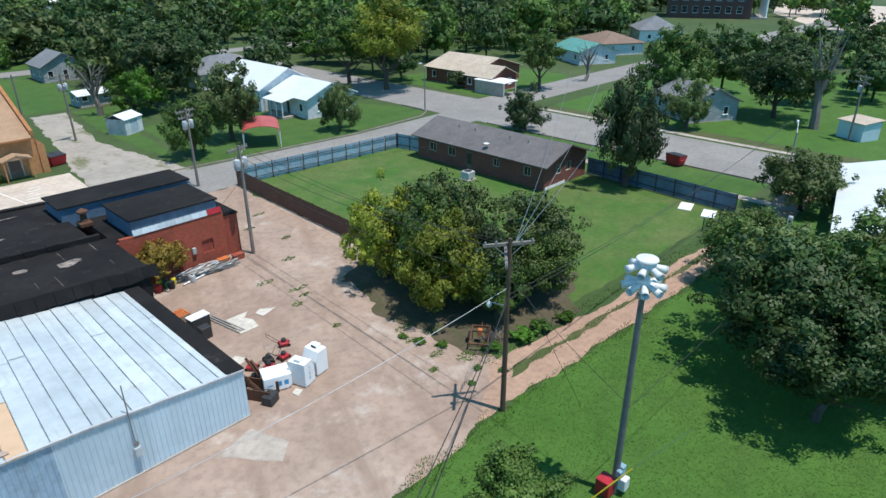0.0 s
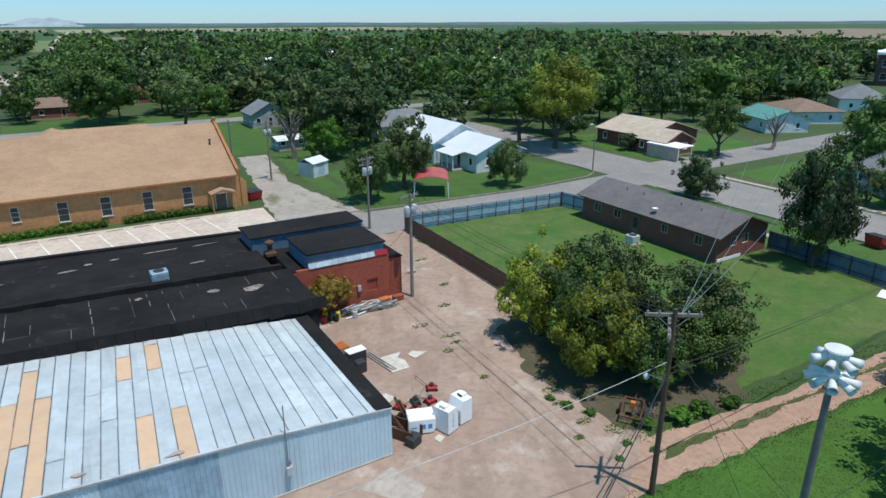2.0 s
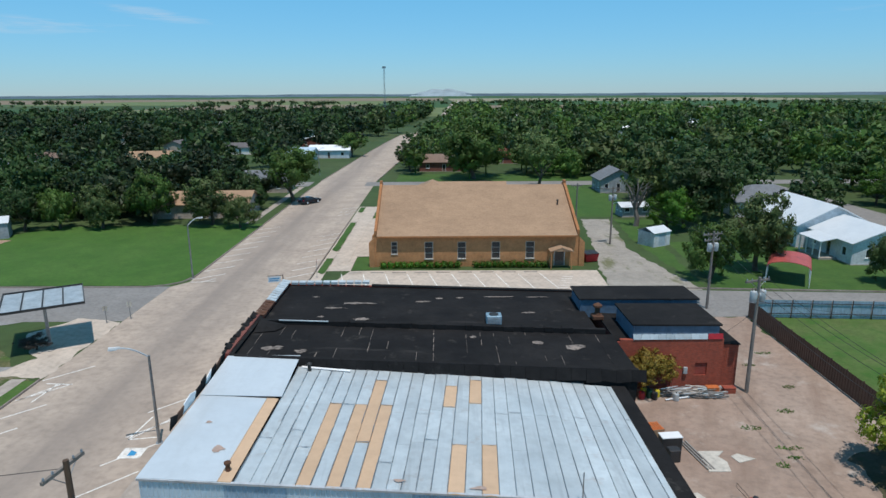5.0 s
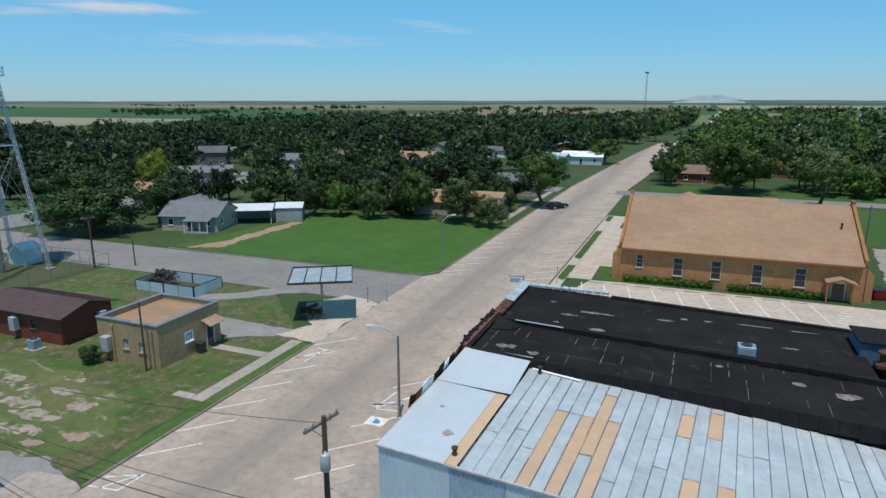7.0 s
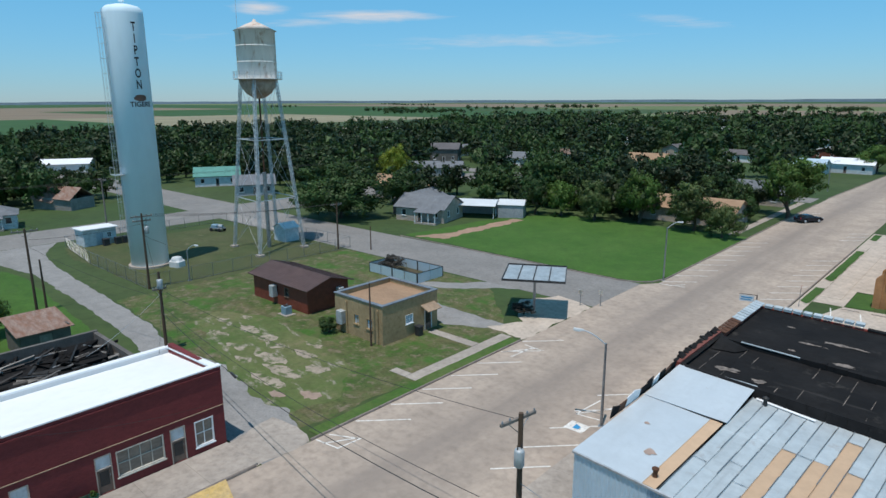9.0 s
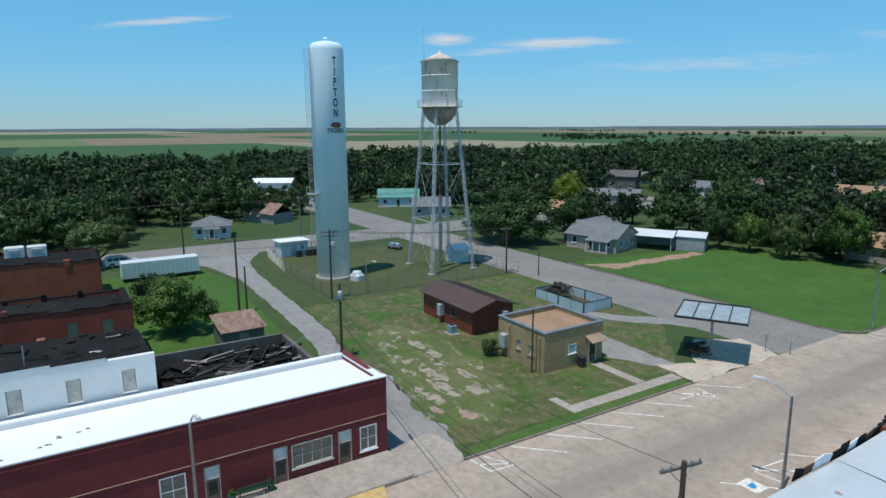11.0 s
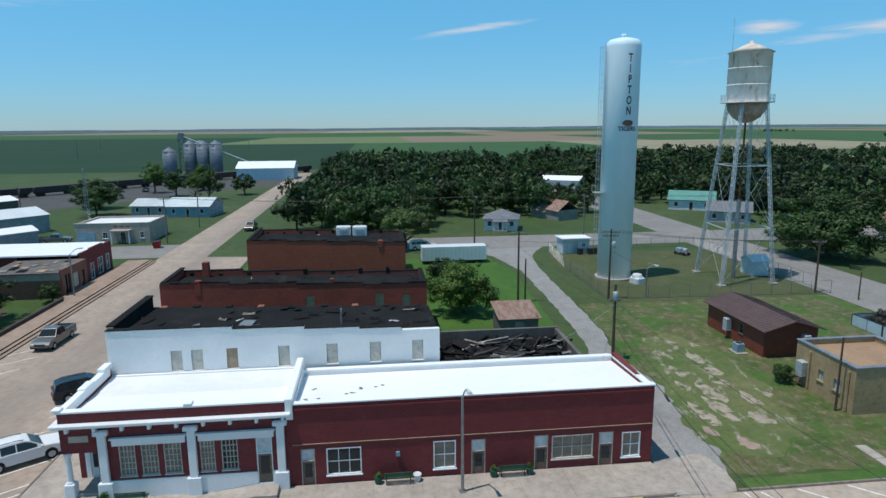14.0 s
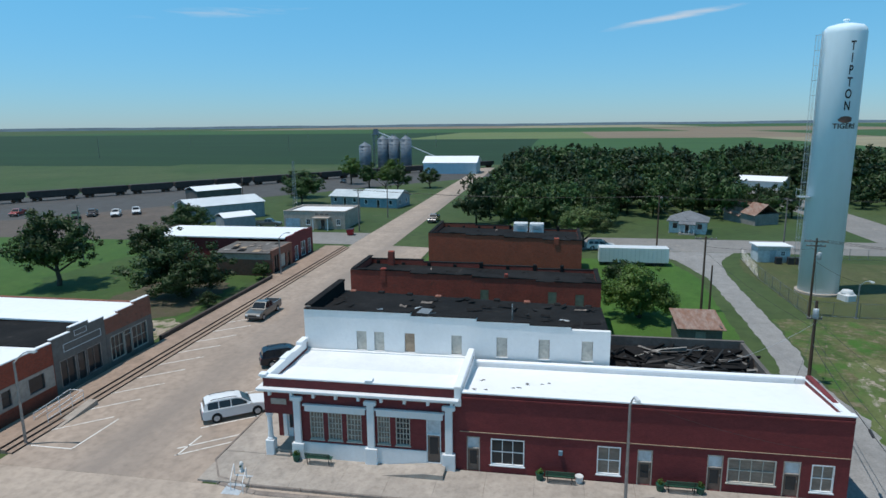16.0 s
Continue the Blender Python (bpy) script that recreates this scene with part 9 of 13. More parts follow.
for i in range(60):
    for _ in range(40):
        x, y = rh.uniform(-380, 420), rh.uniform(330, 680)
        if abs(x + 5) > 24 and y < 720 + 0.7 * min(x, 0):
            break
    far_house(x, y, rh.choice([0, 90, 5, 85]), rh.uniform(9, 16), rh.uniform(8, 11), rh.uniform(1.3, 2.4), rh.choice(["wall_siding", "trim_white", "wall_buff", "brick_house"]), rh.choice(["shingle_slate", "roof_white", "shingle_brown", "roof_white", "sheet_light", "shingle_tan"]), rh.choice(["pale house far off among trees", "small white house far off among trees", "low house far off among trees"]))
for i in range(42):
    for _ in range(40):
        x, y = rh.uniform(-330, 330), rh.uniform(170, 420)
        if abs(x + 25) > 22 and abs(y - 157) > 14 and (x < 110 or y > 190):
            break
    house(rh.choice(["pale house far off among trees", "small white house far off among trees", "low house far off among trees"]), x, y, rh.choice([0, 90, 5, 85]), rh.uniform(9, 15), rh.uniform(8, 10), 2.7, rh.uniform(1.3, 2.0), rh.choice(["wall_siding", "trim_white", "wall_buff", "brick_house"]), rh.choice(["shingle_slate", "roof_white", "shingle_brown", "shingle_buff", "sheet_light", "shingle_grey"]), name="house")
shed = thing("garden_shed", "pale blue metal garden shed", "shed", 31.6, 90.8, 0, 30)
part("body", Shape().wall("x", -1.5, 0.1, -1.7, 1.7, 0, 2.1, [(-0.7, 0.7, 0.05, 1.9)]).wall("x", 1.5, -0.1, -1.7, 1.7, 0, 2.1).wall("y", -1.7, 0.1, -1.4, 1.4, 0, 2.1).wall("y", 1.7, -0.1, -1.4, 1.4, 0, 2.1), "wall_siding", shed)
part("door", Shape().box(-0.69, 0.0, -1.47, -1.42, 0.05, 1.89).box(0.01, 0.69, -1.47, -1.42, 0.05, 1.89), "trim_blue", shed)
part("roof", gable_roof(3.4, 3.0, 2.1, 0.6, over=0.15, t=0.06), "sheet_white", shed)
school = thing("brick_school", "dark brick school building with a white hipped roof and columned portico", "building", 262, 108, 0, -64)
sw = [(-13.6 + 3.9 * i, -11.6 + 3.9 * i, z, z + 2.4) for i in range(7) for z in (2.0, 6.4)]
part("wall", Shape().wall("x", -8, 0.4, -15, 15, 0, 10.5, sw), "brick_school", school)
part("wall", Shape().wall("y", -15, 0.4, -7.6, 12, 0, 10.5), "brick_school", school)
part("wall", Shape().wall("y", 15, -0.4, -7.6, 12, 0, 10.5), "brick_school", school)
part("wall", Shape().wall("x", 12, -0.4, -14.6, 14.6, 0, 10.5), "brick_school", school)
part("roof", Shape().box(-15.6, 15.6, -8.6, 12.6, 10.5, 11.3).add([(-15, -8, 11.3), (15, -8, 11.3), (15, 12, 11.3), (-15, 12, 11.3), (-6, 2, 14.2), (6, 2, 14.2)], [(0, 1, 5, 4), (1, 2, 5), (2, 3, 4, 5), (3, 0, 4)]), "roof_white", school)
for a in sw:
    window(school, "x", -8, -1, *a, nx=1, nz=2)
part("portico_roof", Shape().box(15.0, 21.0, -7, 10, 9.4, 10.6).prism([(-7, 10.6), (10, 10.6), (1.5, 13.4)], "x", 15.6, 21.0), "trim_white", school)
part("portico_floor", Shape().box(15.0, 21.0, -7, 10, 0, 0.6), "concrete", school)
for i in range(5):
    part("column", Shape().lathe(20.2, -6 + 3.75 * i, [(0.62, 0.6), (0.52, 0.9), (0.42, 8.9), (0.62, 9.1), (0.62, 9.4)], 12), "trim_white", school)


def school_bus(x, y, rz):
    e = thing("school_bus", "yellow school bus parked beside the school lot", "bus", x, y, 0.03, rz, "school buses")
    part("body", Shape().prism([(-5.2, 0.6), (4.0, 0.6), (5.6, 0.6), (5.6, 1.5), (4.3, 1.7), (4.1, 2.8), (3.8, 3.0), (-5.0, 3.0), (-5.2, 2.8)], "y", -1.2, 1.2), "plastic_bus", e)
    part("roof", Shape().block(-5.0, 3.8, -1.1, 1.1, 3.0, 3.12, 0.05), "trim_white", e)
    for sg in (-1, 1):
        part("window_band", Shape().box(-4.8, 3.6, sg * 1.2, sg * 1.23, 1.9, 2.6), "window_dark", e)
        for wx in (-3.2, 4.2):
            part("wheel", Shape().rod((wx, sg * 0.95, 0.5), (wx, sg * 1.22, 0.5), 0.5, 0.5, 14), "tyre", e)
    return e


for i in range(4):
    school_bus(336 + 5.2 * i, 98 - 4.6 * i, 5)

# ------------------------------------------------------------------ trees near the camera
tree("leafy hackberry with yellow-green leaves at the lot's edge", 27.4, 32.2, 7.6, 3.5, "leaf_yellow", 1, "near", low=-0.5)
tree("yellow-green leafy tree at the lot's edge", 26.6, 26.0, 7.4, 3.5, "leaf_yellow", 2, "near", low=-0.5)
tree("tall grey-green leafy tree at the lot's edge", 30.6, 29.8, 9.3, 4.1, "leaf_grey", 3, "near", low=-0.4)
tree("green leafy tree in the lot's thicket", 28.6, 28.4, 7.8, 3.5, "leaf_mid", 8, "near", low=-0.5)
tree("grey-green spreading tree beside the track", 35.2, 24.8, 6.8, 4.4, "leaf_grey", 0, "near", low=-0.5)
tree("dark green shrubby tree beside the track", 29.4, 24.0, 6.2, 3.5, "leaf_dark", 5, "near", low=-0.4)
tree("low dark shrub tree at the track", 28.6, 22.6, 4.6, 2.4, "leaf_mid", 9, "near", low=0.1)
tree("green shrubby tree beside the track", 32.6, 22.8, 5.4, 3.3, "leaf_mid", 6, "near", low=-0.4)
tree("large spreading tree over the lawn", 35.0, 7.2, 9.3, 5.0, "leaf_dark", 7, "near", low=0.5)
tree("large leafy tree by the lawn", 38.5, 2.0, 10.0, 5.2, "leaf_mid", 8, "near", low=1.0)
tree("leafy tree leaning over the lawn", 32.0, 4.0, 7.6, 4.2, "leaf_dark", 4, "near", low=1.0)
tree("leafy tree behind the lawn trees", 40.4, 8.2, 7.8, 4.2, "leaf_grey", 6, "near", low=1.0)
tree("leafy tree by the dirt track", 44.2, 12.6, 6.4, 3.7, "leaf_mid", 9, "near", low=0.8)
tree("leafy tree beside the metal-roofed shed", 50.5, 4.5, 7.4, 4.4, "leaf_grey", 10, "mid", low=0.8)
tree("bushy tree by the street corner", 63.5, 14.2, 6.8, 4.2, "leaf_grey", 11, "mid", low=-0.8)
tree("small green tree in the grass", 15.2, 10.6, 4.9, 2.3, "leaf_mid", 13, "near", low=1.0)
tree("tall dark cedar beside the brick house", 58.2, 29.6, 12.7, 3.6, "leaf_cedar", 12, "near", low=-0.8)
tree("round dark pine before the brick house", 70.0, 51.4, 6.6, 3.3, "leaf_cedar", 14, "mid", low=-1.0)
tree("leafy tree on the corner lawn", 52.3, 70.0, 7.6, 3.1, "leaf_grey", 15, "mid", low=-0.9)
tree("big spreading tree with yellow-green leaves", 76.5, 87.5, 17.0, 8.5, "leaf_yellow", 16, "near", low=3.0)
tree("big leafy tree by the street", 72.5, 93, 14, 6.5, "leaf_mid", 17, "mid", low=3.0)
tree("leafy tree by the tan carport", 95.5, 67.6, 10.5, 4.0, "leaf_mid", 50, "mid", low=2.0)
tree("dark shrub by the brick house", 86.4, 79.4, 3.6, 2.0, "leaf_cedar", 51, "mid", low=0.2, category="shrub", name="shrub")
tree("clipped round bright green tree", 86, 122, 7.5, 5.2, "leaf_bright", 18, "mid", low=0.6)
tree("leafy elm beside the gravel lane", 32.4, 73.0, 8.4, 3.4, "leaf_mid", 19, "mid", low=-0.6)
tree("tall grey-green tree beside the gravel lane", 39.6, 76.2, 11.0, 4.4, "leaf_grey", 20, "mid", low=-0.5)
tree("bright green leafy tree behind the shed", 37.0, 100.0, 7.4, 4.6, "leaf_bright", 21, "mid", low=-0.6)
tree("large dark tree behind the houses", 45, 108, 14, 7.5, "leaf_dark", 22, "mid", low=2.5)
tree("dark spreading elm across the street", 101, 29, 12.0, 7.0, "leaf_dark", 24, "near", low=0.2)
tree("leafy tree across the street", 100, 45, 13, 7.0, "leaf_mid", 25, "mid", low=-0.5)
tree("grey-leaved tree across the street", 86.5, 36, 8, 3.6, "leaf_grey", 26, "mid", low=-0.5)
tree("gold-leaved sapling against the brick wall", 15.4, 43.2, 3.9, 2.1, "leaf_gold", 27, "mid", low=0.5)
tree("big spreading tree beyond the church lawn", 9.2, 165, 17.8, 9.8, "leaf_mid", 28, "mid", low=1.0)
tree("spreading tree with a thick trunk by the lane", 24.0, 149.5, 13.2, 5.0, "leaf_grey", 29, "mid", low=3.2)
tree("dark leafy tree by the main street", -8.2, 183, 9.2, 5.2, "leaf_dark", 30, "mid", low=1.0)
tree("round leafy tree beside the wide street", -31.0, 227, 9.4, 5.9, "leaf_mid", 48, "mid", low=1.0)
tree("round leafy tree on the street's verge", -30.6, 130.5, 13.0, 5.7, "leaf_mid", 31, "mid", low=1.2)
tree("green tree at the vacant lot's edge", -63.9, 104.8, 7.8, 3.4, "leaf_mid", 71, "mid", low=-0.4)
tree("grey-green tree at the vacant lot's edge", -56.8, 104.9, 8.2, 3.7, "leaf_grey", 72, "mid", low=-0.4)
tree("bright leafy tree at the vacant lot's edge", -49.5, 108.0, 10.3, 4.5, "leaf_mid", 73, "mid", low=-0.2)
tree("broad grey-green tree at the vacant lot's edge", -39.3, 107.4, 9.6, 5.2, "leaf_grey", 74, "mid", low=-0.6)
tree("low grey-green tree by the street corner", -33.6, 104.6, 6.2, 3.4, "leaf_grey", 75, "mid", low=-0.5)
tree("small dark tree by the sidewalk", -35.6, 121.4, 5.6, 3.0, "leaf_dark", 76, "mid", low=-0.3)
tree("green tree at the vacant lot's edge", -68.6, 103.0, 8.2, 3.6, "leaf_dark", 77, "mid", low=-0.4)
tree("spreading dark oak by the towers", -94.5, 75.5, 11.2, 9.6, "leaf_dark", 32, "near", low=-1.8)
tree("yellow-green tree among dark ones", -111.5, 106, 12, 4.6, "leaf_yellow", 33, "mid", low=1.5)
tree("rounded green tree behind the brick blocks", -71.5, 11.0, 6.8, 4.4, "leaf_mid", 34, "near", low=-0.9)
tree("green bushy tree behind the brick blocks", -80.5, 10.8, 5.8, 3.4, "leaf_dark", 35, "mid", low=-0.8)
tree("broad dark tree on the grass lot", -73.0, -47.6, 7.8, 6.6, "leaf_dark", 36, "near", low=-1.0)
tree("thin-crowned mesquite on the grass lot", -76, -69, 11.6, 6.4, "leaf_dark", 37, "mid", low=0.5)
tree("thin-crowned tree on the grass lot", -87, -60, 8.6, 5.2, "leaf_dark", 38, "mid", low=0.5)
tree("grey-green tree at the woods' edge", -113.5, 6.5, 8.4, 5.4, "leaf_grey", 39, "mid", low=1.6)
tree("dark shrub by the tan office", -47.0, 35.6, 1.7, 1.1, "leaf_dark", 40, "mid", low=0.1, category="shrub", name="shrub")
tree("dead grey brush inside the panel enclosure", -58.8, 55.4, 2.3, 1.9, "leaf_dead", 41, "mid", low=0.1, category="shrub", name="shrub")
tree("dead grey brush beside the canopy column", -35.9, 52.4, 1.5, 1.5, "leaf_dead", 42, "mid", low=0.1, category="shrub", name="shrub")
tree("dark tree by the lattice mast", -186, -76, 9.2, 6.6, "leaf_dark", 52, "mid", low=0.6)
tree("dark tree behind the white-roofed shop", -117, -73, 7.2, 5.0, "leaf_dark", 53, "mid", low=0.4)
tree("dark tree near the silos", -216.5, -63.6, 9.2, 4.4, "leaf_dark", 54, "mid", low=0.8)
tree("dark tree near the silos", -204.6, -50.4, 9.4, 4.6, "leaf_dark", 55, "mid", low=0.8)
tree("dark tree near the white shed", -218, -42, 7.6, 4.6, "leaf_dark", 56, "mid", low=0.8)
tree("dark shrub by the derelict shop", -83.4, -41.2, 2.7, 1.7, "leaf_dark", 57, "mid", low=0.1, category="shrub", name="shrub")
tree("dark shrub behind the low wall", -68.6, -41.4, 2.2, 1.5, "leaf_dark", 58, "mid", low=0.0, category="shrub", name="shrub")
for i, (wx_, wy_, wr_, wh_) in enumerate(((25.4, 20.2, 0.7, 0.6), (27.6, 19.6, 1.1, 0.9), (29.2, 19.4, 0.9, 0.8), (23.6, 22.8, 0.5, 0.35), (22.9, 24.0, 0.5, 0.3), (22.6, 25.2, 0.4, 0.25), (31.4, 19.0, 0.8, 0.7), (24.2, 18.4, 0.35, 0.25), (22.0, 18.9, 0.3, 0.2), (23.3, 19.6, 0.35, 0.22))):
    tree("low clump of bright green weeds at the track", wx_, wy_, wh_, wr_, "leaf_bright", 60 + i, "far", low=0.0, category="weeds", name="weed_clump")
tree("dark tree by the tan shop", -170, -70, 9, 6.5, "leaf_dark", 43, "mid", low=1.0)
tree("tree beyond the silo road", -235, -60, 10, 4.5, "leaf_mid", 44, "mid", low=2)
tree("tree near the silos", -206, -55, 8, 4, "leaf_mid", 45, "mid", low=2)
tree("tree near the silos", -230, -75, 11, 4.5, "leaf_mid", 46, "mid", low=2)
tree("small shrub by the shops", -96, -43.5, 2.4, 1.5, "leaf_dark", 47, "mid", low=0.1, category="shrub", name="shrub")

# ------------------------------------------------------------------ woods and street trees far off
far_rng = np.random.default_rng(99)


def far_crown(seed, n, count, size):
    r_ = np.random.default_rng(seed)
    return leaf_cloud(r_, crown_lumps(r_, 1.0, 0.0, 0.85, n), count, size, core=0.70, droop=0.2, tri=True, least=0.20)


PROTO = [[far_crown(300 + k, 13, 1500, 0.068) for k in range(6)], [far_crown(320 + k, 9, 520, 0.105) for k in range(6)], [far_crown(340 + k, 6, 170, 0.18) for k in range(5)]]
HOUSES = [(o.location.x, o.location.y) for o in scene.objects if o.name.startswith("house")] + [(-75.8, 94.5)]


def clear_of(x, y, r):
    mid_x = -23 if y < 165 else -23 + (y - 165) * 0.047 if y < 350 else -9 + (y - 350) * 0.042
    if abs(x - mid_x) < 9.5 + r * 0.6 and y < 1800:
        return False
    if -14 < x < 40 and y < 161:
        return False
    if y < 160 and x < -31 and not woods_at(x, y):
        return False
    for a, b in ((60, 71), (152, 162)):
        if a - r * 0.6 < y < b + r * 0.6:
            return False
    if 69 - r * 0.6 < x < 82 + r * 0.6 and y < 300:
        return False
    if -124 - r * 0.6 < x < -111 + r * 0.6 and y < 160:
        return False
    for hx, hy in HOUSES:
        if (x - hx) ** 2 + (y - hy) ** 2 < (7.5 + r * 0.6) ** 2:
            return False
        d = math.hypot(hx, hy)
        k_ = (x * hx + y * hy) / (d * d)
        if 0.80 < k_ < 1 and abs(x * hy - y * hx) / d < 6 and far_rng.random() < (0.93 if d < 235 else 0.6):
            return False
    return True


def woods_at(x, y):
    """Where trees grow thickly west of the main street."""
    if x < -128 and -16 < y < 160 and not (-150 < x and 14 < y < 60) and not (y > 56 and y < 76):
        return x < -150 or y > 95 or y < 14
    if -112 < x < -32 and 108 < y < 152:
        return True
    if -110 < x < -76 and 96 < y < 152:
        return True
    return False


GRID = {}


def scatter(count, x0, x1, y0, y1, hmin, hmax, ok, gap=0.55):
    """Spots for trees (x, y, height), none too close to another."""
    got = []
    for _ in range(count * 12):
        if len(got) >= count:
            break
        x, y = far_rng.uniform(x0, x1), far_rng.uniform(y0, y1)
        h = hmin + (hmax - hmin) * far_rng.random() ** 1.4
        # the grounds before the school are kept open
        if not ok(x, y) or (190 < math.hypot(x, y) < 290 and 15 < math.degrees(math.atan2(y, x)) < 28.5):
            continue
        cx, cy = int(x // 8), int(y // 8)
        if any((x - a) ** 2 + (y - b) ** 2 < (gap * (h + c) / 2) ** 2 for i in (-1, 0, 1) for j in (-1, 0, 1) for a, b, c in GRID.get((cx + i, cy + j), ())):
            continue
        if clear_of(x, y, h * 0.42):
            got.append((x, y, h))
            GRID.setdefault((cx, cy), []).append((x, y, h))
    return got


def plant(name, label, spots, leaf):
    vs, fs, ns, n0 = [], [], [], 0
    for x, y, h in spots:
        far = math.hypot(x, y)
        kinds = PROTO[0 if far < 175 else 1 if far < 400 else 2]
        pv, pf, pn = kinds[far_rng.integers(len(kinds))]
        a = far_rng.uniform(0, 6.283)
        r_ = h * far_rng.uniform(0.44, 0.68)
        c_, s_ = math.cos(a), math.sin(a)
        zc, hh = h * 0.49, h * 0.54
        vs.append(np.stack([x + (pv[:, 0] * c_ - pv[:, 1] * s_) * r_, y + (pv[:, 0] * s_ + pv[:, 1] * c_) * r_, zc + pv[:, 2] * hh], 1))
        ns.append(np.stack([pn[:, 0] * c_ - pn[:, 1] * s_, pn[:, 0] * s_ + pn[:, 1] * c_, pn[:, 2]], 1))
        fs += [tuple(n0 + i for i in t) for t in pf]
        n0 += len(pv)
        # trunk
        vs.append(np.array([(x + 0.25 * math.cos(k), y + 0.25 * math.sin(k), z) for z in (0, zc) for k in (0, 2.1, 4.2)]))
        ns.append(np.array([(math.cos(k), math.sin(k), 0) for z in (0, 1) for k in (0, 2.1, 4.2)]))
        fs += [(n0, n0 + 1, n0 + 4, n0 + 3), (n0 + 1, n0 + 2, n0 + 5, n0 + 4), (n0 + 2, n0, n0 + 3, n0 + 5)]
        n0 += 6
    solo(name, leafy_mesh(name, np.concatenate(vs), fs, np.concatenate(ns), leaf), leaf, label, "trees", kind="stuff")


anyw = lambda x, y: True
town = scatter(330, -31, 66, 112, 430, 7, 15, lambda x, y: x > -12 and not (-6 < x < 18 and y < 124)) + scatter(330, 84, 330, 74, 400, 8, 16, lambda x, y: not (x < 120 and y < 100) and not (x < 200 and 60 < y < 92 and x < 195)) + scatter(40, 100, 300, -60, 58, 8, 14, lambda x, y: x > 108 + 0.2 * y)
town += scatter(70, 84, 200, 92, 260, 8, 15, anyw) + scatter(60, 30, 66, 96, 200, 7, 12, anyw) + scatter(50, 95, 200, -45, 58, 7, 12, lambda x, y: x > 104)
town += scatter(420, -40, 470, 330, 690, 8, 17, lambda x, y: y < 700 - 0.25 * x) + scatter(160, 320, 520, 100, 400, 8, 16, lambda x, y: y > 125)
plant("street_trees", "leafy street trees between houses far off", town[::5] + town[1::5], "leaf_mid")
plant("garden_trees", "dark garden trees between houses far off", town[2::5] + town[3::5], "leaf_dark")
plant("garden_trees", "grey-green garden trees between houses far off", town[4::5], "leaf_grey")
west = scatter(620, -330, -31, 95, 430, 7, 13.5, lambda x, y: y > 108 or x < -76)
west += scatter(60, -84, -33, 112, 150, 7, 11.5, anyw, gap=0.36)
west += [(far_rng.uniform(-102, -84), far_rng.uniform(92, 112), far_rng.uniform(6, 9)) for _ in range(8)]
west += scatter(560, -400, -8, 420, 800, 7, 14, lambda x, y: y < 800 + 0.9 * x and math.sin(x * 0.03 + y * 0.011) + math.sin(y * 0.027 - x * 0.006) > -0.9)
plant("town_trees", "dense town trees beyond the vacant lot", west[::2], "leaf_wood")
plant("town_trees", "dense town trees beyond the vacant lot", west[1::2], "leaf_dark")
wood = scatter(700, -350, -128, -16, 235, 7, 12.5, lambda x, y: woods_at(x, y) or y > 165, gap=0.5)
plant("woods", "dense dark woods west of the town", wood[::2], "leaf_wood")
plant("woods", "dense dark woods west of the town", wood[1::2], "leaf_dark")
edge = scatter(260, -1100, 900, 700, 1500, 7, 12, lambda x, y: math.sin(x * 0.013) + math.sin(y * 0.021 + x * 0.004) > 0.9)
for k_ in range(14):
    # hedgerows and wind breaks along far field edges
    ex, ey, el, ea = far_rng.uniform(-2600, 900), far_rng.uniform(500, 2600), far_rng.uniform(60, 240), far_rng.choice([0.0, 1.571, 0.1])
    edge += [(ex + math.cos(ea) * el * u + far_rng.normal() * 3, ey + math.sin(ea) * el * u + far_rng.normal() * 3, far_rng.uniform(5, 10)) for u in np.linspace(0, 1, int(el / 9))]
plant("farm_trees", "scattered trees along far field edges", edge, "leaf_dark")

# ------------------------------------------------------------------ silos, railway, yards beyond the side street
for i, (x, y, r_, h_) in enumerate(((-300, -90, 3.0, 12.0), (-304, -82, 2.7, 15.0), (-303, -76, 2.7, 15.0), (-302, -70, 2.7, 15.0), (-310, -79, 2.7, 15.0))):
    g = thing("grain_silo", "grey ribbed steel grain silo", "silo", x, y, group="grain silos")
    part("shell", Shape().lathe(0, 0, [(r_, 0), (r_, h_)] + [], 28), "silo_steel", g, "", True)
    part("roof", Shape().lathe(0, 0, [(r_ + 0.1, h_), (0.5, h_ + 1.6), (0.4, h_ + 2.0)], 28), "silo_steel", g)
    for k_ in range(9):
        part("band", Shape().lathe(0, 0, [(r_ + 0.01, h_ * (k_ + 0.5) / 9), (r_ + 0.06, h_ * (k_ + 0.5) / 9 + 0.06), (r_ + 0.01, h_ * (k_ + 0.5) / 9 + 0.12)], 28), "silo_steel", g)
leg_ = thing("grain_elevator_leg", "steel elevator leg tower above the silos", "elevator", -306, -86)
s = Shape()
for dx, dy in ((-1.2, -1.2), (1.2, -1.2), (1.2, 1.2), (-1.2, 1.2)):
    s.rod((dx, dy, 0), (dx, dy, 19), 0.16, 0.16, 4)
for i in range(8):
    z = 2 + 2 * i
    s.rod((-1.2, -1.2, z), (1.2, -1.2, z + 1.8), 0.1, 0.1, 3).rod((1.2, 1.2, z), (-1.2, 1.2, z + 1.8), 0.1, 0.1, 3).rod((1.2, -1.2, z), (1.2, 1.2, z + 1.8), 0.1, 0.1, 3)
part("tower", s, "silo_steel", leg_)
part("head", Shape().box(-2.4, 2.4, -1.6, 1.6, 17.2, 17.6).box(-1, 1, -1, 1, 17.6, 20.0), "silo_steel", leg_)
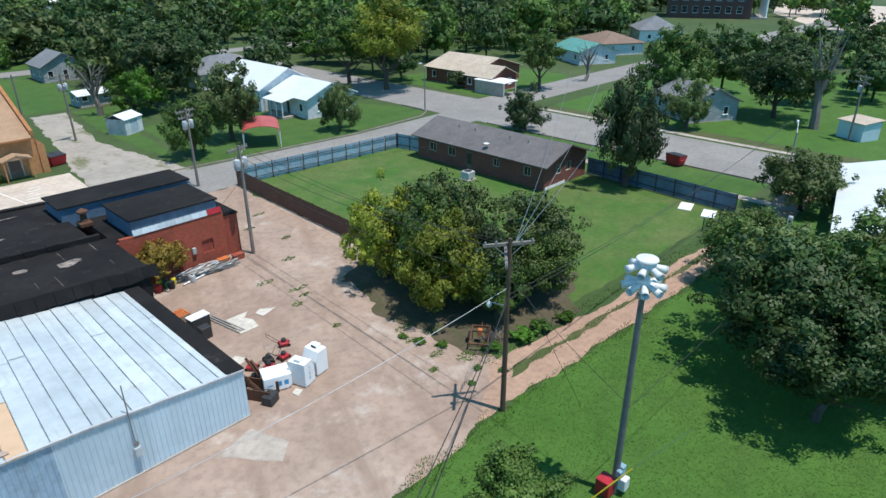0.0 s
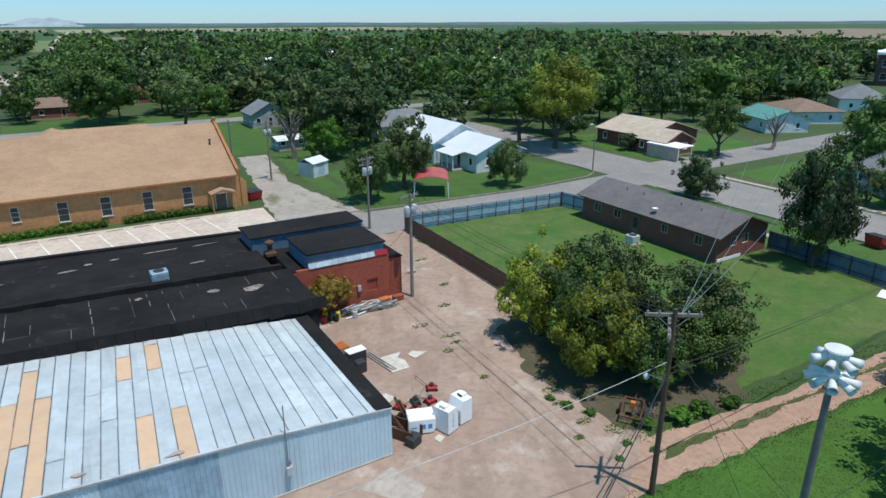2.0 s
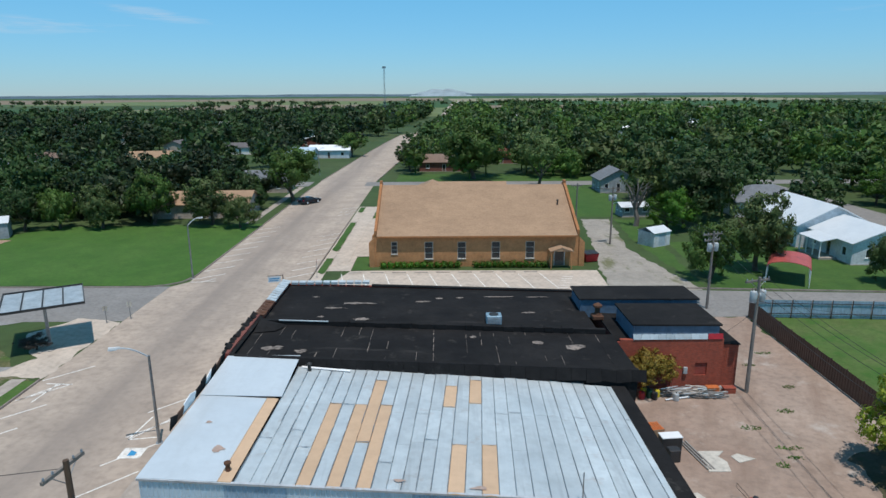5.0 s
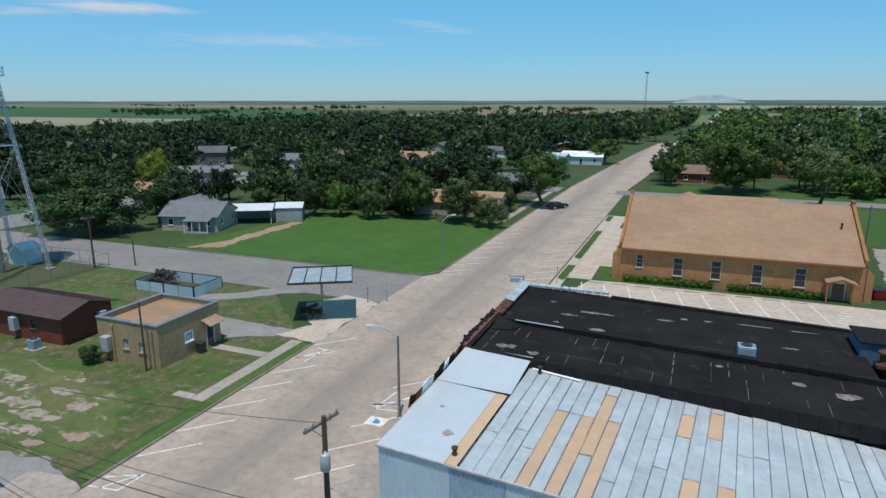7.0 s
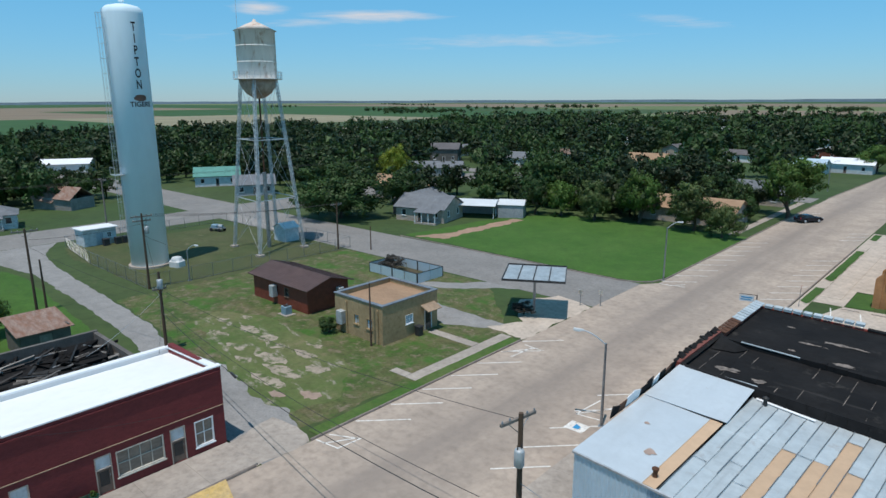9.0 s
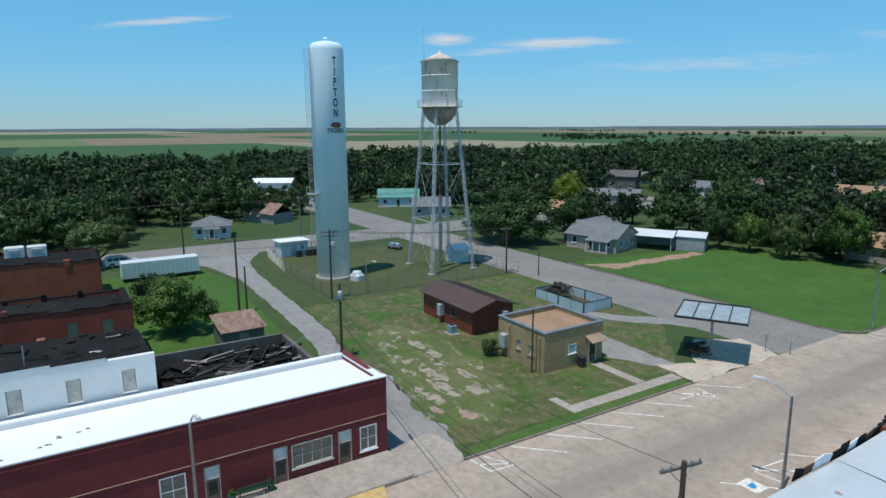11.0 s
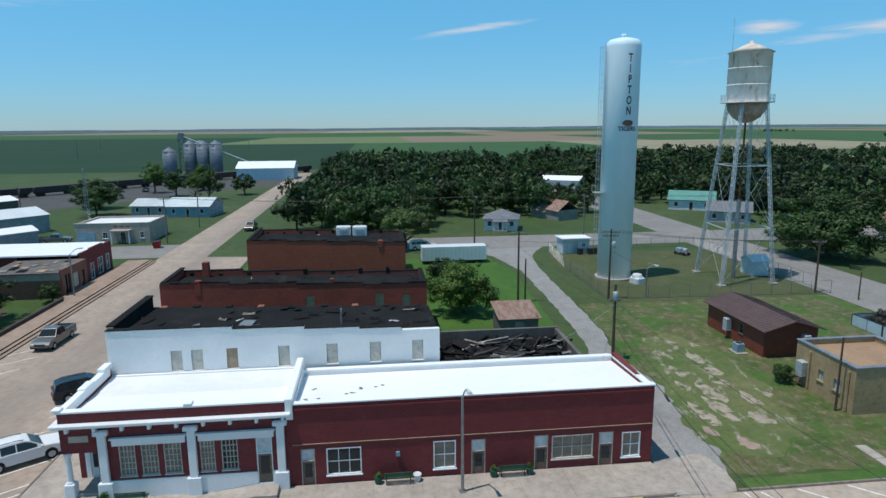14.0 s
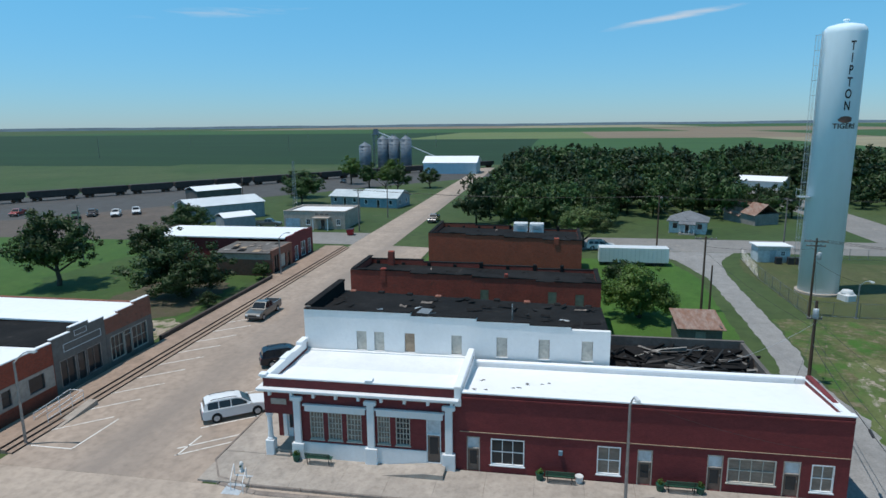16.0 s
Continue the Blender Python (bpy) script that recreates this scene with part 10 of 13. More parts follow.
part("spout", Shape().rod((0, 1, 18.5), (4, 32, 6), 0.25, 0.25, 6), "steel_silver", leg_, "long slanting spout")
shed_w = thing("storage_shed", "long storage shed with a white metal roof", "building", -288, -45, 0, 0)
part("wall", Shape().wall("y", 8, -0.2, -12, 12, 0, 5).wall("y", -8, 0.2, -12, 12, 0, 5).prism([(-7.8, 0), (7.8, 0), (7.8, 5), (0, 7.4), (-7.8, 5)], "y", -12, -11.8).prism([(-7.8, 0), (7.8, 0), (7.8, 5), (0, 7.4), (-7.8, 5)], "y", 11.8, 12), "sheet_wall", shed_w)
part("roof", gable_roof(16, 24, 5, 2.5, along="y"), "roof_white", shed_w)
for i in range(-2, 16):
    k_ = i / 14
    x, y = -150 - 160 * k_, -172 + 128 * k_ * 1.0
    c_ = thing("rail_wagon", "brown covered hopper rail wagon in a standing train", "rail wagon", x, y, 0, math.degrees(math.atan2(128, -160)), "rail wagons")
    part("hopper", Shape().prism([(-6.0, 1.2), (6.0, 1.2), (7.0, 1.8), (7.0, 3.0), (6.6, 3.2), (-6.6, 3.2), (-7.0, 3.0), (-7.0, 1.8)], "y", -1.5, 1.5), "train_brown", c_)
    part("underframe", Shape().box(-6.5, 6.5, -0.6, 0.6, 0.9, 1.5), "steel_dark", c_)
    for xx in (-4.6, 4.6):
        b = part("bogie", Shape().box(xx - 1.2, xx + 1.2, -0.9, 0.9, 0.35, 0.8), "steel_dark", c_)
        for dx in (-0.8, 0.8):
            part("wheel", Shape().rod((xx + dx, -0.95, 0.5), (xx + dx, 0.95, 0.5), 0.45, 0.45, 12), "rusty", b)
# ------------------------------------------------------------------ warning siren
sir = thing("warning_siren", "white multi-horn outdoor warning siren on a grey steel pole", "siren", 20.44, 9.04)
part("pole", Shape().rod((0, 0, -0.1), (0, 0, 10.2), 0.165, 0.115, 12), "steel_pole", sir)


def horn(cx, cy, cz, an, drop, ln, r0, r1):
    """A flared horn that points along the bearing an, dropping a little."""
    d = Vector((math.cos(an), math.sin(an), -drop)).normalized()
    o = Vector((cx, cy, cz))
    side = d.orthogonal().normalized()
    other = d.cross(side)
    prof = [(0.0, r0), (0.3, r0 * 1.15), (0.75, r0 + (r1 - r0) * 0.72), (1.0, r1), (0.98, r1 * 0.93), (0.75, (r0 + (r1 - r0) * 0.72) * 0.9), (0.46, r0 * 1.2)]
    k = 14
    vs = [o + d * ln * a + (side * math.cos(6.2832 * i / k) + other * math.sin(6.2832 * i / k)) * p for a, p in prof for i in range(k)]
    s = Shape().add(vs, [(r * k + i, r * k + (i + 1) % k, (r + 1) * k + (i + 1) % k, (r + 1) * k + i) for r in range(len(prof) - 1) for i in range(k)] + [tuple(range(k - 1, -1, -1))])
    return s, o + d * ln * 0.45, d


for tier, (z, n, ln, r1, dp) in enumerate(((11.42, 6, 0.80, 0.165, 0.30), (10.66, 8, 0.84, 0.165, 0.22))):
    for i in range(n):
        s, mid, d = horn(0, 0, z, 6.283 * (i + 0.5 * tier + 0.2) / n, dp, ln, 0.09, r1)
        h_ = part("horn", s, "horn_white", sir, "", True)
        part("throat", Shape().rod(mid, mid + d * 0.02, 0.10, 0.10, 12), "plastic_dark", h_)
part("cap", Shape().lathe(0, 0, [(0.40, 11.60), (0.43, 11.63), (0.41, 11.68), (0.1, 11.74)], 24), "horn_white", sir)
part("core", Shape().lathe(0, 0, [(0.16, 10.2), (0.20, 10.35), (0.27, 10.5), (0.27, 10.85), (0.12, 10.95), (0.12, 11.2), (0.27, 11.3), (0.27, 11.6)], 16), "horn_white", sir)
part("bracket", Shape().lathe(0, 0, [(0.22, 10.0), (0.22, 10.18)], 12), "steel", sir)
for x, y, z0, z1, w, m_, lb in ((-0.35, 0.25, 0.15, 0.95, 0.34, "plastic_red", "dark red battery cabinet"), (0.22, -0.12, 1.0, 1.55, 0.16, "cabinet_blue", "blue-grey control box"), (-0.1, -0.2, 1.15, 1.5, 0.12, "cabinet_blue", "blue-grey control box"), (0.2, -0.28, 0.35, 0.95, 0.22, "horn_white", "white control cabinet")):
    part("cabinet", Shape().block(x - w, x + w, y - w, y + w, z0, z1, 0.03), m_, sir, lb)
guy = thing("guy_wire", "guy wire with a bright yellow sleeve", "guy wire")
part("sleeve", Shape().rod((19.0, 9.6, 0.0), (20.1, 8.2, 2.2), 0.035, 0.035, 6), "plastic_yellow", guy)
part("strand", Shape().rod((20.1, 8.2, 2.2), (21.3, 6.5, 4.6), 0.01, 0.01, 4), "steel", guy)

# ------------------------------------------------------------------ poles, lamps, wires
utility_pole(21.41, 16.2, 10.0, ((0.35, -35, 2.5), (0.95, 40, 2.3)), wood="pole_wood", lamp=(150, 3.6, 0.9), label="tall brown wooden utility pole with two crossarms and a yard light")
utility_pole(22.75, 43.2, 9.0, ((0.3, 20, 2.2),), cans=((200, 1.0), (20, 1.0)), wood="pole_grey", label="grey wooden utility pole with two transformer cans")
utility_pole(27.6, 62.1, 8.2, ((0.3, 20, 2.4), (0.9, 20, 2.0)), cans=((200, 1.2), (20, 1.2), (110, 1.3)), wood="pole_grey", label="grey wooden utility pole with three transformer cans")
utility_pole(25.2, 91.0, 8.6, ((0.3, 20, 2.6), (0.9, 20, 2.4)), cans=((200, 1.2), (20, 1.2)), wood="pole_grey", label="grey wooden utility pole by the gravel lane")
utility_pole(22.4, 102.0, 7.6, ((0.4, 20, 2.0),), wood="pole_grey", label="grey wooden utility pole by the gravel lane")
utility_pole(94.3, 17.6, 8.4, ((0.3, 60, 2.6), (1.0, 60, 2.2)), cans=((60, 1.4),), wood="pole_grey", label="grey wooden utility pole across the street")
utility_pole(110, 13.0, 8.0, ((0.4, 60, 2.0),), wood="pole_wood", label="brown wooden utility pole across the street")
utility_pole(-14.8, 21.9, 8.15, ((0.35, 80, 2.2),), cans=((-60, 1.6),), wood="pole_wood", label="dark wooden utility pole with a crossarm and a blue-grey transformer", rad=0.17)
utility_pole(-41.25, 36.0, 6.0, (), wood="pole_wood", label="plain thin wooden pole before the tan office", rad=0.10)
utility_pole(-54.2, 23.0, 7.4, ((1.6, 90, 1.2),), cans=((-20, 0.6),), wood="pole_wood", lamp=(160, 2.6, 0.9), label="dark wooden utility pole with a white transformer in the alley", rad=0.16)
utility_pole(-74.7, 30.4, 9.2, ((0.4, 80, 2.4), (0.9, 80, 2.0)), cans=((80, 1.6),), wood="pole_wood", label="dark wooden utility pole by the tower fence")
utility_pole(-74.6, 18.5, 9.2, ((0.3, 80, 2.4),), wood="pole_wood", label="dark wooden utility pole beside the alley")
utility_pole(-75.3, 19.6, 5.6, (), wood="pole_wood", label="short leaning wooden pole stub", rad=0.13)
utility_pole(-113, 19.2, 9.6, ((0.3, 10, 2.4),), wood="pole_wood", label="dark wooden utility pole by the cross street")
utility_pole(-113, 40.0, 9.4, ((0.3, 10, 2.4),), wood="pole_grey", label="dark wooden utility pole by the cross street")
utility_pole(-74.2, 58.6, 7.2, ((0.4, 80, 1.8),), wood="pole_wood", label="dark wooden utility pole by the tower fence")
utility_pole(-70.2, 61.6, 3.6, (), wood="pole_wood", label="short wooden pole by the street", rad=0.10)
utility_pole(-126, -39.5, 9.0, ((0.3, 80, 2.4),), wood="pole_grey", label="grey wooden utility pole by the tan shop")
utility_pole(-146, -38.5, 9.0, ((0.3, 80, 2.4),), wood="pole_grey", label="grey wooden utility pole by the side street")
utility_pole(-150, -78, 9.5, ((0.3, 30, 2.4), (0.9, 30, 2.4)), wood="pole_wood", label="dark wooden utility pole by the metal shed")
utility_pole(-92, -78, 9.5, ((0.3, 30, 2.4),), wood="pole_grey", label="grey wooden utility pole behind the grass lot")
for i in range(7):
    utility_pole(-420 - 90 * i, -330 + 140 * (i % 3) - 30 * i, 14, (), wood="pole_grey", label="lone pole far out in the fields", rad=0.22)
street_lamp(-18.4, 36.8, 6.1, 205, 1.6, z0=0.0)
street_lamp(-30.3, 74.4, 6.7, 20, 1.2)
street_lamp(-33.65, 5.55, 6.2, 10, 0.9, z0=0.16, label="rusty street lamp post on the shop pavement")
street_lamp(-34.4, -36.1, 6.3, 95, 1.2, z0=0.0, label="grey street lamp on the corner pavement")
street_lamp(69.2, 70.3, 6.6, 200, 1.2)
street_lamp(68.4, 17.2, 6.0, 20, 1.2)
street_lamp(-74.5, 35.3, 4.0, 10, 1.6, label="short fence lamp by the water tower")
street_lamp(-85, -39.0, 6.0, 90, 1.2)
street_lamp(-33.2, 176, 6.6, 0, 1.2)
PT = (21.41, 16.2)
for q, sg, r_ in (((69.5, 44.5, 8.6), 0.9, 0.02), ((69.5, 40.0, 8.6), 0.9, 0.02), ((69.5, 36.0, 8.4), 0.9, 0.02)):
    wire((PT[0] + 0.4, PT[1], 9.65), q, sg, r_, "pale overhead wire sagging over the back yard", "steel")
wire((PT[0] - 0.8, PT[1] + 0.6, 9.7), (22.0, 43.0, 8.75), 0.8, 0.02)
wire((PT[0] + 0.2, PT[1] + 0.2, 9.7), (22.75, 43.2, 8.75), 0.8, 0.02)
wire((PT[0] + 0.9, PT[1] + 0.4, 9.15), (23.6, 43.5, 8.75), 0.8, 0.02)
wire((PT[0], PT[1], 7.9), (22.75, 43.2, 7.0), 0.8, 0.025)
wire((PT[0], PT[1], 7.4), (-14.8, 21.9, 4.6), 1.2, 0.026, "pale twisted service cable sagging over the dirt yard", "steel")
wire((PT[0], PT[1], 6.6), (3.0, 8.0, 5.2), 0.4, 0.028)
wire((PT[0], PT[1], 6.9), (3.2, 7.0, 5.6), 0.4, 0.028)
wire((PT[0], PT[1], 6.7), (69.0, 18.5, 6.6), 0.9, 0.024)
wire((PT[0], PT[1], 7.0), (69.0, 18.0, 7.0), 0.9, 0.024)
wire((PT[0], PT[1], 8.0), (20.44, 9.04, 5.0), 0.2, 0.02)
wire((PT[0], PT[1], 8.9), (24.6, 13.4, 0.0), 0.0, 0.014, "straight steel guy wire to the ground")
wire((20.44, 9.04, 4.6), (45, 9.0, 5.2), 0.5, 0.02)
for k_ in (-0.9, 0, 0.9):
    wire((22.75 + k_, 43.2 + 0.3 * k_, 8.85), (27.6 + k_, 62.1 + 0.3 * k_, 8.05), 0.4, 0.016)
    wire((27.6 + k_, 62.1 + 0.3 * k_, 8.05), (25.2 + k_, 91.0, 8.4), 0.6, 0.016)
    wire((25.2 + k_, 91.0, 8.4), (22.4 + k_, 102.0, 7.3), 0.3, 0.016)
wire((22.75, 43.2, 7.2), (51.3, 47.0, 3.2), 0.5, 0.014)
wire((22.75, 43.2, 6.6), (22.4, 46.5, 3.6), 0.1, 0.014)
wire((-14.8, 21.9, 7.8), (-54.2, 23.0, 5.8), 0.9, 0.02)
wire((-12.0, 15.0, 8.0), (-54.2, 23.0, 3.6), 1.2, 0.034, "thick black cable with a splice over the street")
wire((-12.0, 15.4, 8.5), (-54.2, 23.0, 4.3), 1.0, 0.022)
solo("cable_splice", Shape().lathe(0, 0, [(0.03, -0.5), (0.09, -0.4), (0.09, 0.4), (0.03, 0.5)], 10), "plastic_dark", "black splice case hanging on the cable", "cable splice").matrix_basis = pose(-36.2, 19.59, 4.28, 0, 92, -10.7)
wire((-54.2, 23.0, 5.8), (-74.7, 30.4, 8.2), 0.5, 0.02)
wire((-54.2, 23.0, 5.0), (-74.6, 18.5, 7.4), 0.5, 0.02)
wire((-54.2, 23.0, 5.4), (-46, 14.0, 4.6), 0.3, 0.016, "pale service cable to a roof", "steel_silver")
wire((-54.2, 23.0, 5.4), (-41.2, 17.0, 5.2), 0.4, 0.016)
wire((-33.65, 5.55, 6.6), (-35.5, 17.6, 3.2), 0.4, 0.012)
for k_ in (-1.0, 0, 1.0):
    wire((-74.6, 18.5 + k_, 9.1), (-113, 19.2 + k_, 9.5), 0.7, 0.02)
    wire((-113, 19.2 + k_, 9.5), (-126, -39.5 + k_, 8.9), 0.8, 0.02)
    wire((-74.7, 30.4 + k_, 9.0), (-74.2, 58.6 + k_, 7.0), 0.5, 0.02)
    wire((-113 + k_, 19.2, 9.5), (-113 + k_, 40, 9.3), 0.4, 0.02)
    wire((-113 + k_, 40, 9.3), (-113 + k_, 150, 9.3), 1.0, 0.02)
wire((-74.7, 30.4, 8.0), (-74.6, 18.5, 8.0), 0.3, 0.02)
wire((-74.7, 30.4, 6.6), (-74.5, 35.3, 4.2), 0.3, 0.016)

# ------------------------------------------------------------------ ice boxes and clutter in the dirt yard


def ice_box(label, x, y, rz, tilt_door=True, text=True):
    e = thing("ice_merchandiser", label, "ice box", x, y, 0.02, rz, "ice boxes")
    e.scale = (0.72, 0.72, 0.78)
    part("cabinet", Shape().prism([(-0.62, 0.08), (0.62, 0.08), (0.62, 1.25), (0.34, 1.95), (-0.62, 1.95)], "x", -0.75, 0.75), "ice_white", e)
    part("door", Shape().slab([(-0.66, 0.635, 1.2), (0.66, 0.635, 1.2), (0.66, 0.365, 1.86), (-0.66, 0.365, 1.86)], 0.03), "ice_white", e)
    part("compressor_box", Shape().block(-0.3, 0.3, -0.5, 0.05, 1.95, 2.2, 0.03), "ice_white", e)
    part("grille", Shape().box(-0.24, 0.24, 0.052, 0.07, 1.99, 2.16), "plastic_dark", e)
    part("base", Shape().box(-0.7, 0.7, -0.56, 0.56, 0, 0.08), "steel_dark", e)
    return e


def flat_letters(text, size, parent, m4, material, name="lettering"):
    cu = bpy.data.curves.new(name, "FONT")
    cu.body, cu.size, cu.align_x, cu.align_y = text, size, "CENTER", "CENTER"
    cu.offset = 0.01 * size
    tmp = bpy.data.objects.new(name, cu)
    me = bpy.data.meshes.new_from_object(tmp)
    bpy.data.objects.remove(tmp)
    me.materials.clear()
    me.transform(m4)
    return part(name, me, material, parent)


ib1 = ice_box("white upright ice box with blue letters on its side", 15.55, 25.95, -70)
for i, ch in enumerate("ICE"):
    flat_letters(ch, 0.42, ib1, pose(0.757, 0.0, 1.45 - 0.42 * i, 90, 0, 90), "ice_blue", "letter")
ice_box("white upright ice box standing apart", 16.75, 26.35, 100)
ib3 = thing("ice_chest", "white ice chest with blue lettering lying on its back", "ice box", 14.35, 26.75, 0.02, -20)
ib3.scale = (0.8, 0.8, 0.75)
part("cabinet", Shape().prism([(-0.95, 0.1), (0.75, 0.1), (0.95, 0.4), (0.95, 1.25), (-0.95, 1.25)], "y", -0.75, 0.75), "ice_white", ib3)
part("lid", Shape().block(-0.9, 0.5, -0.7, 0.7, 1.25, 1.3, 0.02), "ice_white", ib3)
for x0, x1, z0, z1 in ((-0.75, -0.35, 0.58, 0.66), (-0.15, 0.25, 0.45, 0.85), (0.42, 0.72, 0.45, 0.85)):
    part("letter_bar", Shape().box(x0, x1, -0.757, -0.751, z0, z1), "ice_blue", ib3)
part("base", Shape().box(-0.8, 0.7, -0.6, 0.6, 0, 0.1), "steel_dark", ib3)


def mower(x, y, rz, col="plastic_red"):
    e = thing("lawn_mower", "old push mower with a tubular handle", "lawn mower", x, y, 0.02, rz, "lawn mowers")
    part("deck", Shape().block(-0.3, 0.3, -0.25, 0.25, 0.12, 0.3, 0.06), col, e)
    part("engine", Shape().lathe(0, 0, [(0.14, 0.3), (0.16, 0.42), (0.12, 0.5)], 12), "plastic_dark", e)
    for a in (-0.28, 0.28):
        for b in (-0.22, 0.22):
            part("wheel", Shape().rod((a, b - 0.03, 0.1), (a, b + 0.03, 0.1), 0.1, 0.1, 10), "tyre", e)
    part("handle", Shape().rod((-0.28, -0.2, 0.25), (-1.0, -0.22, 0.95), 0.014, 0.014, 5).rod((-0.28, 0.2, 0.25), (-1.0, 0.22, 0.95), 0.014, 0.014, 5).rod((-1.0, -0.22, 0.95), (-1.0, 0.22, 0.95), 0.014, 0.014, 5), "steel_dark", e)
    return e


for x, y, rz, c_ in ((16.9, 29.9, -25, "plastic_red"), (14.2, 29.1, 130, "plastic_red"), (15.3, 29.1, 80, "plastic_dark"), (16.1, 28.7, 10, "plastic_red"), (14.9, 28.4, 200, "plastic_red"), (13.7, 28.0, 100, "plastic_dark")):
    mower(x, y, rz, c_)
rack = thing("steel_rack", "rusty tangle of old steel racks against the wall", "scrap metal", 13.1, 26.8, 0.02, 30)
for i in range(6):
    z = 0.15 + 0.13 * i
    part("bar", Shape().rod((-0.4, -1.0 + 0.1 * i, z), (0.5, 1.1, z + 0.15), 0.025, 0.025, 5), "rusty", rack)
    part("bar", Shape().rod((0.6, -1.0 + 0.35 * i, 0.1), (-0.5, -0.9 + 0.35 * i, 0.75), 0.022, 0.022, 5), "steel_dark", rack)
part("frame", Shape().box(-0.5, -0.44, -1.1, 1.1, 0, 0.7).box(0.5, 0.56, -1.1, 1.1, 0, 0.7), "rusty", rack)
box_ = thing("black_crate", "black plastic crate among scrap", "crate", 13.3, 25.7, 0.02, 25)
part("body", Shape().block(-0.4, 0.4, -0.3, 0.3, 0, 0.55, 0.03), "plastic_dark", box_)
post_ = thing("rusty_post", "rusty steel channel post leaning on scrap", "scrap metal", 14.0, 27.4, 0.02)
part("channel", Shape().rod((0, 0, 0), (-0.5, 0.9, 1.5), 0.09, 0.09, 4).rod((0.1, -0.3, 0), (-0.3, 0.7, 1.35), 0.08, 0.08, 4), "rusty", post_)
for pts in ([(15.7, 33.0), (17.0, 33.0), (17.2, 34.0), (16.9, 34.6), (17.5, 35.2), (15.9, 35.2)], [(17.9, 33.9), (19.1, 34.3), (18.2, 34.9), (17.7, 34.6)], [(13.3, 29.8), (14.6, 30.2), (14.2, 31.0), (13.2, 30.8)], [(14.6, 25.0), (15.1, 25.3), (14.9, 25.7), (14.5, 25.5)]):
    sh_ = Shape().prism(pts, "z", 0.02, 0.06)
    solo("loose_panel", sh_, "board_grey", "pale sheet of board lying on the dirt", "panel", "loose panels")
pal = thing("pallet_stack", "stack of orange-brown wooden pallets", "pallets", 13.75, 37.2, 0.02, 10)
for i in range(5):
    z = 0.14 * i
    p_ = part("pallet", Shape().box(-0.5, 0.5, -0.5, -0.42, z, z + 0.09).box(-0.5, 0.5, 0.42, 0.5, z, z + 0.09).box(-0.5, 0.5, -0.04, 0.04, z, z + 0.09), "wood_pale", pal)
    for j in range(6):
        part("slat", Shape().box(-0.5 + 0.17 * j, -0.38 + 0.17 * j, -0.5, 0.5, z + 0.092, z + 0.115), "plastic_orange" if i > 2 else "wood_pale", p_)
oven = thing("scrap_appliance", "black and white scrap appliance", "appliance", 14.3, 35.6, 0.02, 5)
part("body", Shape().block(-0.7, 0.6, -0.35, 0.35, 0, 0.9, 0.03), "plastic_dark", oven)
part("top", Shape().block(-0.72, 0.62, -0.37, 0.37, 0.9, 0.96, 0.01), "ice_white", oven)
oven2 = thing("scrap_appliance", "black scrap appliance beside the wall", "appliance", 14.0, 34.3, 0.02, 5)
part("body", Shape().block(-0.35, 0.35, -0.3, 0.3, 0, 0.8, 0.03), "plastic_dark", oven2)
for i in range(3):
    solo("long_plank", Shape().add([(15.1 + 0.2 * i, 36.4, 0.03), (15.2 + 0.2 * i, 36.4, 0.03), (15.75 + 0.2 * i, 33.2, 0.03), (15.65 + 0.2 * i, 33.2, 0.03), (15.1 + 0.2 * i, 36.4, 0.10), (15.2 + 0.2 * i, 36.4, 0.10), (15.75 + 0.2 * i, 33.2, 0.10), (15.65 + 0.2 * i, 33.2, 0.10)], [(0, 3, 2, 1), (4, 5, 6, 7), (0, 1, 5, 4), (1, 2, 6, 5), (2, 3, 7, 6), (3, 0, 4, 7)]), "wood_grey", "long weathered plank lying on the dirt", "plank", "planks")
scr = thing("lumber_heap", "heap of grey scrap boards and sheet along the brick wall", "scrap heap", 18.6, 42.9, 0.02)
rz_ = random.Random(4)
for i in range(80):
    x, y, z, a, ln = rz_.uniform(-2.1, 2.0), rz_.uniform(-0.7, 0.5), 0.03 + 0.004 * i, rz_.uniform(-20, 25), rz_.uniform(0.8, 2.2)
    part("board", Shape().turned(x, y, a, lambda s: s.slab([(-ln / 2, -0.045, z + rz_.uniform(0.02, 0.08)), (ln / 2, -0.045, z + rz_.uniform(0.02, 0.12)), (ln / 2, 0.045, z + 0.06), (-ln / 2, 0.045, z + 0.06)], 0.03)), rz_.choice(["wood_grey", "steel", "wood_grey", "board_grey", "sheet_light"]), scr)
part("white_pipe", Shape().rod((-2.4, -1.0, 0.1), (2.2, 0.0, 0.12), 0.06, 0.06, 6), "trim_white", scr)
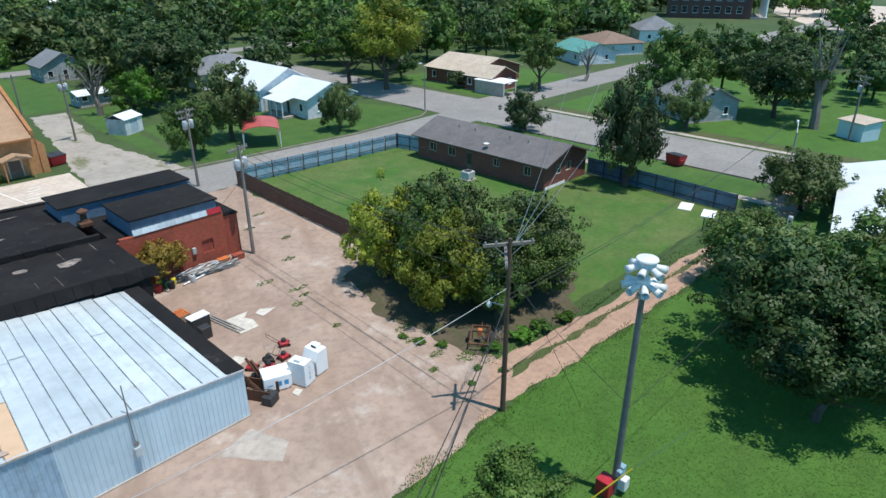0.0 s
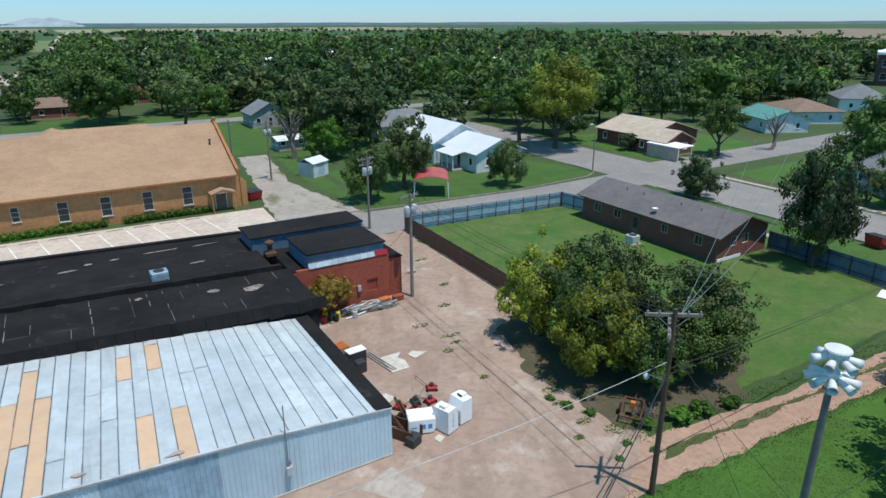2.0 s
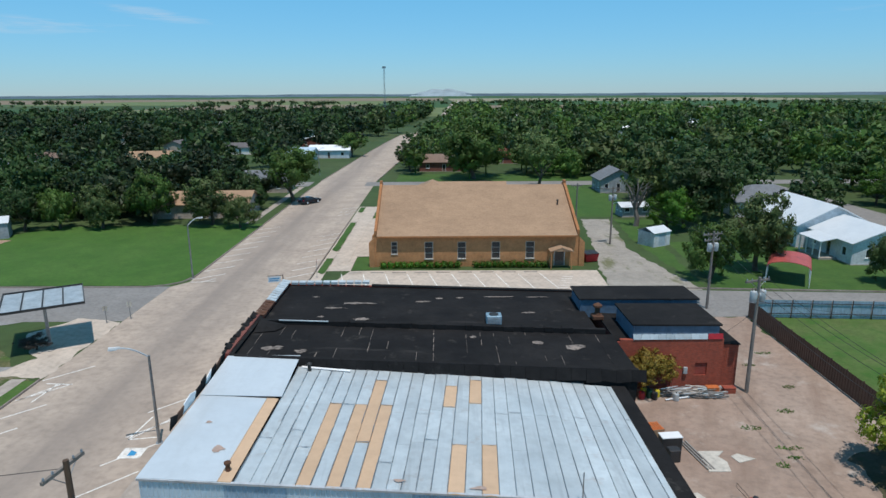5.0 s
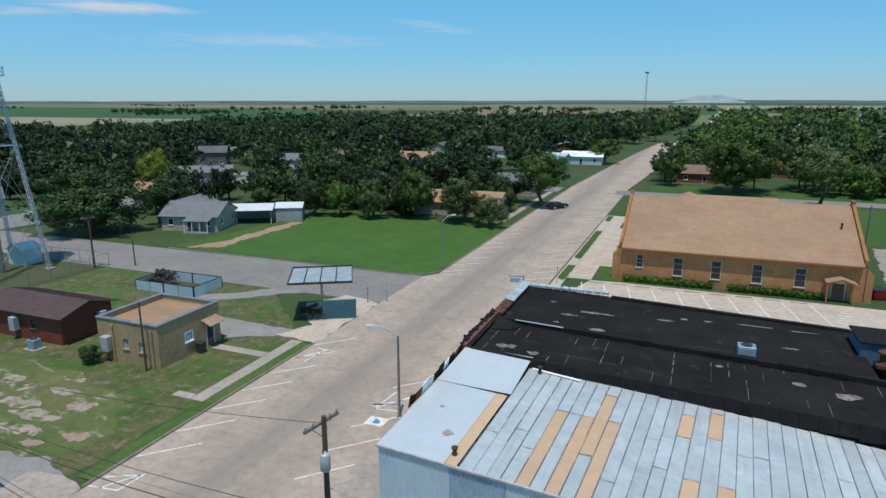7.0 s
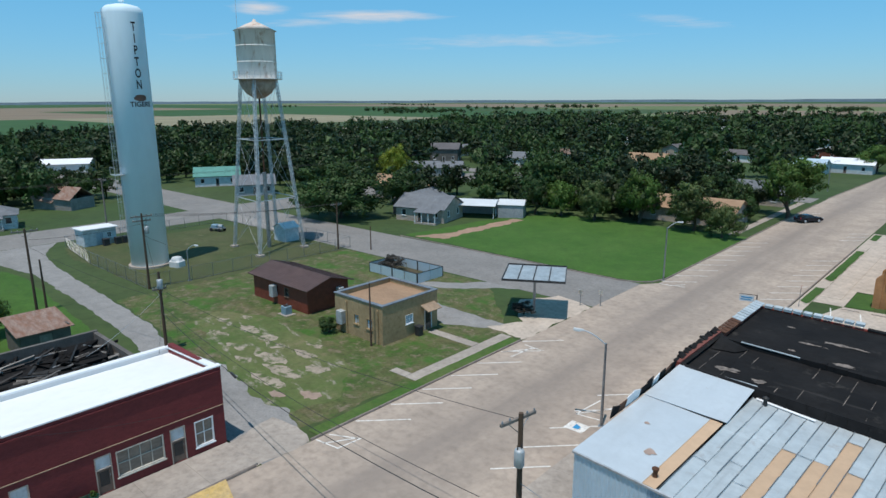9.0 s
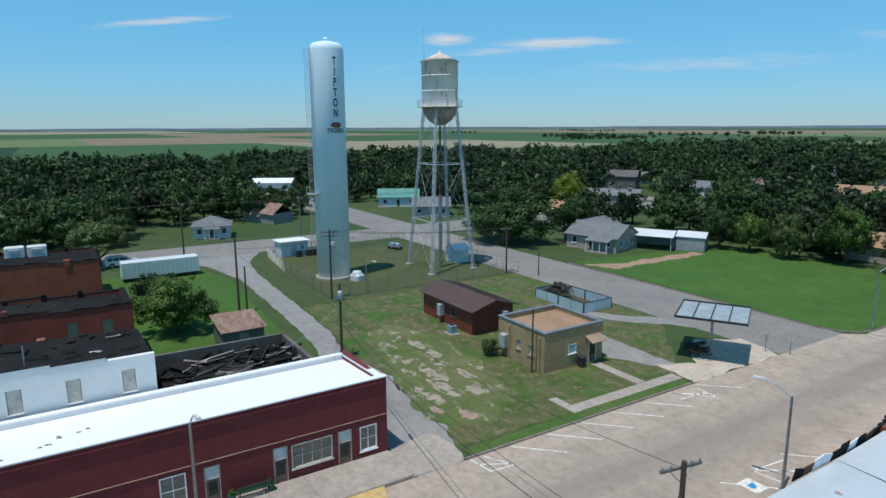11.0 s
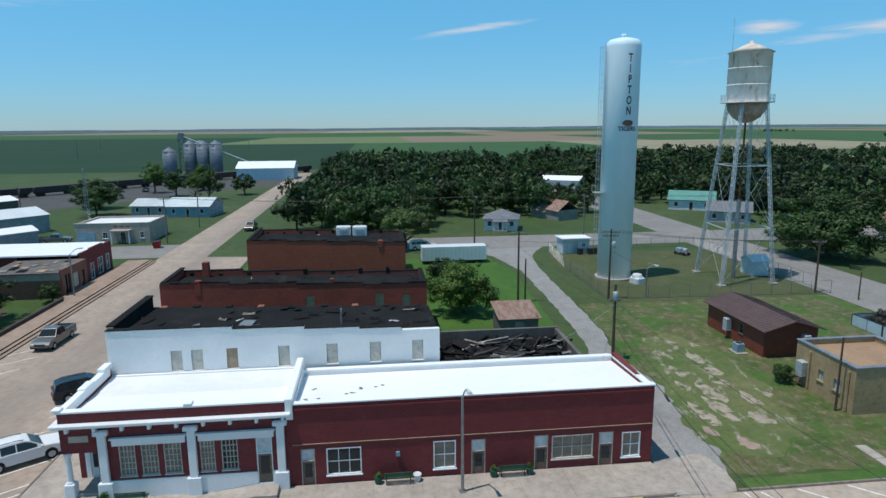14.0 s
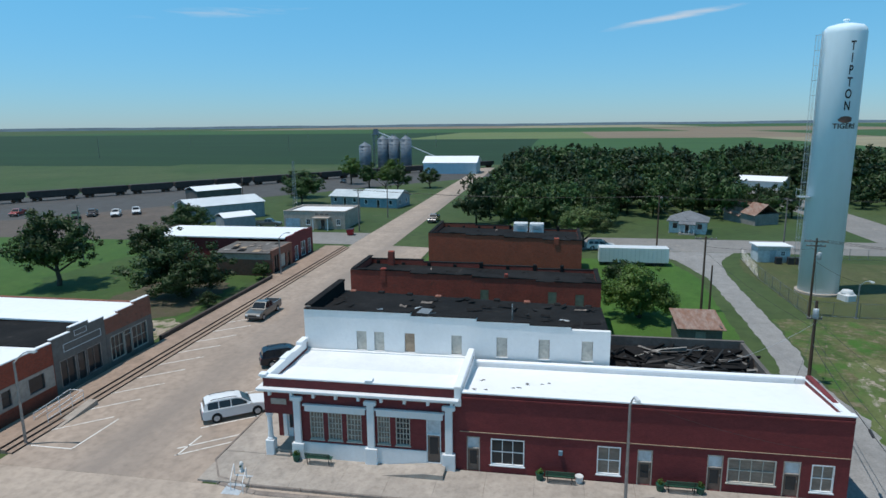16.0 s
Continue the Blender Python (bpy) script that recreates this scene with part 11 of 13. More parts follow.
for x, y, m_, lb in ((20.2, 43.3, "plastic_orange", "orange plastic crate by the brick wall"), (15.8, 42.6, "plastic_yellow", "yellow plastic drum by the brick wall"), (15.2, 42.5, "plastic_green", "green plastic drum by the brick wall"), (15.5, 42.2, "plastic_dark", "black plastic bucket by the brick wall"), (14.6, 42.3, "plastic_red", "red fuel can by the brick wall"), (17.0, 42.0, "cabinet_metal", "grey steel bucket on the dirt"), (21.4, 43.2, "brick_red", "low pile of loose bricks"), (14.9, 42.9, "plastic_yellow", "yellow plastic can by the wall")):
    e = thing("yard_container", lb, "container", x, y, 0.02)
    if "crate" in lb or "bricks" in lb:
        part("body", Shape().block(-0.45, 0.45, -0.25, 0.25, 0, 0.4, 0.04), m_, e)
        part("rim", Shape().block(-0.47, 0.47, -0.27, 0.27, 0.4, 0.45, 0.02), m_, e)
    else:
        part("body", Shape().lathe(0, 0, [(0.2, 0), (0.22, 0.05), (0.22, 0.5), (0.18, 0.56), (0.1, 0.58)], 12), m_, e)
        part("cap", Shape().lathe(0, 0, [(0.06, 0.58), (0.06, 0.64)], 8), "plastic_dark", e)
brush = thing("brush_pile", "heap of cut branches under the tree", "brush pile", 26.4, 20.9, 0.02)
for i in range(26):
    a = rz_.uniform(0, 3.14)
    part("branch", Shape().rod((rz_.uniform(-0.8, 0.8), rz_.uniform(-0.5, 0.5), 0.05), (math.cos(a) * 1.2, math.sin(a) * 0.9, rz_.uniform(0.1, 0.7)), 0.03, 0.01, 4), "dead_wood" if i % 3 else "bark", brush)

junk = thing("junk_trailer", "small rusty trailer with scrap under the trees", "trailer", 25.6, 21.4, 0.03, 35)
part("frame", Shape().box(-1.1, 1.1, -0.6, -0.52, 0.4, 0.5).box(-1.1, 1.1, 0.52, 0.6, 0.4, 0.5).box(-1.1, -1.0, -0.52, 0.52, 0.4, 0.5).box(1.0, 1.1, -0.52, 0.52, 0.4, 0.5), "rusty", junk)
for wy_ in (-0.68, 0.68):
    part("wheel", Shape().rod((0, wy_ - 0.07, 0.32), (0, wy_ + 0.07, 0.32), 0.32, 0.32, 14), "tyre", junk)
part("drawbar", Shape().rod((1.1, 0, 0.45), (2.1, 0, 0.3), 0.04, 0.04, 6), "rusty", junk)
part("fuel_can", Shape().block(-0.2, 0.15, -0.15, 0.15, 0.5, 0.9, 0.04), "plastic_orange", junk, "orange plastic can")
part("hoop", Shape().tube([(-0.7, -0.4, 0.5), (-0.7, -0.4, 1.2), (-0.7, 0.4, 1.2), (-0.7, 0.4, 0.5)], 0.03, 6), "steel_dark", junk)

# ------------------------------------------------------------------ dumpsters, carport, sheds


def dumpster(label, x, y, rz, m_="plastic_red"):
    e = thing("dumpster", label, "dumpster", x, y, 0.02, rz, "dumpsters")
    part("body", Shape().add([(-0.8, -0.55, 0.1), (0.8, -0.55, 0.1), (0.8, 0.55, 0.1), (-0.8, 0.55, 0.1), (-0.95, -0.75, 1.15), (0.95, -0.75, 1.15), (0.95, 0.7, 1.3), (-0.95, 0.7, 1.3)], [(0, 3, 2, 1), (4, 5, 6, 7), (0, 1, 5, 4), (1, 2, 6, 5), (2, 3, 7, 6), (3, 0, 4, 7)]), m_, e)
    for sg in (-0.48, 0.48):
        part("lid", Shape().slab([(sg - 0.45, -0.78, 1.2), (sg + 0.45, -0.78, 1.2), (sg + 0.45, 0.72, 1.36), (sg - 0.45, 0.72, 1.36)], 0.03), "plastic_dark", e)
    for sg in (-1, 1):
        part("fork_pocket", Shape().box(sg * 0.93 - 0.06, sg * 0.93 + 0.06, -0.5, 0.5, 0.6, 0.78), m_, e)
    return e


dumpster("red steel dumpster beside the church lane", 19.9, 81.3, 15)
dumpster("red steel dumpster by the street", 69.0, 29.2, 80)
dumpster("red steel dumpster by the tan shop", -121.5, -40.0, 10)
cp = thing("carport", "open carport with a red arched metal roof", "carport", 41.6, 72.4, 0, -30)
arc = [(2.3 * math.cos(math.pi * k_ / 10) * 1.0, 2.1 + 0.75 * math.sin(math.pi * k_ / 10)) for k_ in range(11)]
part("roof", Shape().prism(arc + [(x * 0.98, z - 0.06) for x, z in arc[::-1]], "y", -3.0, 3.0), "roof_red", cp)
for x in (-2.25, 2.25):
    for y in (-2.9, -1.0, 1.0, 2.9):
        part("post", Shape().rod((x, y, 0), (x, y, 2.1), 0.04, 0.04, 6), "trim_white", cp)
cp2 = thing("carport", "open carport with a pale metal roof", "carport", -76.2, 94.0, 0, 28)
part("roof", gable_roof(8.0, 6.0, 2.5, 0.8, over=0.2, t=0.06), "sheet_white", cp2)
for x in (-3.8, 3.8):
    for y in (-2.7, 0, 2.7):
        part("post", Shape().rod((x, y, 0), (x, y, 2.5), 0.07, 0.07, 6), "trim_white", cp2)
part("back_wall", Shape().wall("x", 2.9, -0.1, -3.9, 3.9, 0, 2.5), "wall_greysiding", cp2)
for sg in (-1, 1):
    part("gable", Shape().prism([(-3.0, 2.5), (3.0, 2.5), (0, 3.25)], "x", sg * 4.0, sg * 3.9), "trim_white", cp2)
cs = thing("metal_shed", "grey metal shed with a pale roof beside the carport", "shed", -71.0, 98.6, 0, 28)
part("wall", Shape().wall("x", -2.4, 0.1, -2.4, 2.4, 0, 2.5).wall("x", 2.4, -0.1, -2.4, 2.4, 0, 2.5).wall("y", -2.4, 0.1, -2.3, 2.3, 0, 2.5).wall("y", 2.4, -0.1, -2.3, 2.3, 0, 2.5), "wall_greysiding", cs)
part("roof", gable_roof(4.8, 4.8, 2.5, 0.7, over=0.2, t=0.06), "sheet_white", cs)
ws = thing("utility_shed", "small pale blue shed with a tan roof across the street", "shed", 96.6, 17.2, 0, 65)
part("body", Shape().wall("x", -1.6, 0.1, -1.8, 1.8, 0, 2.5, [(-0.5, 0.5, 0, 2.0)]).wall("x", 1.6, -0.1, -1.8, 1.8, 0, 2.3).wall("y", -1.8, 0.1, -1.5, 1.5, 0, 2.3).wall("y", 1.8, -0.1, -1.5, 1.5, 0, 2.3), "sheet_wall", ws)
part("door", Shape().box(-0.48, 0.48, -1.57, -1.52, 0, 1.98), "trim_blue", ws)
part("roof", Shape().slab([(-2.0, -1.9, 2.62), (2.0, -1.9, 2.62), (2.0, 1.9, 2.35), (-2.0, 1.9, 2.35)], 0.08), "shingle_buff", ws)
wb = thing("metal_barn", "low barn with a dull white metal roof behind trees", "building", 62.5, 5.0, 0, 12)
part("wall", Shape().wall("y", -10, 0.15, -6, 6, 0, 3.0).wall("y", 10, -0.15, -6, 6, 0, 3.0).wall("x", -6, 0.15, -9.85, 9.85, 0, 3).wall("x", 6, -0.15, -9.85, 9.85, 0, 3), "sheet_light", wb)
part("roof", gable_roof(20, 12, 3.0, 1.6, over=0.3, t=0.08), "sheet_white", wb)
part("gable", Shape().prism([(-6, 3.0), (6, 3.0), (0, 4.55)], "x", -10, -9.85), "sheet_light", wb)
part("gable", Shape().prism([(-6, 3.0), (6, 3.0), (0, 4.55)], "x", 9.85, 10), "sheet_light", wb)
hut = thing("pump_hut", "small pale pump hut by the tower fence", "hut", -106.2, 35.8, 0, 0)
part("wall", Shape().wall("y", 1.8, -0.15, -2.4, 2.4, 0, 2.5, [(-0.6, 0.4, 0, 2.0), (1.0, 1.7, 1.1, 1.9)]).wall("y", -1.8, 0.15, -2.4, 2.4, 0, 2.5).wall("x", -2.4, 0.15, -1.65, 1.65, 0, 2.5).wall("x", 2.4, -0.15, -1.65, 1.65, 0, 2.5), "wall_siding", hut)
part("roof", Shape().slab([(-2.2, -2.7, 2.6), (2.2, -2.7, 2.75), (2.2, 2.7, 2.75), (-2.2, 2.7, 2.6)], 0.15), "roof_white", hut)
part("door", Shape().box(1.68, 1.73, -0.58, 0.38, 0, 1.98), "trim_blue", hut)
window(hut, "y", 1.8, 1, 1.0, 1.7, 1.1, 1.9)
for y, m_ in ((2.2, "plastic_dark"), (3.4, "plastic_dark"), (0.4, "plastic_dark")):
    e = thing("wheelie_bin", "dark bin beside the pump hut", "bin", -103.4, 35.8 + y, 0.02)
    part("body", Shape().block(-0.4, 0.4, -0.45, 0.45, 0, 1.0, 0.05), m_, e)
    part("lid", Shape().block(-0.44, 0.44, -0.48, 0.48, 1.0, 1.1, 0.03), m_, e)
bh = thing("pump_shed", "pale grey shed with a peaked roof under the tower", "shed", -85.6, 57.2, 0, 0)
part("body", Shape().wall("y", 1.5, -0.12, -1.3, 1.3, 0, 2.2).wall("y", -1.5, 0.12, -1.3, 1.3, 0, 2.2).wall("x", -1.3, 0.12, -1.38, 1.38, 0, 2.2).wall("x", 1.3, -0.12, -1.38, 1.38, 0, 2.2), "wall_siding", bh)
part("roof", gable_roof(3.0, 2.6, 2.2, 0.7, over=0.2, t=0.06, along="y"), "sheet_white", bh)
part("gable", Shape().prism([(-1.5, 2.2), (1.5, 2.2), (0, 2.85)], "y", -1.3, -1.2), "wall_siding", bh)
cont = thing("shipping_trailer", "long white box trailer parked on the grass", "trailer", -100.2, 13.6, 0, 90)
part("body", Shape().block(-5.3, 5.3, -1.2, 1.2, 0.6, 2.9, 0.04), "sheet_white", cont)
for i in range(16):
    part("rib", Shape().box(-5.0 + 0.65 * i, -4.95 + 0.65 * i, -1.235, -1.2, 0.65, 2.8), "sheet_light", cont)
part("underframe", Shape().box(-5.2, 5.2, -1.0, 1.0, 0.35, 0.6), "steel_dark", cont)
for xx in (3.2, 4.2):
    for yy in (-1.0, 1.0):
        part("wheel", Shape().rod((xx, yy - 0.15, 0.45), (xx, yy + 0.15, 0.45), 0.45, 0.45, 14), "tyre", cont)
part("jack", Shape().box(-4.0, -3.8, -0.6, 0.6, 0, 0.35), "steel_dark", cont)
rhs = thing("collapsing_house", "collapsing house with a rusty striped metal roof", "house", -148, 44.5, 0, 25)
part("wall", Shape().wall("x", -3, 0.2, -5, 5, 0, 2.4).wall("x", 3, -0.2, -5, 5, 0, 2.4).wall("y", -5, 0.2, -2.8, 2.8, 0, 2.4).wall("y", 5, -0.2, -2.8, 2.8, 0, 2.4), "wood_grey", rhs)
part("roof", Shape().slab([(-5.4, -3.6, 2.2), (0.5, -3.6, 1.5), (0.5, 0, 4.0), (-5.4, 0, 4.4)], 0.08), "roof_rust", rhs)
part("roof", Shape().slab([(0.6, -3.4, 2.4), (5.2, -3.4, 2.2), (5.2, 0, 4.5), (0.6, 0, 4.6)], 0.08), "roof_rust", rhs)
part("roof", Shape().slab([(-5.4, 3.4, 2.2), (5.2, 3.4, 2.2), (5.2, 0, 4.4), (-5.4, 0, 4.4)], 0.08), "roof_rust", rhs)

# chain-link fence round the towers
FPTS = [(-73.6, 60.4), (-74.8, 30.2), (-93, 30.2), (-107, 31.6), (-108.2, 59.4), (-73.6, 60.4)]
clf = thing("chain_link_fence", "dull chain-link fence round the water towers", "fence")
for p, q in zip(FPTS, FPTS[1:]):
    p, q = Vector((*p, 0)), Vector((*q, 0))
    n = int((q - p).length / 2.6)
    for i in range(n):
        o = p.lerp(q, i / n)
        part("post", Shape().rod(o, o + Vector((0, 0, 1.8)), 0.035, 0.035, 5), "steel", clf)
    for z in (0.1, 1.75):
        part("rail", Shape().rod(p + Vector((0, 0, z)), q + Vector((0, 0, z)), 0.022, 0.022, 4), "steel", clf)
    mesh_s = Shape()
    d = (q - p).normalized()
    ln = (q - p).length
    for i in range(int(ln / 0.36)):
        a = p + d * (0.36 * i)
        for sg in (-1, 1):
            b = a + d * (sg * 1.65)
            if 0 <= (b - p).dot(d) <= ln:
                mesh_s.rod(a + Vector((0, 0, 0.1)), b + Vector((0, 0, 1.75)), 0.006, 0.006, 3, caps=False)
    tagged(part("mesh", mesh_s, "steel", clf), kind="stuff")

# ------------------------------------------------------------------ street furniture


def bench(label, x, y, rz, z=0.16):
    e = thing("bench", label, "bench", x, y, z, rz, "benches")
    for i in range(4):
        part("seat_slat", Shape().box(-0.9, 0.9, -0.22 + 0.11 * i, -0.13 + 0.11 * i, 0.43, 0.46), "plastic_green", e)
    for i in range(3):
        part("back_slat", Shape().slab([(-0.9, 0.24 + 0.03 * i, 0.56 + 0.12 * i), (0.9, 0.24 + 0.03 * i, 0.56 + 0.12 * i), (0.9, 0.27 + 0.03 * i, 0.65 + 0.12 * i), (-0.9, 0.27 + 0.03 * i, 0.65 + 0.12 * i)], 0.025), "plastic_green", e)
    for xx in (-0.75, 0.75):
        part("leg", Shape().rod((xx, -0.2, 0), (xx, -0.2, 0.43), 0.025, 0.025, 6).rod((xx, 0.2, 0), (xx, 0.34, 0.9), 0.025, 0.025, 6).rod((xx, -0.2, 0.41), (xx, 0.22, 0.41), 0.025, 0.025, 6), "steel_dark", e)
    return e


bench("green slatted metal bench by the bank wall", -34.9, -14.1, -90)
bench("green slatted metal bench by the maroon wall", -35.1, 1.7, -90)
bench("green slatted metal bench by the maroon wall", -35.1, 8.95, -90)


def planter(x, y, plant_=True, m_="plastic_green", z=0.16):
    e = thing("planter", "round planter pot on the pavement", "planter", x, y, z, 0, "planters")
    part("pot", Shape().lathe(0, 0, [(0.17, 0), (0.22, 0.1), (0.25, 0.42), (0.28, 0.44), (0.26, 0.48), (0.2, 0.44)], 14), m_, e)
    if plant_:
        rng_ = np.random.default_rng(int(abs(y) * 10))
        part("foliage", leafy_mesh("foliage", *leaf_cloud(rng_, [(0, 0, 0.55, 0.2, 0.9), (0.08, 0.05, 0.65, 0.14, 0.9)], 90, 0.06, core=0.6), "leaf_mid"), "leaf_mid", e)


planter(-35.0, -15.75)
planter(-35.2, 0.45)
planter(-35.2, 2.9, False, "horn_white")
planter(-35.1, 7.75)
planter(-35.1, 10.1)
hyd = thing("fire_hydrant", "small white and green fire hydrant on the corner", "hydrant", -33.2, -18.8, 0.16)
part("barrel", Shape().lathe(0, 0, [(0.16, 0), (0.16, 0.06), (0.11, 0.08), (0.11, 0.5), (0.14, 0.52), (0.12, 0.62), (0.04, 0.7)], 12), "horn_white", hyd)
part("cap", Shape().rod((-0.2, 0, 0.42), (0.2, 0, 0.42), 0.06, 0.06, 8), "plastic_green", hyd)
rr = thing("ramp_rail", "galvanised railing along a kerb ramp", "railing", -32.2, -18.2, 0.0)
part("rail", Shape().rod((-0.6, -0.9, 0.9), (1.0, -0.3, 0.75), 0.025).rod((-0.6, -0.9, 0.1), (-0.6, -0.9, 0.9), 0.025).rod((1.0, -0.3, 0), (1.0, -0.3, 0.75), 0.025), "trim_white", rr)
part("rail", Shape().rod((-0.3, 0.1, 0.9), (1.2, 0.6, 0.75), 0.025).rod((-0.3, 0.1, 0.1), (-0.3, 0.1, 0.9), 0.025).rod((1.2, 0.6, 0), (1.2, 0.6, 0.75), 0.025), "trim_white", rr)
part("ramp", Shape().prism([(-0.6, 0.17), (1.4, 0.03), (1.4, 0.0), (-0.6, 0.0)], "y", -0.8, 0.4), "steel_silver", rr)
sgn = thing("hanging_sign", "white hanging sign with two lines on a steel bracket post", "sign", -16.6, 63.8, 0)
part("post", Shape().rod((0, 0, 0), (0, 0, 3.5), 0.05, 0.05, 8).rod((0, 0, 3.45), (-1.5, -0.4, 3.45), 0.035, 0.035, 6), "steel_dark", sgn)
pn = part("panel", Shape().turned(-0.85, -0.22, 15, lambda s: s.box(-0.65, 0.65, -0.03, 0.03, 2.75, 3.35)), "sheet_white", sgn)
part("writing_bar", Shape().turned(-0.85, -0.22, 15, lambda s: s.box(-0.5, 0.5, -0.036, -0.031, 3.08, 3.2)), "ice_blue", pn)
part("writing_bar", Shape().turned(-0.85, -0.22, 15, lambda s: s.box(-0.55, 0.4, -0.036, -0.031, 2.88, 2.98)), "ice_blue", pn)
stp = thing("stop_sign", "red stop sign seen from behind and the side", "sign", -15.1, 74.2)
part("post", Shape().rod((0, 0, 0), (0, 0, 2.1), 0.03, 0.03, 6), "steel", stp)
part("plate", Shape().turned(0, 0, 100, lambda s: s.prism([(0.36 * math.cos(math.pi * (k_ + 0.5) / 4), 2.2 + 0.36 * math.sin(math.pi * (k_ + 0.5) / 4)) for k_ in range(8)], "y", -0.045, -0.035)), "plastic_red", stp)
for x, y in ((-31.2, 60.2), (-33, 59.0)):
    e = thing("roadside_post", "small battered sign post at the corner", "sign", x, y)
    part("post", Shape().rod((0, 0, 0), (0, 0, 1.8), 0.04, 0.04, 6), "steel", e)
    part("plate", Shape().box(-0.25, 0.25, -0.02, 0.0, 1.3, 1.8), "board_grey", e)
hcp = thing("parking_symbol", "white painted square with a parking symbol", "road marking", -19.6, 35.6, kind="structure")
part("square", Shape().add([(-0.7, -0.6, 0.03), (0.7, -0.6, 0.03), (0.7, 0.6, 0.03), (-0.7, 0.6, 0.03)], [(0, 1, 2, 3)]), "line_paint", hcp)
part("symbol", Shape().add([(-0.2, -0.3, 0.034), (0.25, -0.3, 0.034), (0.25, 0.1, 0.034), (-0.2, 0.35, 0.034)], [(0, 1, 2, 3)]), "ice_blue", hcp)
for x, y in ((57.0, 22.4), (56.6, 20.0)):
    solo("white_board", Shape().turned(x, y, 15, lambda s: s.block(-1.0, 1.0, -0.6, 0.6, 0.01, 0.08, 0.02)), "trim_white", "white board lying on the lawn", "board", "white boards")
clb = thing("cylinder_post", "short grey steel cylinder post by the track", "post", 56.8, 13.2)
part("post", Shape().lathe(0, 0, [(0.22, 0), (0.22, 1.5), (0.18, 1.6)], 12), "steel_silver", clb)
for x, y, h_ in ((98, 22.8, 13.5), (33.0, 104, 9.0), (108, 66, 7.5)):
    rd = np.random.default_rng(int(x))
    e = thing("dead_tree", "bare grey dead tree with thin branches", "tree", x, y)
    part("trunk", trunk_shape(rd, h_ * 1.3, 3, 2.6, 7), "dead_wood", e)
    s = Shape()
    for i in range(26):
        a, z = rd.uniform(0, 6.28), h_ * rd.uniform(0.45, 0.8)
        r0 = 1.2 + rd.random() * 0.8
        s.rod((math.cos(a) * 0.5, math.sin(a) * 0.5, z), (math.cos(a) * r0 * 1.4, math.sin(a) * r0 * 1.4, z + h_ * rd.uniform(0.05, 0.25)), 0.05, 0.012, 4)
    part("branch_spray", s, "dead_wood", e)

# ------------------------------------------------------------------ vehicles


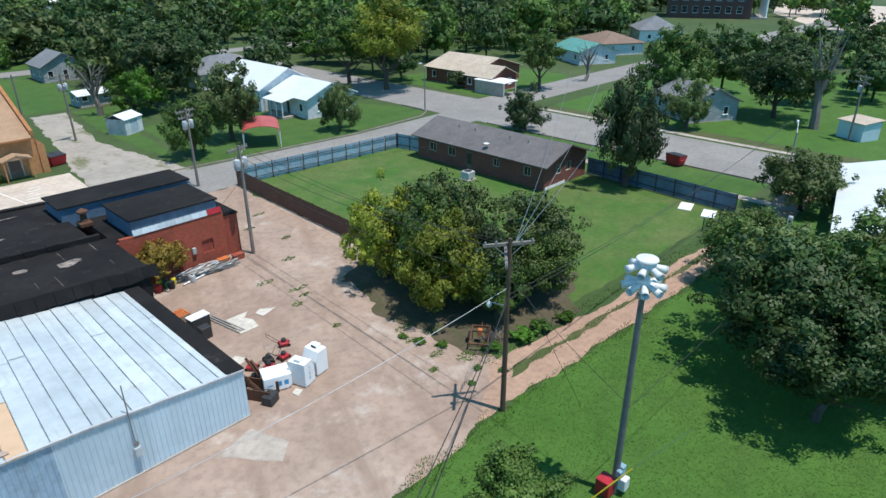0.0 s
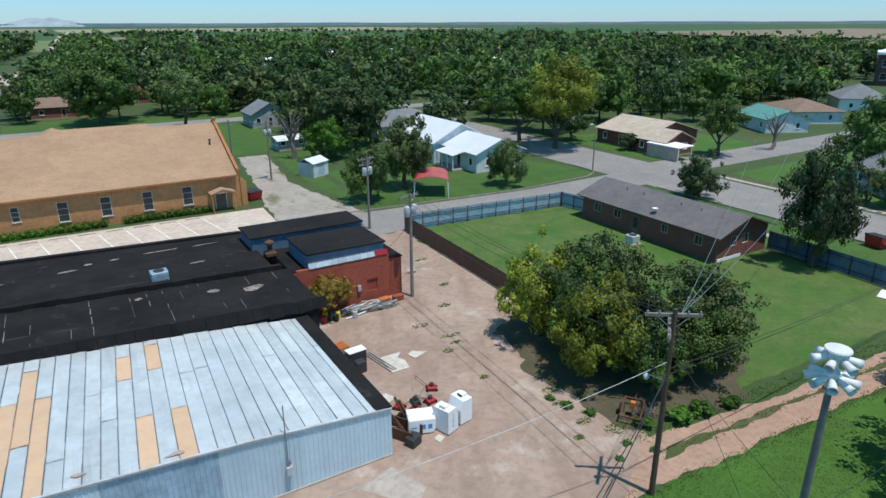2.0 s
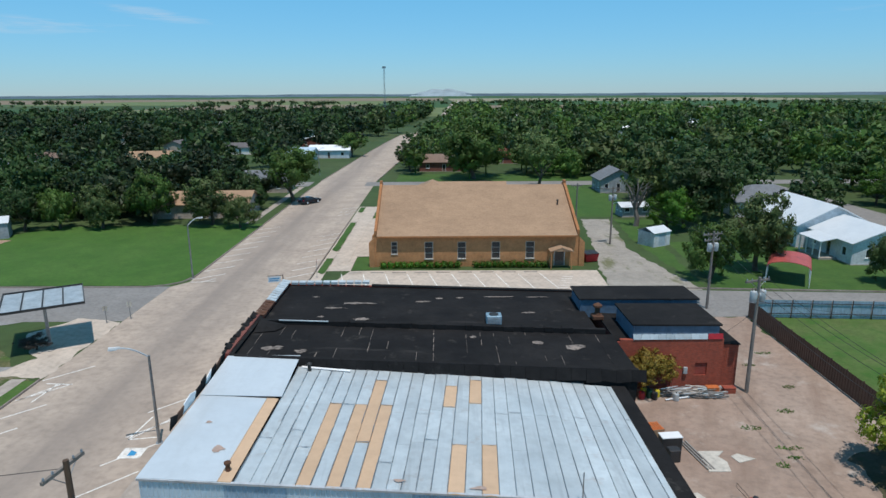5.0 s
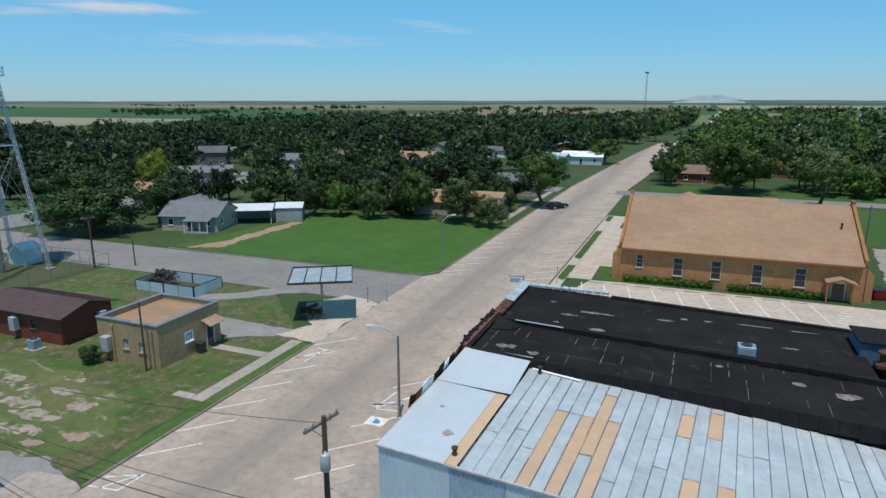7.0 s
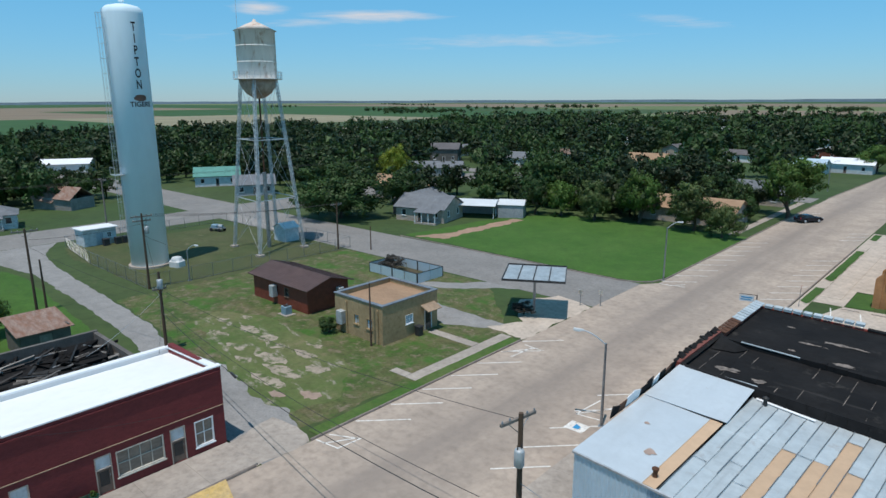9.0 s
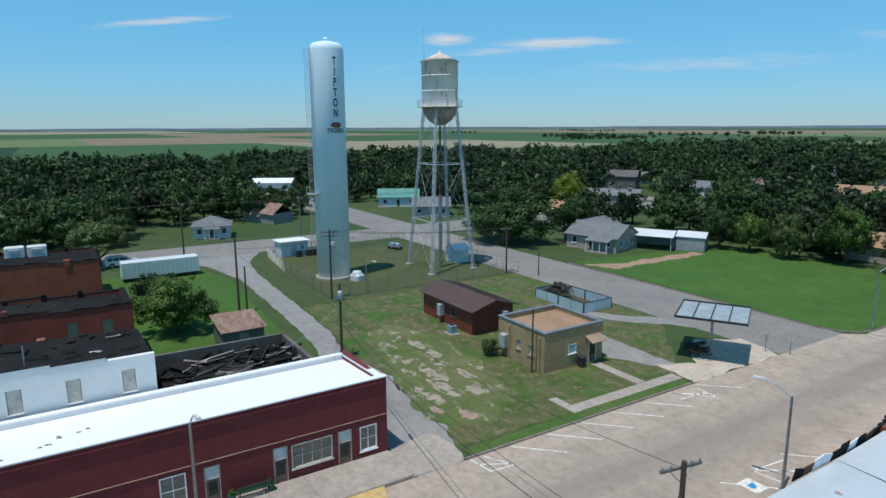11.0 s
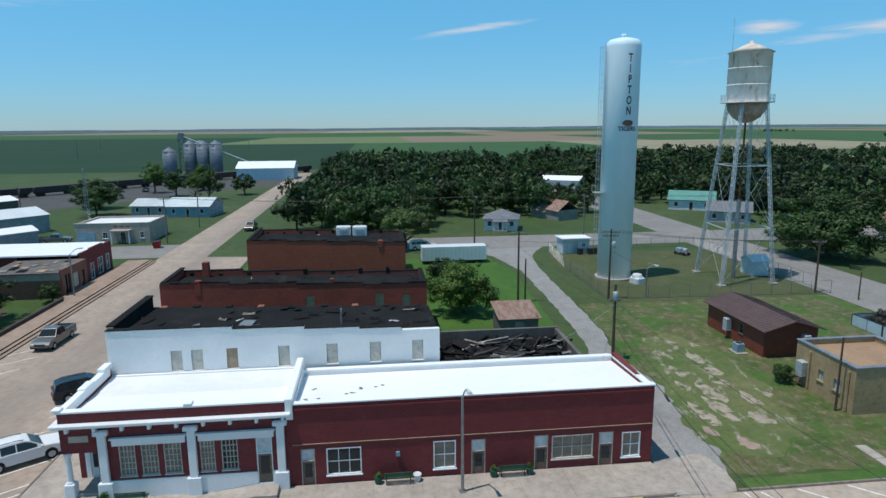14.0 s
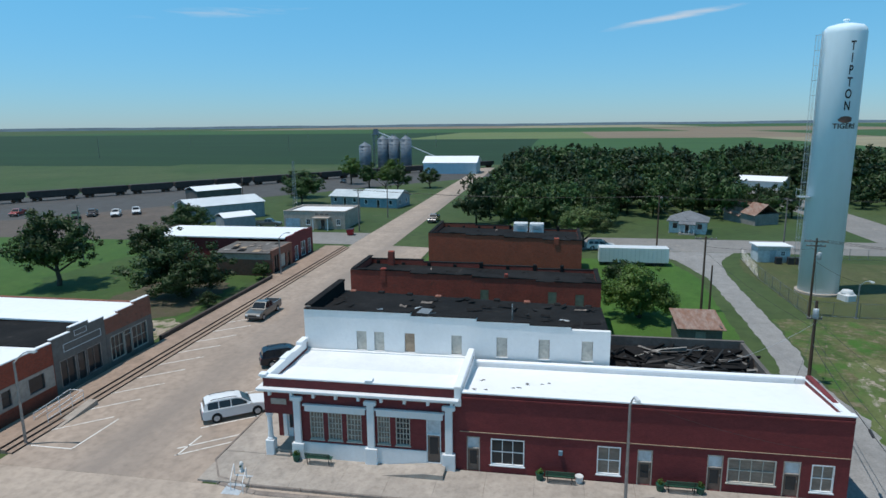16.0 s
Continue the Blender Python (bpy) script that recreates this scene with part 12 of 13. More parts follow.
def vehicle(label, x, y, rz, paint, kind="suv", name="car", z=0.02):
    """A road vehicle along +x: body with wheel arches, glazed cabin, wheels, lamps, bumpers."""
    e = thing(name, label, "car", x, y, z, rz, "parked vehicles")
    if kind == "suv":
        L, W, low = 2.5, 0.95, [(-2.5, 0.45), (-2.52, 0.75), (-2.48, 1.08), (-1.0, 1.12), (1.05, 1.10), (1.6, 1.06), (2.3, 0.95), (2.5, 0.78), (2.52, 0.48)]
        cab = [(-2.4, 1.08), (-2.25, 1.56), (-1.95, 1.69), (-0.9, 1.74), (0.0, 1.72), (0.4, 1.62), (1.2, 1.10)]
        wheels = (-1.5, 1.55)
    elif kind == "sedan":
        L, W, low = 2.4, 0.9, [(-2.4, 0.42), (-2.42, 0.7), (-2.3, 0.98), (-1.3, 1.0), (0.9, 0.98), (1.6, 0.92), (2.3, 0.8), (2.42, 0.6), (2.4, 0.4)]
        cab = [(-1.9, 0.98), (-1.2, 1.42), (0.0, 1.46), (0.9, 0.98)]
        wheels = (-1.4, 1.45)
    else:
        L, W, low = 2.9, 0.97, [(-2.9, 0.5), (-2.92, 1.1), (-0.6, 1.12), (1.2, 1.14), (1.9, 1.08), (2.7, 1.0), (2.9, 0.8), (2.9, 0.5)]
        cab = [(-0.75, 1.12), (-0.6, 1.72), (-0.3, 1.82), (0.7, 1.82), (1.45, 1.14)]
        wheels = (-1.75, 1.95)
    body = Shape()
    arch = []
    for wx in wheels[::-1]:
        arch += [(wx + 0.42, low[0][1] - 0.1)] + [(wx + 0.42 * math.cos(a), 0.4 + 0.42 * math.sin(a)) for a in [math.pi * k_ / 6 for k_ in range(1, 6)]] + [(wx - 0.42, low[0][1] - 0.1)]
    prof = low + [(low[-1][0] - 0.1, low[0][1] - 0.1)] + arch + [(low[0][0] + 0.1, low[0][1] - 0.1)]
    n = len(prof)
    vs = []
    for yy, sc in ((-W, 0.93), (-W * 0.97, 1.0), (W * 0.97, 1.0), (W, 0.93)):
        vs += [(px * (1.0 if abs(yy) < W else 0.985), yy, pz if pz < 0.9 or abs(yy) < W else pz - 0.06) for px, pz in prof]
    fs = [tuple(range(n - 1, -1, -1)), tuple(range(3 * n, 4 * n))]
    for k_ in range(3):
        fs += [(k_ * n + i, k_ * n + (i + 1) % n, (k_ + 1) * n + (i + 1) % n, (k_ + 1) * n + i) for i in range(n)]
    body.add(vs, fs)
    part("body", body, paint, e)
    zb, zt = cab[0][1], max(p[1] for p in cab)

    def half(pz):
        return W * (0.95 - 0.21 * (pz - zb) / (zt - zb))

    def top_at(px):
        for (xa, za), (xb, zb_) in zip(cab, cab[1:]):
            if xa <= px <= xb:
                return za + (zb_ - za) * (px - xa) / (xb - xa)
        return zb

    c = Shape()
    m_ = len(cab)
    vs = []
    for sgn_ in (-1, 1):
        vs += [(px, sgn_ * half(pz), pz) for px, pz in cab]
    c.add(vs, [tuple(range(m_ - 1, -1, -1)), tuple(range(m_, 2 * m_))] + [(i, (i + 1) % m_, m_ + (i + 1) % m_, m_ + i) for i in range(m_)])
    part("cabin", c, paint, e)
    cuts = {"suv": (-2.12, -1.28, -0.38, 0.82), "sedan": (-1.5, -0.45, 0.62), "pickup": (-0.6, 0.12, 1.16)}[kind]
    zl = zb + 0.03
    for sgn_ in (-1, 1):
        for xa, xb in zip(cuts, cuts[1:]):
            xs = [xb - 0.035 - (xb - xa - 0.07) * k_ / 7 for k_ in range(8)]
            ring_ = [(xa + 0.035, zl), (xb - 0.035, zl)] + [(px, max(zl + 0.02, min(top_at(px) - 0.08, zt - 0.11))) for px in xs]
            q = len(ring_)
            vs = [(px, sgn_ * (half(pz) - 0.02), pz) for px, pz in ring_] + [(px, sgn_ * (half(pz) + 0.008), pz) for px, pz in ring_]
            part("side_window", Shape().add(vs, [tuple(range(q - 1, -1, -1)), tuple(range(q, 2 * q))] + [(i, (i + 1) % q, q + (i + 1) % q, q + i) for i in range(q)]), "window_dark", e, "dark tinted glass")
    for nm, p0, p1, out_ in (("windscreen", cab[-1], cab[-2], 1), ("rear_window", cab[0], cab[1], -1)):
        f0, f1 = (0.10, 0.92) if out_ > 0 else (0.28, 0.95)
        lo_ = (p0[0] + (p1[0] - p0[0]) * f0 + 0.012 * out_, p0[1] + (p1[1] - p0[1]) * f0 + 0.01)
        hi_ = (p0[0] + (p1[0] - p0[0]) * f1 + 0.012 * out_, p0[1] + (p1[1] - p0[1]) * f1 + 0.01)
        part(nm, Shape().slab([(lo_[0], -half(lo_[1]) * 0.93, lo_[1]), (lo_[0], half(lo_[1]) * 0.93, lo_[1]), (hi_[0], half(hi_[1]) * 0.93, hi_[1]), (hi_[0], -half(hi_[1]) * 0.93, hi_[1])], 0.02), "window_dark", e, "dark tinted glass")
    if kind == "suv":
        for sgn_ in (-1, 1):
            part("roof_rail", Shape().tube([(-1.85, sgn_ * W * 0.62, zt - 0.01), (-1.6, sgn_ * W * 0.62, zt + 0.05), (-0.3, sgn_ * W * 0.62, zt + 0.06), (0.1, sgn_ * W * 0.62, zt)], 0.025), "plastic_dark", e)
    part("grille", Shape().block(L - 0.02, L + 0.035, -W * 0.5, W * 0.5, 0.62, 0.84, 0.02), "plastic_dark", e)
    for sgn_ in (-1, 1):
        part("mirror", Shape().block(cab[-1][0] - 0.25, cab[-1][0] - 0.1, sgn_ * (W + 0.1) - 0.09, sgn_ * (W + 0.1) + 0.09, 1.1, 1.25, 0.03), paint, e)
        for wx in wheels:
            w_ = part("wheel", Shape().rod((wx, sgn_ * (W - 0.22), 0.36), (wx, sgn_ * (W + 0.01), 0.36), 0.36, 0.36, 20), "tyre", e)
            part("rim", Shape().rod((wx, sgn_ * (W + 0.012), 0.36), (wx, sgn_ * (W + 0.02), 0.36), 0.22, 0.2, 14), "steel_silver", w_)
        part("headlight", Shape().block(L - 0.12, L + 0.02, sgn_ * (W - 0.22) - 0.18, sgn_ * (W - 0.22) + 0.18, 0.72, 0.86, 0.03), "lamp_glass", e)
        part("tail_light", Shape().block(-L - 0.02, -L + 0.08, sgn_ * (W - 0.14) - 0.1, sgn_ * (W - 0.14) + 0.1, 0.8, 1.05, 0.02), "plastic_red", e)
    part("bumper", Shape().block(L - 0.05, L + 0.08, -W * 0.9, W * 0.9, 0.4, 0.6, 0.04), "plastic_dark", e)
    part("bumper", Shape().block(-L - 0.08, -L + 0.05, -W * 0.9, W * 0.9, 0.4, 0.6, 0.04), "plastic_dark", e)
    if kind == "pickup":
        part("bed_floor", Shape().box(-2.8, -0.8, -W * 0.8, W * 0.8, 1.125, 1.135), "plastic_dark", e)
        for sgn_ in (-1, 1):
            part("bed_side", Shape().box(-2.88, -0.8, min(sgn_ * W * 0.82, sgn_ * W * 0.97), max(sgn_ * W * 0.82, sgn_ * W * 0.97), 1.12, 1.3), paint, e)
        part("tailgate", Shape().box(-2.9, -2.8, -W * 0.82, W * 0.82, 1.12, 1.3), paint, e)
    return e


vehicle("white sport utility vehicle parked at an angle by the bank", -41.2, -23.4, 125, "car_white")
vehicle("black sport utility vehicle parked by the white block", -52.2, -23.8, 120, "car_dark")
vehicle("grey pickup truck parked along the raised pavement", -66.5, -33.0, -1, "car_silver", "pickup")
vehicle("black sedan parked by the main street", -26.6, 128.6, 55, "car_dark", "sedan")
vehicle("white pickup parked in the dirt yard", -142, -109, 30, "car_white", "pickup")
vehicle("white pickup parked in the dirt yard", -146.5, -106.5, 35, "car_white", "pickup")
vehicle("dark pickup parked in the dirt yard", -141.5, -115.4, 30, "car_dark", "pickup")
vehicle("dark green pickup parked in the dirt yard", -137.5, -117, 40, "car_green", "pickup")
vehicle("pickup parked beside the tan shop", -130, -62, 100, "car_silver", "pickup")
vehicle("dark pickup with a flat bed at the kerb", -141, -26.2, 0, "car_dark", "pickup")
cart = thing("equipment_cart", "low old equipment cart under the water towers", "cart", -100.6, 53.4, 0.02, 20)
part("deck", Shape().block(-1.3, 1.3, -0.6, 0.6, 0.45, 0.6, 0.03), "steel", cart)
part("hood", Shape().block(-1.1, 0.1, -0.5, 0.5, 0.6, 1.15, 0.12), "cabinet_blue", cart)
part("tank", Shape().rod((0.3, 0, 0.9), (1.15, 0, 0.9), 0.3, 0.3, 12), "steel_silver", cart)
for wx, wy in ((-0.9, -0.62), (-0.9, 0.62), (0.9, -0.62), (0.9, 0.62)):
    part("wheel", Shape().rod((wx, wy - 0.08, 0.3), (wx, wy + 0.08, 0.3), 0.3, 0.3, 12), "tyre", cart)
vehicle("dark car parked near the silos", -236, -80, 10, "car_dark", "sedan")
vehicle("red pickup beside the railway ground", -140, -136, 20, "car_red", "pickup")
vehicle("white car parked behind the pump hut", -112, 9.5, 90, "car_white", "suv")

# ------------------------------------------------------------------ shops south of the side street
SY = -40.0


def shopfront(parent, x0, x1, z0, z1, n, frame_mat="steel"):
    window(parent, "x", SY, 1, x0, x1, z0, z1, nx=n, nz=2, frame_mat=frame_mat, t=0.08, sill=False)


sh1 = thing("orange_brick_shop", "orange-red brick shop with a pale band of windows", "building")
o1 = [(-35.6, -34.6, 1.3, 2.7), (-37.6, -36.6, 1.3, 2.7), (-40.9, -39.2, 1.3, 2.7)]
part("wall", Shape().wall("x", SY, -0.3, -42.0, -30, 0, 4.75, o1), "brick_red", sh1)
part("wall", Shape().wall("y", -30, -0.3, -62, SY - 0.3, 0, 4.6).wall("x", -62, 0.3, -42, -30.3, 0, 4.3), "brick_red", sh1)
part("render_band", Shape().wall("x", SY + 0.03, -0.028, -41.9, -30, 1.1, 2.9, o1), "wall_buff", sh1, "pale rendered band round the windows")
part("roof", Shape().slab([(-30.3, SY - 0.3, 4.3), (-42, SY - 0.3, 4.3), (-42, -61.8, 4.0), (-30.3, -61.8, 4.0)], 0.15), "roof_white", sh1)
part("coping", Shape().block(-42, -30, SY - 0.34, SY + 0.05, 4.75, 4.85, 0.02), "roof_white", sh1)
for a in o1:
    window(sh1, "x", SY, 1, *a, nx=1, nz=1, frame_mat="steel", sill=False)
sh2 = thing("grey_block_shop", "grey stepped-parapet block shop with dark shopfront glass", "building")
o2 = [(-47.6, -45.8, 0.5, 2.9), (-45.6, -44.6, 0.42, 2.9), (-44.4, -42.6, 0.5, 2.9)]
part("wall", Shape().wall("x", SY, -0.3, -48.4, -42.02, 0, 4.5, o2), "wall_greypaint", sh2)
for a, b, z in ((-44.2, -42.02, 5.0), (-46.4, -44.2, 5.4), (-48.4, -46.4, 5.1)):
    part("parapet", Shape().wall("x", SY, -0.3, a, b, 4.5, z), "wall_greypaint", sh2)
part("roof", Shape().slab([(-42.02, SY - 0.3, 4.35), (-48.4, SY - 0.3, 4.35), (-48.4, -61.8, 4.1), (-42.02, -61.8, 4.1)], 0.15), "black_tar", sh2)
part("outline_panel", Shape().box(-47.8, -43.2, SY + 0.002, SY + 0.03, 3.5, 3.55).box(-47.8, -43.2, SY + 0.002, SY + 0.03, 4.15, 4.2).box(-47.8, -47.75, SY + 0.002, SY + 0.03, 3.55, 4.15).box(-43.25, -43.2, SY + 0.002, SY + 0.03, 3.55, 4.15), "trim_white", sh2, "thin white outline of a blank sign")
part("outline_panel", Shape().box(-46.1, -44.6, SY + 0.002, SY + 0.03, 4.5, 4.54).box(-46.1, -44.6, SY + 0.002, SY + 0.03, 4.96, 5.0).box(-46.1, -46.06, SY + 0.002, SY + 0.03, 4.54, 4.96).box(-44.64, -44.6, SY + 0.002, SY + 0.03, 4.54, 4.96), "trim_white", sh2)
part("rear_wall", Shape().wall("x", -62, 0.3, -48.4, -42.02, 0, 4.2), "wall_greypaint", sh2)
for i, a in enumerate(o2):
    if i == 1:
        door(sh2, "x", SY, 1, *a, leaf="steel_dark", frame_mat="steel")
    else:
        window(sh2, "x", SY, 1, *a, nx=2, nz=1, frame_mat="steel", sill=False)
sh3 = thing("brown_brick_shop", "dull brown brick shop with a white roof and glazed front", "building")
o3 = [(-54.4, -52.0, 0.5, 2.9), (-51.9, -50.9, 0.42, 2.9), (-50.8, -48.9, 0.5, 2.9)]
part("wall", Shape().wall("x", SY, -0.3, -55.3, -48.42, 3.3, 4.4), "brick_brown", sh3)
part("front", Shape().wall("x", SY, -0.3, -55.3, -48.42, 0, 3.3, o3), "wall_greypaint", sh3, "tan lower front round the shop windows")
for a, b, z in ((-50.4, -48.42, 4.75), (-52.8, -50.4, 5.0), (-55.3, -52.8, 5.25)):
    part("parapet", Shape().wall("x", SY, -0.3, a, b, 4.4, z), "brick_brown", sh3)
part("wall", Shape().wall("y", -55.3, 0.3, -58, SY - 0.3, 0, 4.6), "brick_brown", sh3)
part("roof", Shape().slab([(-48.42, SY - 0.3, 4.5), (-55, SY - 0.3, 4.5), (-55, -58, 4.5), (-48.42, -58, 4.5)], 0.15), "roof_white", sh3)
part("rear_wall", Shape().wall("x", -58, 0.3, -55, -48.42, 0, 4.4), "brick_brown", sh3)
for i, a in enumerate(o3):
    if i == 1:
        door(sh3, "x", SY, 1, *a, leaf="steel_dark", frame_mat="board_grey", transom=0.4, transom_mat="window_dark")
    else:
        window(sh3, "x", SY, 1, *a, nx=3, nz=2, frame_mat="board_grey", sill=False)
for a, b, z in ((-44.2, -42.02, 5.0), (-46.4, -44.2, 5.4), (-48.4, -46.4, 5.1)):
    part("coping", Shape().block(a, b, SY - 0.33, SY + 0.03, z, z + 0.07, 0.02), "roof_white", sh2)
for a, b, z in ((-50.4, -48.42, 4.75), (-52.8, -50.4, 5.0), (-55.3, -52.8, 5.25)):
    part("coping", Shape().block(a, b, SY - 0.45, SY - 0.05, z, z + 0.07, 0.02), "roof_white", sh3)
fm = thing("farm_machine", "old rusty farm machine rusting beside the shop", "machine", -58.2, -43.2, 0.024, 25)
part("chassis", Shape().block(-1.4, 1.4, -0.4, 0.4, 0.55, 0.8, 0.04), "rusty", fm)
part("engine", Shape().block(-0.2, 1.2, -0.32, 0.32, 0.8, 1.35, 0.08), "steel_dark", fm)
part("boom", Shape().tube([(-1.3, 0, 0.75), (-1.5, 0, 1.5), (-0.6, 0, 1.75)], 0.07), "rusty", fm)
for wx, wy_, wr__ in ((-0.95, -0.6, 0.55), (-0.95, 0.6, 0.55), (1.0, -0.55, 0.36), (1.0, 0.55, 0.36)):
    part("wheel", Shape().rod((wx, wy_ - 0.12, wr__), (wx, wy_ + 0.12, wr__), wr__, wr__, 16), "tyre", fm)
hr = thing("ramp_handrail", "white handrails along the entrance ramp", "railing")
for y in (-37.9, -36.7):
    for z in (0.85, 1.25):
        part("rail", Shape().rod((-37.2, y, z - 0.3), (-41.0, y, z), 0.025, 0.025, 6), "trim_white", hr)
    for i in range(4):
        x = -37.2 - 1.27 * i
        part("post", Shape().rod((x, y, 0), (x, y, 0.95 + 0.1 * i), 0.025, 0.025, 6), "trim_white", hr)
part("rail", Shape().rod((-41.0, -37.9, 1.25), (-41.0, -36.7, 1.25), 0.025, 0.025, 6), "trim_white", hr)
solo("entrance_ramp", Shape().prism([(-36.8, 0.02), (-41.2, 0.42), (-41.2, 0.0), (-36.8, 0.0)], "y", -36.38, -35.6), "concrete", "low concrete entrance ramp at the kerb", "ramp", kind="structure")
sh4 = thing("red_front_shop", "brick shop with a white roof and a dark red front", "building")
o4 = [(-102.9, -101.6, 0.3, 2.8), (-100.4, -98.6, 0.3, 2.8), (-97.2, -95.9, 0.1, 2.5)]
part("wall", Shape().wall("x", -41.3, -0.3, -104.0, -93.0, 0, 4.2, o4), "wall_maroon", sh4)
part("wall", Shape().wall("y", -104.0, 0.3, -67, -41.6, 0, 4.2).wall("y", -93.0, -0.3, -67, -49.9, 0, 4.2).wall("x", -67, 0.3, -103.7, -93.3, 0, 4.2), "wall_maroon", sh4)
part("roof", Shape().slab([(-92.8, -41.62, 4.5), (-104.2, -41.62, 4.35), (-104.2, -67.2, 4.35), (-92.8, -67.2, 4.5)], 0.2), "roof_white", sh4)
for a, b, z in ((-104.0, -101.0, 4.55), (-101.0, -96.5, 4.75), (-96.5, -93.0, 4.6)):
    part("parapet", Shape().wall("x", -41.3, -0.3, a, b, 4.2, z), "wall_maroon", sh4)
for a in o4:
    window(sh4, "x", -41.3, 1, *a, nx=2, nz=2, frame_mat="trim_white", sill=False)
sh5 = thing("derelict_brick_shop", "derelict brown brick shop with a patched grey roof and dark openings", "building")
o5 = [(-91.9, -90.8, 0.2, 2.6), (-90.2, -88.4, 0.7, 2.7), (-87.6, -85.9, 0.2, 3.0)]
part("wall", Shape().wall("x", -40.4, -0.3, -92.7, -85.3, 0, 3.9, o5), "brick_brown", sh5)
part("wall", Shape().wall("y", -85.3, -0.3, -49.6, -40.7, 0, 2.5).wall("x", -49.6, 0.3, -92.7, -85.6, 0, 3.5).wall("y", -92.7, 0.3, -49.3, -40.7, 0, 3.6), "brick_brown", sh5)
part("upper_wall", Shape().wall("y", -85.3, -0.3, -49.6, -40.7, 2.5, 3.55), "wall_buff", sh5, "pale plastered band under the eaves")
part("roof", Shape().slab([(-84.9, -40.72, 3.6), (-92.6, -40.72, 3.95), (-92.6, -49.8, 3.85), (-84.9, -49.8, 3.55)], 0.12), "wall_greyblock", sh5)
for i in range(16):
    # patches of torn felt, laid in courses over the sloping roof
    px, py, pw, pl = -91.6 + 1.55 * (i % 4), -48.8 + 2.1 * (i // 4) + 0.4 * (i % 3), 0.5 + 0.12 * (i % 3), 0.5 + 0.2 * (i % 4)
    hz = [3.62 + (-84.9 - x) * 0.0437 for x in (px, px + 2 * pw)]
    part("roof_patch", Shape().slab([(px + 2 * pw, py, hz[1] + 0.02), (px + 2 * pw, py + pl, hz[1] + 0.03), (px, py + pl, hz[0] + 0.04), (px, py, hz[0] + 0.02)], 0.03), ("tar_patch", "board_tan", "black_tar", "wood_grey", "tar_patch")[i % 5], sh5)
for i, a in enumerate(o5):
    part("boarding", Shape().box(a[0], a[1], -40.64, -40.56, a[2], a[3]), "window_dark" if i != 1 else "board_grey", sh5)
part("shopfront_post", Shape().box(-86.8, -86.7, -40.55, -40.45, 0.2, 3.0), "steel_dark", sh5)
tsh = thing("tan_stucco_shop", "pale tan stucco shop with a small porch and a painted panel", "building")
ox = [(-52.2, -51.2, 0.9, 2.2), (-45.2, -44.4, 0.9, 2.2), (-48.9, -47.8, 0.05, 2.2)]
part("wall", Shape().wall("y", -128, -0.3, -57.3, -43.3, 0, 3.9, ox), "wall_buff", tsh)
part("wall", Shape().wall("x", -43.3, -0.3, -139, -128.3, 0, 3.9).wall("x", -57.3, 0.3, -139, -128.3, 0, 3.9).wall("y", -139, -0.3, -57.3, -43.3, 0, 3.9), "wall_buff", tsh)
part("roof", Shape().slab([(-128.3, -57, 3.55), (-128.3, -43.6, 3.55), (-139, -43.6, 3.5), (-139, -57, 3.5)], 0.15), "wall_white", tsh)
part("coping", Shape().block(-128.35, -127.92, -57.35, -43.25, 3.9, 4.0, 0.02), "wall_buff", tsh)
for a in ox[:2]:
    window(tsh, "y", -128, 1, *a)
door(tsh, "y", -128, 1, *ox[2])
part("porch_roof", Shape().block(-128, -126.2, -50.2, -46.5, 2.5, 2.75, 0.04), "wall_buff", tsh)
for y in (-50.0, -46.7):
    part("porch_post", Shape().box(-126.5, -126.3, y - 0.1, y + 0.1, 0, 2.5), "trim_white", tsh)
part("painted_panel", Shape().box(-127.99, -127.95, -56.9, -53.6, 0.3, 2.3), "fence_blue", tsh, "faded pale blue painted panel")
for i in range(3):
    part("writing_bar", Shape().box(-127.99, -127.96, -50.0 + 1.1 * i, -49.2 + 1.1 * i, 3.1, 3.4), "wall_greyblock", tsh)
gms = thing("grey_metal_shed", "long grey metal shed with a pale roof", "building", -142.5, -80.5, 0, -40)
part("wall", Shape().wall("x", -6, 0.15, -9, 9, 0, 3.8).wall("x", 6, -0.15, -9, 9, 0, 3.8).wall("y", -9, 0.15, -5.85, 5.85, 0, 3.8).wall("y", 9, -0.15, -5.85, 5.85, 0, 3.8), "wall_greysiding", gms)
part("roof", gable_roof(18, 12, 3.8, 1.3, over=0.3, t=0.08), "sheet_white", gms)
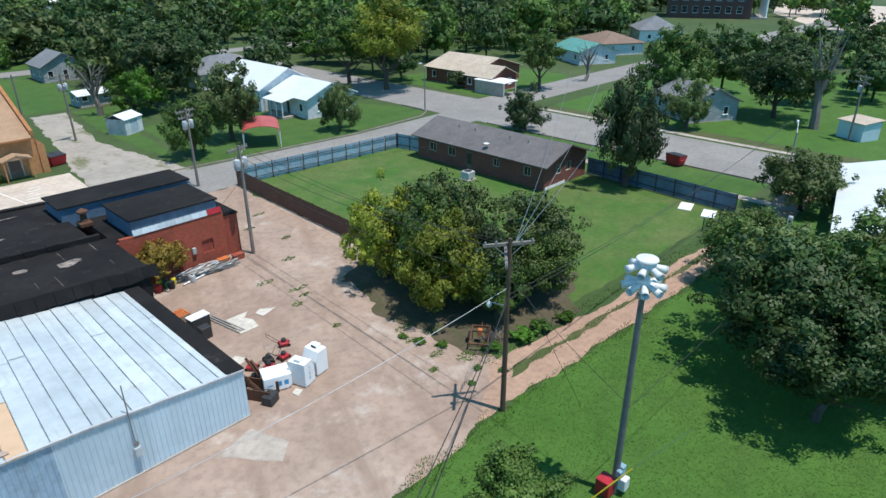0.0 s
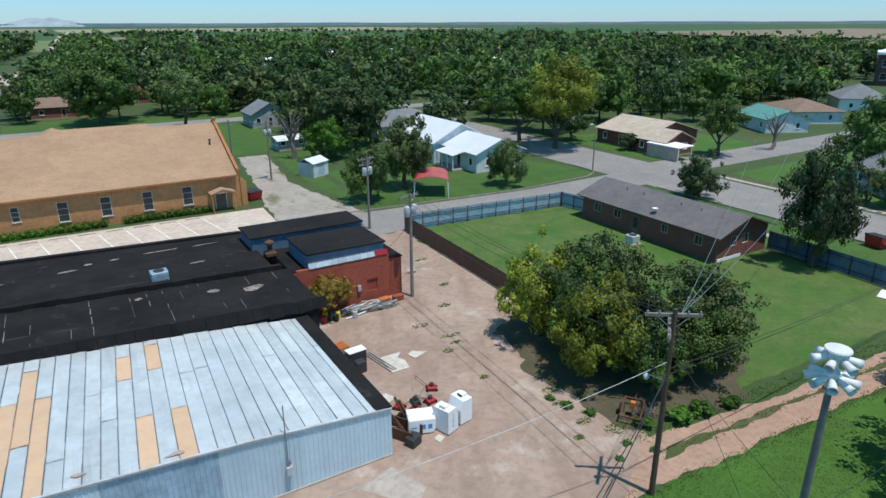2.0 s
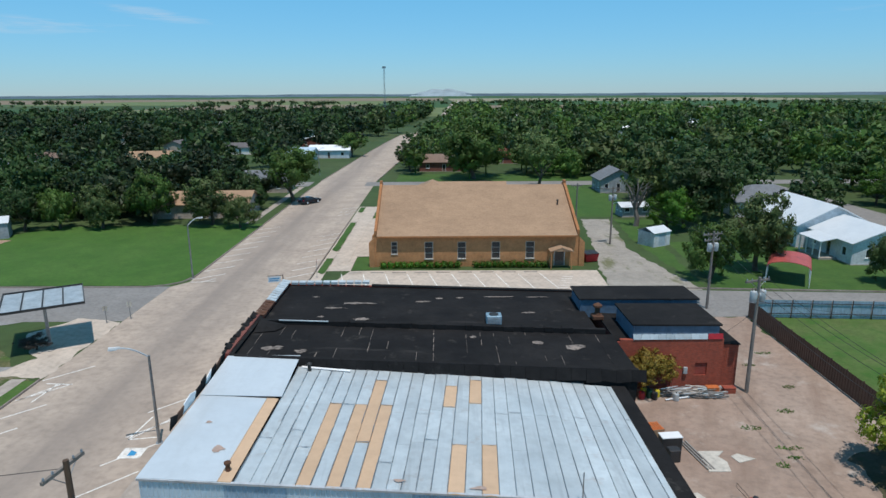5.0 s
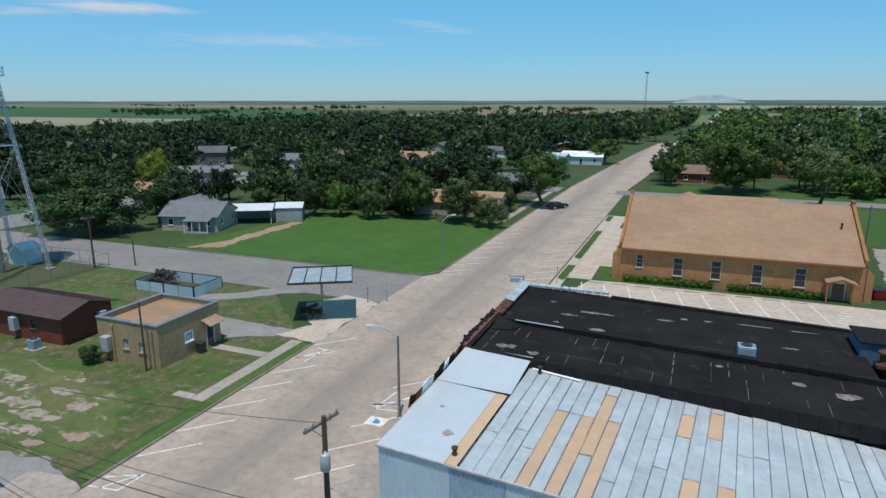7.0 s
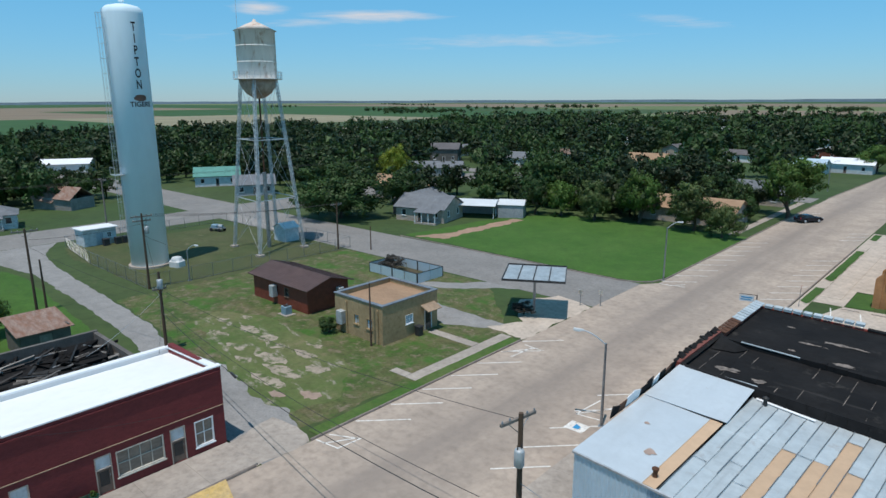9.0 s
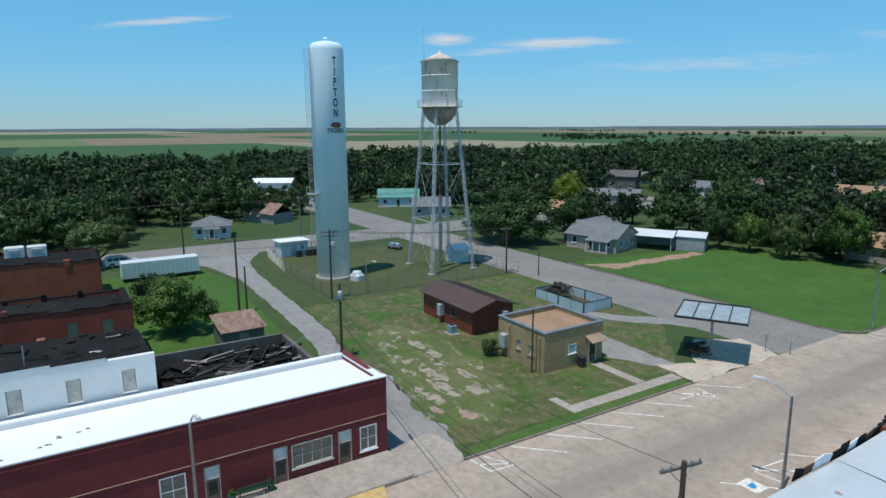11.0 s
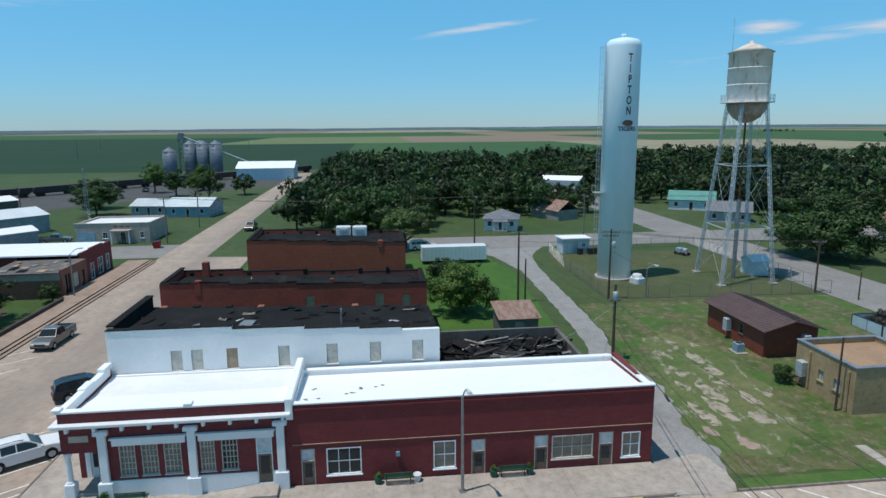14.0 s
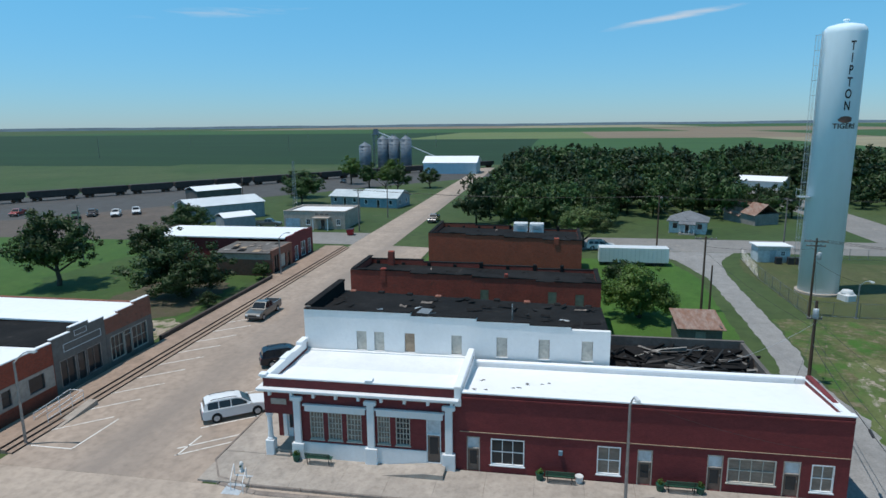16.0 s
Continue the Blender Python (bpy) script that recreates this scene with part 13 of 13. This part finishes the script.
part("gable", Shape().prism([(-6, 3.8), (6, 3.8), (0, 5.05)], "x", 8.85, 9), "wall_greysiding", gms)
part("gable", Shape().prism([(-6, 3.8), (6, 3.8), (0, 5.05)], "x", -9, -8.85), "wall_greysiding", gms)
gsm = thing("small_grey_shed", "small shed with a pale roof beside the metal shed", "shed", -127.5, -68.5, 0, -40)
part("wall", Shape().wall("x", -2.5, 0.15, -3.5, 3.5, 0, 2.8, [(-1.5, 0.5, 0, 2.4)]).wall("x", 2.5, -0.15, -3.5, 3.5, 0, 2.8).wall("y", -3.5, 0.15, -2.35, 2.35, 0, 2.8).wall("y", 3.5, -0.15, -2.35, 2.35, 0, 2.8), "wall_greysiding", gsm)
part("roof", gable_roof(7, 5, 2.8, 0.8, over=0.2, t=0.08), "roof_white", gsm)
wsh = thing("white_roof_shed", "dark shed with a white roof by the dirt yard", "shed", -176, -101, 0, -35)
part("wall", Shape().wall("x", -4, 0.2, -7, 7, 0, 3.6).wall("x", 4, -0.2, -7, 7, 0, 3.6).wall("y", -7, 0.2, -3.8, 3.8, 0, 3.6).wall("y", 7, -0.2, -3.8, 3.8, 0, 3.6), "wall_greyblock", wsh)
part("roof", gable_roof(14, 8, 3.6, 1.0, over=0.3, t=0.1), "roof_white", wsh)
lat = thing("lattice_mast", "slim grey lattice mast by the tan shop", "mast", -141, -60)
ls_ = Shape()
for dx, dy in ((-0.6, -0.4), (0.6, -0.4), (0, 0.6)):
    ls_.rod((dx, dy, 0), (dx * 0.4, dy * 0.4, 14), 0.05, 0.04, 4)
for i in range(18):
    k0, k1, z0, z1 = 1 - 0.6 * i / 18, 1 - 0.6 * (i + 1) / 18, 14 * i / 18, 14 * (i + 1) / 18
    pr_ = [(-0.6, -0.4), (0.6, -0.4), (0, 0.6)]
    for j in range(3):
        a, b = pr_[j], pr_[(j + 1) % 3]
        ls_.rod((a[0] * k0, a[1] * k0, z0), (b[0] * k1, b[1] * k1, z1), 0.025, 0.025, 3)
part("lattice", ls_, "steel", lat)
